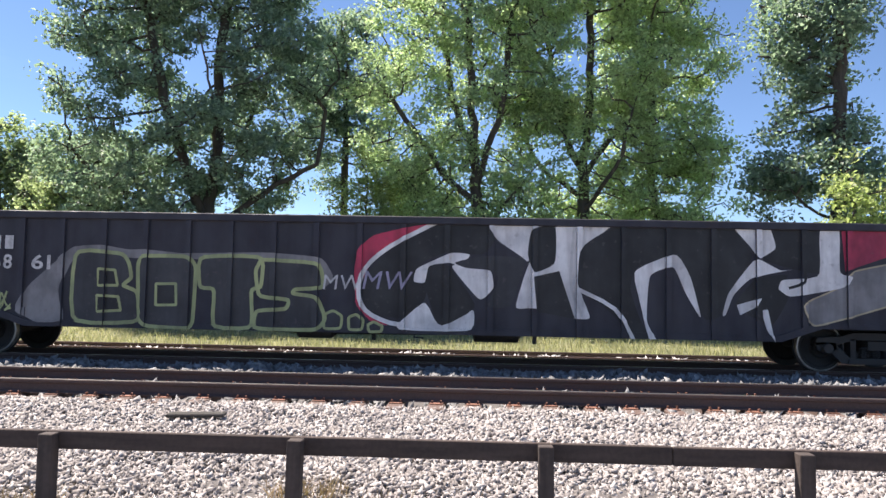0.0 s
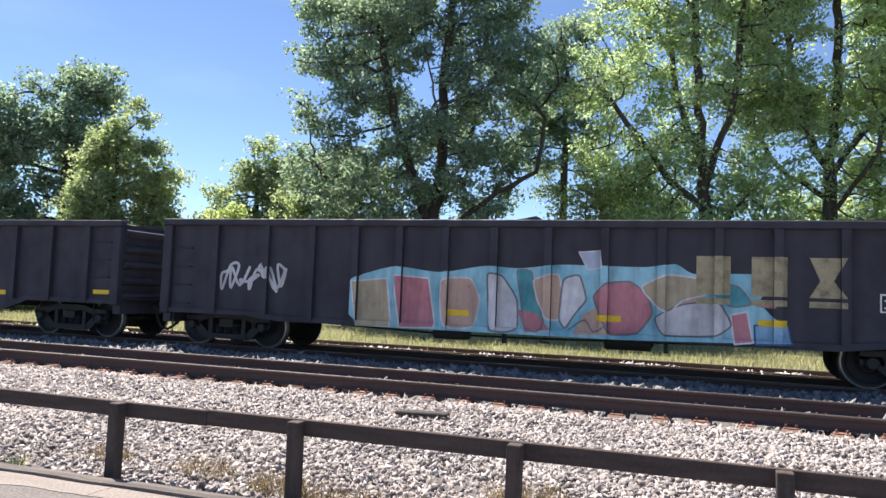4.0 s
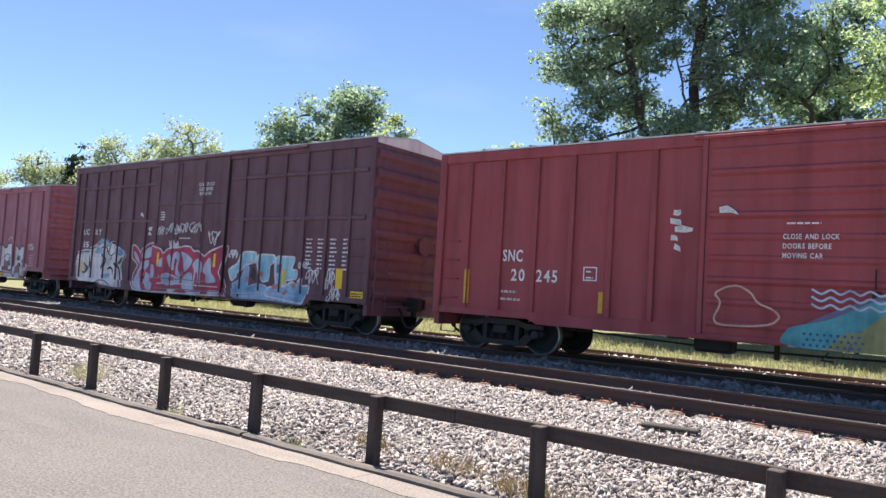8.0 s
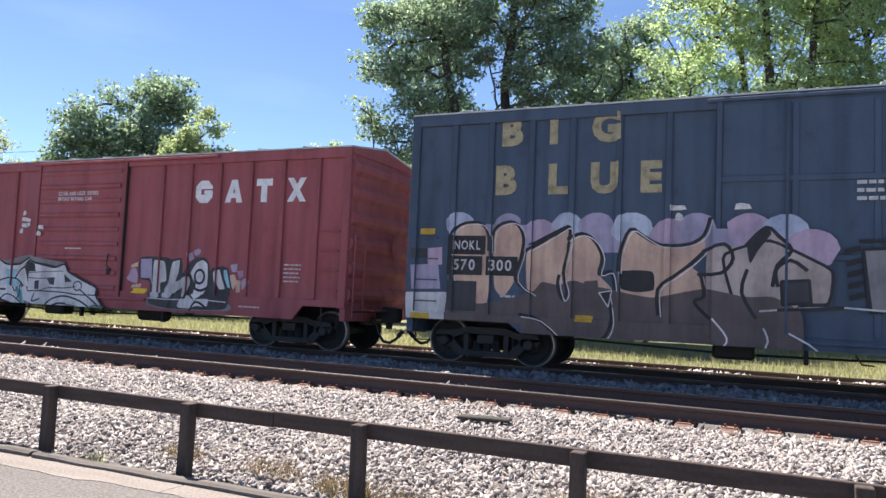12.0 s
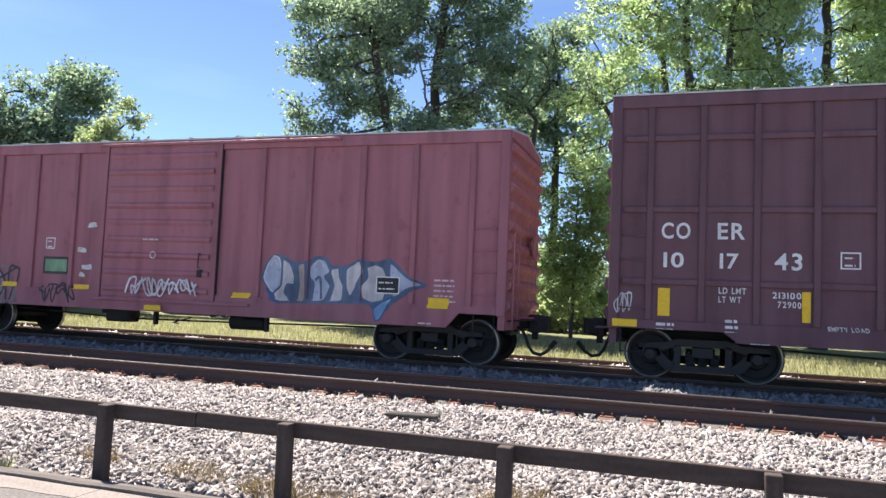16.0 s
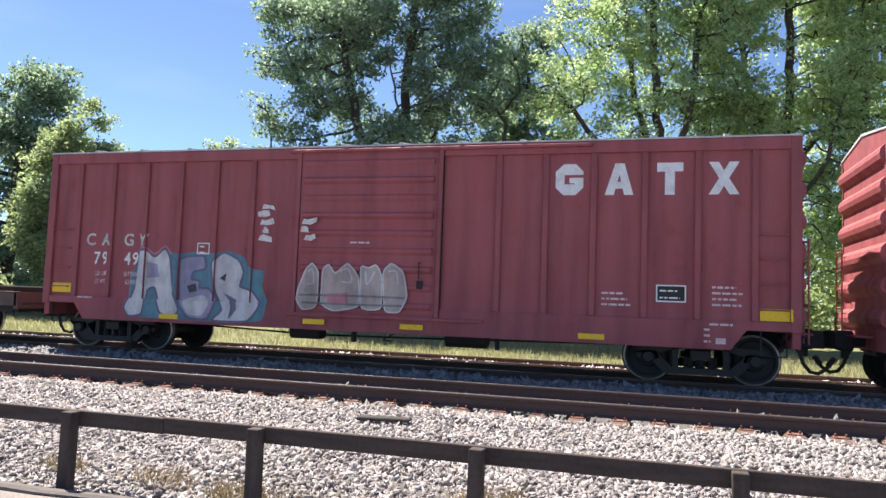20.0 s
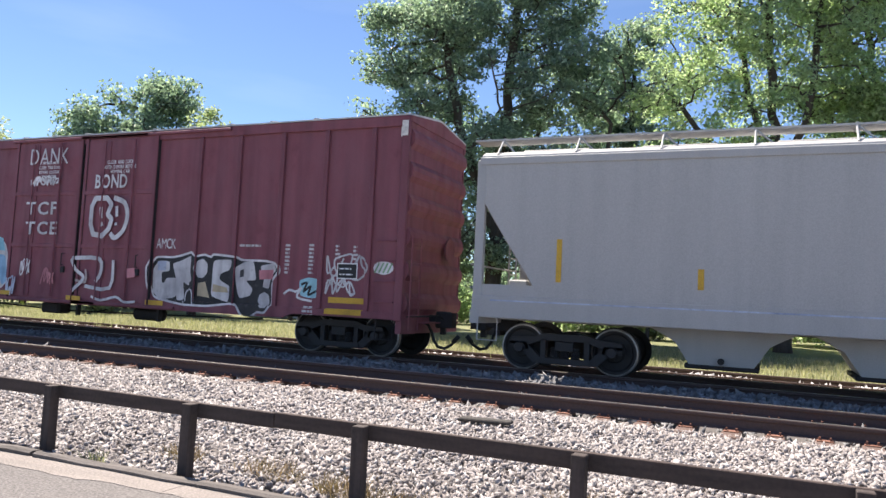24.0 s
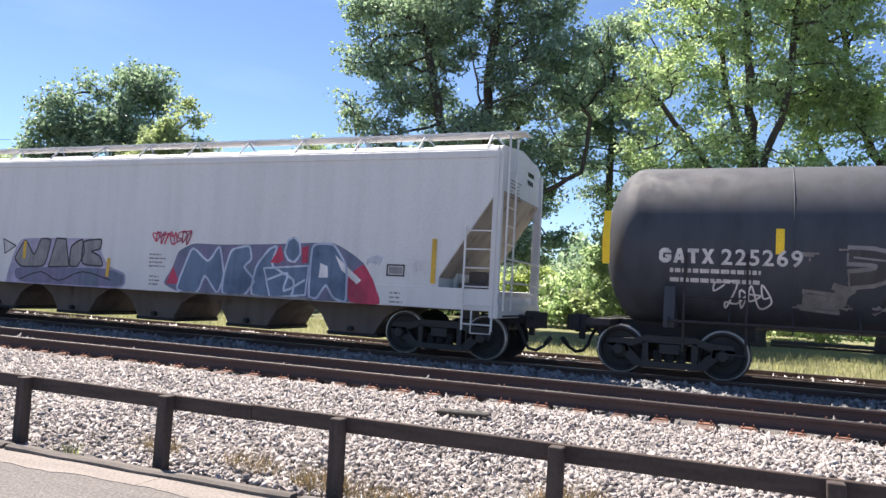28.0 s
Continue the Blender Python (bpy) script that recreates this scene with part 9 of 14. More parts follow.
    sh.form([(4.90, 2.06), (5.18, 1.97), (5.32, 1.85), (5.57, 2.05), (5.77, 1.91), (5.81, 1.59), (5.61, 1.38), (5.83, 1.25), (5.93, 0.75), (5.64, 0.77), (5.48, 1.29), (5.26, 1.23), (5.12, 0.73), (4.89, 0.85), (4.96, 1.44)], SNOW, 1.5, INK, 0.05)
    sh.stroke([(5.14, 1.10), (5.29, 1.32), (5.52, 1.24), (5.59, 0.90)], 0.035, INK, 1.9)
    sh.form([(5.86, 1.37), (6.18, 1.27), (6.31, 0.95), (6.14, 0.73), (5.89, 0.81)], SILVERY, 1.0, ROSE, 0.03)
    sh.stroke([(4.16, 2.26), (4.48, 2.38), (4.76, 2.27), (4.88, 1.91)], 0.025, SNOW, 1.0)
    sh.stroke([(1.98, 2.23), (2.70, 2.31), (3.47, 2.30), (3.56, 2.07)], 0.02, ROSE, 1.0)
    sh.stroke([(1.94, 0.99), (3.03, 0.96), (4.07, 0.95), (5.04, 0.91)], 0.03, SNOW, 2.0)
    sh.emit("graffiti", "silver block graffiti with black outline")
    a, b, c, d = (6.02, 6.76, 0.89, 1.96)
    sh.scrawl(a, c, b - a, d - c, ROSE, 94, 0.025, 4)
    a, b, c, d = (6.12, 6.59, 1.87, 2.10)
    sh.scrawl(a, c, b - a, d - c, SNOW, 95, 0.025, 4)
    a, b, c, d = (-2.33, -1.78, 1.71, 2.08)
    sh.scrawl(a, c, b - a, d - c, SNOW, 96, 0.025, 4)
    sh.emit("tag", "thin scribbled tags")
    x, z = (-6.39, 2.15)
    sh.rect(x - 0.06, x + 0.5, z - 0.62, z - 0.2, CHARCOAL, 5), sh.rect(x + 0.72, x + 1.5, z - 0.62, z - 0.2, CHARCOAL, 5)
    number(sh, [("AG", x, z, 0.24, 0.42), ("R", x + 0.87, z, 0.24), ("77", x, z - 0.53, 0.24, 0.4), ("568", x + 0.8, z - 0.53, 0.24, 0.62)])
    placards(sh, *(-2.27, 3.09), 4, 11)
    placards(sh, *(-1.52, 3.03), 3, 12)
    sh.bars(*(6.26, 1.62), 0.45, 5, WHITE_OLD, 0.04, 0.1, 5)
    sh.bars(*(-0.42, 2.25), 0.5, 1, WHITE_OLD, 0.03)
    sh.emit("small_print", "rows of small stencilled print")
    plate_panel(sh, *(5.13, 1.37), 0.34, 0.28, True)
    reflectors(sh, [(6.43, 0.65), (-6.84, 0.76)], None, 0.5, 0.22)
    reflectors(sh, [(-4.14, 0.72), (-2.33, 0.69), (-0.21, 1.34), (1.87, 0.67), (3.76, 0.72)], YELLOW_OLD, 0.42, 0.14)
    # car 10
    car, sh, half = CONSIST[10]
    sh.disc(-6.65, 2.75, 0.3, 0.24, PALE_BLUE, 0.3, 14, 0)
    sh.disc(-5.64, 2.75, 0.26, 0.20800000000000002, LILAC, 0.32, 14, 1)
    sh.disc(-4.99, 2.60, 0.3, 0.24, BLUSH, 0.33999999999999997, 14, 2)
    sh.disc(-4.49, 2.74, 0.28, 0.22400000000000003, PALE_BLUE, 0.36, 14, 3)
    sh.disc(-3.93, 2.69, 0.34, 0.272, LILAC, 0.38, 14, 4)
    sh.disc(-3.31, 2.67, 0.36, 0.288, PALE_BLUE, 0.4, 14, 5)
    sh.disc(-2.64, 2.60, 0.3, 0.24, BLUSH, 0.42, 14, 6)
    sh.disc(-2.20, 2.67, 0.34, 0.272, LILAC, 0.44, 14, 7)
    sh.disc(-1.35, 2.63, 0.36, 0.288, BLUSH, 0.45999999999999996, 14, 8)
    sh.disc(-0.80, 2.61, 0.36, 0.288, PALE_BLUE, 0.48, 14, 9)
    sh.disc(-0.41, 2.33, 0.4, 0.32000000000000006, BLUSH, 0.5, 14, 10)
    sh.form([(-6.83, 2.77), (-0.63, 2.63), (-0.62, 2.29), (-1.97, 2.22), (-5.61, 2.23), (-6.80, 2.34)], LILAC, 0.25)
    sh.form([(-7.66, 1.92), (-7.08, 1.96), (-7.01, 1.46), (-7.61, 1.44)], LILAC, 0.5)
    sh.form([(-7.35, 2.26), (-7.01, 2.29), (-6.99, 1.94), (-7.30, 1.93)], BLUSH, 0.55)
    sh.form([(-7.67, 2.26), (-7.32, 2.26), (-7.31, 2.06), (-7.64, 2.05)], CHARCOAL, 0.6)
    sh.form([(-7.75, 1.37), (-6.86, 1.40), (-6.81, 0.72), (-7.69, 0.67)], SILVERY, 0.4)
    sh.form([(-6.79, 2.47), (-6.61, 2.73), (-6.23, 2.77), (-6.02, 2.54), (-5.95, 1.43), (-6.09, 0.75), (-6.54, 0.73), (-6.72, 1.40)], PEACH, 1.0)
    sh.form([(-5.95, 2.57), (-5.68, 2.78), (-5.45, 2.74), (-5.32, 2.48), (-5.36, 2.11), (-5.48, 1.63), (-5.69, 1.32), (-5.88, 1.49)], PEACH, 1.05)
    sh.form([(-5.25, 2.21), (-4.91, 2.42), (-4.47, 2.68), (-4.37, 2.48), (-4.24, 2.55), (-3.97, 2.44), (-3.82, 2.14), (-3.88, 1.81), (-3.60, 1.56), (-3.62, 0.88), (-4.14, 0.85), (-4.96, 0.99), (-5.21, 1.51)], PEACH, 1.1)
    sh.form([(-3.53, 2.20), (-3.33, 2.63), (-3.10, 2.53), (-2.79, 2.37), (-2.33, 2.39), (-2.05, 2.53), (-2.06, 2.25), (-2.32, 2.02), (-2.05, 1.83), (-2.03, 1.39), (-2.89, 1.25), (-3.49, 1.45)], PEACH, 1.15)
    sh.form([(-2.04, 2.27), (-1.74, 2.39), (-1.40, 2.28), (-1.10, 2.67), (-0.71, 2.29), (-0.92, 2.05), (-0.98, 1.64), (-0.60, 1.66), (-0.59, 1.34), (-1.36, 1.42), (-2.03, 1.39)], TAUPE, 1.2)
    sh.form([(-6.91, 1.24), (-6.12, 1.19), (-5.41, 1.36), (-5.10, 1.46), (-4.94, 1.67), (-4.62, 1.60), (-4.33, 1.71), (-4.03, 1.62), (-3.63, 1.56), (-3.38, 1.50), (-2.90, 1.43), (-2.30, 1.58), (-2.04, 1.63), (-1.37, 1.50), (-0.98, 1.54), (-0.53, 1.29), (-0.51, 0.62), (-1.90, 0.57), (-4.13, 0.53), (-5.50, 0.60), (-6.86, 0.65)], UMBER, 1.6)
    sh.form([(-5.27, 2.33), (-4.48, 2.74), (-4.41, 2.67), (-4.62, 2.55), (-5.05, 2.36)], INK, 1.9)
    sh.form([(-3.51, 1.91), (-2.90, 1.92), (-2.88, 1.56), (-3.21, 1.52), (-3.49, 1.57)], INK, 2.0)
    sh.form([(-4.14, 1.69), (-3.89, 1.72), (-3.88, 1.57), (-4.12, 1.55)], UMBER, 1.9)
    sh.form([(-1.40, 2.37), (-1.10, 2.69), (-1.00, 2.58), (-1.22, 2.28), (-1.34, 2.04)], INK, 1.9)
    sh.form([(-0.86, 1.78), (-0.45, 1.81), (-0.42, 1.45), (-0.84, 1.40)], CHARCOAL, 2.1, INK, 0.05)
    sh.form([(-3.86, 1.49), (-3.63, 1.54), (-3.69, 1.24)], INK, 1.9, SNOW, 0.02)
    sh.stroke([(-6.74, 1.47), (-6.82, 2.41), (-6.63, 2.73), (-6.23, 2.77), (-6.02, 2.56), (-6.00, 2.23)], 0.06, INK, 2.2)
    sh.stroke([(-5.94, 2.23), (-5.92, 2.62), (-5.68, 2.78), (-5.45, 2.74), (-5.32, 2.48), (-5.36, 2.11), (-5.46, 1.69), (-5.10, 1.42)], 0.06, INK, 2.21)
    sh.stroke([(-5.26, 2.24), (-4.91, 2.43), (-4.47, 2.70), (-4.41, 2.51), (-4.46, 2.19), (-4.53, 1.83), (-4.45, 1.48), (-4.53, 1.35), (-4.63, 1.59), (-4.61, 1.79)], 0.06, INK, 2.22)
    sh.stroke([(-4.46, 2.46), (-4.21, 2.57), (-3.97, 2.44), (-3.82, 2.14), (-3.87, 1.83), (-3.65, 1.88), (-3.58, 1.56)], 0.06, INK, 2.23)
    sh.stroke([(-3.71, 1.50), (-3.62, 1.05), (-3.71, 0.73), (-4.02, 0.53), (-4.51, 0.62), (-4.96, 0.95), (-5.36, 1.03)], 0.06, INK, 2.24)
    sh.stroke([(-3.52, 1.89), (-3.49, 2.26), (-3.33, 2.65), (-3.10, 2.53), (-2.79, 2.37), (-2.33, 2.39), (-2.08, 2.55), (-1.98, 2.85)], 0.06, INK, 2.25)
    sh.stroke([(-2.07, 2.27), (-2.32, 2.02), (-2.57, 1.82), (-2.83, 1.59), (-2.82, 1.14)], 0.06, INK, 2.2600000000000002)
    sh.stroke([(-2.09, 2.27), (-1.74, 2.39), (-1.60, 2.15), (-1.78, 1.90), (-2.17, 1.87)], 0.06, INK, 2.27)
    sh.stroke([(-2.12, 1.85), (-2.06, 1.50), (-2.22, 1.39), (-1.97, 1.12)], 0.06, INK, 2.2800000000000002)
    sh.stroke([(-1.40, 2.37), (-1.10, 2.67), (-0.90, 2.52), (-0.71, 2.29), (-0.92, 2.05), (-0.99, 1.70)], 0.06, INK, 2.29)
    sh.stroke([(-1.38, 1.96), (-1.46, 1.58), (-1.24, 1.16)], 0.06, INK, 2.3000000000000003)
    sh.stroke([(-0.91, 1.70), (-0.94, 1.97), (-0.72, 2.13), (-0.48, 1.97)], 0.06, INK, 2.31)
    sh.stroke([(-6.68, 1.43), (-6.76, 2.37), (-6.57, 2.70), (-6.16, 2.73), (-5.96, 2.52), (-5.94, 2.19)], 0.018, SNOW, 2.4)
    sh.stroke([(-5.88, 2.19), (-5.86, 2.59), (-5.62, 2.75), (-5.39, 2.71), (-5.26, 2.44), (-5.30, 2.08), (-5.40, 1.65), (-5.04, 1.39)], 0.018, SNOW, 2.4099999999999997)
    sh.stroke([(-5.21, 2.20), (-4.85, 2.40), (-4.42, 2.66), (-4.35, 2.47), (-4.40, 2.15), (-4.48, 1.80), (-4.39, 1.45), (-4.48, 1.31), (-4.57, 1.56), (-4.56, 1.76)], 0.018, SNOW, 2.42)
    sh.stroke([(-4.41, 2.42), (-4.16, 2.53), (-3.91, 2.40), (-3.77, 2.10), (-3.82, 1.80), (-3.60, 1.85), (-3.53, 1.53)], 0.018, SNOW, 2.4299999999999997)
    sh.stroke([(-3.66, 1.47), (-3.57, 1.02), (-3.65, 0.70), (-3.97, 0.50), (-4.45, 0.59), (-4.90, 0.92), (-5.30, 0.99)], 0.018, SNOW, 2.44)
    sh.stroke([(-3.47, 1.85), (-3.44, 2.22), (-3.28, 2.61), (-3.05, 2.50), (-2.74, 2.33), (-2.28, 2.36), (-2.03, 2.52), (-1.94, 2.81)], 0.018, SNOW, 2.4499999999999997)
    sh.stroke([(-2.02, 2.24), (-2.27, 1.99), (-2.52, 1.79), (-2.78, 1.56), (-2.77, 1.11)], 0.018, SNOW, 2.46)
    sh.stroke([(-1.92, 1.12), (-1.68, 0.81), (-1.79, 0.62), (-2.13, 0.56)], 0.03, SNOW, 2.5)
    sh.stroke([(-0.74, 0.94), (-0.33, 0.69), (-0.48, 0.56)], 0.03, SNOW, 2.5)
    sh.stroke([(-1.12, 1.00), (-1.05, 0.79), (-1.16, 0.55)], 0.03, SNOW, 2.5)
    sh.stroke([(-0.91, 1.31), (-0.38, 1.35), (0.04, 1.39)], 0.05, INK, 2.3)
    sh.form([(-1.81, 2.22), (-1.05, 2.48), (-0.56, 2.23), (-0.09, 1.98), (-0.15, 1.40), (-0.84, 1.46), (-1.54, 1.26)], TAUPE, 1.0, INK, 0.05)
    sh.stroke([(-1.18, 1.28), (0.08, 1.39), (1.79, 1.26)], 0.03, SILVERY, 2)
    sh.form([(0.31, 2.32), (1.70, 2.41), (1.78, 1.46), (0.42, 1.33)], GREY_SPRAY, 1.1, INK, 0.05)
    sh.stroke([(0.99, 2.20), (1.04, 1.56), (1.46, 1.53), (1.46, 2.21)], 0.06, INK, 2)
    sh.stroke([(0.26, 2.45), (1.59, 2.49)], 0.06, INK, 1.8)
    sh.form([(1.90, 2.41), (2.48, 2.64), (3.24, 2.79), (3.98, 2.66), (4.93, 2.74), (5.84, 2.75), (6.55, 2.58), (6.75, 2.30), (2.03, 2.14)], LILAC, 0.3)
    sh.form([(1.71, 2.00), (2.18, 2.49), (2.54, 2.09), (2.71, 2.42), (3.37, 2.46), (3.44, 0.94), (2.89, 0.96), (2.67, 1.18), (2.06, 1.70)], SILVERY, 1.2, INK, 0.06)
    sh.stroke([(2.02, 2.18), (2.69, 1.18), (2.99, 1.57)], 0.05, INK, 2)
    sh.form([(3.42, 2.50), (4.09, 2.54), (4.28, 1.48), (3.44, 1.42)], SILVERY, 1.3, INK, 0.06)
    sh.form([(3.45, 1.25), (4.33, 1.36), (4.45, 1.03), (4.28, 0.72), (3.55, 0.88)], SILVERY, 1.3, INK, 0.05)
    sh.form([(4.28, 2.06), (4.92, 2.59), (5.15, 2.21), (4.69, 1.93), (5.53, 1.21), (5.14, 0.95), (4.47, 1.60)], SILVERY, 1.5, INK, 0.06)
    sh.form([(4.98, 1.89), (5.31, 2.00), (5.53, 1.72), (5.38, 1.47)], SAND, 1.9)
    sh.form([(5.21, 2.36), (5.60, 2.56), (6.15, 2.44), (6.78, 2.27), (6.93, 1.96), (6.95, 0.91), (6.03, 0.86), (5.53, 1.21), (5.79, 1.74)], SILVERY, 1.6, INK, 0.06)
    sh.form([(6.08, 1.91), (6.47, 1.92), (6.48, 1.68), (6.09, 1.67)], CHARCOAL, 2.2)
    sh.form([(6.02, 1.31), (6.55, 1.34), (6.56, 1.13), (6.03, 1.11)], CHARCOAL, 2.2)
    sh.form([(1.88, 1.38), (2.61, 0.87), (3.28, 0.82), (4.10, 0.76), (5.54, 0.79), (5.53, 0.93), (4.00, 0.94), (2.79, 1.03)], GREY_SPRAY, 0.9)
    sh.stroke([(1.84, 1.22), (2.22, 0.85)], 0.06, INK, 2)
    sh.stroke([(6.15, 2.44), (6.79, 2.29)], 0.04, SNOW, 2.4)
    sh.form([(5.24, 2.44), (5.61, 2.50), (5.60, 2.56), (5.24, 2.50)], INK, 3.2)
    sh.form([(5.25, 2.30), (5.62, 2.36), (5.61, 2.43), (5.25, 2.37)], INK, 3.2)
    sh.form([(5.26, 2.16), (5.62, 2.23), (5.62, 2.29), (5.25, 2.23)], INK, 3.2)
    sh.form([(5.27, 2.03), (5.63, 2.09), (5.63, 2.16), (5.26, 2.09)], INK, 3.2)
    sh.form([(5.27, 1.89), (5.64, 1.96), (5.63, 2.02), (5.27, 1.96)], INK, 3.2)
    sh.form([(2.66, 2.27), (2.84, 2.33), (2.84, 2.40), (2.65, 2.34)], INK, 3.2)
    sh.form([(2.67, 2.13), (2.85, 2.19), (2.85, 2.26), (2.66, 2.20)], INK, 3.2)
    sh.form([(2.68, 1.99), (2.86, 2.06), (2.86, 2.12), (2.67, 2.06)], INK, 3.2)
    sh.form([(2.69, 1.85), (2.87, 1.92), (2.87, 1.98), (2.68, 1.92)], INK, 3.2)
    sh.form([(2.70, 1.71), (2.88, 1.78), (2.88, 1.85), (2.69, 1.78)], INK, 3.2)
    sh.form([(3.50, 2.32), (3.71, 2.38), (3.70, 2.45), (3.50, 2.38)], INK, 3.2)
    sh.form([(3.51, 2.18), (3.72, 2.24), (3.71, 2.31), (3.51, 2.25)], INK, 3.2)
    sh.form([(3.52, 2.04), (3.73, 2.11), (3.72, 2.17), (3.52, 2.11)], INK, 3.2)
    sh.form([(3.53, 1.91), (3.73, 1.97), (3.73, 2.04), (3.52, 1.98)], INK, 3.2)
    sh.form([(3.54, 1.77), (3.74, 1.84), (3.74, 1.90), (3.53, 1.84)], INK, 3.2)
    sh.form([(4.55, 1.30), (4.93, 1.38), (4.92, 1.44), (4.54, 1.36)], INK, 3.2)
    sh.form([(4.55, 1.19), (4.93, 1.26), (4.93, 1.32), (4.55, 1.25)], INK, 3.2)
    sh.form([(4.56, 1.07), (4.94, 1.15), (4.94, 1.20), (4.56, 1.13)], INK, 3.2)
    sh.form([(4.57, 0.96), (4.95, 1.03), (4.94, 1.09), (4.57, 1.01)], INK, 3.2)
    sh.form([(6.01, 1.79), (6.43, 1.86), (6.43, 1.90), (6.00, 1.84)], INK, 3.2)
    sh.form([(0.89, 2.08), (1.05, 2.15), (1.04, 2.23), (0.89, 2.16)], INK, 3.2)
    sh.form([(0.91, 1.92), (1.06, 1.98), (1.05, 2.07), (0.90, 2.00)], INK, 3.2)
    sh.form([(0.92, 1.76), (1.07, 1.82), (1.07, 1.90), (0.91, 1.84)], INK, 3.2)
    sh.form([(0.06, 2.23), (0.28, 2.30), (0.27, 2.39), (0.05, 2.32)], INK, 3.2)
    sh.form([(0.08, 2.04), (0.29, 2.11), (0.29, 2.20), (0.07, 2.13)], INK, 3.2)
    sh.form([(0.09, 1.86), (0.31, 1.93), (0.30, 2.02), (0.09, 1.95)], INK, 3.2)
    sh.form([(0.11, 1.68), (0.32, 1.75), (0.32, 1.84), (0.10, 1.77)], INK, 3.2)
    sh.form([(0.13, 1.50), (0.34, 1.57), (0.33, 1.66), (0.12, 1.59)], INK, 3.2)
    sh.form([(4.09, 0.94), (4.35, 1.01), (4.34, 1.08), (4.08, 1.01)], INK, 3.2)
    sh.form([(4.10, 0.79), (4.36, 0.86), (4.35, 0.94), (4.09, 0.87)], INK, 3.2)
    sh.form([(4.11, 0.65), (4.37, 0.72), (4.36, 0.79), (4.10, 0.72)], INK, 3.2)
    sh.emit("graffiti", "taupe and silver interlocked graffiti over lilac")
    x, z = (-5.82, 4.30)
    number(sh, [("B", x, z, 0.5), ("I", x + 0.95, z, 0.5), ("G", x + 1.75, z, 0.5), ("B", x - 0.1, z - 0.95, 0.5), ("L", x + 0.95, z - 0.95, 0.5), ("U", x + 1.75, z - 0.95, 0.5), ("E", x + 2.65, z - 0.95, 0.5)], PALE_GOLD, 0.06)
    x, z = (-6.74, 2.25)
    sh.rect(x - 0.14, x + 0.68, z - 0.1, z + 0.27, INK, 5), sh.rect(x - 0.14, x + 0.6, z - 0.5, z - 0.13, INK, 5), sh.rect(x + 0.7, x + 1.32, z - 0.5, z - 0.13, INK, 5), sh.rect(x - 0.1, x + 0.5, z - 1.2, z - 0.62, CHARCOAL, 5)
    sh.emit("paint_patch", "black stencil patch")
    number(sh, [("NOKL", x, z, 0.17, 0.55), ("570", x, z - 0.4, 0.2, 0.45), ("300", x + 0.75, z - 0.4, 0.2, 0.45)], WHITE_OLD)
    sh.bars(*(-6.58, 1.39), 0.35, 2, WHITE_OLD, 0.04, 0.14, 5)
    sh.bars(*(0.22, 3.37), 0.5, 3, WHITE_OLD, 0.06, 0.13, 6)
    sh.bars(*(-5.75, 1.34), 0.4, 2, WHITE_OLD, 0.04, 0.14, 7)
    sh.emit("small_print", "rows of small stencilled print")
    placards(sh, *(-2.63, 2.98), 2, 13)
    placards(sh, *(-1.56, 2.97), 1, 14)
    plate_panel(sh, *(6.00, 1.23), 0.5, 0.34, True)
    x, z = (4.32, 3.73)
    sh.rect(x, x + 1.35, z, z + 0.75, spray("brown_patch", (0.07, 0.055, 0.055)), 0.3)
    sh.emit("paint_patch", "brown touch-up paint patch")
    reflectors(sh, [(7.05, 2.58)], YELLOW_OLD, 0.32, 0.3)
    reflectors(sh, [(6.99, 1.12), (7.09, 0.87), (-7.60, 0.79)], YELLOW_OLD, 0.4, 0.18)
    reflectors(sh, [(-4.28, 0.95), (3.76, 0.96), (-7.49, 2.54)], YELLOW_OLD, 0.32, 0.12)
    # car 11
    car, sh, half = CONSIST[11]
    sh.stroke([(-5.82, 1.73), (-4.58, 1.83), (-3.59, 1.91), (-2.87, 1.73), (-2.03, 1.88), (-1.61, 1.84), (-0.48, 1.71)], 0.12, GREY_SPRAY, 0.3)
    sh.form([(-5.72, 1.73), (-4.76, 1.68), (-4.58, 1.82), (-4.02, 1.71), (-3.58, 1.83), (-3.23, 1.89), (-2.81, 1.68), (-2.27, 1.69), (-1.91, 1.90), (-1.61, 1.76), (-1.28, 1.70), (-0.79, 1.63), (-0.44, 1.74), (-0.32, 1.54), (0.23, 1.33), (0.73, 1.17), (0.69, 0.98), (0.94, 0.72), (1.20, 0.66), (1.09, 0.58), (0.66, 0.58), (-0.40, 0.61), (-1.19, 0.62), (-1.85, 0.69), (-2.17, 0.60), (-2.87, 0.76), (-4.29, 0.69), (-4.95, 0.77), (-5.29, 1.01), (-4.89, 1.13), (-5.52, 1.36)], SNOW, 0.6, INK, 0.05)
    sh.form([(-5.52, 1.36), (-5.07, 1.10), (-5.29, 0.92), (-5.07, 0.71), (-5.55, 0.86)], INK, 0.8)
    sh.stroke([(-5.52, 1.36), (-4.85, 1.13), (-5.25, 0.92), (-4.96, 0.74)], 0.04, INK, 1.5)
    sh.form([(-4.81, 1.47), (-4.62, 1.78), (-4.53, 1.45), (-4.29, 1.11), (-4.67, 1.20)], INK, 1.6)
    sh.stroke([(-5.19, 1.64), (-5.22, 1.43), (-5.07, 1.38), (-5.01, 1.55), (-4.91, 1.38)], 0.035, CHARCOAL, 1.7)
    sh.stroke([(-4.74, 1.14), (-4.74, 0.94), (-4.48, 0.76), (-4.19, 0.66)], 0.04, INK, 1.6)
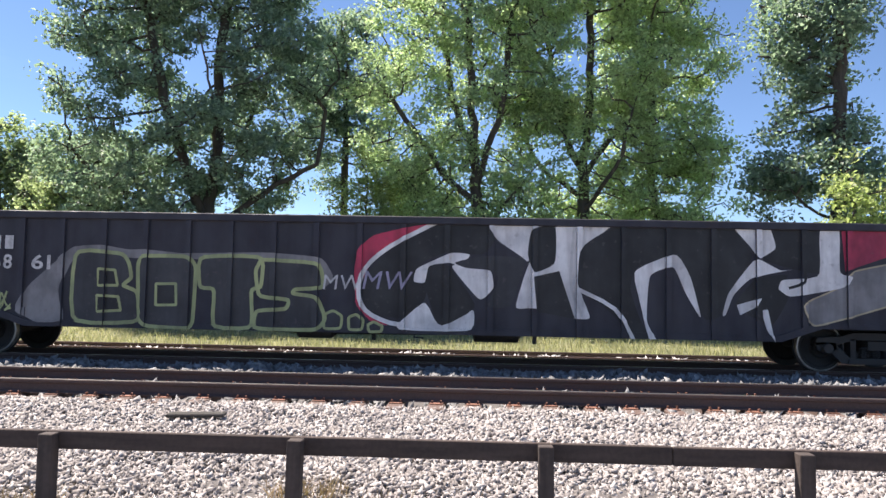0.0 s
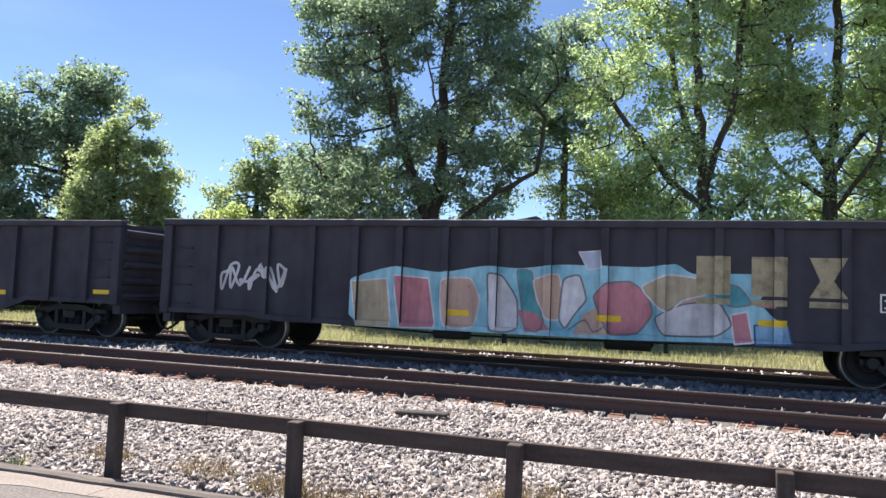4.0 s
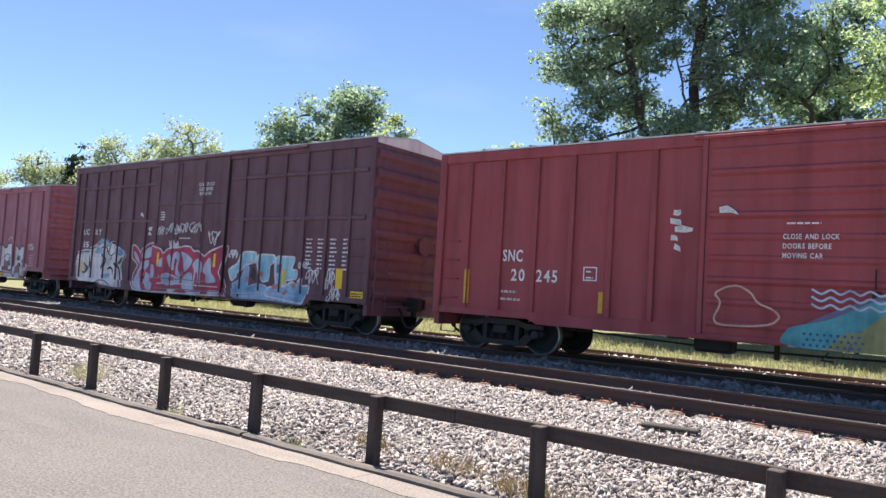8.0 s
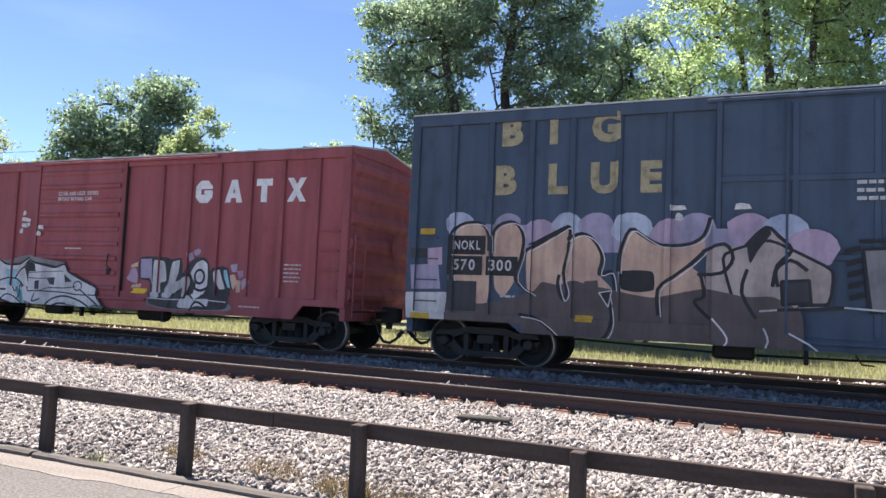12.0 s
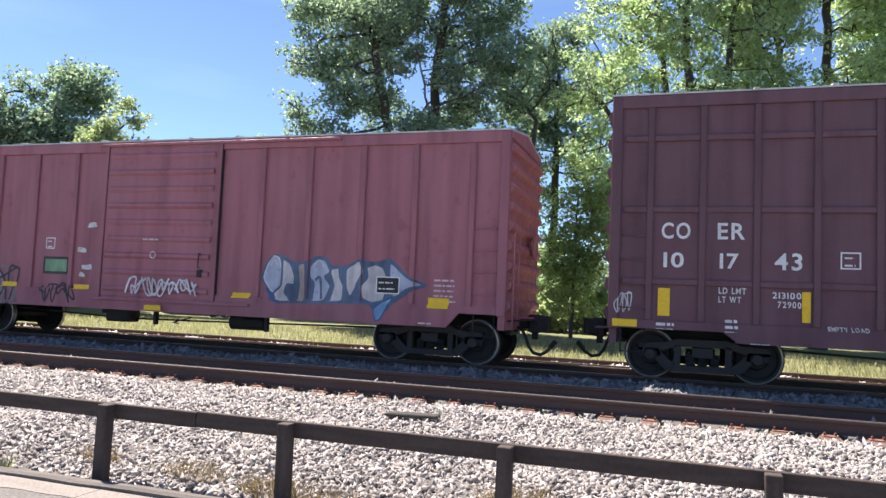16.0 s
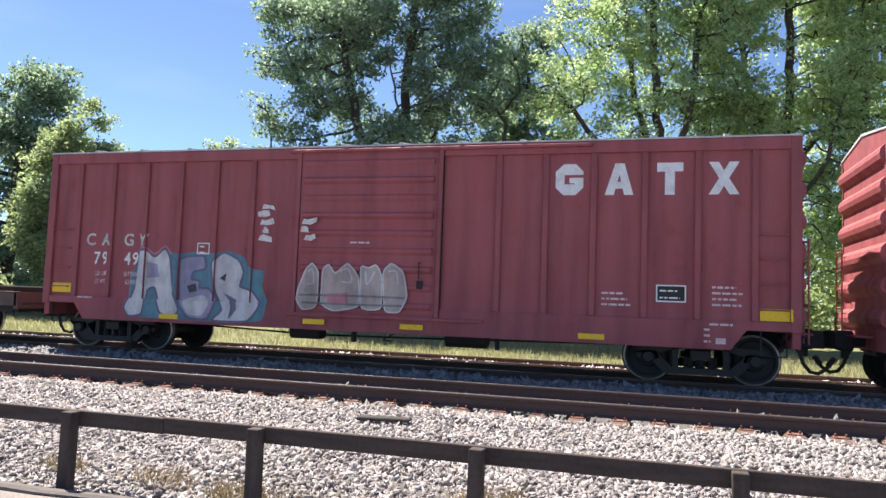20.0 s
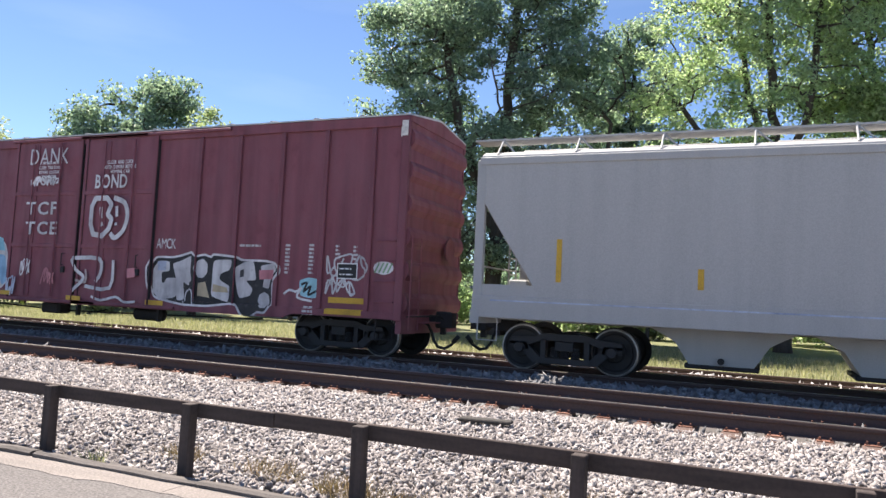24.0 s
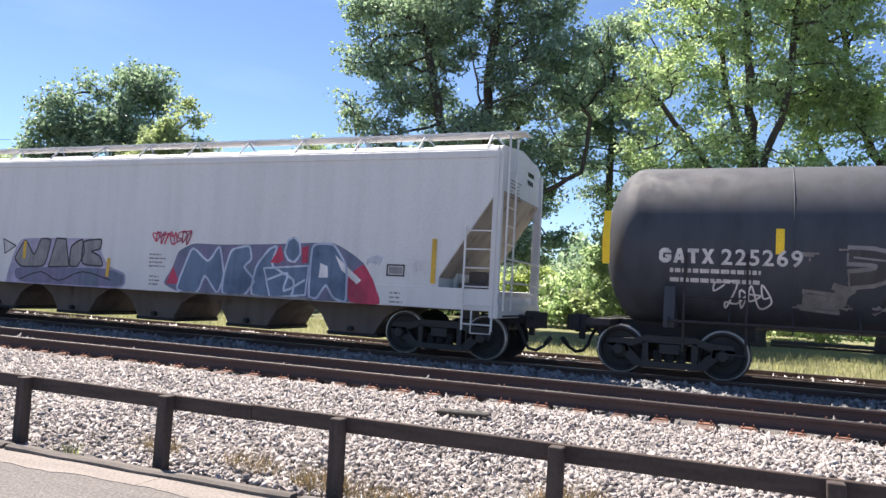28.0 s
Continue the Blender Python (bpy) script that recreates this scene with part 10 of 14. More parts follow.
    sh.stroke([(-4.56, 1.75), (-4.36, 1.45), (-4.16, 1.62), (-4.09, 1.32), (-4.03, 1.05), (-3.83, 0.87)], 0.045, INK, 1.7)
    sh.form([(-4.39, 0.96), (-4.18, 1.07), (-3.95, 0.95), (-3.82, 0.79), (-4.10, 0.70), (-4.37, 0.82)], TEAL, 1.2)
    sh.form([(-3.85, 1.06), (-3.78, 1.25), (-3.72, 1.06)], INK, 1.8)
    sh.stroke([(-3.44, 1.64), (-3.52, 1.37), (-3.42, 1.13), (-3.13, 1.03), (-2.68, 1.02)], 0.05, INK, 1.75)
    sh.stroke([(-3.15, 1.22), (-2.71, 1.32), (-2.32, 1.30), (-2.05, 1.10)], 0.04, INK, 1.8)
    sh.disc(-3.14, 1.24, 0.07, 0.07, INK, 1.85, 14, 3)
    sh.stroke([(-3.45, 1.75), (-3.25, 1.54), (-2.99, 1.32)], 0.07, SNOW, 2.2)
    sh.stroke([(-3.48, 1.69), (-3.28, 1.48), (-3.03, 1.27)], 0.02, INK, 2.15)
    sh.form([(-2.80, 1.55), (-2.34, 1.56), (-2.41, 1.37), (-2.71, 1.34)], AQUA, 1.2)
    sh.form([(-2.81, 1.28), (-2.26, 1.30), (-2.12, 1.15), (-2.69, 1.15)], AQUA, 1.25)
    sh.form([(-2.32, 1.11), (-2.04, 0.99), (-1.95, 0.61), (-2.15, 0.79)], TEAL, 1.3)
    sh.form([(-3.66, 0.96), (-3.48, 0.99), (-3.47, 0.80), (-3.64, 0.80)], AQUA, 1.3)
    sh.stroke([(-2.42, 1.31), (-2.22, 1.56), (-1.99, 1.65)], 0.05, CHARCOAL, 1.8)
    sh.stroke([(-2.42, 1.14), (-2.31, 0.98), (-2.17, 1.17), (-2.12, 0.93), (-2.22, 0.79)], 0.04, CHARCOAL, 1.9)
    sh.form([(-3.43, 0.97), (-3.22, 0.99), (-3.22, 0.85), (-3.42, 0.85)], CHARCOAL, 1.8)
    sh.form([(-3.37, 0.94), (-3.27, 0.95), (-3.26, 0.88), (-3.37, 0.87)], SILVERY, 2)
    sh.stroke([(-3.65, 0.73), (-3.31, 0.82), (-2.95, 0.73), (-2.67, 0.89), (-2.36, 0.85), (-2.01, 0.66)], 0.035, INK, 2.05)
    sh.stroke([(-4.51, 0.68), (-4.26, 0.80), (-3.96, 0.73), (-3.67, 0.73)], 0.035, INK, 2.1)
    sh.form([(-2.10, 1.67), (-1.91, 1.88), (-1.81, 1.39), (-1.83, 0.94), (-1.97, 1.39)], INK, 1.6)
    sh.form([(-1.81, 1.81), (-1.54, 1.71), (-1.49, 1.52), (-1.75, 1.51)], INK, 1.65)
    sh.stroke([(-1.75, 1.48), (-1.26, 1.51), (-0.47, 1.55)], 0.025, GREY_SPRAY, 1.8)
    sh.stroke([(-1.80, 1.35), (-1.33, 1.34), (-0.80, 1.37)], 0.03, GREY_SPRAY, 1.82)
    sh.form([(-1.06, 1.35), (-0.77, 1.38), (-0.79, 1.18), (-0.95, 1.21)], CHARCOAL, 1.9)
    sh.form([(-0.44, 1.48), (-0.15, 1.29), (-0.39, 1.27)], INK, 1.9)
    sh.form([(-1.50, 1.27), (-1.34, 1.30), (-1.34, 1.05), (-1.50, 1.07)], CHARCOAL, 1.92)
    sh.stroke([(-1.81, 1.00), (-1.30, 1.02), (-0.43, 1.01), (0.03, 0.97), (0.69, 0.98)], 0.03, INK, 2)
    sh.stroke([(-1.30, 1.02), (-0.99, 1.11), (-0.44, 1.12), (-0.01, 1.17)], 0.025, CHARCOAL, 2.02)
    sh.stroke([(-1.48, 0.96), (-1.56, 0.75), (-1.29, 0.82)], 0.04, CHARCOAL, 2.03)
    sh.form([(-1.97, 0.76), (-1.52, 0.68), (-1.19, 0.58), (-1.87, 0.59)], GREY_SPRAY, 1.4)
    sh.stroke([(-1.11, 0.65), (-0.81, 0.84), (-0.35, 0.92), (0.19, 0.81), (0.53, 0.65)], 0.045, CHARCOAL, 2.05)
    sh.stroke([(-1.03, 0.58), (-0.64, 0.72), (-0.33, 0.73)], 0.05, CHARCOAL, 2.07)
    sh.form([(-0.33, 0.73), (-0.03, 0.71), (0.28, 0.64), (-0.32, 0.61)], GREY_SPRAY, 1.5)
    sh.ring(0.06, 1.19, 0.16, 0.13, 0.035, CHARCOAL, 2.2)
    sh.stroke([(0.17, 1.10), (0.49, 0.91), (0.82, 0.71)], 0.05, CHARCOAL, 2.25)
    sh.stroke([(0.17, 1.13), (0.51, 0.93), (0.85, 0.76)], 0.02, SNOW, 2.3)
    sh.form([(0.47, 0.65), (0.65, 0.73), (0.97, 0.70), (1.06, 0.62), (0.57, 0.58)], AQUA, 2.1, CHARCOAL, 0.03)
    sh.emit("graffiti", "white and teal arrow graffiti with black outline")
    sh.form([(2.30, 0.97), (4.81, 0.97), (4.88, 0.77), (3.01, 0.73), (2.31, 0.79)], GREY_SPRAY, 0.5)
    sh.form([(1.93, 1.98), (2.78, 1.97), (3.01, 1.91), (3.26, 1.98), (3.38, 1.55), (3.47, 1.78), (3.71, 1.99), (4.02, 1.97), (4.13, 1.66), (4.20, 1.73), (4.57, 1.81), (4.74, 1.26), (4.76, 0.79), (3.00, 0.75), (2.36, 0.84), (2.33, 1.40), (1.97, 1.41)], CHARCOAL, 0.7)
    sh.form([(1.99, 1.91), (2.35, 1.92), (2.38, 1.45), (2.02, 1.46)], LILAC, 1.0)
    sh.form([(2.41, 1.90), (2.76, 1.88), (2.86, 1.39), (2.65, 1.36), (2.69, 1.00), (2.41, 0.95), (2.41, 1.45)], SILVERY, 1.05)
    sh.form([(2.23, 1.70), (2.36, 1.71), (2.40, 1.28), (2.29, 1.54)], BLUSH, 1.3)
    sh.form([(2.99, 1.88), (3.25, 1.94), (3.22, 1.59), (3.13, 1.40), (3.33, 1.50), (3.51, 1.55), (3.64, 1.42), (3.60, 1.21), (3.48, 1.04), (3.35, 1.02), (3.39, 1.27), (3.18, 1.15), (3.06, 0.98), (2.75, 0.99), (2.79, 1.24), (2.89, 1.35), (2.93, 1.65)], SILVERY, 1.1, CHARCOAL, 0.04)
    sh.form([(3.53, 1.62), (3.72, 1.88), (3.92, 1.95), (4.07, 1.86), (4.11, 1.57), (4.10, 1.29), (3.96, 1.06), (3.76, 0.97), (3.63, 1.10), (3.71, 1.33), (3.61, 1.49)], SNOW, 1.15, CHARCOAL, 0.05)
    sh.form([(3.56, 1.10), (3.76, 1.01), (4.20, 1.03), (4.15, 0.83), (3.85, 0.86), (3.65, 0.78), (3.26, 0.79), (3.31, 0.97)], SILVERY, 1.2)
    sh.ring(3.84, 1.53, 0.17, 0.19, 0.06, INK, 1.8)
    sh.stroke([(3.72, 1.42), (3.72, 1.26), (3.90, 1.21), (4.07, 1.28)], 0.06, INK, 1.85)
    sh.stroke([(3.32, 1.57), (3.53, 1.55), (3.60, 1.37), (3.50, 1.14), (3.46, 1.00)], 0.06, INK, 1.88)
    sh.stroke([(3.00, 0.77), (3.07, 1.02), (3.24, 1.18)], 0.07, INK, 1.9)
    sh.stroke([(3.65, 0.74), (3.77, 0.92), (3.92, 0.93), (4.12, 0.83)], 0.05, INK, 1.92)
    sh.form([(4.25, 1.66), (4.42, 1.76), (4.51, 1.53), (4.64, 1.25), (4.43, 1.22), (4.29, 1.41)], SILVERY, 1.25, CHARCOAL, 0.05)
    sh.form([(4.50, 1.72), (4.64, 1.74), (4.70, 1.53), (4.78, 1.26), (4.66, 1.28), (4.53, 1.52)], AQUA, 1.35, CHARCOAL, 0.05)
    sh.stroke([(3.10, 0.97), (3.64, 0.99), (4.20, 0.99), (4.69, 0.97)], 0.025, SILVERY, 2.1)
    sh.stroke([(2.35, 0.98), (2.86, 0.97), (3.25, 0.98)], 0.025, SILVERY, 2.12)
    sh.form([(1.68, 1.66), (1.87, 1.69), (1.94, 1.50), (1.92, 1.31), (1.72, 1.35), (1.55, 1.42), (1.66, 1.54)], BLUSH, 1.6)
    sh.form([(1.68, 1.76), (1.92, 1.84), (1.91, 1.72), (1.70, 1.69)], PEACH, 1.7)
    sh.form([(1.76, 1.28), (2.06, 1.32), (2.04, 1.22), (1.73, 1.21)], PEACH, 1.72)
    sh.form([(3.45, 2.06), (3.60, 2.10), (3.64, 1.94), (3.51, 1.87)], BLUSH, 1.75)
    sh.form([(3.62, 2.13), (3.75, 2.19), (3.86, 2.13), (3.79, 2.04), (3.67, 2.01)], BLUSH, 1.77)
    sh.form([(4.71, 1.81), (4.78, 1.83), (4.92, 1.86), (4.91, 1.66), (4.77, 1.66)], BLUSH, 1.78)
    sh.form([(4.71, 1.59), (4.86, 1.61), (4.92, 1.44), (4.85, 1.26), (4.78, 1.32)], PEACH, 1.8)
    sh.form([(4.92, 1.68), (5.10, 1.71), (5.15, 1.60), (4.99, 1.51)], BLUSH, 1.82)
    sh.form([(5.04, 1.44), (5.22, 1.54), (5.27, 1.43), (5.16, 1.27), (5.07, 1.29)], BLUSH, 1.84)
    sh.form([(4.89, 1.48), (5.04, 1.47), (5.02, 1.21), (4.91, 1.20)], PEACH, 1.86)
    sh.emit("graffiti", "grey graffiti with peach blossoms")
    four_marks(sh, *(3.57, 6.64, 3.25, 3.78), WHITE)
    x, z = (-6.69, 2.22)
    number(sh, [("CA", x, z, 0.25, 0.46), ("GY", x + 0.76, z, 0.25, 0.46), ("77", x + 0.02, z - 0.5, 0.25, 0.34), ("79", x + 0.9, z - 0.5, 0.25, 0.34)])
    x, z = (-6.67, 1.38)
    sh.bars(x, z, 0.42, 2, WHITE, 0.07, 0.17, 4)
    sh.bars(x + 0.9, z - 0.05, 0.42, 2, WHITE_OLD, 0.07, 0.17, 5)
    sh.bars(*(-0.50, 2.12), 0.6, 1, WHITE, 0.03)
    sh.bars(*(6.18, 1.84), 0.5, 5, WHITE_OLD, 0.03, 0.09, 6)
    sh.bars(*(5.06, 0.88), 0.6, 1, WHITE_OLD, 0.03)
    sh.emit("small_print", "rows of small stencilled print")
    x, z = (-0.85, 3.49)
    number(sh, [("CLOSE AND LOCK DOORS", x, z, 0.09, 1.42), ("BEFORE MOVING CAR", x, z - 0.14, 0.09, 1.2)])
    placards(sh, *(-2.39, 3.01), 4, 15)
    placards(sh, *(-1.54, 2.63), 2, 16)
    plate_panel(sh, *(-4.89, 1.86), 0.28, 0.24)
    x, z = (-7.38, 1.77)
    sh.disc(x, z, 0.17, 0.24, INK, 4), sh.ring(x, z + 0.02, 0.12, 0.16, 0.03, GREY_SPRAY, 5)
    sh.emit("sticker", "small dark round sticker")
    reflectors(sh, [(-7.53, 1.12)], None, 0.5, 0.22)
    reflectors(sh, [(1.81, 1.08)], None, 0.45, 0.12)
    # car 12
    car, sh, half = CONSIST[12]
    sh.form([(-7.22, 2.03), (-6.02, 2.16), (-4.85, 2.15), (-4.46, 2.07), (-3.73, 2.19), (-3.45, 2.08), (-2.92, 2.23), (-2.55, 2.03), (-2.13, 2.16), (-1.75, 2.15), (-1.73, 1.91), (-1.27, 1.99), (-1.02, 1.93), (-1.10, 1.60), (-1.12, 1.27), (-1.35, 1.07), (-1.62, 0.67), (-2.85, 0.64), (-5.83, 0.55), (-7.04, 0.57)], GREY_SPRAY, 0.5, SILVERY, 0.04)
    sh.form([(-4.55, 1.90), (-3.99, 1.99), (-3.90, 1.72), (-4.00, 1.25), (-4.19, 0.97), (-4.38, 0.62), (-4.77, 0.60), (-4.51, 1.16), (-4.38, 1.65), (-4.57, 1.70)], SILVERY, 1.0, INK, 0.045)
    sh.form([(-3.86, 1.99), (-3.52, 1.95), (-3.43, 1.40), (-3.53, 1.29), (-3.10, 0.67), (-3.39, 0.66), (-3.82, 1.25), (-3.95, 1.52)], SILVERY, 1.1, INK, 0.045)
    sh.form([(-3.37, 1.88), (-3.13, 1.98), (-2.99, 1.68), (-3.11, 1.41), (-2.65, 1.40), (-2.71, 1.29), (-3.12, 1.21), (-3.29, 1.41), (-3.10, 1.65)], SILVERY, 1.2, INK, 0.04)
    sh.form([(-3.03, 2.09), (-2.81, 2.01), (-2.68, 1.69), (-2.85, 1.63)], SNOW, 1.25, INK, 0.035)
    sh.form([(-4.04, 0.90), (-3.79, 1.05), (-3.55, 0.79), (-3.90, 0.70)], SILVERY, 1.3, INK, 0.03)
    sh.form([(-2.97, 1.08), (-2.70, 1.22), (-2.44, 0.70), (-2.91, 0.88)], ROSE, 1.2, INK, 0.03)
    sh.form([(-2.48, 1.80), (-1.97, 1.87), (-1.93, 1.44), (-2.48, 1.43)], GREY_SPRAY, 1.3, INK, 0.045)
    sh.form([(-2.49, 2.30), (-2.11, 2.30), (-2.08, 1.97), (-2.46, 2.02)], PALE_BLUE, 1.2)
    sh.form([(-2.46, 1.30), (-2.05, 1.33), (-1.76, 0.95), (-1.99, 0.72), (-2.29, 0.90)], SILVERY, 1.35, INK, 0.04)
    sh.form([(-1.87, 1.18), (-1.69, 1.45), (-1.62, 1.06), (-1.80, 0.79)], SILVERY, 1.4, INK, 0.035)
    sh.form([(-1.95, 2.08), (-1.71, 2.03), (-1.72, 1.77), (-1.92, 1.74)], SNOW, 1.3, INK, 0.03)
    sh.form([(-1.56, 1.88), (-1.26, 1.91), (-1.13, 1.86), (-1.31, 1.72), (-1.36, 1.53), (-1.53, 1.59)], SILVERY, 1.3, INK, 0.03)
    sh.stroke([(-2.64, 2.03), (-2.56, 1.56), (-2.43, 1.30), (-2.16, 0.71)], 0.05, INK, 1.8)
    sh.stroke([(-3.49, 2.01), (-3.38, 1.27), (-3.00, 0.67)], 0.03, INK, 1.8)
    sh.stroke([(-1.62, 1.45), (-1.40, 1.59), (-1.28, 1.33), (-1.46, 1.13)], 0.03, INK, 1.8)
    sh.stroke([(-2.63, 1.93), (-2.20, 1.97), (-2.27, 1.81), (-1.93, 1.84)], 0.05, INK, 1.8)
    sh.form([(-5.99, 1.93), (-5.21, 1.97), (-4.91, 1.64), (-5.01, 1.22), (-4.68, 0.67), (-5.25, 0.58), (-5.60, 1.13), (-5.91, 0.90)], SILVERY, 1.0, INK, 0.045)
    sh.form([(-7.00, 1.88), (-6.23, 1.93), (-6.06, 1.18), (-6.23, 0.61), (-6.89, 0.65)], SILVERY, 1.0, INK, 0.045)
    sh.form([(-4.68, 0.60), (-2.85, 0.64), (-1.65, 0.64), (0.37, 0.68), (0.38, 0.56), (-4.66, 0.45)], SKY_BLUE, 0.7)
    sh.form([(-1.50, 0.87), (0.43, 0.82), (0.42, 0.63), (-1.45, 0.65)], SLATE, 0.6)
    sh.disc(-0.80, 1.31, 0.07, 0.06, PALE_BLUE, 1.5, 14, 2)
    sh.disc(-0.37, 1.36, 0.06, 0.05, PALE_BLUE, 1.5, 14, 3)
    sh.form([(-0.41, 1.10), (0.29, 1.09), (0.26, 1.00), (-0.37, 1.00)], ROSE, 1.2, SILVERY, 0.02)
    sh.emit("graffiti", "silver graffiti with black outline")
    x, z = (2.41, 1.56)
    sh.disc(x, z, 0.3, 0.3, TAUPE, 1, 16), sh.disc(x + 0.05, z + 0.3, 0.2, 0.3, AQUA, 2, 14), sh.disc(x - 0.02, z, 0.16, 0.18, SAND, 3, 12)
    for k in range(5):
        sh.ring(x + 0.28 * math.cos(k * 1.26), z + 0.25 * math.sin(k * 1.26), 0.16, 0.16, 0.025, PEACH, 4 + 0.1 * k)
    sh.emit("graffiti", "small painted flower")
    x, z = (7.25, 2.68)
    for k in range(5):
        sh.stroke([(x, z - 0.4), (x - 0.2 + 0.1 * k, z + 0.35), (x - 0.16 + 0.1 * k, z + 0.38), (x + 0.02, z - 0.3)], 0.022, SNOW, 4 + 0.1 * k)
    sh.disc(x, z - 0.42, 0.09, 0.1, SILVERY, 5), sh.ring(x - 0.02, z + 0.48, 0.05, 0.06, 0.02, ORANGE, 5)
    a, b = (7.00, 1.70)
    sh.scrawl(a, b, 0.78, 0.19, SNOW, 126, 0.03, 5)
    a, b, c, d = (7.00, 7.61, 1.16, 1.48)
    sh.scrawl(a, c, b - a, d - c, SNOW, 125, 0.03, 5)
    sh.emit("tag", "white scribbled tags")
    four_marks(sh, *(3.72, 6.72, 3.44, 4.00), WHITE)
    for q, w, n in (((-0.69, 3.24), 0.7, 1), ((-0.58, 2.90), 0.5, 2), ((0.46, 1.86), 0.55, 1), ((5.38, 1.85), 0.45, 2), ((6.22, 1.67), 0.5, 4), ((4.64, 1.42), 0.3, 2)):
        sh.bars(q[0], q[1], w, n, WHITE_OLD, 0.035, 0.1, n)
    sh.emit("small_print", "rows of small stencilled print")
    placards(sh, *(-2.35, 3.04), 4, 17)
    reflectors(sh, [(6.27, 1.11)], None, 0.46, 0.22)
    reflectors(sh, [(3.71, 0.66), (0.86, 0.65)], YELLOW_OLD, 0.4, 0.12)
    # car 13
    car, sh, half = CONSIST[13]
    x, z = (-6.87, 2.48)
    number(sh, [("CO", x, z, 0.27, 0.48), ("ER", x + 0.92, z, 0.27, 0.44), ("10", x + 0.04, z - 0.5, 0.25, 0.34), ("17", x + 0.96, z - 0.5, 0.25, 0.3), ("43", x + 1.82, z - 0.5, 0.27, 0.42)])
    x, z = (-5.92, 1.55)
    number(sh, [("LD LMT", x, z, 0.1, 0.44), ("LT WT", x, z - 0.15, 0.1, 0.36), ("213100", x + 0.84, z - 0.05, 0.1, 0.44), ("72900", x + 0.92, z - 0.2, 0.1, 0.36)])
    x, z = (-4.25, 1.00)
    number(sh, [("EMPTY LOAD", x, z, 0.07, 0.6), ("70K", x + 2.1, z - 0.1, 0.1)])
    for q, w, n in (((-5.81, 1.06), 0.25, 3), ((-3.26, 1.44), 0.5, 5), ((-6.93, 0.96), 0.3, 2), ((-5.41, 0.68), 0.4, 1), ((-2.86, 0.66), 0.6, 1), ((-1.55, 3.25), 0.3, 3), ((-0.89, 1.65), 0.4, 1)):
        sh.bars(q[0], q[1], w, n, WHITE, 0.05, 0.1, n)
    sh.emit("small_print", "rows of small white print")
    plate_panel(sh, *(-4.07, 2.01), 0.3, 0.28)
    x, z = (-2.44, 2.34)
    for k, h in enumerate((0.16, 0.12, 0.2, 0.36)):
        sh.poly([(x + 0.02, z + 0.2 * k), (x + 0.38, z + 0.2 * k - 0.01), (x + 0.4, z + 0.2 * k + 0.17), (x - 0.02, z + 0.2 * k + 0.16)], PAPER, 5 + 0.1 * k)
    sh.rect(x + 0.05, x + 0.4, z + 0.9, z + 1.02, PAPER, 5)
    sh.emit("placard", "white paper placards")
    for q, h in (((-6.91, 1.13), 0.48), ((-4.63, 1.12), 0.5), ((-1.54, 1.41), 0.55)):
        sh.rect(q[0], q[0] + (0.2 if h < 0.49 else 0.13), q[1], q[1] + h, YELLOW, 6)
    x, z = (-7.67, 0.92)
    sh.rect(x, x + 0.42, z, z + 0.13, YELLOW, 6)
    sh.rect(5.6, 5.75, 1.1, 1.6, YELLOW, 6), sh.rect(7.0, 7.4, 1.0, 1.2, YELLOW, 6)
    sh.emit("reflector", "upright yellow reflective strip")
    sh.scrawl(*(-3.27, 1.75), 0.6, 0.25, DEEP_BLUE, 132, 0.06, 3)
    sh.scrawl(*(-7.65, 1.16), 0.3, 0.35, SILVERY, 133, 0.02, 3)
    sh.emit("tag", "faint scribbled tags")
    a, b, c, d = (2.69, 3.52, 0.85, 1.72)
    sh.piece(4.2, 7.4, c, d, [ROSE, PEACH, ROSE], INK, 134, 4, None, SNOW, 0.36)
    sh.emit("graffiti", "pink graffiti with black outline")
    x, z = (0.47, 4.04)
    number(sh, [("CLOSE AND LOCK", x, z, 0.1, 0.95), ("DOOR BEFORE", x + 0.06, z - 0.15, 0.1, 0.78), ("MOVING CAR", x + 0.12, z - 0.3, 0.1, 0.68)])
    x, z = (-0.67, 2.64)
    sh.poly([(x, z), (x + 0.2, z - 0.03), (x + 0.22, z + 0.06), (x + 0.02, z + 0.1)], PAPER, 6)
    sh.emit("placard", "torn white paper placards")
    x, z = (1.70, 1.44)
    sh.rect(x, x + 0.12, z, z + 0.5, YELLOW, 6)
    sh.emit("reflector", "upright yellow reflective strip")
    for q, w, n in (((-0.39, 2.34), 0.5, 1), ((-1.62, 3.14), 0.2, 4), ((-1.02, 1.66), 0.5, 1)):
        sh.bars(q[0], q[1], w, n, WHITE_OLD, 0.04, 0.09, n)
    sh.emit("small_print", "rows of small stencilled print")
    # car 14
    car, sh, half = CONSIST[14]
    sh.form([(2.50, 1.54), (2.63, 1.90), (2.83, 2.05), (3.00, 2.02), (3.27, 1.89), (3.56, 1.90), (3.78, 2.03), (4.03, 2.00), (4.13, 1.83), (4.46, 1.84), (4.78, 1.99), (5.06, 1.92), (5.21, 1.96), (5.40, 2.03), (5.80, 1.65), (6.27, 1.50), (5.91, 1.40), (5.56, 1.17), (5.41, 1.01), (5.20, 0.80), (5.09, 1.00), (4.98, 1.10), (2.79, 1.02), (2.65, 1.32)], SLATE, 0.4)
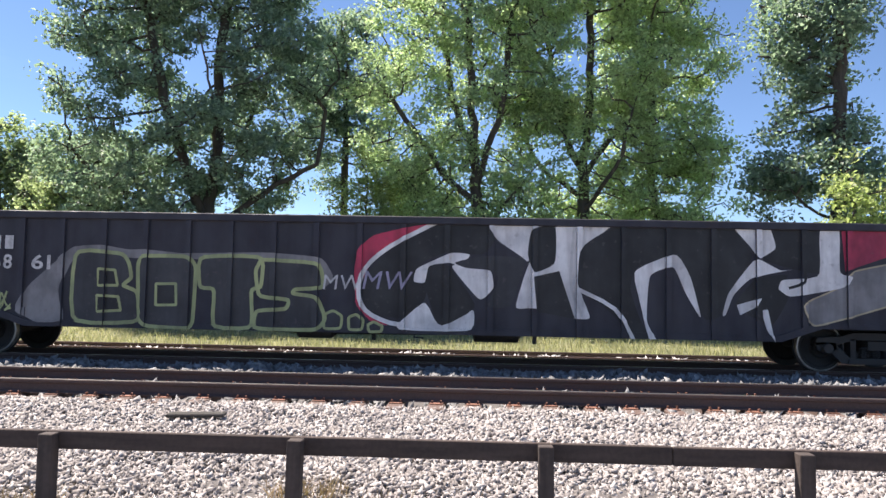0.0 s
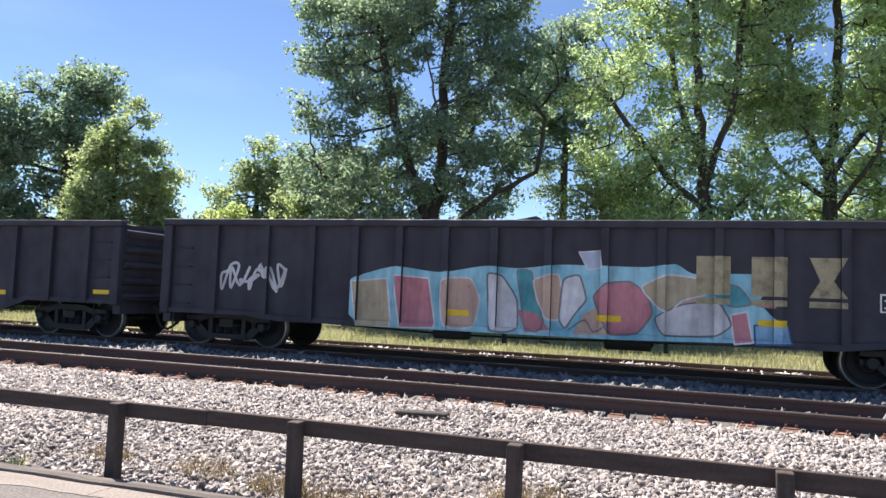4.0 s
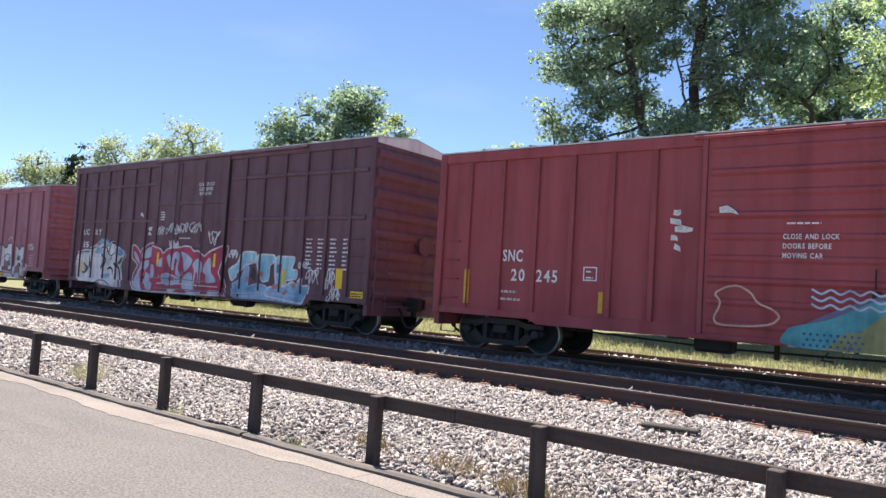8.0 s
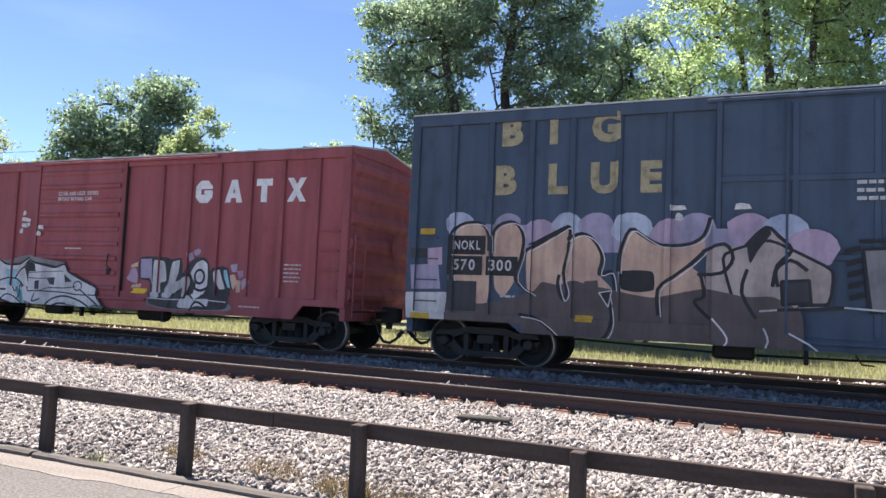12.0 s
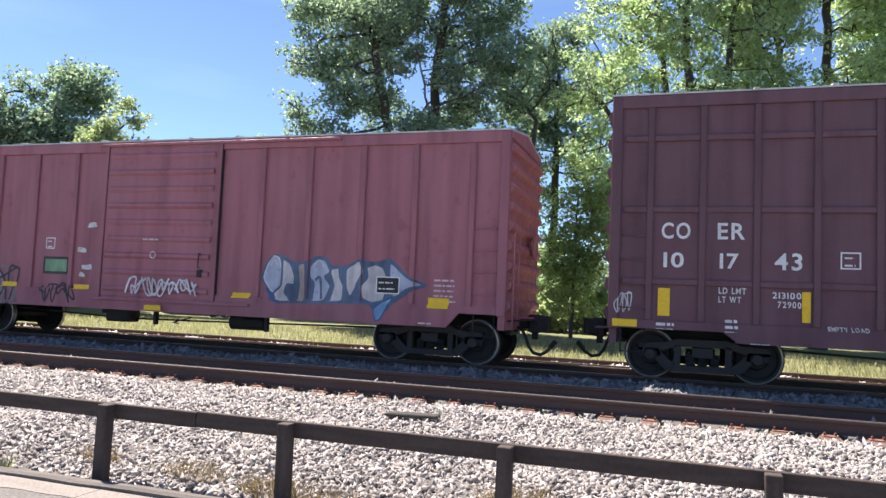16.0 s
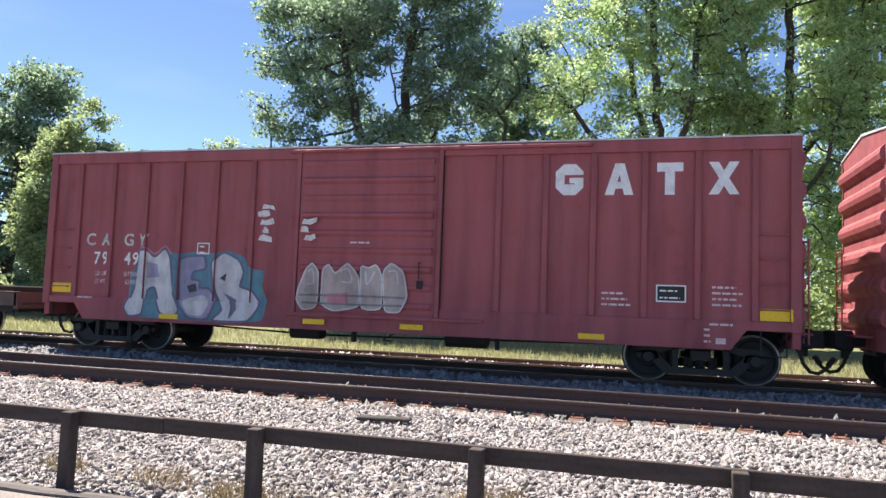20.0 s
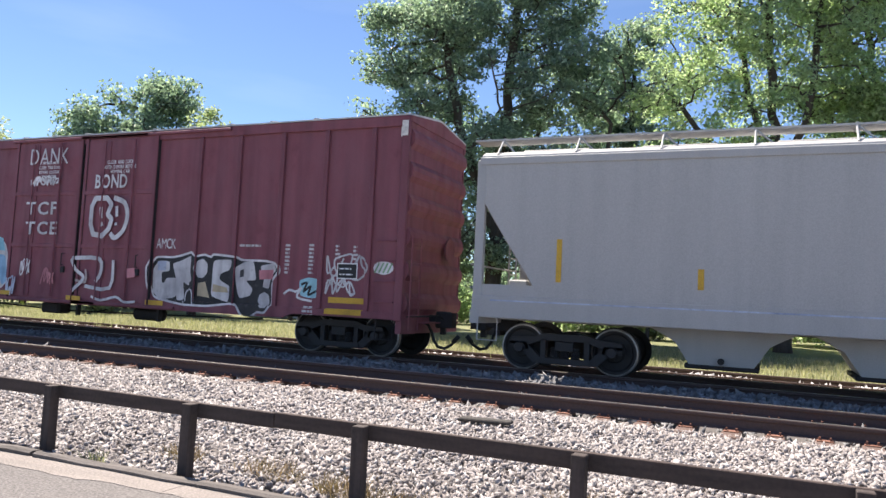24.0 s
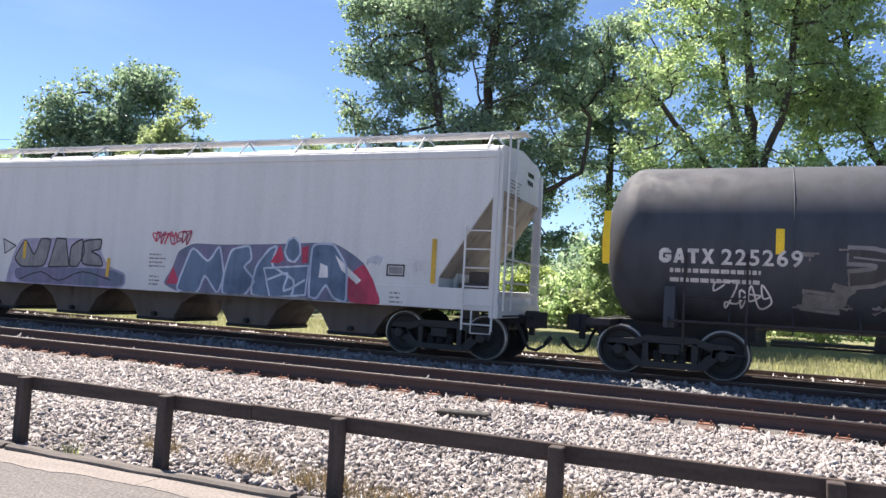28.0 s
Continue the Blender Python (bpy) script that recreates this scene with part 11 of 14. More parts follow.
    sh.form([(2.57, 1.54), (2.68, 1.85), (2.81, 2.01), (2.93, 1.97), (3.02, 1.56), (2.92, 1.22), (2.78, 1.27)], PALE_BLUE, 1.0, SNOW, 0.025)
    sh.form([(3.00, 1.97), (3.19, 1.87), (3.31, 1.62), (3.31, 1.40), (3.14, 1.43), (3.08, 1.25), (3.31, 1.07), (2.93, 1.05), (2.80, 1.22), (3.01, 1.39)], SILVERY, 1.1, SLATE, 0.05)
    sh.form([(3.36, 1.84), (3.56, 1.88), (3.60, 1.09), (3.39, 1.07), (3.42, 1.46)], TAUPE, 1.1, SLATE, 0.03)
    sh.form([(3.63, 1.81), (3.81, 1.99), (3.99, 1.95), (4.13, 1.70), (3.98, 1.61), (4.15, 1.43), (4.00, 1.10), (3.71, 1.08), (3.76, 1.47), (3.64, 1.58)], PALE_BLUE, 1.2, SLATE, 0.05)
    sh.form([(4.08, 1.75), (4.30, 1.81), (4.32, 1.60), (4.42, 1.44), (4.40, 1.11), (4.10, 1.10), (4.21, 1.43)], SILVERY, 1.3, SLATE, 0.04)
    sh.form([(4.44, 1.79), (4.78, 1.97), (4.86, 1.72), (4.68, 1.40), (4.57, 1.18), (4.46, 1.39)], SILVERY, 1.3, SLATE, 0.05)
    sh.form([(4.88, 1.83), (5.09, 1.90), (5.27, 1.84), (5.40, 1.53), (5.29, 1.16), (5.03, 1.10), (4.81, 1.19), (4.76, 1.45), (4.93, 1.62)], SILVERY, 1.4, SLATE, 0.06)
    sh.form([(5.38, 1.97), (5.75, 1.64), (6.16, 1.50), (5.76, 1.42), (5.50, 1.22), (5.40, 1.43)], PALE_BLUE, 1.4, SLATE, 0.04)
    sh.form([(5.09, 1.00), (5.29, 1.16), (5.50, 1.27), (5.25, 0.80), (5.15, 0.77)], SKY_BLUE, 1.2, DEEP_BLUE, 0.03)
    sh.stroke([(2.73, 1.79), (2.81, 1.92), (2.89, 1.81)], 0.02, SNOW, 2)
    sh.stroke([(3.75, 1.85), (3.86, 1.93), (3.97, 1.80)], 0.02, SNOW, 2)
    sh.stroke([(4.93, 1.77), (5.09, 1.83), (5.24, 1.75)], 0.02, SNOW, 2)
    sh.stroke([(2.65, 1.32), (2.85, 1.11), (3.02, 1.05)], 0.06, DEEP_BLUE, 1.8)
    sh.stroke([(3.78, 1.53), (3.89, 1.58), (3.93, 1.16)], 0.05, SLATE, 1.9)
    sh.emit("graffiti", "silver graffiti with deep blue outline")
    a, b, c, d = (-7.28, -3.75, 0.64, 2.20)
    sh.scrawl(a, c + 0.1, (b - a) * 0.95, (d - c) * 0.8, GREY_SPRAY, 142, 0.06, 2)
    sh.scrawl(a + 0.1, c, (b - a) * 0.9, (d - c) * 0.6, CHARCOAL, 143, 0.05, 2)
    a, b, c, d = (-3.30, -2.26, 0.80, 1.23)
    sh.scrawl(a, c, b - a, d - c, CHARCOAL, 144, 0.04, 2)
    a, b, c, d = (-0.83, 1.05, 1.08, 1.45)
    sh.scrawl(a, c, b - a, d - c, SNOW, 145, 0.035, 3)
    sh.emit("tag", "dark and white scribbled tags")
    x, z = (-6.40, 2.19)
    number(sh, [("LR", x, z, 0.24, 0.4), ("S", x + 0.78, z, 0.24)], PINKISH)
    x, z = (-6.63, 1.76)
    number(sh, [("261", x, z, 0.24, 0.5), ("570", x + 1.1, z, 0.24, 0.5)], WHITE_OLD)
    plate_panel(sh, *(-3.26, 2.04), 0.27, 0.26)
    plate_panel(sh, *(5.12, 1.31), 0.5, 0.34, True)
    x, z = (-3.30, 1.46)
    sh.rect(x, x + 0.75, z, z + 0.4, CHARCOAL, 4), sh.rect(x + 0.06, x + 0.69, z + 0.06, z + 0.34, GREEN_SPRAY, 4.5)
    sh.emit("paint_patch", "dark panel with olive square")
    placards(sh, *(-2.31, 1.99), 1, 18)
    placards(sh, *(-2.22, 1.59), 2, 19)
    placards(sh, *(-2.17, 2.54), 1, 20)
    for q, w, n in (((-0.44, 2.27), 0.55, 1), ((6.32, 1.59), 0.45, 5), ((-5.68, 1.52), 0.2, 2), ((6.05, 0.76), 0.35, 1)):
        sh.bars(q[0], q[1], w, n, PINKISH, 0.035, 0.1, n)
    x, z = (-0.14, 1.95)
    sh.ring(x, z, 0.08, 0.08, 0.02, WHITE, 5)
    sh.emit("small_print", "rows of small stencilled print")
    reflectors(sh, [(-6.76, 1.13), (6.22, 1.07)], YELLOW, 0.42, 0.2)
    reflectors(sh, [(-4.49, 1.13), (-2.36, 1.13), (1.86, 1.10), (-0.28, 0.75)], YELLOW, 0.44, 0.11)
    # car 15
    car, sh, half = CONSIST[15]
    rng = random.Random(15)
    for k in range(230):
        x = rng.uniform(-half + 0.3, half - 0.3)
        sh.disc(x, rng.uniform(1.5, 2.25), 0.022, 0.024, SNOW, 5, 6)
    sh.emit("graffiti", "white painted snow dots")
    sh.form([(-6.31, 1.35), (-6.15, 1.55), (-5.57, 1.72), (-5.09, 1.85), (-4.53, 2.02), (-4.30, 2.02), (-4.21, 1.72), (-3.75, 1.88), (-3.45, 2.19), (-3.19, 2.32), (-2.85, 2.16), (-2.56, 2.28), (-2.26, 2.06), (-1.80, 2.04), (-1.72, 1.65), (-1.73, 0.80), (-2.51, 0.66), (-4.24, 0.72), (-4.96, 0.76), (-5.94, 0.86), (-6.21, 1.12)], PEACH, 0.5)
    sh.form([(-3.59, 1.89), (-3.19, 2.30), (-2.85, 2.16), (-2.56, 2.26), (-2.26, 2.05), (-1.80, 2.02), (-1.79, 1.87), (-2.70, 1.91), (-3.36, 1.80)], SAND, 0.8)
    sh.form([(-5.07, 1.40), (-4.35, 1.34), (-4.24, 0.72), (-5.28, 0.82)], ROSE, 0.8)
    sh.form([(-3.42, 1.30), (-2.53, 1.19), (-2.44, 0.70), (-3.40, 0.72)], ROSE, 0.8)
    sh.form([(-5.94, 0.86), (-5.72, 1.30), (-5.05, 1.02), (-5.04, 0.79)], SNOW, 0.9)
    sh.form([(-6.19, 1.47), (-5.86, 1.64), (-5.68, 1.37), (-5.92, 1.21)], SNOW, 1, TAUPE, 0.03)
    sh.stroke([(-5.94, 1.52), (-5.73, 1.56), (-5.88, 1.29), (-5.63, 1.15)], 0.04, INK, 1.4)
    sh.form([(-5.71, 1.53), (-5.55, 1.57), (-5.55, 0.88), (-5.70, 0.91)], CHARCOAL, 1.2)
    sh.stroke([(-5.32, 1.62), (-5.14, 1.24), (-5.17, 0.94)], 0.03, INK, 1.4)
    sh.form([(-5.25, 1.81), (-5.01, 1.89), (-4.72, 1.80), (-4.84, 1.67), (-5.04, 1.70)], SNOW, 1.5, INK, 0.03)
    sh.stroke([(-5.08, 1.70), (-4.63, 1.63), (-4.54, 1.26), (-4.81, 1.03), (-4.33, 0.97)], 0.04, INK, 1.4)
    sh.form([(-4.68, 1.86), (-4.37, 2.03), (-4.24, 1.87), (-4.27, 1.35), (-4.50, 1.34)], SNOW, 1.1)
    sh.form([(-4.26, 1.20), (-3.68, 1.26), (-3.64, 0.71), (-4.24, 0.72)], PEACH, 1.5, INK, 0.04)
    sh.form([(-4.40, 1.60), (-3.74, 1.66), (-3.66, 1.33), (-4.03, 1.27), (-4.39, 1.34)], GREY_SPRAY, 1.7, INK, 0.03)
    sh.form([(-4.27, 1.81), (-4.18, 1.96), (-3.90, 1.97), (-3.81, 1.81), (-3.91, 1.66), (-4.16, 1.65)], SNOW, 2, INK, 0.03)
    sh.form([(-4.17, 1.95), (-4.16, 2.19), (-4.06, 2.34), (-3.91, 2.19), (-3.84, 1.96)], CHARCOAL, 2.1)
    sh.stroke([(-4.13, 1.84), (-4.09, 1.83)], 0.03, INK, 3)
    sh.stroke([(-3.96, 1.84), (-3.92, 1.83)], 0.03, INK, 3)
    sh.stroke([(-4.14, 1.74), (-4.03, 1.70), (-3.93, 1.75)], 0.02, INK, 3)
    sh.stroke([(-3.37, 1.97), (-3.15, 2.08), (-2.96, 1.99)], 0.04, INK, 1.6)
    sh.stroke([(-2.70, 1.98), (-2.52, 2.04), (-2.33, 1.98)], 0.04, INK, 1.6)
    sh.form([(-2.91, 1.28), (-2.69, 1.76), (-2.33, 1.86), (-2.61, 1.58), (-2.73, 1.27)], GREY_SPRAY, 1.4)
    sh.form([(-2.68, 1.33), (-2.39, 1.81), (-2.00, 1.71), (-1.71, 1.44), (-1.69, 0.80), (-1.96, 0.79), (-2.08, 1.07), (-2.31, 1.06), (-2.44, 0.78), (-2.66, 0.90)], SILVERY, 1.5, VIOLET, 0.04)
    sh.form([(-2.31, 1.33), (-2.28, 1.52), (-2.13, 1.34)], INK, 2.1)
    sh.form([(-2.31, 1.19), (-1.92, 1.20), (-1.91, 0.90), (-2.23, 0.88)], CHARCOAL, 2)
    sh.form([(-3.20, 1.38), (-2.98, 1.46), (-2.94, 1.32), (-3.08, 1.23)], SNOW, 2, INK, 0.03)
    sh.form([(-2.33, 1.83), (-2.12, 1.89), (-2.05, 1.75), (-2.25, 1.72)], SNOW, 2, INK, 0.03)
    sh.stroke([(-3.59, 1.81), (-3.50, 1.37), (-3.60, 1.08), (-3.36, 0.76)], 0.04, INK, 1.6)
    sh.stroke([(-5.53, 0.88), (-5.37, 0.93), (-5.12, 0.75), (-4.80, 0.76), (-4.52, 0.85), (-4.32, 0.71)], 0.03, INK, 2)
    sh.stroke([(-3.40, 0.76), (-3.18, 0.91), (-2.96, 0.81), (-2.77, 0.71)], 0.03, INK, 2)
    sh.form([(-5.53, 0.88), (-5.12, 0.75), (-4.48, 0.85), (-4.28, 0.69), (-5.28, 0.76)], SNOW, 1.2)
    sh.form([(-3.33, 0.76), (-3.14, 0.91), (-2.88, 0.78), (-2.95, 0.67)], SNOW, 1.2)
    sh.emit("graffiti", "peach and white snow-capped graffiti")
    sh.form([(1.76, 1.03), (2.10, 1.40), (2.33, 1.88), (2.53, 1.94), (2.77, 1.81), (2.94, 1.16), (2.91, 1.06)], TAUPE, 0.6)
    sh.form([(2.00, 1.08), (2.34, 1.84), (2.46, 1.13)], SAND, 0.9)
    sh.form([(2.50, 1.87), (2.70, 1.91), (2.87, 1.17), (2.61, 1.16)], SILVERY, 0.9)
    sh.form([(2.43, 1.94), (2.66, 2.02), (2.76, 1.92), (2.67, 1.81), (2.49, 1.81)], SNOW, 1.4, INK, 0.02)
    sh.form([(1.38, 1.09), (1.66, 1.40), (1.89, 1.20), (1.79, 1.05)], SNOW, 0.8, INK, 0.03)
    sh.form([(2.21, 1.02), (2.74, 0.98), (5.01, 1.12), (5.53, 1.09), (5.63, 0.89), (5.04, 0.72), (2.23, 0.69)], TAUPE, 0.5)
    sh.form([(2.75, 0.96), (3.40, 0.94), (3.42, 0.68), (2.90, 0.67)], GREY_SPRAY, 0.9, INK, 0.03)
    sh.form([(3.46, 0.95), (3.92, 0.93), (3.93, 0.68), (3.45, 0.67)], SILVERY, 0.9, INK, 0.03)
    sh.form([(4.01, 0.95), (4.54, 0.94), (4.43, 0.67), (4.00, 0.67)], SAND, 0.9, INK, 0.03)
    sh.form([(3.19, 1.60), (3.74, 1.67), (3.81, 1.29), (3.23, 1.25)], ROSE, 1.2, INK, 0.03)
    sh.form([(3.33, 1.82), (3.42, 1.96), (3.64, 1.96), (3.73, 1.82), (3.65, 1.69), (3.42, 1.68)], SNOW, 1.6, INK, 0.03)
    sh.form([(3.37, 1.96), (3.40, 2.15), (3.63, 2.14), (3.69, 1.97)], CHARCOAL, 1.7)
    sh.form([(3.00, 1.87), (3.16, 1.93), (3.22, 1.79), (3.08, 1.68)], PEACH, 1.4)
    sh.stroke([(3.42, 1.87), (3.46, 1.86)], 0.03, INK, 2.4)
    sh.stroke([(3.60, 1.87), (3.63, 1.87)], 0.03, INK, 2.4)
    sh.stroke([(3.34, 1.66), (3.66, 1.69), (3.71, 1.56)], 0.06, ROSE, 2.4)
    sh.form([(3.77, 1.78), (3.96, 1.92), (4.17, 1.82), (4.53, 1.85), (4.73, 1.88), (4.81, 1.59), (4.70, 1.21), (4.27, 1.14), (3.89, 1.23)], SILVERY, 1.1, INK, 0.03)
    sh.form([(4.24, 1.58), (4.63, 1.59), (4.58, 1.37), (4.32, 1.35)], ROSE, 1.6)
    sh.stroke([(4.10, 1.79), (4.18, 1.52), (4.01, 1.30)], 0.05, TAUPE, 1.7)
    sh.form([(4.75, 1.90), (4.95, 1.99), (5.10, 1.84), (5.05, 1.17), (4.78, 1.19), (4.68, 1.32), (4.85, 1.70)], TAUPE, 1.4, INK, 0.03)
    sh.form([(4.76, 1.91), (4.95, 1.99), (5.07, 1.87), (4.91, 1.80)], PEACH, 1.9)
    sh.form([(5.14, 1.87), (5.38, 1.90), (5.59, 1.72), (5.72, 0.94), (5.22, 0.82), (5.14, 1.55)], GREY_SPRAY, 1.0, VIOLET, 0.04)
    sh.form([(5.72, 1.88), (5.89, 1.89), (5.89, 1.42), (5.76, 1.40)], PEACH, 1, TAUPE, 0.03)
    sh.form([(6.07, 2.19), (6.55, 2.09), (6.33, 1.38), (5.94, 1.44)], PEACH, 1.3, TAUPE, 0.03)
    sh.stroke([(6.25, 2.10), (6.15, 1.48)], 0.05, ROSE, 2)
    sh.stroke([(6.17, 2.02), (6.44, 1.97)], 0.03, ROSE, 2)
    sh.form([(5.78, 1.36), (6.19, 1.35), (6.33, 0.91), (5.75, 0.89)], ROSE, 0.9)
    sh.form([(5.84, 1.34), (5.99, 1.21), (5.92, 0.95), (5.80, 1.05)], SNOW, 1.4)
    sh.form([(6.58, 1.41), (6.76, 1.42), (6.81, 1.06), (6.49, 1.02)], SNOW, 1)
    sh.form([(6.80, 1.19), (7.33, 1.18), (7.44, 1.42), (7.57, 1.35), (7.56, 1.06), (6.78, 1.04)], SAND, 0.9)
    sh.stroke([(6.62, 1.24), (6.70, 1.32), (6.80, 1.19)], 0.03, INK, 1.8)
    sh.stroke([(6.88, 1.20), (7.00, 1.15), (7.33, 1.17)], 0.03, INK, 1.8)
    sh.emit("graffiti", "grey and white snow-capped graffiti")
    # a painted fir
    x, z = (-0.25, 1.12)
    for k in range(3):
        w = 0.48 - 0.13 * k
        sh.poly([(x - w, z + 0.28 * k), (x + w, z + 0.28 * k), (x + 0.06, z + 0.28 * k + 0.4), (x - 0.06, z + 0.28 * k + 0.4)], [MOSS, TAUPE, SILVERY][k], 2 + 0.2 * k)
        sh.poly([(x - w, z + 0.28 * k), (x + w, z + 0.28 * k), (x + w * 0.8, z + 0.28 * k + 0.07), (x - w * 0.8, z + 0.28 * k + 0.07)], SNOW, 3 + 0.2 * k)
    for k in range(5):
        sh.poly([(x, z + 1.12), (x + 0.12 * math.cos(1.57 + k * 1.257), z + 1.12 + 0.12 * math.sin(1.57 + k * 1.257)), (x + 0.05 * math.cos(2.2 + k * 1.257), z + 1.12 + 0.05 * math.sin(2.2 + k * 1.257))], SAND, 4 + 0.1 * k)
    sh.emit("graffiti", "painted fir tree with a star")
    x, z = (-6.65, 2.12)
    sh.rect(x - 0.12, x + 1.25, z - 0.62, z + 0.32, ROSE_BROWN, 0.6)
    number(sh, [("LR", x, z, 0.24, 0.34), ("S", x + 0.72, z, 0.24), ("16", x, z - 0.47, 0.24, 0.34), ("195", x + 0.65, z - 0.47, 0.24, 0.56)], PINKISH)
    x, z = (-3.48, 1.51)
    sh.rect(x, x + 0.6, z, z + 0.36, GREY_SPRAY, 6.2)
    sh.emit("paint_patch", "grey patched rectangle")
    plate_panel(sh, *(5.24, 1.37), 0.44, 0.3, True)
    sh.bars(*(-0.49, 2.57), 0.6, 1, PINKISH, 0.04)
    sh.emit("small_print", "row of small print")
    placards(sh, *(-2.38, 2.70), 3, 21)
    placards(sh, *(-1.34, 2.88), 1, 22)
    reflectors(sh, [(6.17, 1.09), (-6.89, 1.13)], None, 0.5, 0.2)
    reflectors(sh, [(6.95, 1.12)], YELLOW_OLD, 0.5, 0.2)
    # car 16
    car, sh, half = CONSIST[16]
    sh.form([(-6.72, 0.87), (-6.68, 1.11), (-5.93, 1.23), (-5.63, 1.52), (-5.45, 2.04), (-5.03, 2.09), (-4.61, 1.92), (-3.97, 2.20), (-3.46, 1.99), (-2.93, 2.19), (-2.64, 1.96), (-2.07, 2.01), (-1.57, 2.11), (-0.71, 1.87), (-0.68, 1.10), (-0.03, 0.92), (-0.15, 0.75), (-1.56, 0.86), (-3.74, 0.72), (-6.44, 0.74)], DUSK, 0.4, INK, 0.06)
    sh.stroke([(-5.45, 2.08), (-5.04, 2.14), (-4.61, 1.96), (-3.97, 2.25), (-3.46, 2.03), (-2.94, 2.25), (-2.64, 2.00), (-2.08, 2.07), (-1.57, 2.16)], 0.05, ROSE, 0.3)
    sh.form([(-3.44, 1.95), (-3.26, 2.08), (-2.88, 2.11), (-2.72, 1.98), (-3.08, 1.95), (-3.19, 2.01)], SKY_BLUE, 1.2, SILVERY, 0.02)
    sh.form([(-4.88, 1.71), (-4.63, 1.99), (-4.46, 1.72)], TEAL, 1.2, SILVERY, 0.025)
    sh.form([(-4.92, 1.65), (-4.49, 1.66), (-4.65, 1.49), (-4.47, 1.26), (-4.78, 1.29), (-4.78, 1.49)], TEAL, 1.25, SILVERY, 0.02)
    sh.form([(-4.39, 1.44), (-4.31, 1.81), (-4.04, 2.00), (-3.73, 1.86), (-3.76, 1.67), (-4.03, 1.83), (-4.14, 1.47)], SLATE, 1.3, INK, 0.03)
    sh.form([(-4.13, 1.75), (-3.82, 1.76), (-3.81, 1.54), (-4.08, 1.53)], CHARCOAL, 1.5, SILVERY, 0.025)
    sh.form([(-5.72, 2.00), (-5.24, 1.98), (-5.00, 1.84), (-5.15, 1.72), (-5.46, 1.83), (-5.71, 1.77)], DUSK, 1.1, SILVERY, 0.02)
    sh.stroke([(-5.47, 1.91), (-5.16, 1.83), (-4.97, 1.48), (-4.74, 1.31), (-4.66, 1.08), (-4.86, 0.88)], 0.06, INK, 1.6)
    sh.stroke([(-5.39, 1.94), (-5.11, 1.87), (-4.91, 1.51), (-4.68, 1.34), (-4.59, 1.08), (-4.79, 0.83)], 0.02, SILVERY, 1.62)
    sh.form([(-5.30, 1.47), (-5.06, 1.42), (-4.99, 1.13), (-5.10, 1.03), (-5.32, 1.19)], INK, 1.7, SILVERY, 0.02)
    sh.form([(-5.60, 1.04), (-4.67, 1.02), (-4.39, 0.78), (-5.33, 0.74)], SKY_BLUE, 1.05, INK, 0.03)
    sh.form([(-4.60, 1.24), (-3.95, 1.30), (-3.78, 1.10), (-4.32, 0.98)], SLATE, 1.2, SILVERY, 0.02)
    sh.form([(-4.29, 0.90), (-3.60, 1.28), (-3.45, 1.18), (-3.60, 0.77), (-4.02, 0.75)], DUSK, 1.2, INK, 0.03)
    sh.stroke([(-3.56, 1.32), (-3.39, 1.00), (-3.15, 0.91), (-3.01, 1.08), (-3.18, 1.44)], 0.05, INK, 1.7)
    sh.stroke([(-2.87, 1.25), (-2.82, 1.00), (-2.68, 0.95), (-2.55, 1.06)], 0.05, INK, 1.7)
    sh.form([(-3.36, 1.47), (-3.02, 1.48), (-2.91, 1.13), (-3.19, 1.08)], TEAL, 1.2, INK, 0.03)
    sh.form([(-3.49, 1.07), (-2.75, 1.00), (-2.48, 0.86), (-3.37, 0.75)], SLATE, 1.15, SILVERY, 0.02)
    sh.stroke([(-2.61, 1.52), (-2.28, 1.33), (-2.11, 1.05), (-1.94, 1.03), (-1.90, 1.30)], 0.06, INK, 1.8)
    sh.stroke([(-2.56, 1.55), (-2.23, 1.38), (-2.07, 1.12)], 0.02, SNOW, 1.85)
    sh.form([(-2.51, 1.73), (-2.14, 1.70), (-2.15, 1.34), (-2.32, 1.15), (-2.44, 1.31)], PALE_BLUE, 1.4, SILVERY, 0.03)
    sh.stroke([(-2.44, 1.67), (-2.21, 1.47), (-2.37, 1.24)], 0.03, SLATE, 1.7)
    sh.form([(-2.58, 1.92), (-2.14, 2.04), (-2.13, 1.79), (-2.56, 1.77)], SKY_BLUE, 1.35, SILVERY, 0.03)
    sh.form([(-2.08, 1.54), (-2.00, 1.86), (-1.75, 1.95), (-1.66, 1.78), (-1.70, 1.08), (-1.91, 1.35)], TEAL, 1.45, INK, 0.04)
    sh.stroke([(-2.05, 1.59), (-1.97, 1.81), (-1.77, 1.90)], 0.022, SNOW, 1.9)
    sh.form([(-2.53, 1.02), (-1.78, 1.13), (-1.59, 0.85), (-2.25, 0.77)], SKY_BLUE, 1.1, INK, 0.03)
    sh.form([(-4.40, 1.76), (-4.28, 1.50), (-4.34, 1.29), (-4.46, 1.50)], INK, 1.4)
    sh.stroke([(-5.73, 2.04), (-5.11, 2.04), (-4.81, 1.83), (-4.64, 1.97), (-4.46, 1.68), (-4.32, 1.85), (-4.10, 2.05), (-3.84, 2.02), (-3.61, 1.87), (-3.32, 2.03)], 0.055, INK, 1.9)
    sh.stroke([(-3.32, 2.03), (-3.11, 2.08), (-2.83, 2.09), (-2.60, 1.84), (-2.15, 2.02), (-2.04, 1.87), (-1.83, 2.05), (-1.65, 2.08)], 0.055, INK, 1.92)
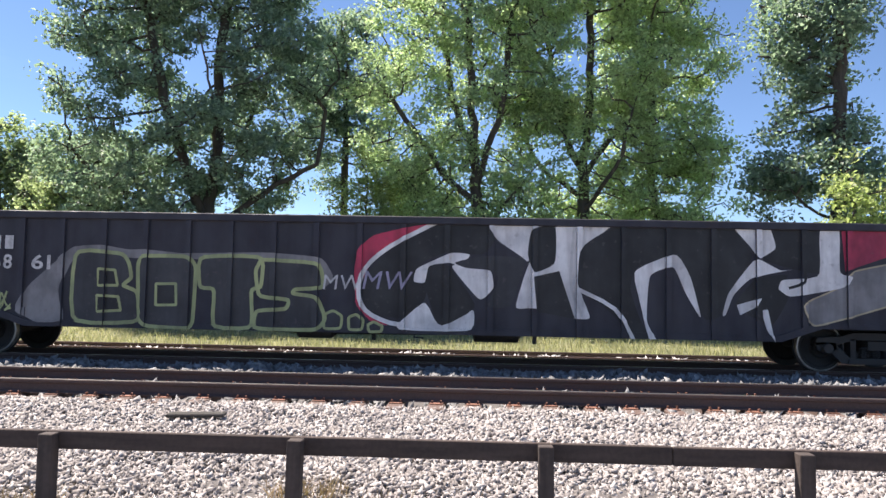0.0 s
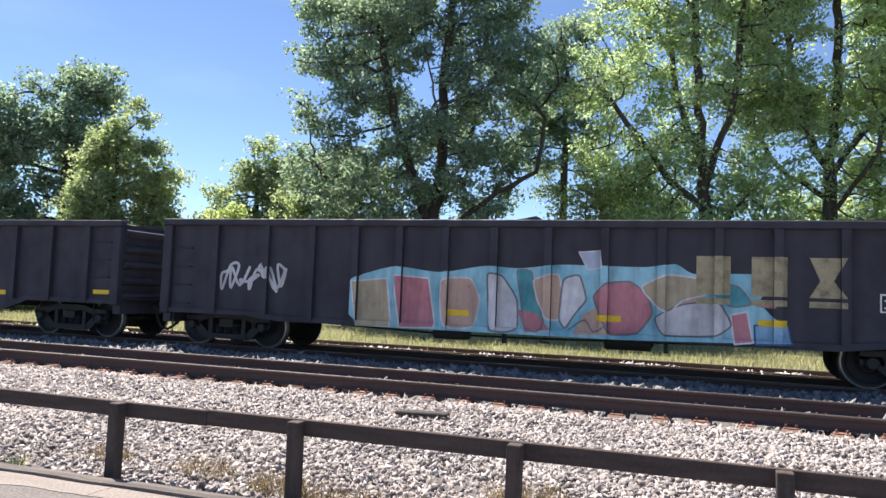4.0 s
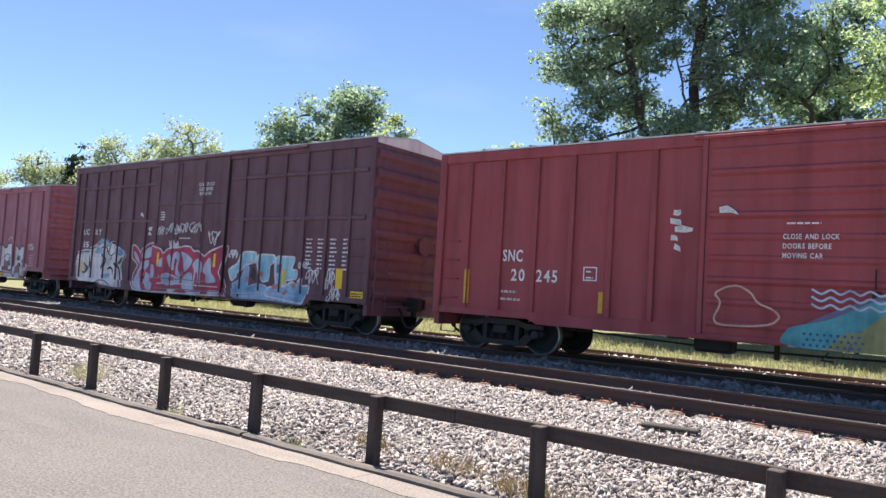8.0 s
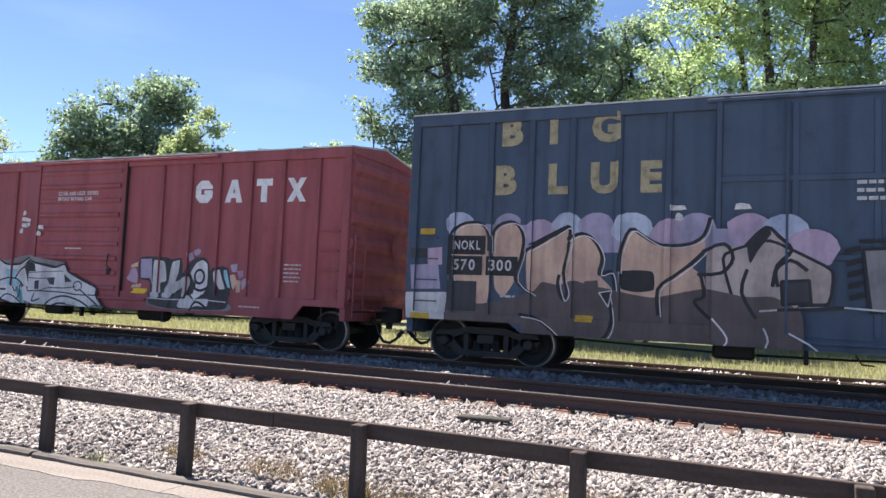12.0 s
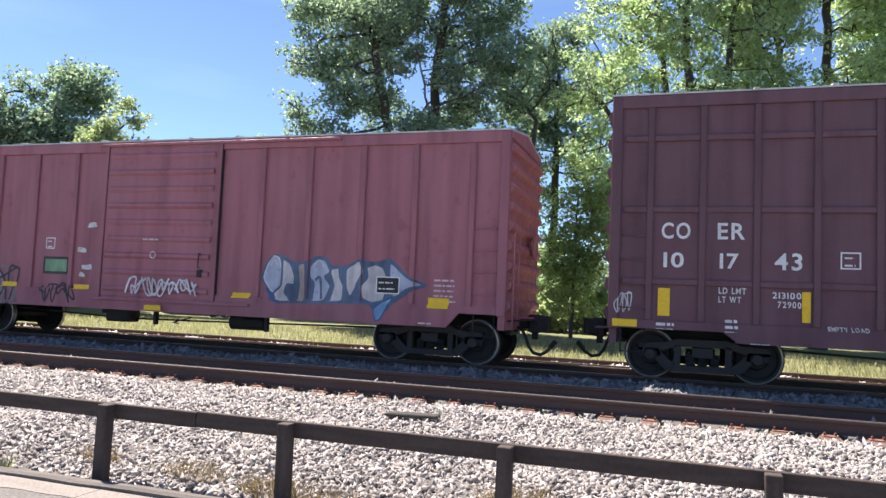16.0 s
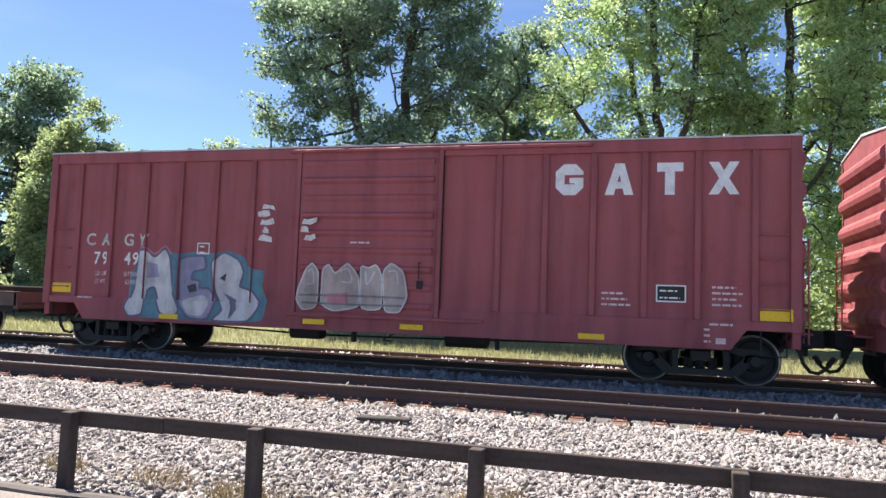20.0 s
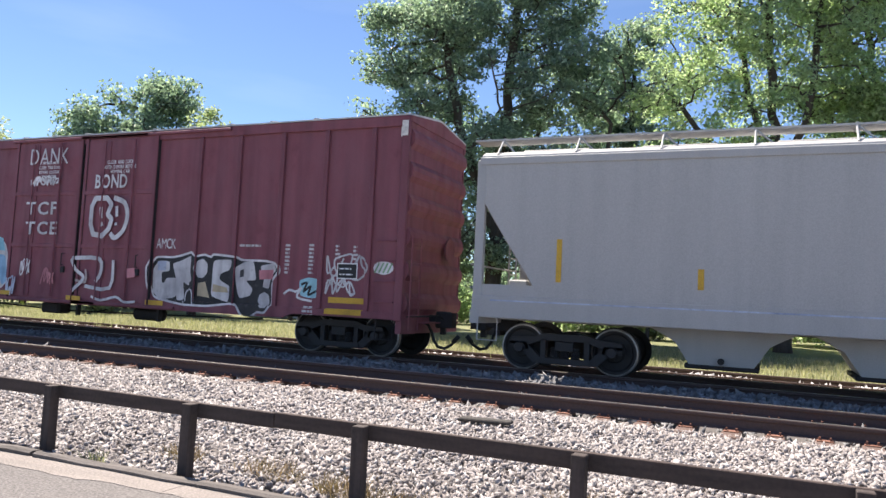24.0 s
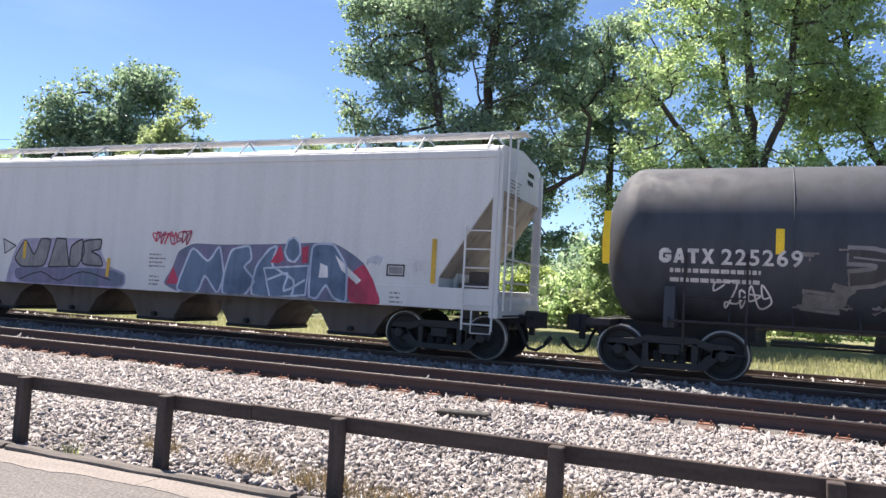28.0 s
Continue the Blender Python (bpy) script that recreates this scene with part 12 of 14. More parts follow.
    sh.stroke([(-5.73, 2.11), (-5.11, 2.11), (-4.81, 1.92), (-4.65, 2.08), (-4.47, 1.79), (-4.33, 1.95), (-4.11, 2.14), (-3.84, 2.12), (-3.61, 1.96), (-3.32, 2.10)], 0.03, SILVERY, 2.0)
    sh.stroke([(-3.32, 2.10), (-3.11, 2.15), (-2.83, 2.16), (-2.61, 1.92), (-2.16, 2.10), (-2.04, 1.96), (-1.83, 2.13), (-1.65, 2.15)], 0.03, SILVERY, 2.02)
    sh.form([(-1.53, 1.89), (-1.35, 2.03), (-0.87, 1.99), (-0.72, 1.73), (-0.74, 1.58), (-1.50, 1.51)], SLATE, 1.2, SILVERY, 0.025)
    sh.stroke([(-1.23, 1.57), (-1.17, 1.79), (-1.07, 1.88), (-1.15, 1.68)], 0.03, SNOW, 1.9)
    sh.form([(-1.46, 1.40), (-0.85, 1.38), (-0.58, 1.11), (-0.71, 0.99), (-1.42, 1.02)], DUSK, 1.2, INK, 0.03)
    sh.form([(-1.40, 1.25), (-1.07, 1.21), (-0.92, 1.03), (-1.30, 1.01)], TEAL, 1.4, SILVERY, 0.02)
    sh.stroke([(-1.06, 1.48), (-0.98, 1.27), (-0.72, 1.11)], 0.04, INK, 1.7)
    sh.form([(-1.41, 0.94), (-0.00, 0.96), (-0.56, 0.73), (-1.28, 0.71)], DUSK, 1.1, SLATE, 0.03)
    sh.emit("graffiti", "teal wild-style graffiti with dark outline")
    sh.form([(0.94, 0.76), (1.09, 1.34), (1.61, 1.56), (1.84, 2.11), (2.50, 2.09), (2.85, 1.95), (3.26, 2.18), (3.67, 1.91), (3.93, 2.17), (4.43, 2.12), (4.78, 1.88), (5.20, 2.12), (5.71, 2.17), (5.94, 1.84), (6.65, 1.82), (6.91, 1.54), (6.90, 0.75), (4.51, 0.66), (1.51, 0.74)], SLATE, 0.4, INK, 0.06)
    sh.stroke([(1.84, 2.14), (2.50, 2.13), (2.85, 2.00), (3.26, 2.23), (3.67, 1.95), (3.93, 2.22), (4.43, 2.17), (4.78, 1.92), (5.20, 2.17), (5.71, 2.21)], 0.05, ROSE, 0.3)
    sh.form([(1.80, 2.04), (2.48, 2.09), (2.73, 1.80), (2.73, 1.55), (2.52, 1.33), (2.32, 1.38), (2.21, 1.48), (2.30, 1.79), (2.10, 1.85), (1.84, 1.87)], AQUA, 1.3, INK, 0.045)
    sh.stroke([(1.83, 2.00), (2.45, 2.05), (2.65, 1.90), (2.69, 1.65)], 0.022, SNOW, 2.1)
    sh.form([(2.29, 1.69), (2.37, 1.63), (2.53, 1.65), (2.45, 1.56), (2.49, 1.43), (2.38, 1.50), (2.28, 1.45), (2.31, 1.57)], INK, 1.9)
    sh.form([(1.63, 1.80), (2.01, 1.83), (1.98, 1.67), (1.64, 1.60)], VIOLET, 1.2, SILVERY, 0.025)
    sh.stroke([(2.01, 1.37), (2.03, 1.73), (2.15, 1.83), (2.23, 1.71)], 0.035, SNOW, 1.95)
    sh.form([(2.05, 1.70), (2.21, 1.76), (2.24, 1.38), (2.05, 1.32)], SKY_BLUE, 1.25, INK, 0.03)
    sh.form([(2.71, 1.95), (3.07, 2.12), (3.13, 1.91), (3.03, 1.71), (3.08, 1.55), (2.92, 1.49), (2.76, 1.60)], AQUA, 1.35, INK, 0.04)
    sh.form([(2.76, 1.84), (3.01, 1.89), (2.96, 1.64), (2.82, 1.64)], DUSK, 1.5)
    sh.form([(3.22, 2.10), (3.41, 2.11), (3.59, 1.92), (3.59, 1.51), (3.37, 1.56), (3.17, 1.50), (3.21, 1.81)], TEAL, 1.4, INK, 0.045)
    sh.stroke([(3.24, 2.05), (3.40, 2.06), (3.54, 1.91)], 0.022, SNOW, 2.1)
    sh.disc(3.33, 1.87, 0.11, 0.12, DUSK, 1.75, 14, 3)
    sh.disc(3.49, 1.69, 0.08, 0.09, INK, 1.8, 14, 4)
    sh.form([(2.63, 1.28), (2.82, 1.42), (3.12, 1.53), (3.41, 1.50), (3.41, 1.31), (3.22, 1.36), (3.07, 1.39), (2.83, 1.23), (2.67, 1.13)], PALE_BLUE, 1.6, INK, 0.04)
    sh.form([(3.02, 1.18), (3.07, 1.31), (3.22, 1.35), (3.35, 1.25), (3.34, 1.09), (3.03, 1.04)], SLATE, 1.7, SILVERY, 0.025)
    sh.form([(3.44, 1.46), (3.76, 1.51), (3.72, 1.27), (3.47, 1.26)], TAUPE, 1.5, INK, 0.04)
    sh.stroke([(3.47, 1.45), (3.73, 1.49)], 0.022, SNOW, 2)
    sh.form([(3.75, 1.73), (3.84, 1.98), (3.99, 1.96), (4.30, 2.07), (4.23, 1.88), (4.09, 1.82), (4.05, 1.34), (3.86, 1.08), (3.80, 1.38)], SKY_BLUE, 1.5, INK, 0.045)
    sh.stroke([(3.85, 1.95), (4.04, 1.93), (4.27, 2.03)], 0.025, SNOW, 2.1)
    sh.form([(4.01, 1.71), (4.37, 1.86), (4.75, 1.98), (4.77, 1.75), (4.52, 1.69), (4.57, 1.46), (4.66, 1.35), (4.52, 1.27), (4.23, 1.34), (4.09, 1.28), (4.06, 1.54)], AQUA, 1.65, SILVERY, 0.03)
    sh.form([(4.09, 1.52), (4.27, 1.52), (4.23, 1.34), (4.11, 1.31)], INK, 2)
    sh.form([(3.60, 1.80), (3.72, 1.73), (3.78, 1.53), (3.65, 1.50)], VIOLET, 1.3, INK, 0.03)
    sh.form([(4.79, 1.80), (5.02, 1.92), (5.08, 1.56), (4.79, 1.60)], GREY_SPRAY, 1.5, INK, 0.04)
    sh.stroke([(4.68, 1.47), (4.93, 1.47)], 0.025, ROSE, 2)
    sh.stroke([(4.68, 1.39), (4.93, 1.39)], 0.025, ROSE, 2.02)
    sh.stroke([(4.68, 1.31), (4.93, 1.31)], 0.025, ROSE, 2.04)
    sh.form([(5.09, 1.94), (5.15, 2.07), (5.25, 1.91), (5.30, 1.39), (5.21, 0.85), (5.10, 1.19)], TEAL, 1.6, INK, 0.05)
    sh.stroke([(5.13, 1.98), (5.20, 1.90), (5.25, 1.48)], 0.022, SNOW, 2.1)
    sh.form([(5.32, 1.87), (5.52, 1.93), (5.60, 1.40), (5.38, 1.33)], AQUA, 1.55, INK, 0.05)
    sh.form([(5.40, 1.79), (5.49, 1.80), (5.51, 1.49), (5.42, 1.47)], INK, 1.95)
    sh.form([(1.63, 1.19), (1.85, 1.41), (2.22, 1.38), (2.48, 1.12), (2.39, 0.76), (1.61, 0.72)], SLATE, 1.15, INK, 0.04)
    sh.stroke([(1.62, 1.25), (1.75, 1.40), (1.98, 1.46), (2.23, 1.42)], 0.025, SILVERY, 2)
    sh.form([(2.53, 1.07), (3.03, 1.12), (3.54, 1.06), (3.53, 0.81), (2.64, 0.75)], SLATE, 1.1, INK, 0.03)
    sh.form([(3.57, 1.21), (5.02, 1.22), (4.98, 0.84), (3.62, 0.82)], DUSK, 1.0, SLATE, 0.03)
    sh.stroke([(3.71, 1.25), (3.81, 1.15), (3.89, 1.02)], 0.025, SILVERY, 2)
    sh.stroke([(4.28, 1.19), (4.61, 1.24), (4.93, 1.12)], 0.03, SILVERY, 2)
    sh.stroke([(2.63, 0.96), (3.23, 0.97), (3.52, 0.88)], 0.03, INK, 1.9)
    sh.stroke([(1.71, 1.05), (2.07, 1.00), (2.38, 1.06)], 0.03, INK, 1.9)
    sh.emit("graffiti", "violet and teal wild-style graffiti")
    four_marks(sh, *(3.58, 6.60, 3.44, 4.00), WHITE)
    x, z = (-6.52, 2.17)
    number(sh, [("CA", x, z, 0.25, 0.44), ("GY", x + 0.68, z, 0.25, 0.46)])
    x, z = (-6.40, 1.86)
    number(sh, [("79", x, z, 0.22, 0.28), ("05", x + 0.58, z - 0.08, 0.27, 0.42)], WHITE_OLD)
    a, b, c, d = (-6.72, -6.34, 1.46, 1.77)
    sh.scrawl(a, c, b - a, d - c, SNOW, 163, 0.02, 3)
    sh.emit("tag", "small white scribble")
    x, z = (-3.44, 1.55)
    sh.rect(x, x + 0.6, z, z + 0.35, DEEP_RED, 6.2)
    sh.emit("paint_patch", "clean red stencil patch")
    plate_panel(sh, *(5.37, 1.46), 0.4, 0.3, True)
    placards(sh, *(-2.46, 2.53), 3, 23)
    for q, w, n in (((-0.43, 2.43), 0.55, 1), ((-0.63, 1.25), 0.5, 1), ((6.19, 1.67), 0.45, 4)):
        sh.bars(q[0], q[1], w, n, PINKISH, 0.04, 0.1, n)
    x, z = (-0.13, 1.81)
    sh.ring(x, z, 0.08, 0.08, 0.02, WHITE, 5)
    a, b, c, d = (0.30, 0.77, 1.30, 1.50)
    sh.outline_box(a, b, c, d, 0.03, WHITE_OLD, 5)
    sh.emit("small_print", "rows of small stencilled print")
    reflectors(sh, [(6.92, 1.15), (-7.45, 1.15)], None, 0.5, 0.2)
    reflectors(sh, [(4.02, 0.76), (0.71, 0.74), (-1.35, 0.77), (-4.56, 0.75)], None, 0.44, 0.11)
    # car 17
    car, sh, half = CONSIST[17]
    sh.form([(-5.48, 1.08), (-5.48, 1.68), (-5.35, 1.77), (-5.22, 2.13), (-4.89, 2.05), (-4.58, 2.16), (-4.33, 2.09), (-3.78, 2.15), (-3.47, 2.10), (-3.12, 2.18), (-2.75, 2.06), (-2.56, 1.80), (-2.24, 1.78), (-2.31, 1.45), (-2.15, 1.14), (-2.21, 0.73), (-3.74, 0.70), (-5.46, 0.73)], DUSK, 0.4)
    sh.form([(-5.31, 2.12), (-5.12, 2.18), (-4.89, 2.00), (-4.65, 2.22), (-4.51, 2.03), (-4.40, 1.33), (-4.18, 0.92), (-4.29, 0.75), (-4.67, 0.82), (-4.84, 1.38), (-5.03, 1.32), (-5.08, 0.77), (-5.43, 0.73), (-5.57, 0.92), (-5.35, 1.31)], SILVERY, 1.2, VIOLET, 0.05)
    sh.form([(-5.07, 1.91), (-4.81, 1.86), (-4.76, 1.59), (-5.05, 1.56)], LILAC, 1.7)
    sh.form([(-4.29, 1.98), (-4.08, 2.04), (-3.66, 2.07), (-3.62, 1.78), (-3.93, 1.72), (-3.97, 1.56), (-3.74, 1.54), (-3.77, 1.38), (-3.48, 1.39), (-3.31, 1.16), (-3.49, 0.73), (-3.97, 0.74), (-4.23, 1.07)], LILAC, 1.3, VIOLET, 0.05)
    sh.form([(-4.06, 1.42), (-3.85, 1.48), (-3.81, 1.32), (-3.99, 1.28)], CHARCOAL, 1.9)
    sh.form([(-4.14, 1.13), (-3.66, 1.25), (-3.46, 1.10), (-3.63, 0.80), (-3.99, 0.82)], SILVERY, 1.8)
    sh.form([(-3.49, 1.94), (-3.23, 2.16), (-2.86, 2.00), (-2.72, 1.75), (-2.82, 1.43), (-2.54, 1.39), (-2.28, 1.09), (-2.54, 0.72), (-3.44, 0.71), (-3.14, 0.95), (-3.39, 1.31)], SILVERY, 1.5, VIOLET, 0.05)
    sh.form([(-3.29, 1.60), (-3.13, 1.71), (-3.16, 1.54)], CHARCOAL, 2.1)
    sh.form([(-3.19, 1.31), (-2.86, 1.17), (-2.82, 0.97), (-3.02, 0.74), (-2.95, 1.06)], VIOLET, 2.1)
    sh.stroke([(-5.31, 2.12), (-5.16, 2.22), (-4.89, 2.08), (-4.65, 2.25), (-4.48, 2.08)], 0.03, ROSE, 1)
    sh.emit("graffiti", "silver and lilac letters over teal cloud")
    sh.form([(-1.47, 1.22), (-1.43, 1.45), (-1.28, 1.83), (-1.15, 1.96), (-1.00, 1.79), (-1.01, 1.08), (-1.32, 1.02)], TAUPE, 1, SILVERY, 0.03)
    sh.form([(-0.93, 1.14), (-0.92, 1.84), (-0.79, 1.94), (-0.65, 1.74), (-0.39, 1.98), (-0.15, 1.71), (-0.10, 1.12), (-0.66, 1.02)], TAUPE, 1.2, SILVERY, 0.03)
    sh.form([(-0.09, 1.07), (-0.12, 1.93), (0.04, 1.87), (0.20, 1.95), (0.32, 1.77), (0.35, 1.08)], TAUPE, 1.4, SILVERY, 0.03)
    sh.form([(0.34, 1.82), (0.51, 1.99), (0.76, 1.83), (0.86, 1.34), (0.71, 1.04), (0.40, 1.04)], TAUPE, 1.6, SILVERY, 0.03)
    sh.stroke([(-1.22, 1.78), (-1.14, 1.83), (-1.10, 1.58), (-1.24, 1.53)], 0.03, SILVERY, 2)
    sh.stroke([(-0.54, 1.80), (-0.38, 1.85), (-0.29, 1.60), (-0.50, 1.60)], 0.03, SILVERY, 2.2)
    sh.stroke([(-0.01, 1.81), (0.03, 1.56), (0.18, 1.81)], 0.03, SILVERY, 2.4)
    sh.stroke([(0.47, 1.82), (0.62, 1.82), (0.66, 1.58)], 0.03, SILVERY, 2.4)
    sh.stroke([(-1.39, 1.32), (-0.25, 1.33), (0.80, 1.32)], 0.04, GREY_SPRAY, 2.6)
    sh.stroke([(-1.33, 1.17), (-0.24, 1.16), (0.75, 1.17)], 0.04, GREY_SPRAY, 2.6)
    sh.form([(-0.82, 1.36), (-0.36, 1.39), (-0.35, 1.18), (-0.78, 1.17)], ROSE, 2.3)
    sh.emit("graffiti", "dull silver graffiti on the door")
    four_marks(sh, *(3.59, 6.71, 3.29, 3.86), WHITE)
    x, z = (-6.66, 2.25)
    number(sh, [("C", x, z, 0.25), ("A", x + 0.4, z, 0.25), ("G", x + 0.98, z, 0.25), ("Y", x + 1.36, z, 0.25)], WHITE_OLD)
    x, z = (-6.43, 1.84)
    number(sh, [("79", x, z, 0.26, 0.36), ("49", x + 0.78, z, 0.26, 0.36)])
    x, z = (-6.37, 1.59)
    number(sh, [("LD LMT", x, z, 0.09, 0.34), ("LT WT", x, z - 0.17, 0.09, 0.26), ("157700", x + 0.74, z, 0.09, 0.32), ("62300", x + 0.78, z - 0.17, 0.09, 0.26)], PINKISH)
    plate_panel(sh, *(-3.86, 2.09), 0.3, 0.24)
    plate_panel(sh, *(5.38, 1.41), 0.5, 0.3, True)
    placards(sh, *(-2.44, 3.04), 5, 24)
    placards(sh, *(-1.42, 2.73), 3, 25)
    for q, w, n in (((-0.36, 2.35), 0.55, 1), ((4.45, 1.52), 0.5, 3), ((6.30, 1.67), 0.5, 4), ((-6.77, 1.09), 0.5, 1), ((6.17, 0.95), 0.12, 3), ((6.26, 1.04), 0.5, 1)):
        sh.bars(q[0], q[1], w, n, PINKISH, 0.035, 0.1, n)
    x, z = (6.36, 0.73)
    sh.rect(x, x + 0.16, z, z + 0.1, PINKISH, 5)
    sh.emit("small_print", "rows of small stencilled print")
    reflectors(sh, [(-7.50, 1.20), (7.06, 1.15)], None, 0.5, 0.2)
    reflectors(sh, [(-4.65, 0.72), (-1.29, 0.75), (0.73, 0.73), (4.06, 0.71)], None, 0.46, 0.1)
    # car 18
    car, sh, half = CONSIST[18]
    x, z = (3.34, 0.80)
    for k in range(16):
        u = x + 0.17 * k + (0.2 if k > 6 else 0) + (0.2 if k > 10 else 0)
        sh.outline_box(u, u + 0.12, z, z + 0.17, 0.04, PALE_GOLD, 5)
    sh.emit("owner_mark", "worn railway name as plain cream blocks")
    x, z = (-7.95, 0.70)
    number(sh, [("YFRR94", x, z, 0.22, 1.25)], WHITE_OLD)
    reflectors(sh, [(6.93, 0.83)], None, 0.45, 0.1)
    reflectors(sh, [(10.81, 0.90), (2.65, 0.88), (5.81, 0.93), (-11.78, 0.84), (-6.86, 0.86), (-2.0, 0.95), (1.2, 0.95), (11.0, 0.95), (-11.9, 0.95)], YELLOW_OLD, 0.5, 0.09)
    sh.scrawl(4.4, 0.9, 0.35, 0.2, SILVERY, 181, 0.02, 3)
    sh.bars(11.0, 0.95, 0.3, 1, PAPER, 0.1)
    sh.emit("tag", "small white scribble and label")
    # car 19
    car, sh, half = CONSIST[19]
    reflectors(sh, [], YELLOW)
    for q, h in (((7.71, 1.59), 0.82), ((2.36, 1.58), 0.35), ((5.11, 1.58), 0.36), ((-0.68, 1.53), 0.35), (((-1.6, 1.62)), 0.36), (((-5.5, 1.65)), 0.36), (((-8.0, 1.7)), 0.8)):
        sh.rect(q[0], q[0] + 0.1, q[1], q[1] + h, YELLOW_OLD, 5)
    sh.emit("reflector", "upright amber reflective strip")
    for q, w, n, m in (((6.60, 2.40), 0.55, 4, GREY_SPRAY), ((6.32, 1.80), 0.2, 2, GREY_SPRAY), ((5.26, 1.31), 0.5, 1, GREY_SPRAY), ((0.67, 1.75), 0.9, 3, ROSE), ((6.65, 1.22), 0.2, 1, CHARCOAL), ((7.11, 1.76), 0.2, 2, GREY_SPRAY)):
        sh.bars(q[0], q[1], w, n, m, 0.035, 0.08, n)
    sh.emit("small_print", "rows of small dark and red print")
    sh.rect(-half + 0.4, half - 0.4, 1.3, 1.33, PALE_BLUE, 3)
    sh.emit("stripe", "thin pale blue line")
    # car 20
    car, sh, half = CONSIST[20]
    sh.form([(-6.47, 0.66), (-6.34, 1.76), (-6.25, 2.36), (-5.93, 2.50), (-5.40, 2.42), (-5.18, 2.24), (-5.05, 2.38), (-4.39, 2.41), (-4.01, 2.48), (-3.64, 2.54), (-3.17, 2.47), (-2.79, 2.20), (-2.70, 1.98), (-2.62, 1.23), (-2.81, 1.05), (-3.30, 0.83), (-4.91, 0.75)], SILVERY, 0.5, SNOW, 0.03)
    sh.form([(-6.14, 1.90), (-5.19, 2.02), (-5.20, 1.52), (-6.08, 1.51)], GREY_SPRAY, 1)
    sh.form([(-6.18, 0.70), (-6.05, 1.26), (-5.20, 1.47), (-5.17, 1.11), (-5.48, 0.74)], VIOLET, 1)
    sh.form([(-6.37, 1.43), (-5.90, 1.49), (-5.98, 1.12), (-6.20, 0.98)], SAND, 1.2)
    sh.form([(-5.85, 0.99), (-5.49, 0.87), (-5.59, 0.71), (-5.79, 0.70)], SNOW, 1.3)
    sh.form([(-3.08, 1.93), (-2.75, 1.92), (-2.62, 1.23), (-2.81, 1.09), (-2.99, 1.42)], SKY_BLUE, 1)
    sh.form([(-3.22, 2.45), (-2.91, 2.37), (-2.78, 2.02), (-3.09, 2.06)], AQUA, 1)
    sh.form([(-5.14, 2.11), (-4.86, 2.22), (-4.74, 1.36), (-4.81, 0.86), (-5.03, 0.81), (-5.15, 1.70)], INK, 1.2, SILVERY, 0.04)
    sh.form([(-4.84, 2.16), (-4.55, 2.34), (-4.35, 1.94), (-4.01, 2.39), (-3.87, 0.91), (-4.04, 0.84), (-4.17, 1.73), (-4.29, 0.93), (-4.53, 1.54), (-4.50, 0.88), (-4.69, 0.82)], INK, 1.4, SNOW, 0.05)
    sh.form([(-3.91, 2.26), (-3.69, 2.51), (-3.27, 2.42), (-3.06, 2.06), (-3.26, 1.67), (-2.86, 1.05), (-3.15, 0.95), (-3.50, 1.40), (-3.52, 0.93), (-3.78, 0.92)], INK, 1.6, SNOW, 0.05)
    sh.form([(-3.67, 1.92), (-3.47, 1.98), (-3.63, 1.77)], SNOW, 2.2)
    sh.form([(-7.30, 1.56), (-6.35, 1.59), (-6.34, 1.43), (-6.55, 0.82), (-7.27, 0.93)], VIOLET, 0.7)
    sh.stroke([(-7.11, 0.94), (-7.02, 1.27), (-6.87, 0.99), (-6.78, 1.28), (-6.63, 1.00), (-6.53, 1.29)], 0.05, SILVERY, 1.4)
    sh.stroke([(-5.92, 1.77), (-5.75, 1.84), (-5.57, 1.73), (-5.35, 1.83), (-5.27, 1.61)], 0.04, SKY_BLUE, 2)
    sh.stroke([(-6.02, 2.23), (-5.89, 2.32), (-5.89, 2.09), (-5.76, 2.28)], 0.03, GREY_SPRAY, 2)
    sh.emit("graffiti", "black letters with silver outline")
    sh.form([(2.43, 1.73), (2.62, 1.98), (3.11, 1.97), (3.40, 2.02), (3.74, 2.12), (3.84, 2.01), (4.09, 2.06), (4.30, 2.00), (4.34, 2.07), (5.02, 2.02), (5.18, 1.95), (5.82, 1.95), (6.15, 1.90), (6.25, 1.74), (6.05, 1.46), (6.06, 1.26), (6.10, 1.03), (5.92, 0.79), (5.73, 0.81), (5.55, 0.68), (5.29, 0.70), (5.13, 0.93), (4.97, 0.96), (4.30, 0.87), (3.59, 0.87), (3.07, 0.94), (2.62, 1.01), (2.47, 1.37)], INK, 0.5, SNOW, 0.05)
    sh.form([(2.54, 1.69), (2.72, 1.89), (3.05, 1.88), (3.07, 1.64), (2.82, 1.62), (2.84, 1.38), (2.92, 1.35), (2.98, 1.48), (3.32, 1.50), (3.33, 1.03), (2.84, 0.96), (2.58, 1.11)], SILVERY, 1.4)
    sh.form([(2.67, 1.87), (2.94, 1.88), (2.95, 1.66), (2.70, 1.65)], PALE_BLUE, 1.9)
    sh.form([(3.14, 1.82), (3.38, 1.89), (3.76, 2.05), (3.75, 1.65), (3.81, 1.44), (3.66, 1.32), (3.50, 1.42), (3.58, 0.99), (3.33, 0.95), (3.29, 1.45)], SILVERY, 1.5)
    sh.form([(3.82, 1.73), (3.89, 1.91), (4.06, 1.96), (4.20, 1.85), (4.21, 1.64), (4.09, 1.51), (3.92, 1.52)], SILVERY, 1.5)
    sh.form([(3.95, 1.39), (4.16, 1.43), (4.32, 1.06), (3.95, 1.10)], SAND, 1.4)
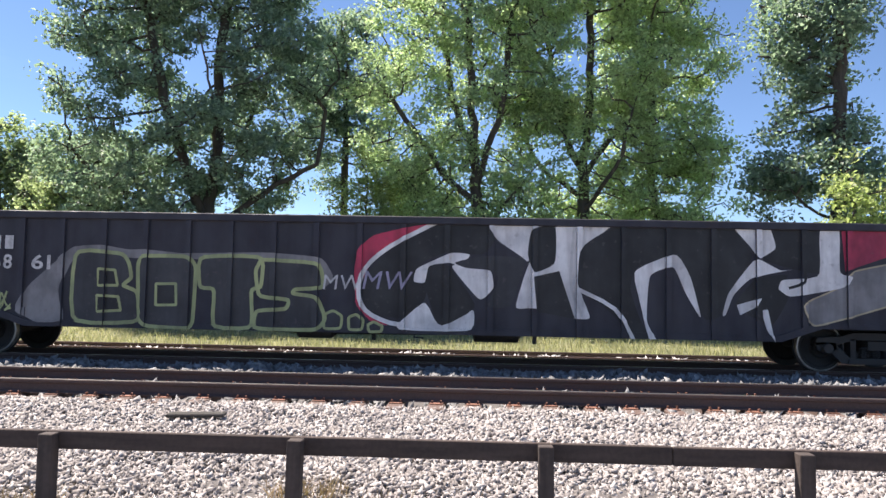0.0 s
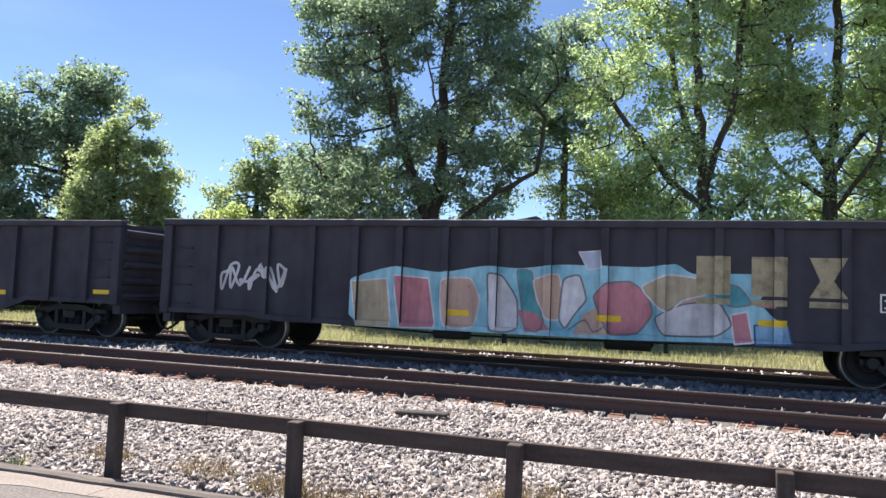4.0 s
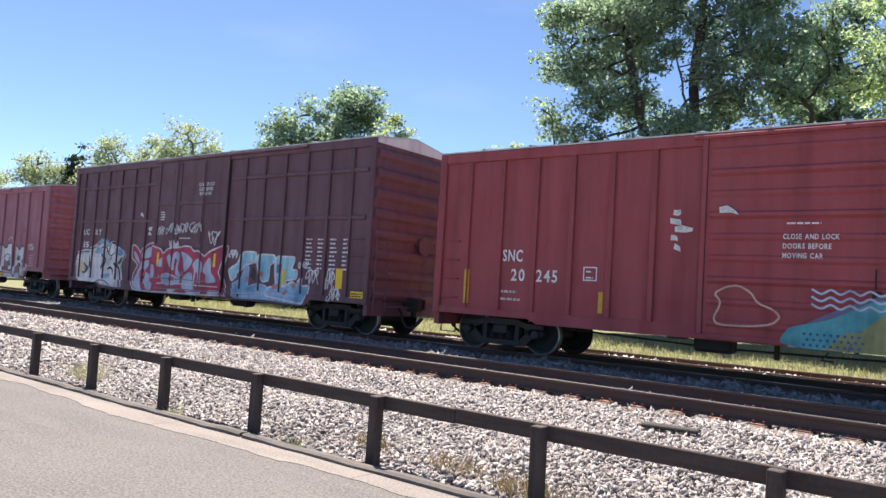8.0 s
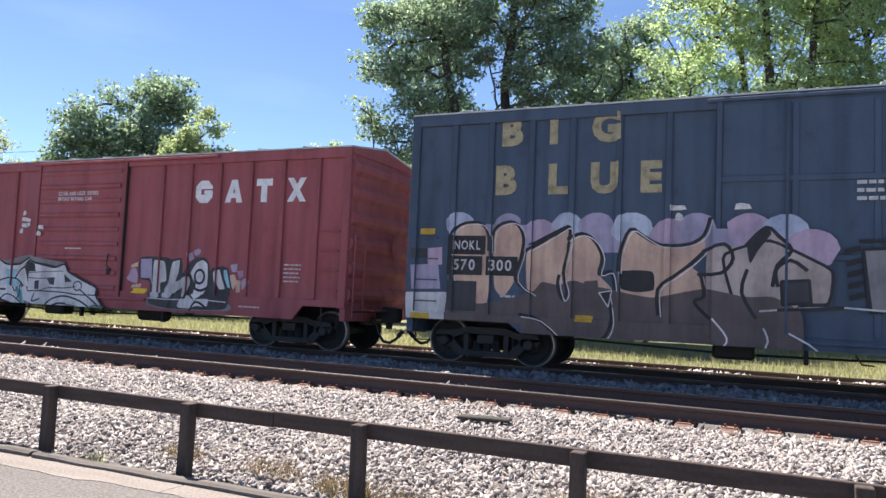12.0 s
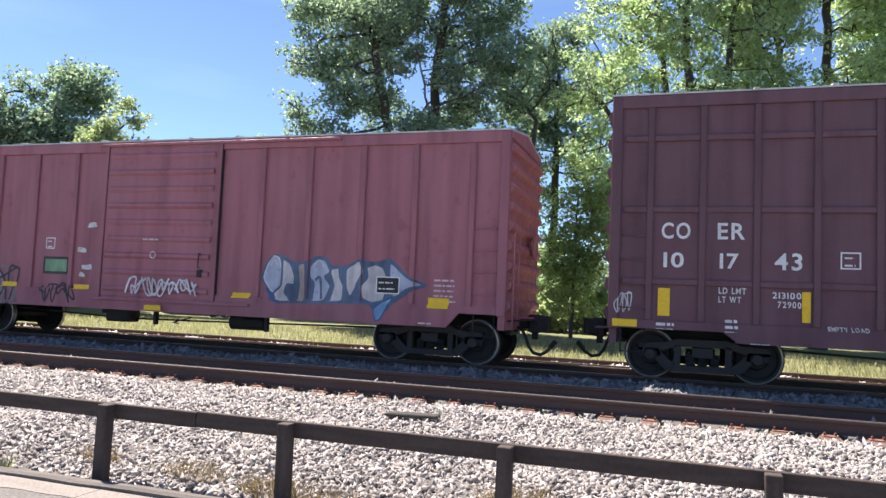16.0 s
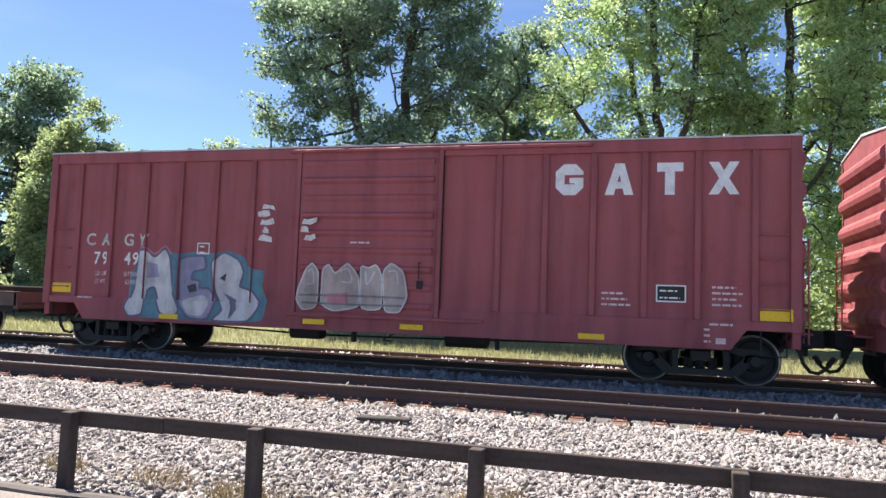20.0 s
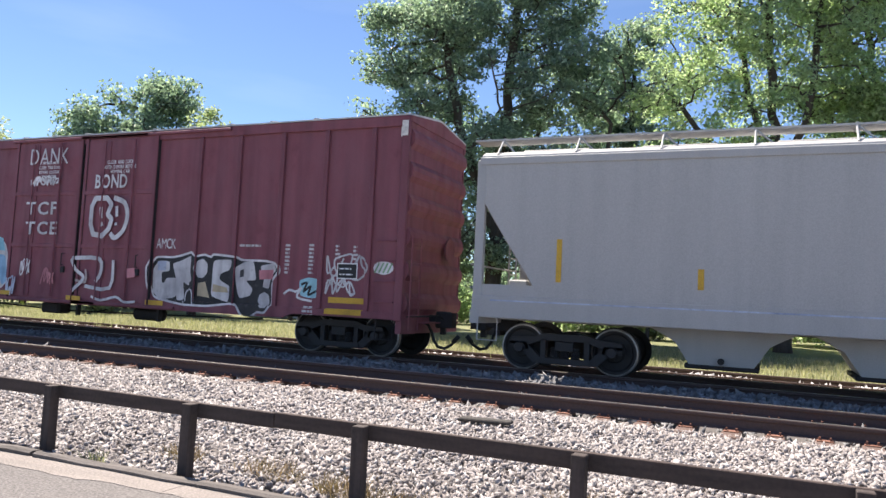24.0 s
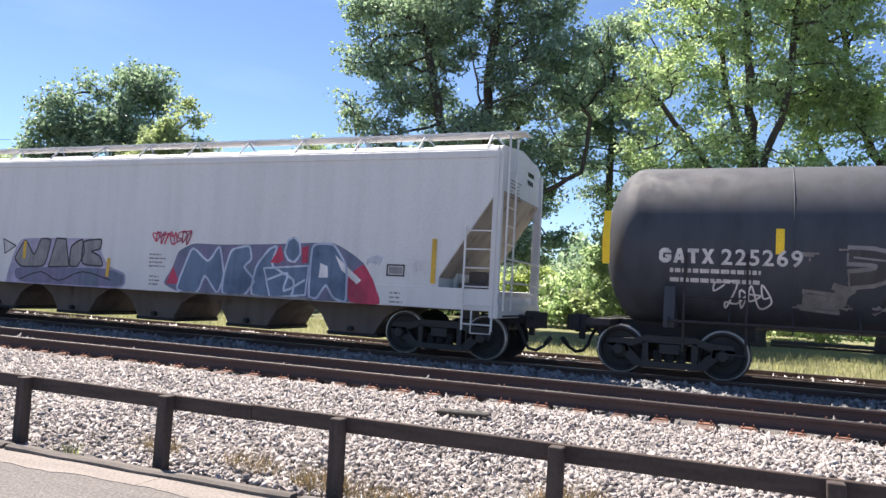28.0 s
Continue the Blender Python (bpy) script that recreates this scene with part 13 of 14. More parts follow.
    sh.form([(4.36, 1.94), (4.95, 1.96), (4.93, 1.75), (4.58, 1.62), (4.58, 1.49), (4.80, 1.38), (4.93, 1.36), (4.92, 0.96), (4.35, 1.10), (4.36, 1.38)], SILVERY, 1.6)
    sh.form([(4.40, 1.38), (4.80, 1.32), (4.85, 1.20), (4.39, 1.21)], SAND, 2)
    sh.form([(4.99, 1.78), (5.26, 1.91), (5.52, 1.94), (5.62, 1.50), (5.32, 1.50), (5.54, 1.31), (5.47, 1.15), (5.16, 1.08), (5.04, 1.45)], SILVERY, 1.7)
    sh.form([(5.15, 1.72), (5.26, 1.75), (5.26, 1.58), (5.15, 1.56)], CHARCOAL, 2.2)
    sh.form([(5.72, 1.84), (6.12, 1.91), (6.18, 1.74), (6.00, 1.53), (5.97, 1.33), (5.80, 1.36), (5.83, 1.57), (5.94, 1.71), (5.73, 1.74)], SILVERY, 1.7)
    sh.form([(5.68, 1.74), (6.12, 1.76), (6.10, 1.55), (5.70, 1.53)], ROSE, 2.3)
    sh.form([(5.68, 1.06), (5.74, 1.21), (5.87, 1.26), (5.99, 1.18), (6.02, 1.02), (5.94, 0.90), (5.79, 0.90)], SILVERY, 1.8)
    sh.stroke([(3.59, 0.87), (3.62, 1.17), (3.81, 1.22), (3.86, 0.89)], 0.03, SILVERY, 1.9)
    sh.form([(6.76, 1.55), (7.00, 1.62), (7.26, 1.59), (7.24, 1.16), (6.80, 1.20)], AQUA, 1)
    sh.stroke([(6.38, 1.24), (6.52, 1.33), (6.70, 1.30), (6.83, 1.38), (6.73, 1.18), (7.11, 1.11)], 0.05, SNOW, 2)
    sh.stroke([(6.83, 1.46), (6.97, 1.50), (6.89, 1.31), (7.07, 1.43), (7.01, 1.24), (7.21, 1.33)], 0.05, INK, 2)
    sh.emit("graffiti", "silver rounded graffiti with dark outline")
    for s, p, w in (("TCF", (-1.94, -0.76, 3.00, 3.32), 0), ("TCE", (-1.90, -0.72, 2.48, 2.80), 0)):
        sh.text(s, p[0], p[2], p[3] - p[2], SILVERY, 0.02, 4, 0.15, width=p[1] - p[0])
    sh.stroke([(0.59, 3.40), (0.47, 3.19), (0.47, 2.76), (0.58, 2.50), (0.89, 2.45), (1.11, 2.64), (1.18, 2.87), (1.03, 3.00), (1.14, 3.24), (0.98, 3.40), (0.59, 3.40)], 0.13, SILVERY, 1.4)
    sh.stroke([(1.23, 3.40), (1.57, 3.28), (1.70, 2.98), (1.61, 2.62), (1.34, 2.41), (1.18, 2.51)], 0.12, SILVERY, 1.4)
    sh.stroke([(0.79, 3.16), (0.82, 2.91)], 0.1, SILVERY, 2)
    sh.stroke([(0.84, 2.77), (0.86, 2.71)], 0.1, SILVERY, 2)
    sh.stroke([(1.33, 3.18), (1.35, 2.95)], 0.09, SILVERY, 2)
    sh.stroke([(1.33, 2.77), (1.34, 2.73)], 0.08, SILVERY, 2)
    sh.stroke([(-0.10, 1.85), (0.08, 1.59), (0.38, 1.39), (-0.00, 1.06)], 0.09, SILVERY, 2)
    sh.stroke([(-0.05, 1.88), (0.87, 1.88), (0.95, 1.52), (0.79, 1.31)], 0.1, SILVERY, 2)
    sh.stroke([(0.45, 1.19), (1.29, 1.17), (1.35, 1.84)], 0.09, SILVERY, 2)
    sh.stroke([(0.43, 1.60), (0.45, 1.29), (0.10, 1.33)], 0.06, TAUPE, 2)
    sh.stroke([(0.69, 0.94), (1.03, 0.86), (1.52, 0.96), (1.79, 0.85), (2.15, 0.87)], 0.06, SNOW, 2)
    sh.form([(1.80, 1.66), (2.06, 1.69), (2.10, 1.47), (1.84, 1.43)], ROSE, 1)
    a, b, c, d = (-1.92, -0.50, 4.32, 4.74)
    sh.text("DANK", a, c, d - c, SILVERY, 0.0, 4, 0.12, width=b - a)
    a, b, c, d = (0.53, 1.61, 3.66, 3.99)
    sh.text("BOND", a, c, d - c, SILVERY, 0.02, 4, 0.12, width=b - a)
    sh.count += 1
    for box, m, sd in (((-1.82, -0.78, 3.75, 4.02), SNOW, 2), ((7.45, 8.16, 1.28, 1.65), SILVERY, 5), ((7.42, 8.49, 1.57, 2.14), SILVERY, 6), ((-7.29, -6.50, 0.80, 1.40), SKY_BLUE, 7), ((-1.97, -1.61, 1.43, 1.82), SNOW, 8), ((-1.16, -0.67, 1.18, 1.60), ROSE, 9), ((-8.48, -7.82, 3.31, 3.94), ROSE, 10), ((-2.48, -2.12, 0.83, 1.36), PALE_BLUE, 11)):
        a, b, c, d = box
        sh.scrawl(a, c, b - a, d - c, m, 2000 + sd, 0.04 if sd != 3 else 0.14, 4)
    a, b, c, d = (2.60, 3.21, 2.18, 2.42)
    sh.text("AMCK", a, c, 0.24, SNOW, 0.0, 5, 0.06, width=b - a)
    x, z = (8.82, 1.87)
    sh.disc(x, z, 0.24, 0.14, SNOW, 4)
    for k in range(4):
        sh.stroke([(x - 0.2 + 0.1 * k, z - 0.1), (x - 0.1 + 0.1 * k, z + 0.1)], 0.035, GREEN_SPRAY, 5)
    sh.emit("tag", "white sprayed tags over the doors")
    x, z = (-8.13, 2.32)
    number(sh, [("NO", x, z, 0.26, 0.52), ("KL", x + 0.95, z, 0.26, 0.48)])
    x, z = (-8.22, 1.76)
    number(sh, [("600", x, z, 0.26, 0.62), ("059", x + 1.0, z, 0.26, 0.58)])
    x, z = (0.90, 4.26)
    number(sh, [("CLOSE AND LOCK", x, z, 0.085, 0.9), ("BOTH DOORS BEFORE", x - 0.1, z - 0.12, 0.085, 1.08), ("MOVING CAR", x + 0.13, z - 0.24, 0.085, 0.65)])
    x, z = (-1.43, 4.31)
    number(sh, [("IMPORTANT", x, z, 0.08, 0.54), ("CLOSE THIS DOOR", x - 0.14, z - 0.12, 0.08, 0.84), ("BEFORE CLOSING", x - 0.12, z - 0.24, 0.08, 0.78), ("MAIN DOOR", x, z - 0.36, 0.08, 0.54)])
    for q, w, n in (((5.09, 2.26), 0.8, 1), ((6.35, 2.28), 0.16, 8), ((6.97, 2.29), 0.16, 8), ((7.64, 2.28), 0.12, 4), ((8.08, 2.27), 0.12, 4), ((6.91, 0.95), 0.3, 3)):
        sh.bars(q[0], q[1], w, n, WHITE_OLD, 0.05, 0.085, n)
    x, z = (9.07, 4.61)
    sh.rect(x, x + 0.2, z, z + 0.32, PAPER, 5)
    sh.emit("small_print", "rows of small stencilled print")
    plate_panel(sh, *(-5.67, 2.05), 0.28, 0.28)
    plate_panel(sh, *(7.71, 1.61), 0.5, 0.34, True)
    reflectors(sh, [(7.53, 1.10), (7.48, 0.86), (-8.30, 1.17), (-8.40, 0.91)], YELLOW_OLD, 0.9, 0.12)
    reflectors(sh, [(-0.18, 0.82), (-2.79, 0.86), (2.49, 0.82), (-5.68, 0.92), (-6.52, 1.07)], YELLOW_OLD, 0.5, 0.11)
    # car 21
    car, sh, half = CONSIST[21]
    sh.steps = []
    for x0, x1 in ((4.68, 5.7), (5.82, 6.72)):
        part("end_panel", Solid().box(x0, x1, -1.47, -1.42, 1.0, 3.62, 0.01).mesh("end_panel", RUST_TAN), car, label="rust-eaten tan side panel")
    for z in (1.85, 2.75):
        part("end_rib", Solid().box(4.67, 6.75, -1.56, -1.47, z - 0.09, z + 0.09, 0.015).mesh("end_rib", TAN_BAR), car)
        part("end_rib", Solid().box(-6.85, -6.08, -1.56, -1.42, z - 0.09, z + 0.09, 0.015).mesh("end_rib", COAL_GON), car)
        part("end_rib", Solid().box(-5.92, -4.56, -1.54, -1.42, z - 0.09, z + 0.09, 0.015).mesh("end_rib", COAL_GON), car)
    part("end_post", Solid().box(5.69, 5.83, -1.575, -1.47, 0.98, 3.62, 0.015).mesh("end_post", TAN_BAR), car)
    x, z = (-5.65, 2.44)
    sh.bars(x, z, 0.75, 1, WHITE_OLD, 0.18)
    for q, w, n in (((-2.97, 1.20), 0.25, 1), ((-0.96, 1.16), 0.25, 1), ((0.97, 1.14), 0.25, 1), ((-5.26, 1.25), 0.2, 1)):
        sh.bars(q[0], q[1], w, n, WHITE, 0.08, 0.1, n)
    sh.bars(*(4.02, 2.74), 0.16, 6, WHITE_OLD, 0.025, 0.06, 3)
    sh.emit("small_print", "faded white marks and print")
    for q, h in (((-5.73, 1.19), 0.6), ((-2.77, 1.18), 0.38), ((0.01, 1.15), 0.42), ((3.01, 1.17), 0.45), ((5.2, 1.15), 0.5)):
        sh.rect(q[0], q[0] + 0.1, q[1], q[1] + h, YELLOW_OLD, 30 if q[0] > 4.6 else 6)
    sh.emit("reflector", "upright amber reflective strip")
    x, z = (0.07, 1.83)
    sh.ring(x, z, 0.2, 0.24, 0.05, GREY_SPRAY, 5)
    x, z = (3.10, 1.69)
    sh.ring(x, z, 0.17, 0.15, 0.04, ROSE, 5)
    sh.emit("emblem", "faded round marks")
    a, b, c, d = (3.88, 4.39, 1.25, 1.58)
    sh.outline_box(a, b, c, d, 0.02, PINKISH, 5)
    sh.emit("plate_panel", "thin outlined panel")
    # car 22
    car, sh, half, r, zc = CONSIST[22]
    x, z = (-7.04, 2.07)
    four_marks(sh, x, x + 0.9, z - 0.04, z + 0.21, WHITE_OLD, 0.41, False)
    sh.text("225269", x + 1.02, z - 0.04, 0.25, WHITE_OLD, 0.02, 5, width=1.25)
    x, z = (4.27, 2.07)
    sh.text("AAR ST-470", x, z, 0.11, WHITE_OLD, 0.0, 5, width=0.72)
    x, z = (4.28, 1.91)
    sh.text("SR-8754 FRA AIP", x, z, 0.1, WHITE_OLD, 0.0, 5, width=1.1)
    x, z = (-6.86, 1.87)
    sh.bars(x, z, 1.9, 2, WHITE_OLD, 0.07, 0.16, 4)
    x, z = (0.94, 1.84)
    sh.bars(x, z, 0.7, 4, WHITE_OLD, 0.03, 0.07, 6)
    sh.bars(x + 2.6, z + 0.05, 0.9, 3, WHITE_OLD, 0.03, 0.07, 7)
    x, z = (6.02, 2.11)
    sh.outline_box(x, x + 1.05, z, z + 0.52, 0.02, WHITE_OLD, 5)
    for k in range(4):
        sh.bars(x + 0.05 + 0.26 * k, z + 0.42, 0.2, 5, WHITE_OLD, 0.035, 0.08, 20 + k)
    wrap_emit(sh, "lettering", r, zc, "white stencilled lettering")
    for q, h in (((-8.03, 1.98), 0.95), ((-5.18, 2.22), 0.42), ((-2.15, 2.22), 0.42), ((1.36, 2.20), 0.45), ((4.41, 2.18), 0.52), ((7.14, 2.01), 0.9)):
        sh.rect(q[0], q[0] + 0.13, q[1], q[1] + h * 0.5, YELLOW, 5), sh.rect(q[0], q[0] + 0.13, q[1] + h * 0.5, q[1] + h, YELLOW, 5)
    wrap_emit(sh, "reflector", r, zc, "upright yellow reflective strip")
    a, b, c, d = (-4.77, -1.03, 1.31, 2.36)
    sh.piece(a, b, c, d, [GREY_SPRAY, CHARCOAL, GREY_SPRAY], GREY_SPRAY, 221, 6, None, None, 0.36, 0.0, False)
    wrap_emit(sh, "graffiti", r, zc, "faint grey graffiti")
    x, z = (2.00, 1.95)
    sh.text("EMON", x, z, 0.26, SNOW, 0.02, 5, 0.03, lean=0.15, width=1.05)
    x, z = (-1.29, 1.75)
    sh.text("HC", x, z, 0.4, PALE_BLUE, 0.0, 5, 0.3, width=0.75)
    for box, m, sd in (((-0.82, -0.07, 1.40, 1.71), GREEN_SPRAY, 1), ((1.80, 3.74, 1.50, 1.90), SILVERY, 2), ((2.79, 4.29, 1.24, 1.54), SILVERY, 3), ((4.22, 4.96, 1.57, 1.94), GREY_SPRAY, 4), ((5.24, 5.59, 1.52, 1.76), SILVERY, 5), ((-6.13, -5.21, 1.28, 1.75), SNOW, 6)):
        a, b, c, d = box
        sh.scrawl(a, c, b - a, d - c, m, 2200 + sd, 0.03, 4)
    wrap_emit(sh, "tag", r, zc, "white sprayed tags")
    # car 23
    car, sh, half = CONSIST[23]
    sh.form([(1.12, 1.16), (1.38, 1.57), (1.50, 1.93), (1.93, 2.12), (2.71, 2.10), (4.18, 2.15), (5.06, 2.20), (5.60, 2.21), (5.99, 2.03), (6.33, 1.81), (6.57, 1.47), (6.80, 0.97), (5.98, 1.00), (4.10, 0.97), (1.64, 0.97)], VIOLET, 0.5)
    sh.form([(1.22, 1.16), (1.38, 1.57), (1.62, 1.18)], CRIMSON, 0.8)
    sh.form([(5.94, 1.51), (6.33, 1.81), (6.57, 1.47), (6.80, 0.97), (6.02, 0.98)], CRIMSON, 0.8)
    sh.form([(1.49, 1.01), (1.89, 2.07), (2.38, 1.68), (2.67, 2.12), (2.85, 1.39), (2.70, 0.98), (2.31, 1.44), (2.15, 0.98)], SLATE, 1.2, PALE_BLUE, 0.05)
    sh.form([(2.81, 1.00), (2.84, 1.50), (2.99, 2.01), (3.48, 2.11), (3.56, 1.80), (3.34, 1.63), (3.69, 1.34), (3.42, 0.98)], SLATE, 1.3, PALE_BLUE, 0.05)
    sh.form([(3.57, 0.99), (3.67, 1.65), (4.00, 2.05), (4.21, 2.12), (4.06, 1.68), (4.70, 1.40), (4.65, 1.00)], SLATE, 1.4, PALE_BLUE, 0.05)
    sh.form([(3.89, 1.62), (5.02, 1.71), (4.98, 1.09), (4.10, 0.99)], SLATE, 1.5, PALE_BLUE, 0.04)
    sh.form([(4.39, 1.97), (4.46, 2.24), (4.61, 2.31), (4.76, 2.20), (4.80, 1.95), (4.66, 1.77), (4.50, 1.81)], SLATE, 1.6, PALE_BLUE, 0.05)
    sh.form([(5.06, 1.04), (5.06, 2.18), (5.61, 2.19), (5.94, 1.73), (5.98, 0.97), (5.66, 1.06), (5.47, 1.35), (5.27, 1.03)], SLATE, 1.7, PALE_BLUE, 0.05)
    sh.form([(5.30, 1.78), (5.48, 1.71), (5.50, 1.48), (5.28, 1.47)], SNOW, 2.2)
    sh.form([(5.65, 1.95), (6.29, 1.46), (6.20, 1.37), (5.81, 1.65)], SNOW, 1.9)
    sh.stroke([(3.98, 1.36), (4.50, 1.53), (4.44, 1.15), (4.94, 1.40)], 0.05, PALE_BLUE, 2.3)
    sh.form([(4.28, 2.13), (4.39, 1.82), (4.26, 1.74), (4.04, 1.74)], CRIMSON, 2)
    sh.form([(4.81, 2.09), (4.99, 2.14), (4.99, 1.77), (4.85, 1.76)], CRIMSON, 2)
    sh.stroke([(1.64, 0.98), (2.81, 0.98), (4.10, 0.99), (5.15, 1.00)], 0.08, GREY_SPRAY, 2.4)
    sh.emit("graffiti", "slate blue graffiti with red edge")
    sh.form([(-4.07, 0.92), (-3.85, 1.74), (-3.62, 2.12), (-2.19, 2.15), (-0.83, 2.16), (-0.87, 1.86), (-0.60, 1.50), (-0.01, 1.35), (-0.00, 0.98), (-3.50, 0.93)], LILAC, 0.5)
    sh.form([(-3.81, 1.38), (-0.62, 1.45), (-0.06, 1.31), (-0.05, 1.02), (-3.63, 0.99)], VIOLET, 0.8)
    sh.form([(-3.81, 1.60), (-3.46, 2.12), (-3.10, 1.67), (-2.91, 2.13), (-2.54, 2.12), (-2.70, 1.42), (-3.56, 1.39)], GREY_SPRAY, 1, INK, 0.04)
    sh.form([(-2.58, 1.42), (-2.37, 2.14), (-2.05, 2.13), (-1.87, 1.45)], GREY_SPRAY, 1.1, INK, 0.04)
    sh.form([(-1.87, 1.45), (-1.87, 1.96), (-1.49, 2.16), (-1.39, 1.81), (-1.58, 1.46)], GREY_SPRAY, 1.2, INK, 0.04)
    sh.form([(-1.47, 1.51), (-1.48, 2.10), (-0.85, 2.16), (-0.89, 1.90), (-1.20, 1.85), (-0.88, 1.74), (-0.74, 1.49)], GREY_SPRAY, 1.3, INK, 0.04)
    sh.form([(-4.26, 2.09), (-3.78, 1.92), (-4.17, 1.71)], SILVERY, 0.9, INK, 0.03)
    sh.stroke([(-3.52, 1.08), (-2.81, 1.29), (-2.18, 1.09), (-1.40, 1.34), (-0.48, 1.17)], 0.03, INK, 1.8)
    sh.emit("graffiti", "violet-grey graffiti")
    a, b, c, d = (0.71, 1.85, 2.07, 2.38)
    sh.scrawl(a, c, b - a, d - c, CRIMSON, 233, 0.03, 4)
    sh.scrawl(*(6.41, 1.77), 0.35, 0.2, PALE_BLUE, 234, 0.015, 4)
    sh.scrawl(*(7.41, 1.52), 0.35, 0.5, SILVERY, 235, 0.015, 4)
    sh.emit("tag", "small sprayed tags")
    for q, w, n in (((0.66, 1.81), 0.5, 4), ((0.71, 1.30), 0.35, 3), ((6.96, 1.22), 0.3, 4)):
        sh.bars(q[0], q[1], w, n, GREY_SPRAY, 0.035, 0.09, n)
    x, z = (6.86, 1.57)
    sh.outline_box(x, x + 0.4, z, z + 0.24, 0.03, CHARCOAL, 5), sh.rect(x + 0.05, x + 0.35, z + 0.05, z + 0.19, GREY_SPRAY, 4)
    sh.emit("small_print", "small grey print and panel")
    for q, h in (((7.83, 1.46), 0.88), ((-0.64, 1.25), 0.45), ((-3.5, 1.6), 0.45), ((-7.8, 1.6), 0.85)):
        sh.rect(q[0], q[0] + 0.1, q[1], q[1] + h, YELLOW_OLD, 5)
    sh.emit("reflector", "upright amber reflective strip")


paint_all()


# ---- ties and ballast stones ----
def ties():
    tie = Solid().box(-0.115, 0.115, -1.3, 1.3, -0.38, -0.2, 0.012).mesh("tie", TIE_WOOD)
    plate = Solid().box(-0.09, 0.09, -0.18, 0.18, -0.2, -0.186, 0.004)
    for a in (-0.06, 0.06):
        for b in (-0.11, 0.11):
            plate.box(a - 0.012, a + 0.012, b - 0.016, b + 0.016, -0.19, -0.15)
    plate = plate.mesh("tie_plate", PLATE_RUST)
    for t, lo, hi in ((near_track, -46, 16), (far_track, -36, 16)):
        n = int((hi - lo) / 0.53)
        for k in range(n):
            rng = random.Random(k)
            o = part("tie", tie, t, (lo + 0.53 * k + rng.uniform(-0.03, 0.03), rng.uniform(-0.06, 0.06), rng.uniform(-0.006, 0.006)), rot=(0, 0, rng.uniform(-0.8, 0.8)))
            for y in (-0.753, 0.753):
                part("tie_plate", plate, o, (0, y, 0))


ties()


def stones(name, label, n, x_of, y_of, size, material, seed, sink=0.3, lift=0.0):
    """Broken stones lying close together on the bed, one joined mesh."""
    rng = np.random.default_rng(seed)
    base = np.array([(1, 0, 0), (-0.5, 0.87, 0), (-0.5, -0.87, 0), (0, 0, 1), (0, 0, -1)], float)
    tri = np.array([(0, 1, 3), (1, 2, 3), (2, 0, 3), (1, 0, 4), (2, 1, 4), (0, 2, 4)])
    kinds = [(base * rng.uniform(0.85, 1.3, (5, 1)) + np.clip(rng.normal(size=(5, 3)), -1.5, 1.5) * 0.24) * np.array([[1.45, 1.05, 0.75]]) for _ in range(60)]
    x, y = x_of(rng, n), y_of(rng, n)
    z = np.array([ground_z(v) for v in y])
    z += 0.03 * np.sin(x * 1.9 + y * 2.3) * np.sin(y * 3.1 + 1) + lift + rng.uniform(-0.012, 0.022, n)
    s = size * np.clip(rng.lognormal(0, 0.32, n), 0.5, 1.7)
    q = rng.normal(size=(n, 4))
    q /= np.linalg.norm(q, axis=1)[:, None]
    a, b, c, d = q.T
    R = np.stack([np.stack([a * a + b * b - c * c - d * d, 2 * (b * c - a * d), 2 * (b * d + a * c)], -1), np.stack([2 * (b * c + a * d), a * a - b * b + c * c - d * d, 2 * (c * d - a * b)], -1), np.stack([2 * (b * d - a * c), 2 * (c * d + a * b), a * a - b * b - c * c + d * d], -1)], 1)
    K = np.array(kinds)[rng.integers(0, 60, n)]
    V = np.einsum("nij,nkj->nki", R, K) * s[:, None, None]
    V += np.stack([x, y, z + s * sink], 1)[:, None, :]
    F = (tri[None] + (np.arange(n) * 5)[:, None, None]).reshape(-1)
    me = bpy.data.meshes.new(name)
    me.vertices.add(n * 5)
    me.vertices.foreach_set("co", V.ravel())
    me.loops.add(len(F))
    me.loops.foreach_set("vertex_index", F.astype(np.int32))
    me.polygons.add(n * 6)
    me.polygons.foreach_set("loop_start", np.arange(0, len(F), 3, dtype=np.int32))
    me.update(calc_edges=True)
    me.materials.append(material)
    return tagged(new(name, me), label, "gravel", kind="stuff")


stones("ballast_stones", "pale grey and pinkish crushed stone ballast", 114000, lambda r, n: r.uniform(-13, 6.5, n), lambda r, n: 5.4 + 4.4 * r.random(n) ** 0.95, 0.0232, STONES, 1)
stones("ballast_stones", "pale crushed stone ballast along the fence", 36000, lambda r, n: r.uniform(-29, -13, n), lambda r, n: r.uniform(5.4, 9.8, n), 0.033, STONES, 7)
stones("ballast_stones", "pale crushed stone ballast further along", 14000, lambda r, n: -29 - 42 * r.random(n) ** 1.6, lambda r, n: r.uniform(5.4, 9.9, n), 0.055, STONES, 2)
stones("ballast_stones", "grey ballast between the rails", 25000, lambda r, n: r.uniform(-44, 12, n), lambda r, n: r.uniform(9.9, 16.3, n), 0.045, STONES_DARK, 3, lift=-0.02)
stones("ballast_stones", "pale gravel margin behind the train", 17000, lambda r, n: r.uniform(-46, 15, n), lambda r, n: 16.3 + 3.9 * r.random(n) ** 1.1, 0.05, PALE_STONES, 4, lift=0.01)

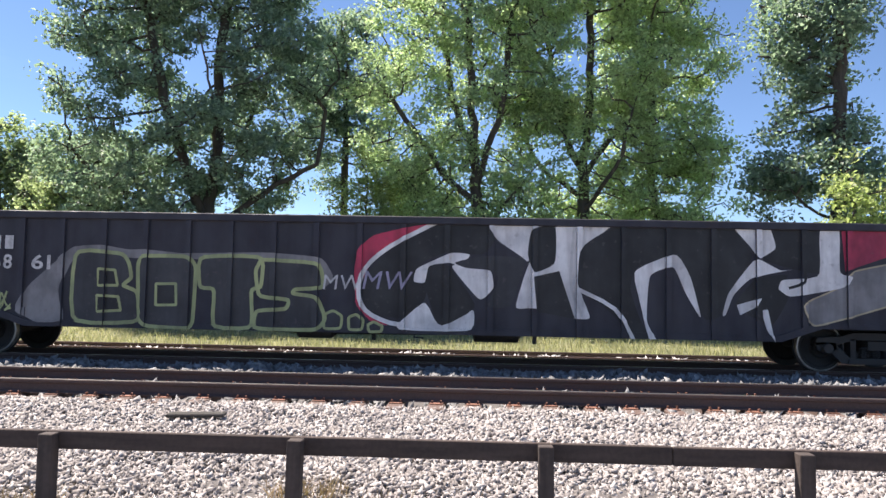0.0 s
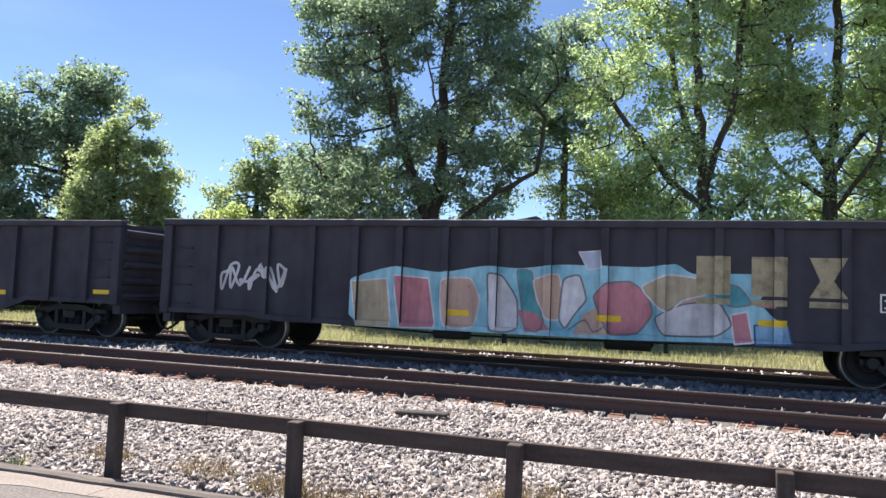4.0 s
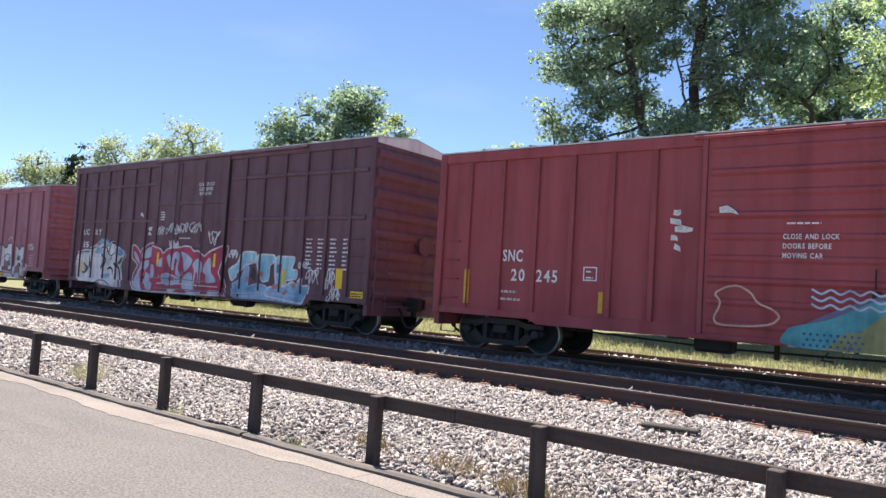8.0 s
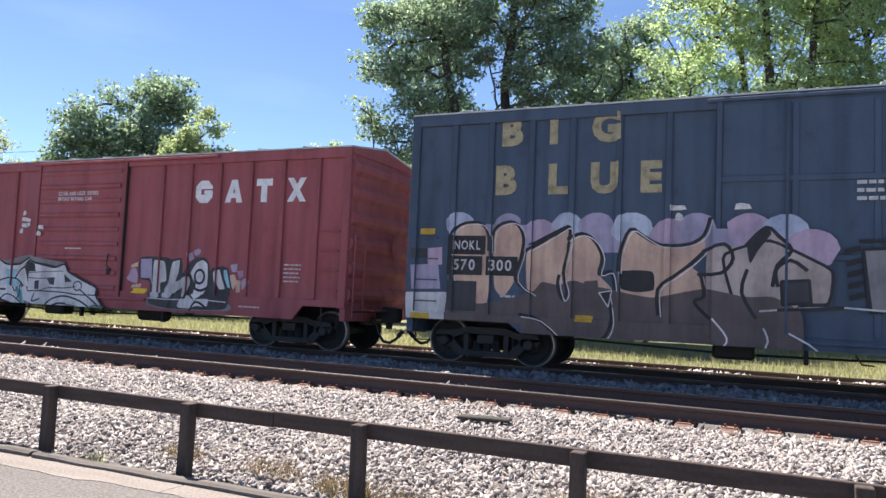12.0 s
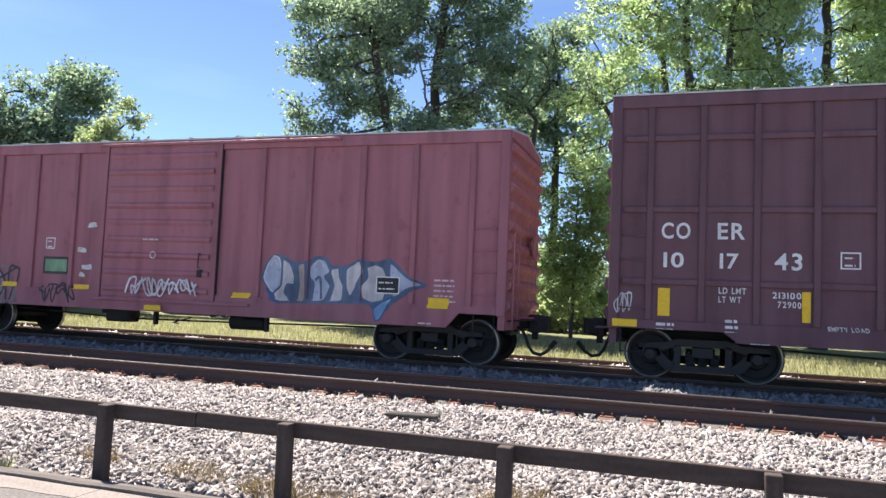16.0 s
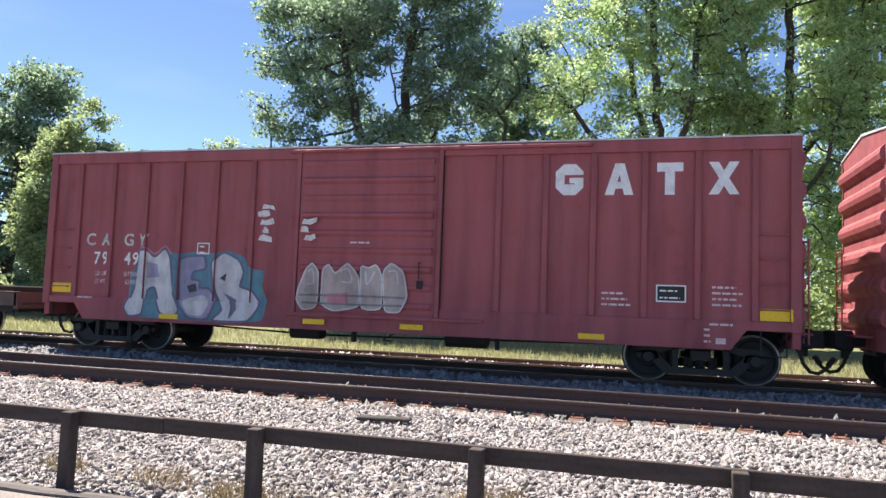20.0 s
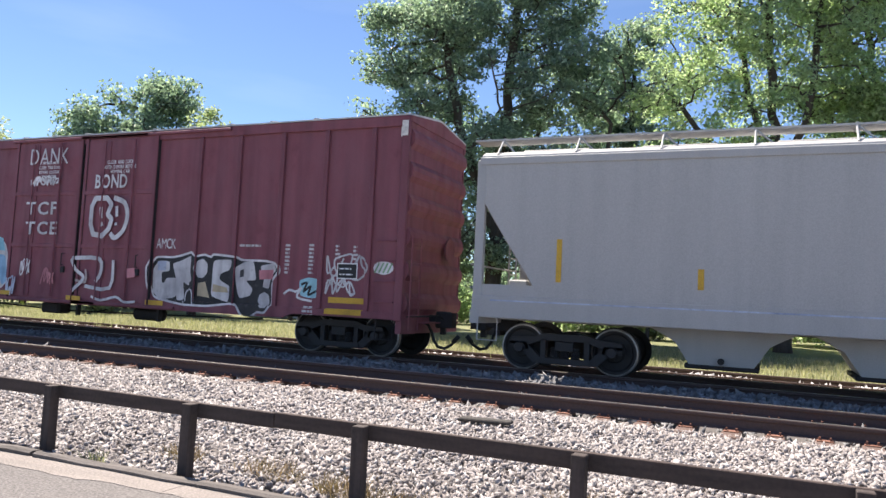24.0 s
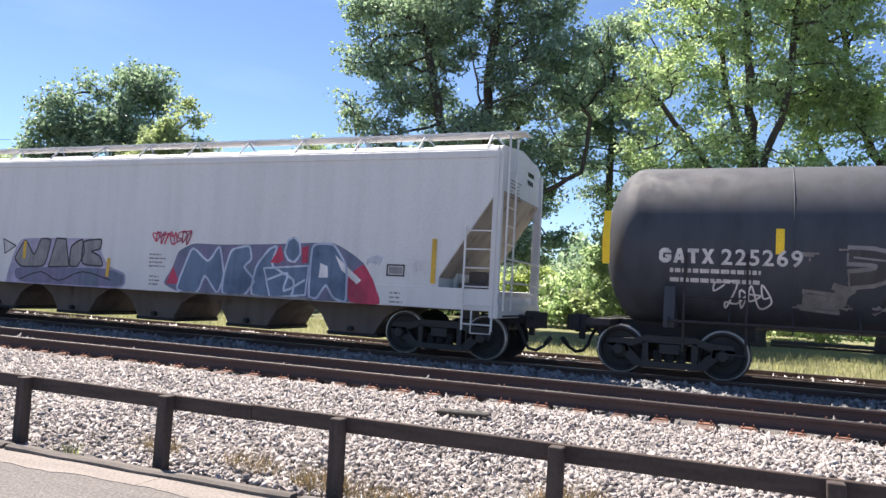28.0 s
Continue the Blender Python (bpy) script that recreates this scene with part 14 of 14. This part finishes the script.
stones("ballast_stones", "blue-grey crushed stone between the two tracks", 15000, lambda r, n: r.uniform(-44, 12, n), lambda r, n: 11.9 + 2.0 * r.random(n) ** 1.2, 0.047, STONES_DARK, 12, lift=0.025)

LIME = per_island("pale_lime_stone", [(0.0, (0.45, 0.45, 0.46)), (1.0, (0.8, 0.8, 0.82))], 0.9, 60)
stones("lime_patch", "patch of pale limed stones between the tracks", 260, lambda r, n: -2.0 + r.normal(size=n) * 0.32, lambda r, n: 14.45 + r.normal(size=n) * 0.16, 0.036, LIME, 8, lift=0.02)

# ---- grass and weeds ----
BLADES = per_island("dry_grass_blade", [(0, (0.12, 0.14, 0.065)), (0.4, (0.2, 0.21, 0.11)), (0.75, (0.31, 0.29, 0.18)), (1, (0.42, 0.38, 0.28))], 0.7, 8, 0.45)
WEED = per_island("dry_weed", [(0, (0.1, 0.09, 0.045)), (0.5, (0.2, 0.145, 0.08)), (1, (0.3, 0.2, 0.13))], 0.7, 8, 0.3)


def blades(name, C, h, w, material, seed, label, lean=0.35, category="grass", kind="stuff"):
    rng = np.random.default_rng(seed)
    n = len(C)
    a = rng.uniform(0, 6.283, n)
    u = np.stack([np.cos(a), np.sin(a), np.zeros(n)], 1)
    hh = h * rng.uniform(0.5, 1.3, n)
    tip = C + np.stack([rng.normal(size=n) * lean * hh, rng.normal(size=n) * lean * hh, hh], 1)
    mid = C * 0.45 + tip * 0.55 + np.array([0, 0, 0.08]) * hh[:, None]
    ww = (w * rng.uniform(0.6, 1.4, n))[:, None]
    V = np.stack([C - u * ww, C + u * ww, mid + u * ww * 0.7, mid - u * ww * 0.7, tip], 1).reshape(-1, 3)
    i = np.arange(n)[:, None] * 5
    F = np.concatenate([i + np.array([[0, 1, 2]]), i + np.array([[0, 2, 3]]), i + np.array([[3, 2, 4]])], 1).reshape(-1)
    me = bpy.data.meshes.new(name)
    me.vertices.add(len(V))
    me.vertices.foreach_set("co", V.ravel())
    me.loops.add(len(F))
    me.loops.foreach_set("vertex_index", F.astype(np.int32))
    me.polygons.add(n * 3)
    me.polygons.foreach_set("loop_start", np.arange(0, len(F), 3, dtype=np.int32))
    me.update(calc_edges=True)
    me.materials.append(material)
    return tagged(new(name, me), label, category, kind=kind)


def grass_field():
    rng = np.random.default_rng(4)
    n = 52000
    x = rng.uniform(-50, 20, n)
    y = 17.6 + 14 * rng.random(n) ** 1.4
    keep = np.array([noise.noise((a * 0.25, b * 0.5, 0)) for a, b in zip(x, y)]) + (y - 20.9) * 0.28 + rng.normal(size=n) * 0.25 > 0.15
    x, y = x[keep], y[keep]
    z = np.array([ground_z(v) for v in y])
    blades("grass_tufts", np.stack([x, y, z], 1), 0.2, 0.012, BLADES, 5, "tall dry yellow-green grass beside the track")


grass_field()


def weeds():
    rng = np.random.default_rng(6)
    spots = [(-5.95, 5.33, 70, 0.16, 0.1, BLADES), (-11.4, 5.8, 160, 0.25, 0.45, BLADES), (-8.2, 5.35, 50, 0.12, 0.15, BLADES)]
    spots += [(-2.6, 5.5, 198, 0.15, 0.42, WEED), (-1.9, 5.55, 156, 0.17, 0.32, WEED), (-0.7, 5.6, 192, 0.20, 0.4, WEED), (-4.2, 5.75, 156, 0.15, 0.4, WEED), (-5.3, 5.8, 130, 0.15, 0.25, WEED), (0.9, 5.7, 156, 0.15, 0.4, WEED), (0.1, 5.6, 156, 0.17, 0.4, WEED), (-3.3, 5.6, 200, 0.18, 0.35, WEED), (2.0, 5.7, 132, 0.15, 0.4, WEED), (-1.3, 6.1, 160, 0.18, 0.35, WEED)]
    for i, (x, y, n, h, r, m) in enumerate(spots):
        a, q = rng.uniform(0, 6.283, n), r * np.sqrt(rng.random(n))
        px, py = x + q * np.cos(a), y + 0.45 * q * np.sin(a)
        C = np.stack([px, py, np.array([ground_z(v) for v in py])], 1)
        blades("weed", C, h, 0.0045, m, 20 + i, "dry brown and green weeds growing through gravel", 0.6, "weed", "thing")


weeds()


# ---- movement ----
SPEED = 14.05


def motions():
    for car, x0 in CARS:
        walk(car, [(t, pose(x0 + SPEED * t, FAR, RAIL_Z)) for t in (0.0, 7.0, 14.0, 21.0, 28.0)])
    # wheels roll while their car is within sight of the crossing place
    for w, car, dx in WHEELS:
        x0 = car.location.x - SPEED * 28.0 + w.parent.location.x
        a, b = max(0.0, (-48 - x0) / SPEED), min(28.0, (24 - x0) / SPEED)
        k0, k1 = int(a * FPS), int(b * FPS)
        turn = math.degrees(SPEED / FPS / AXLE)
        rows = [(k / FPS, pose(dx, 0, AXLE, 0, (k - k0) * turn, 0)) for k in range(k0, k1 + 1)]
        if k0 > 0:
            rows.insert(0, (0.0, pose(dx, 0, AXLE)))
        if k1 / FPS < 28.0:
            rows.append((28.0, rows[-1][1]))
        walk(w, rows)


motions()
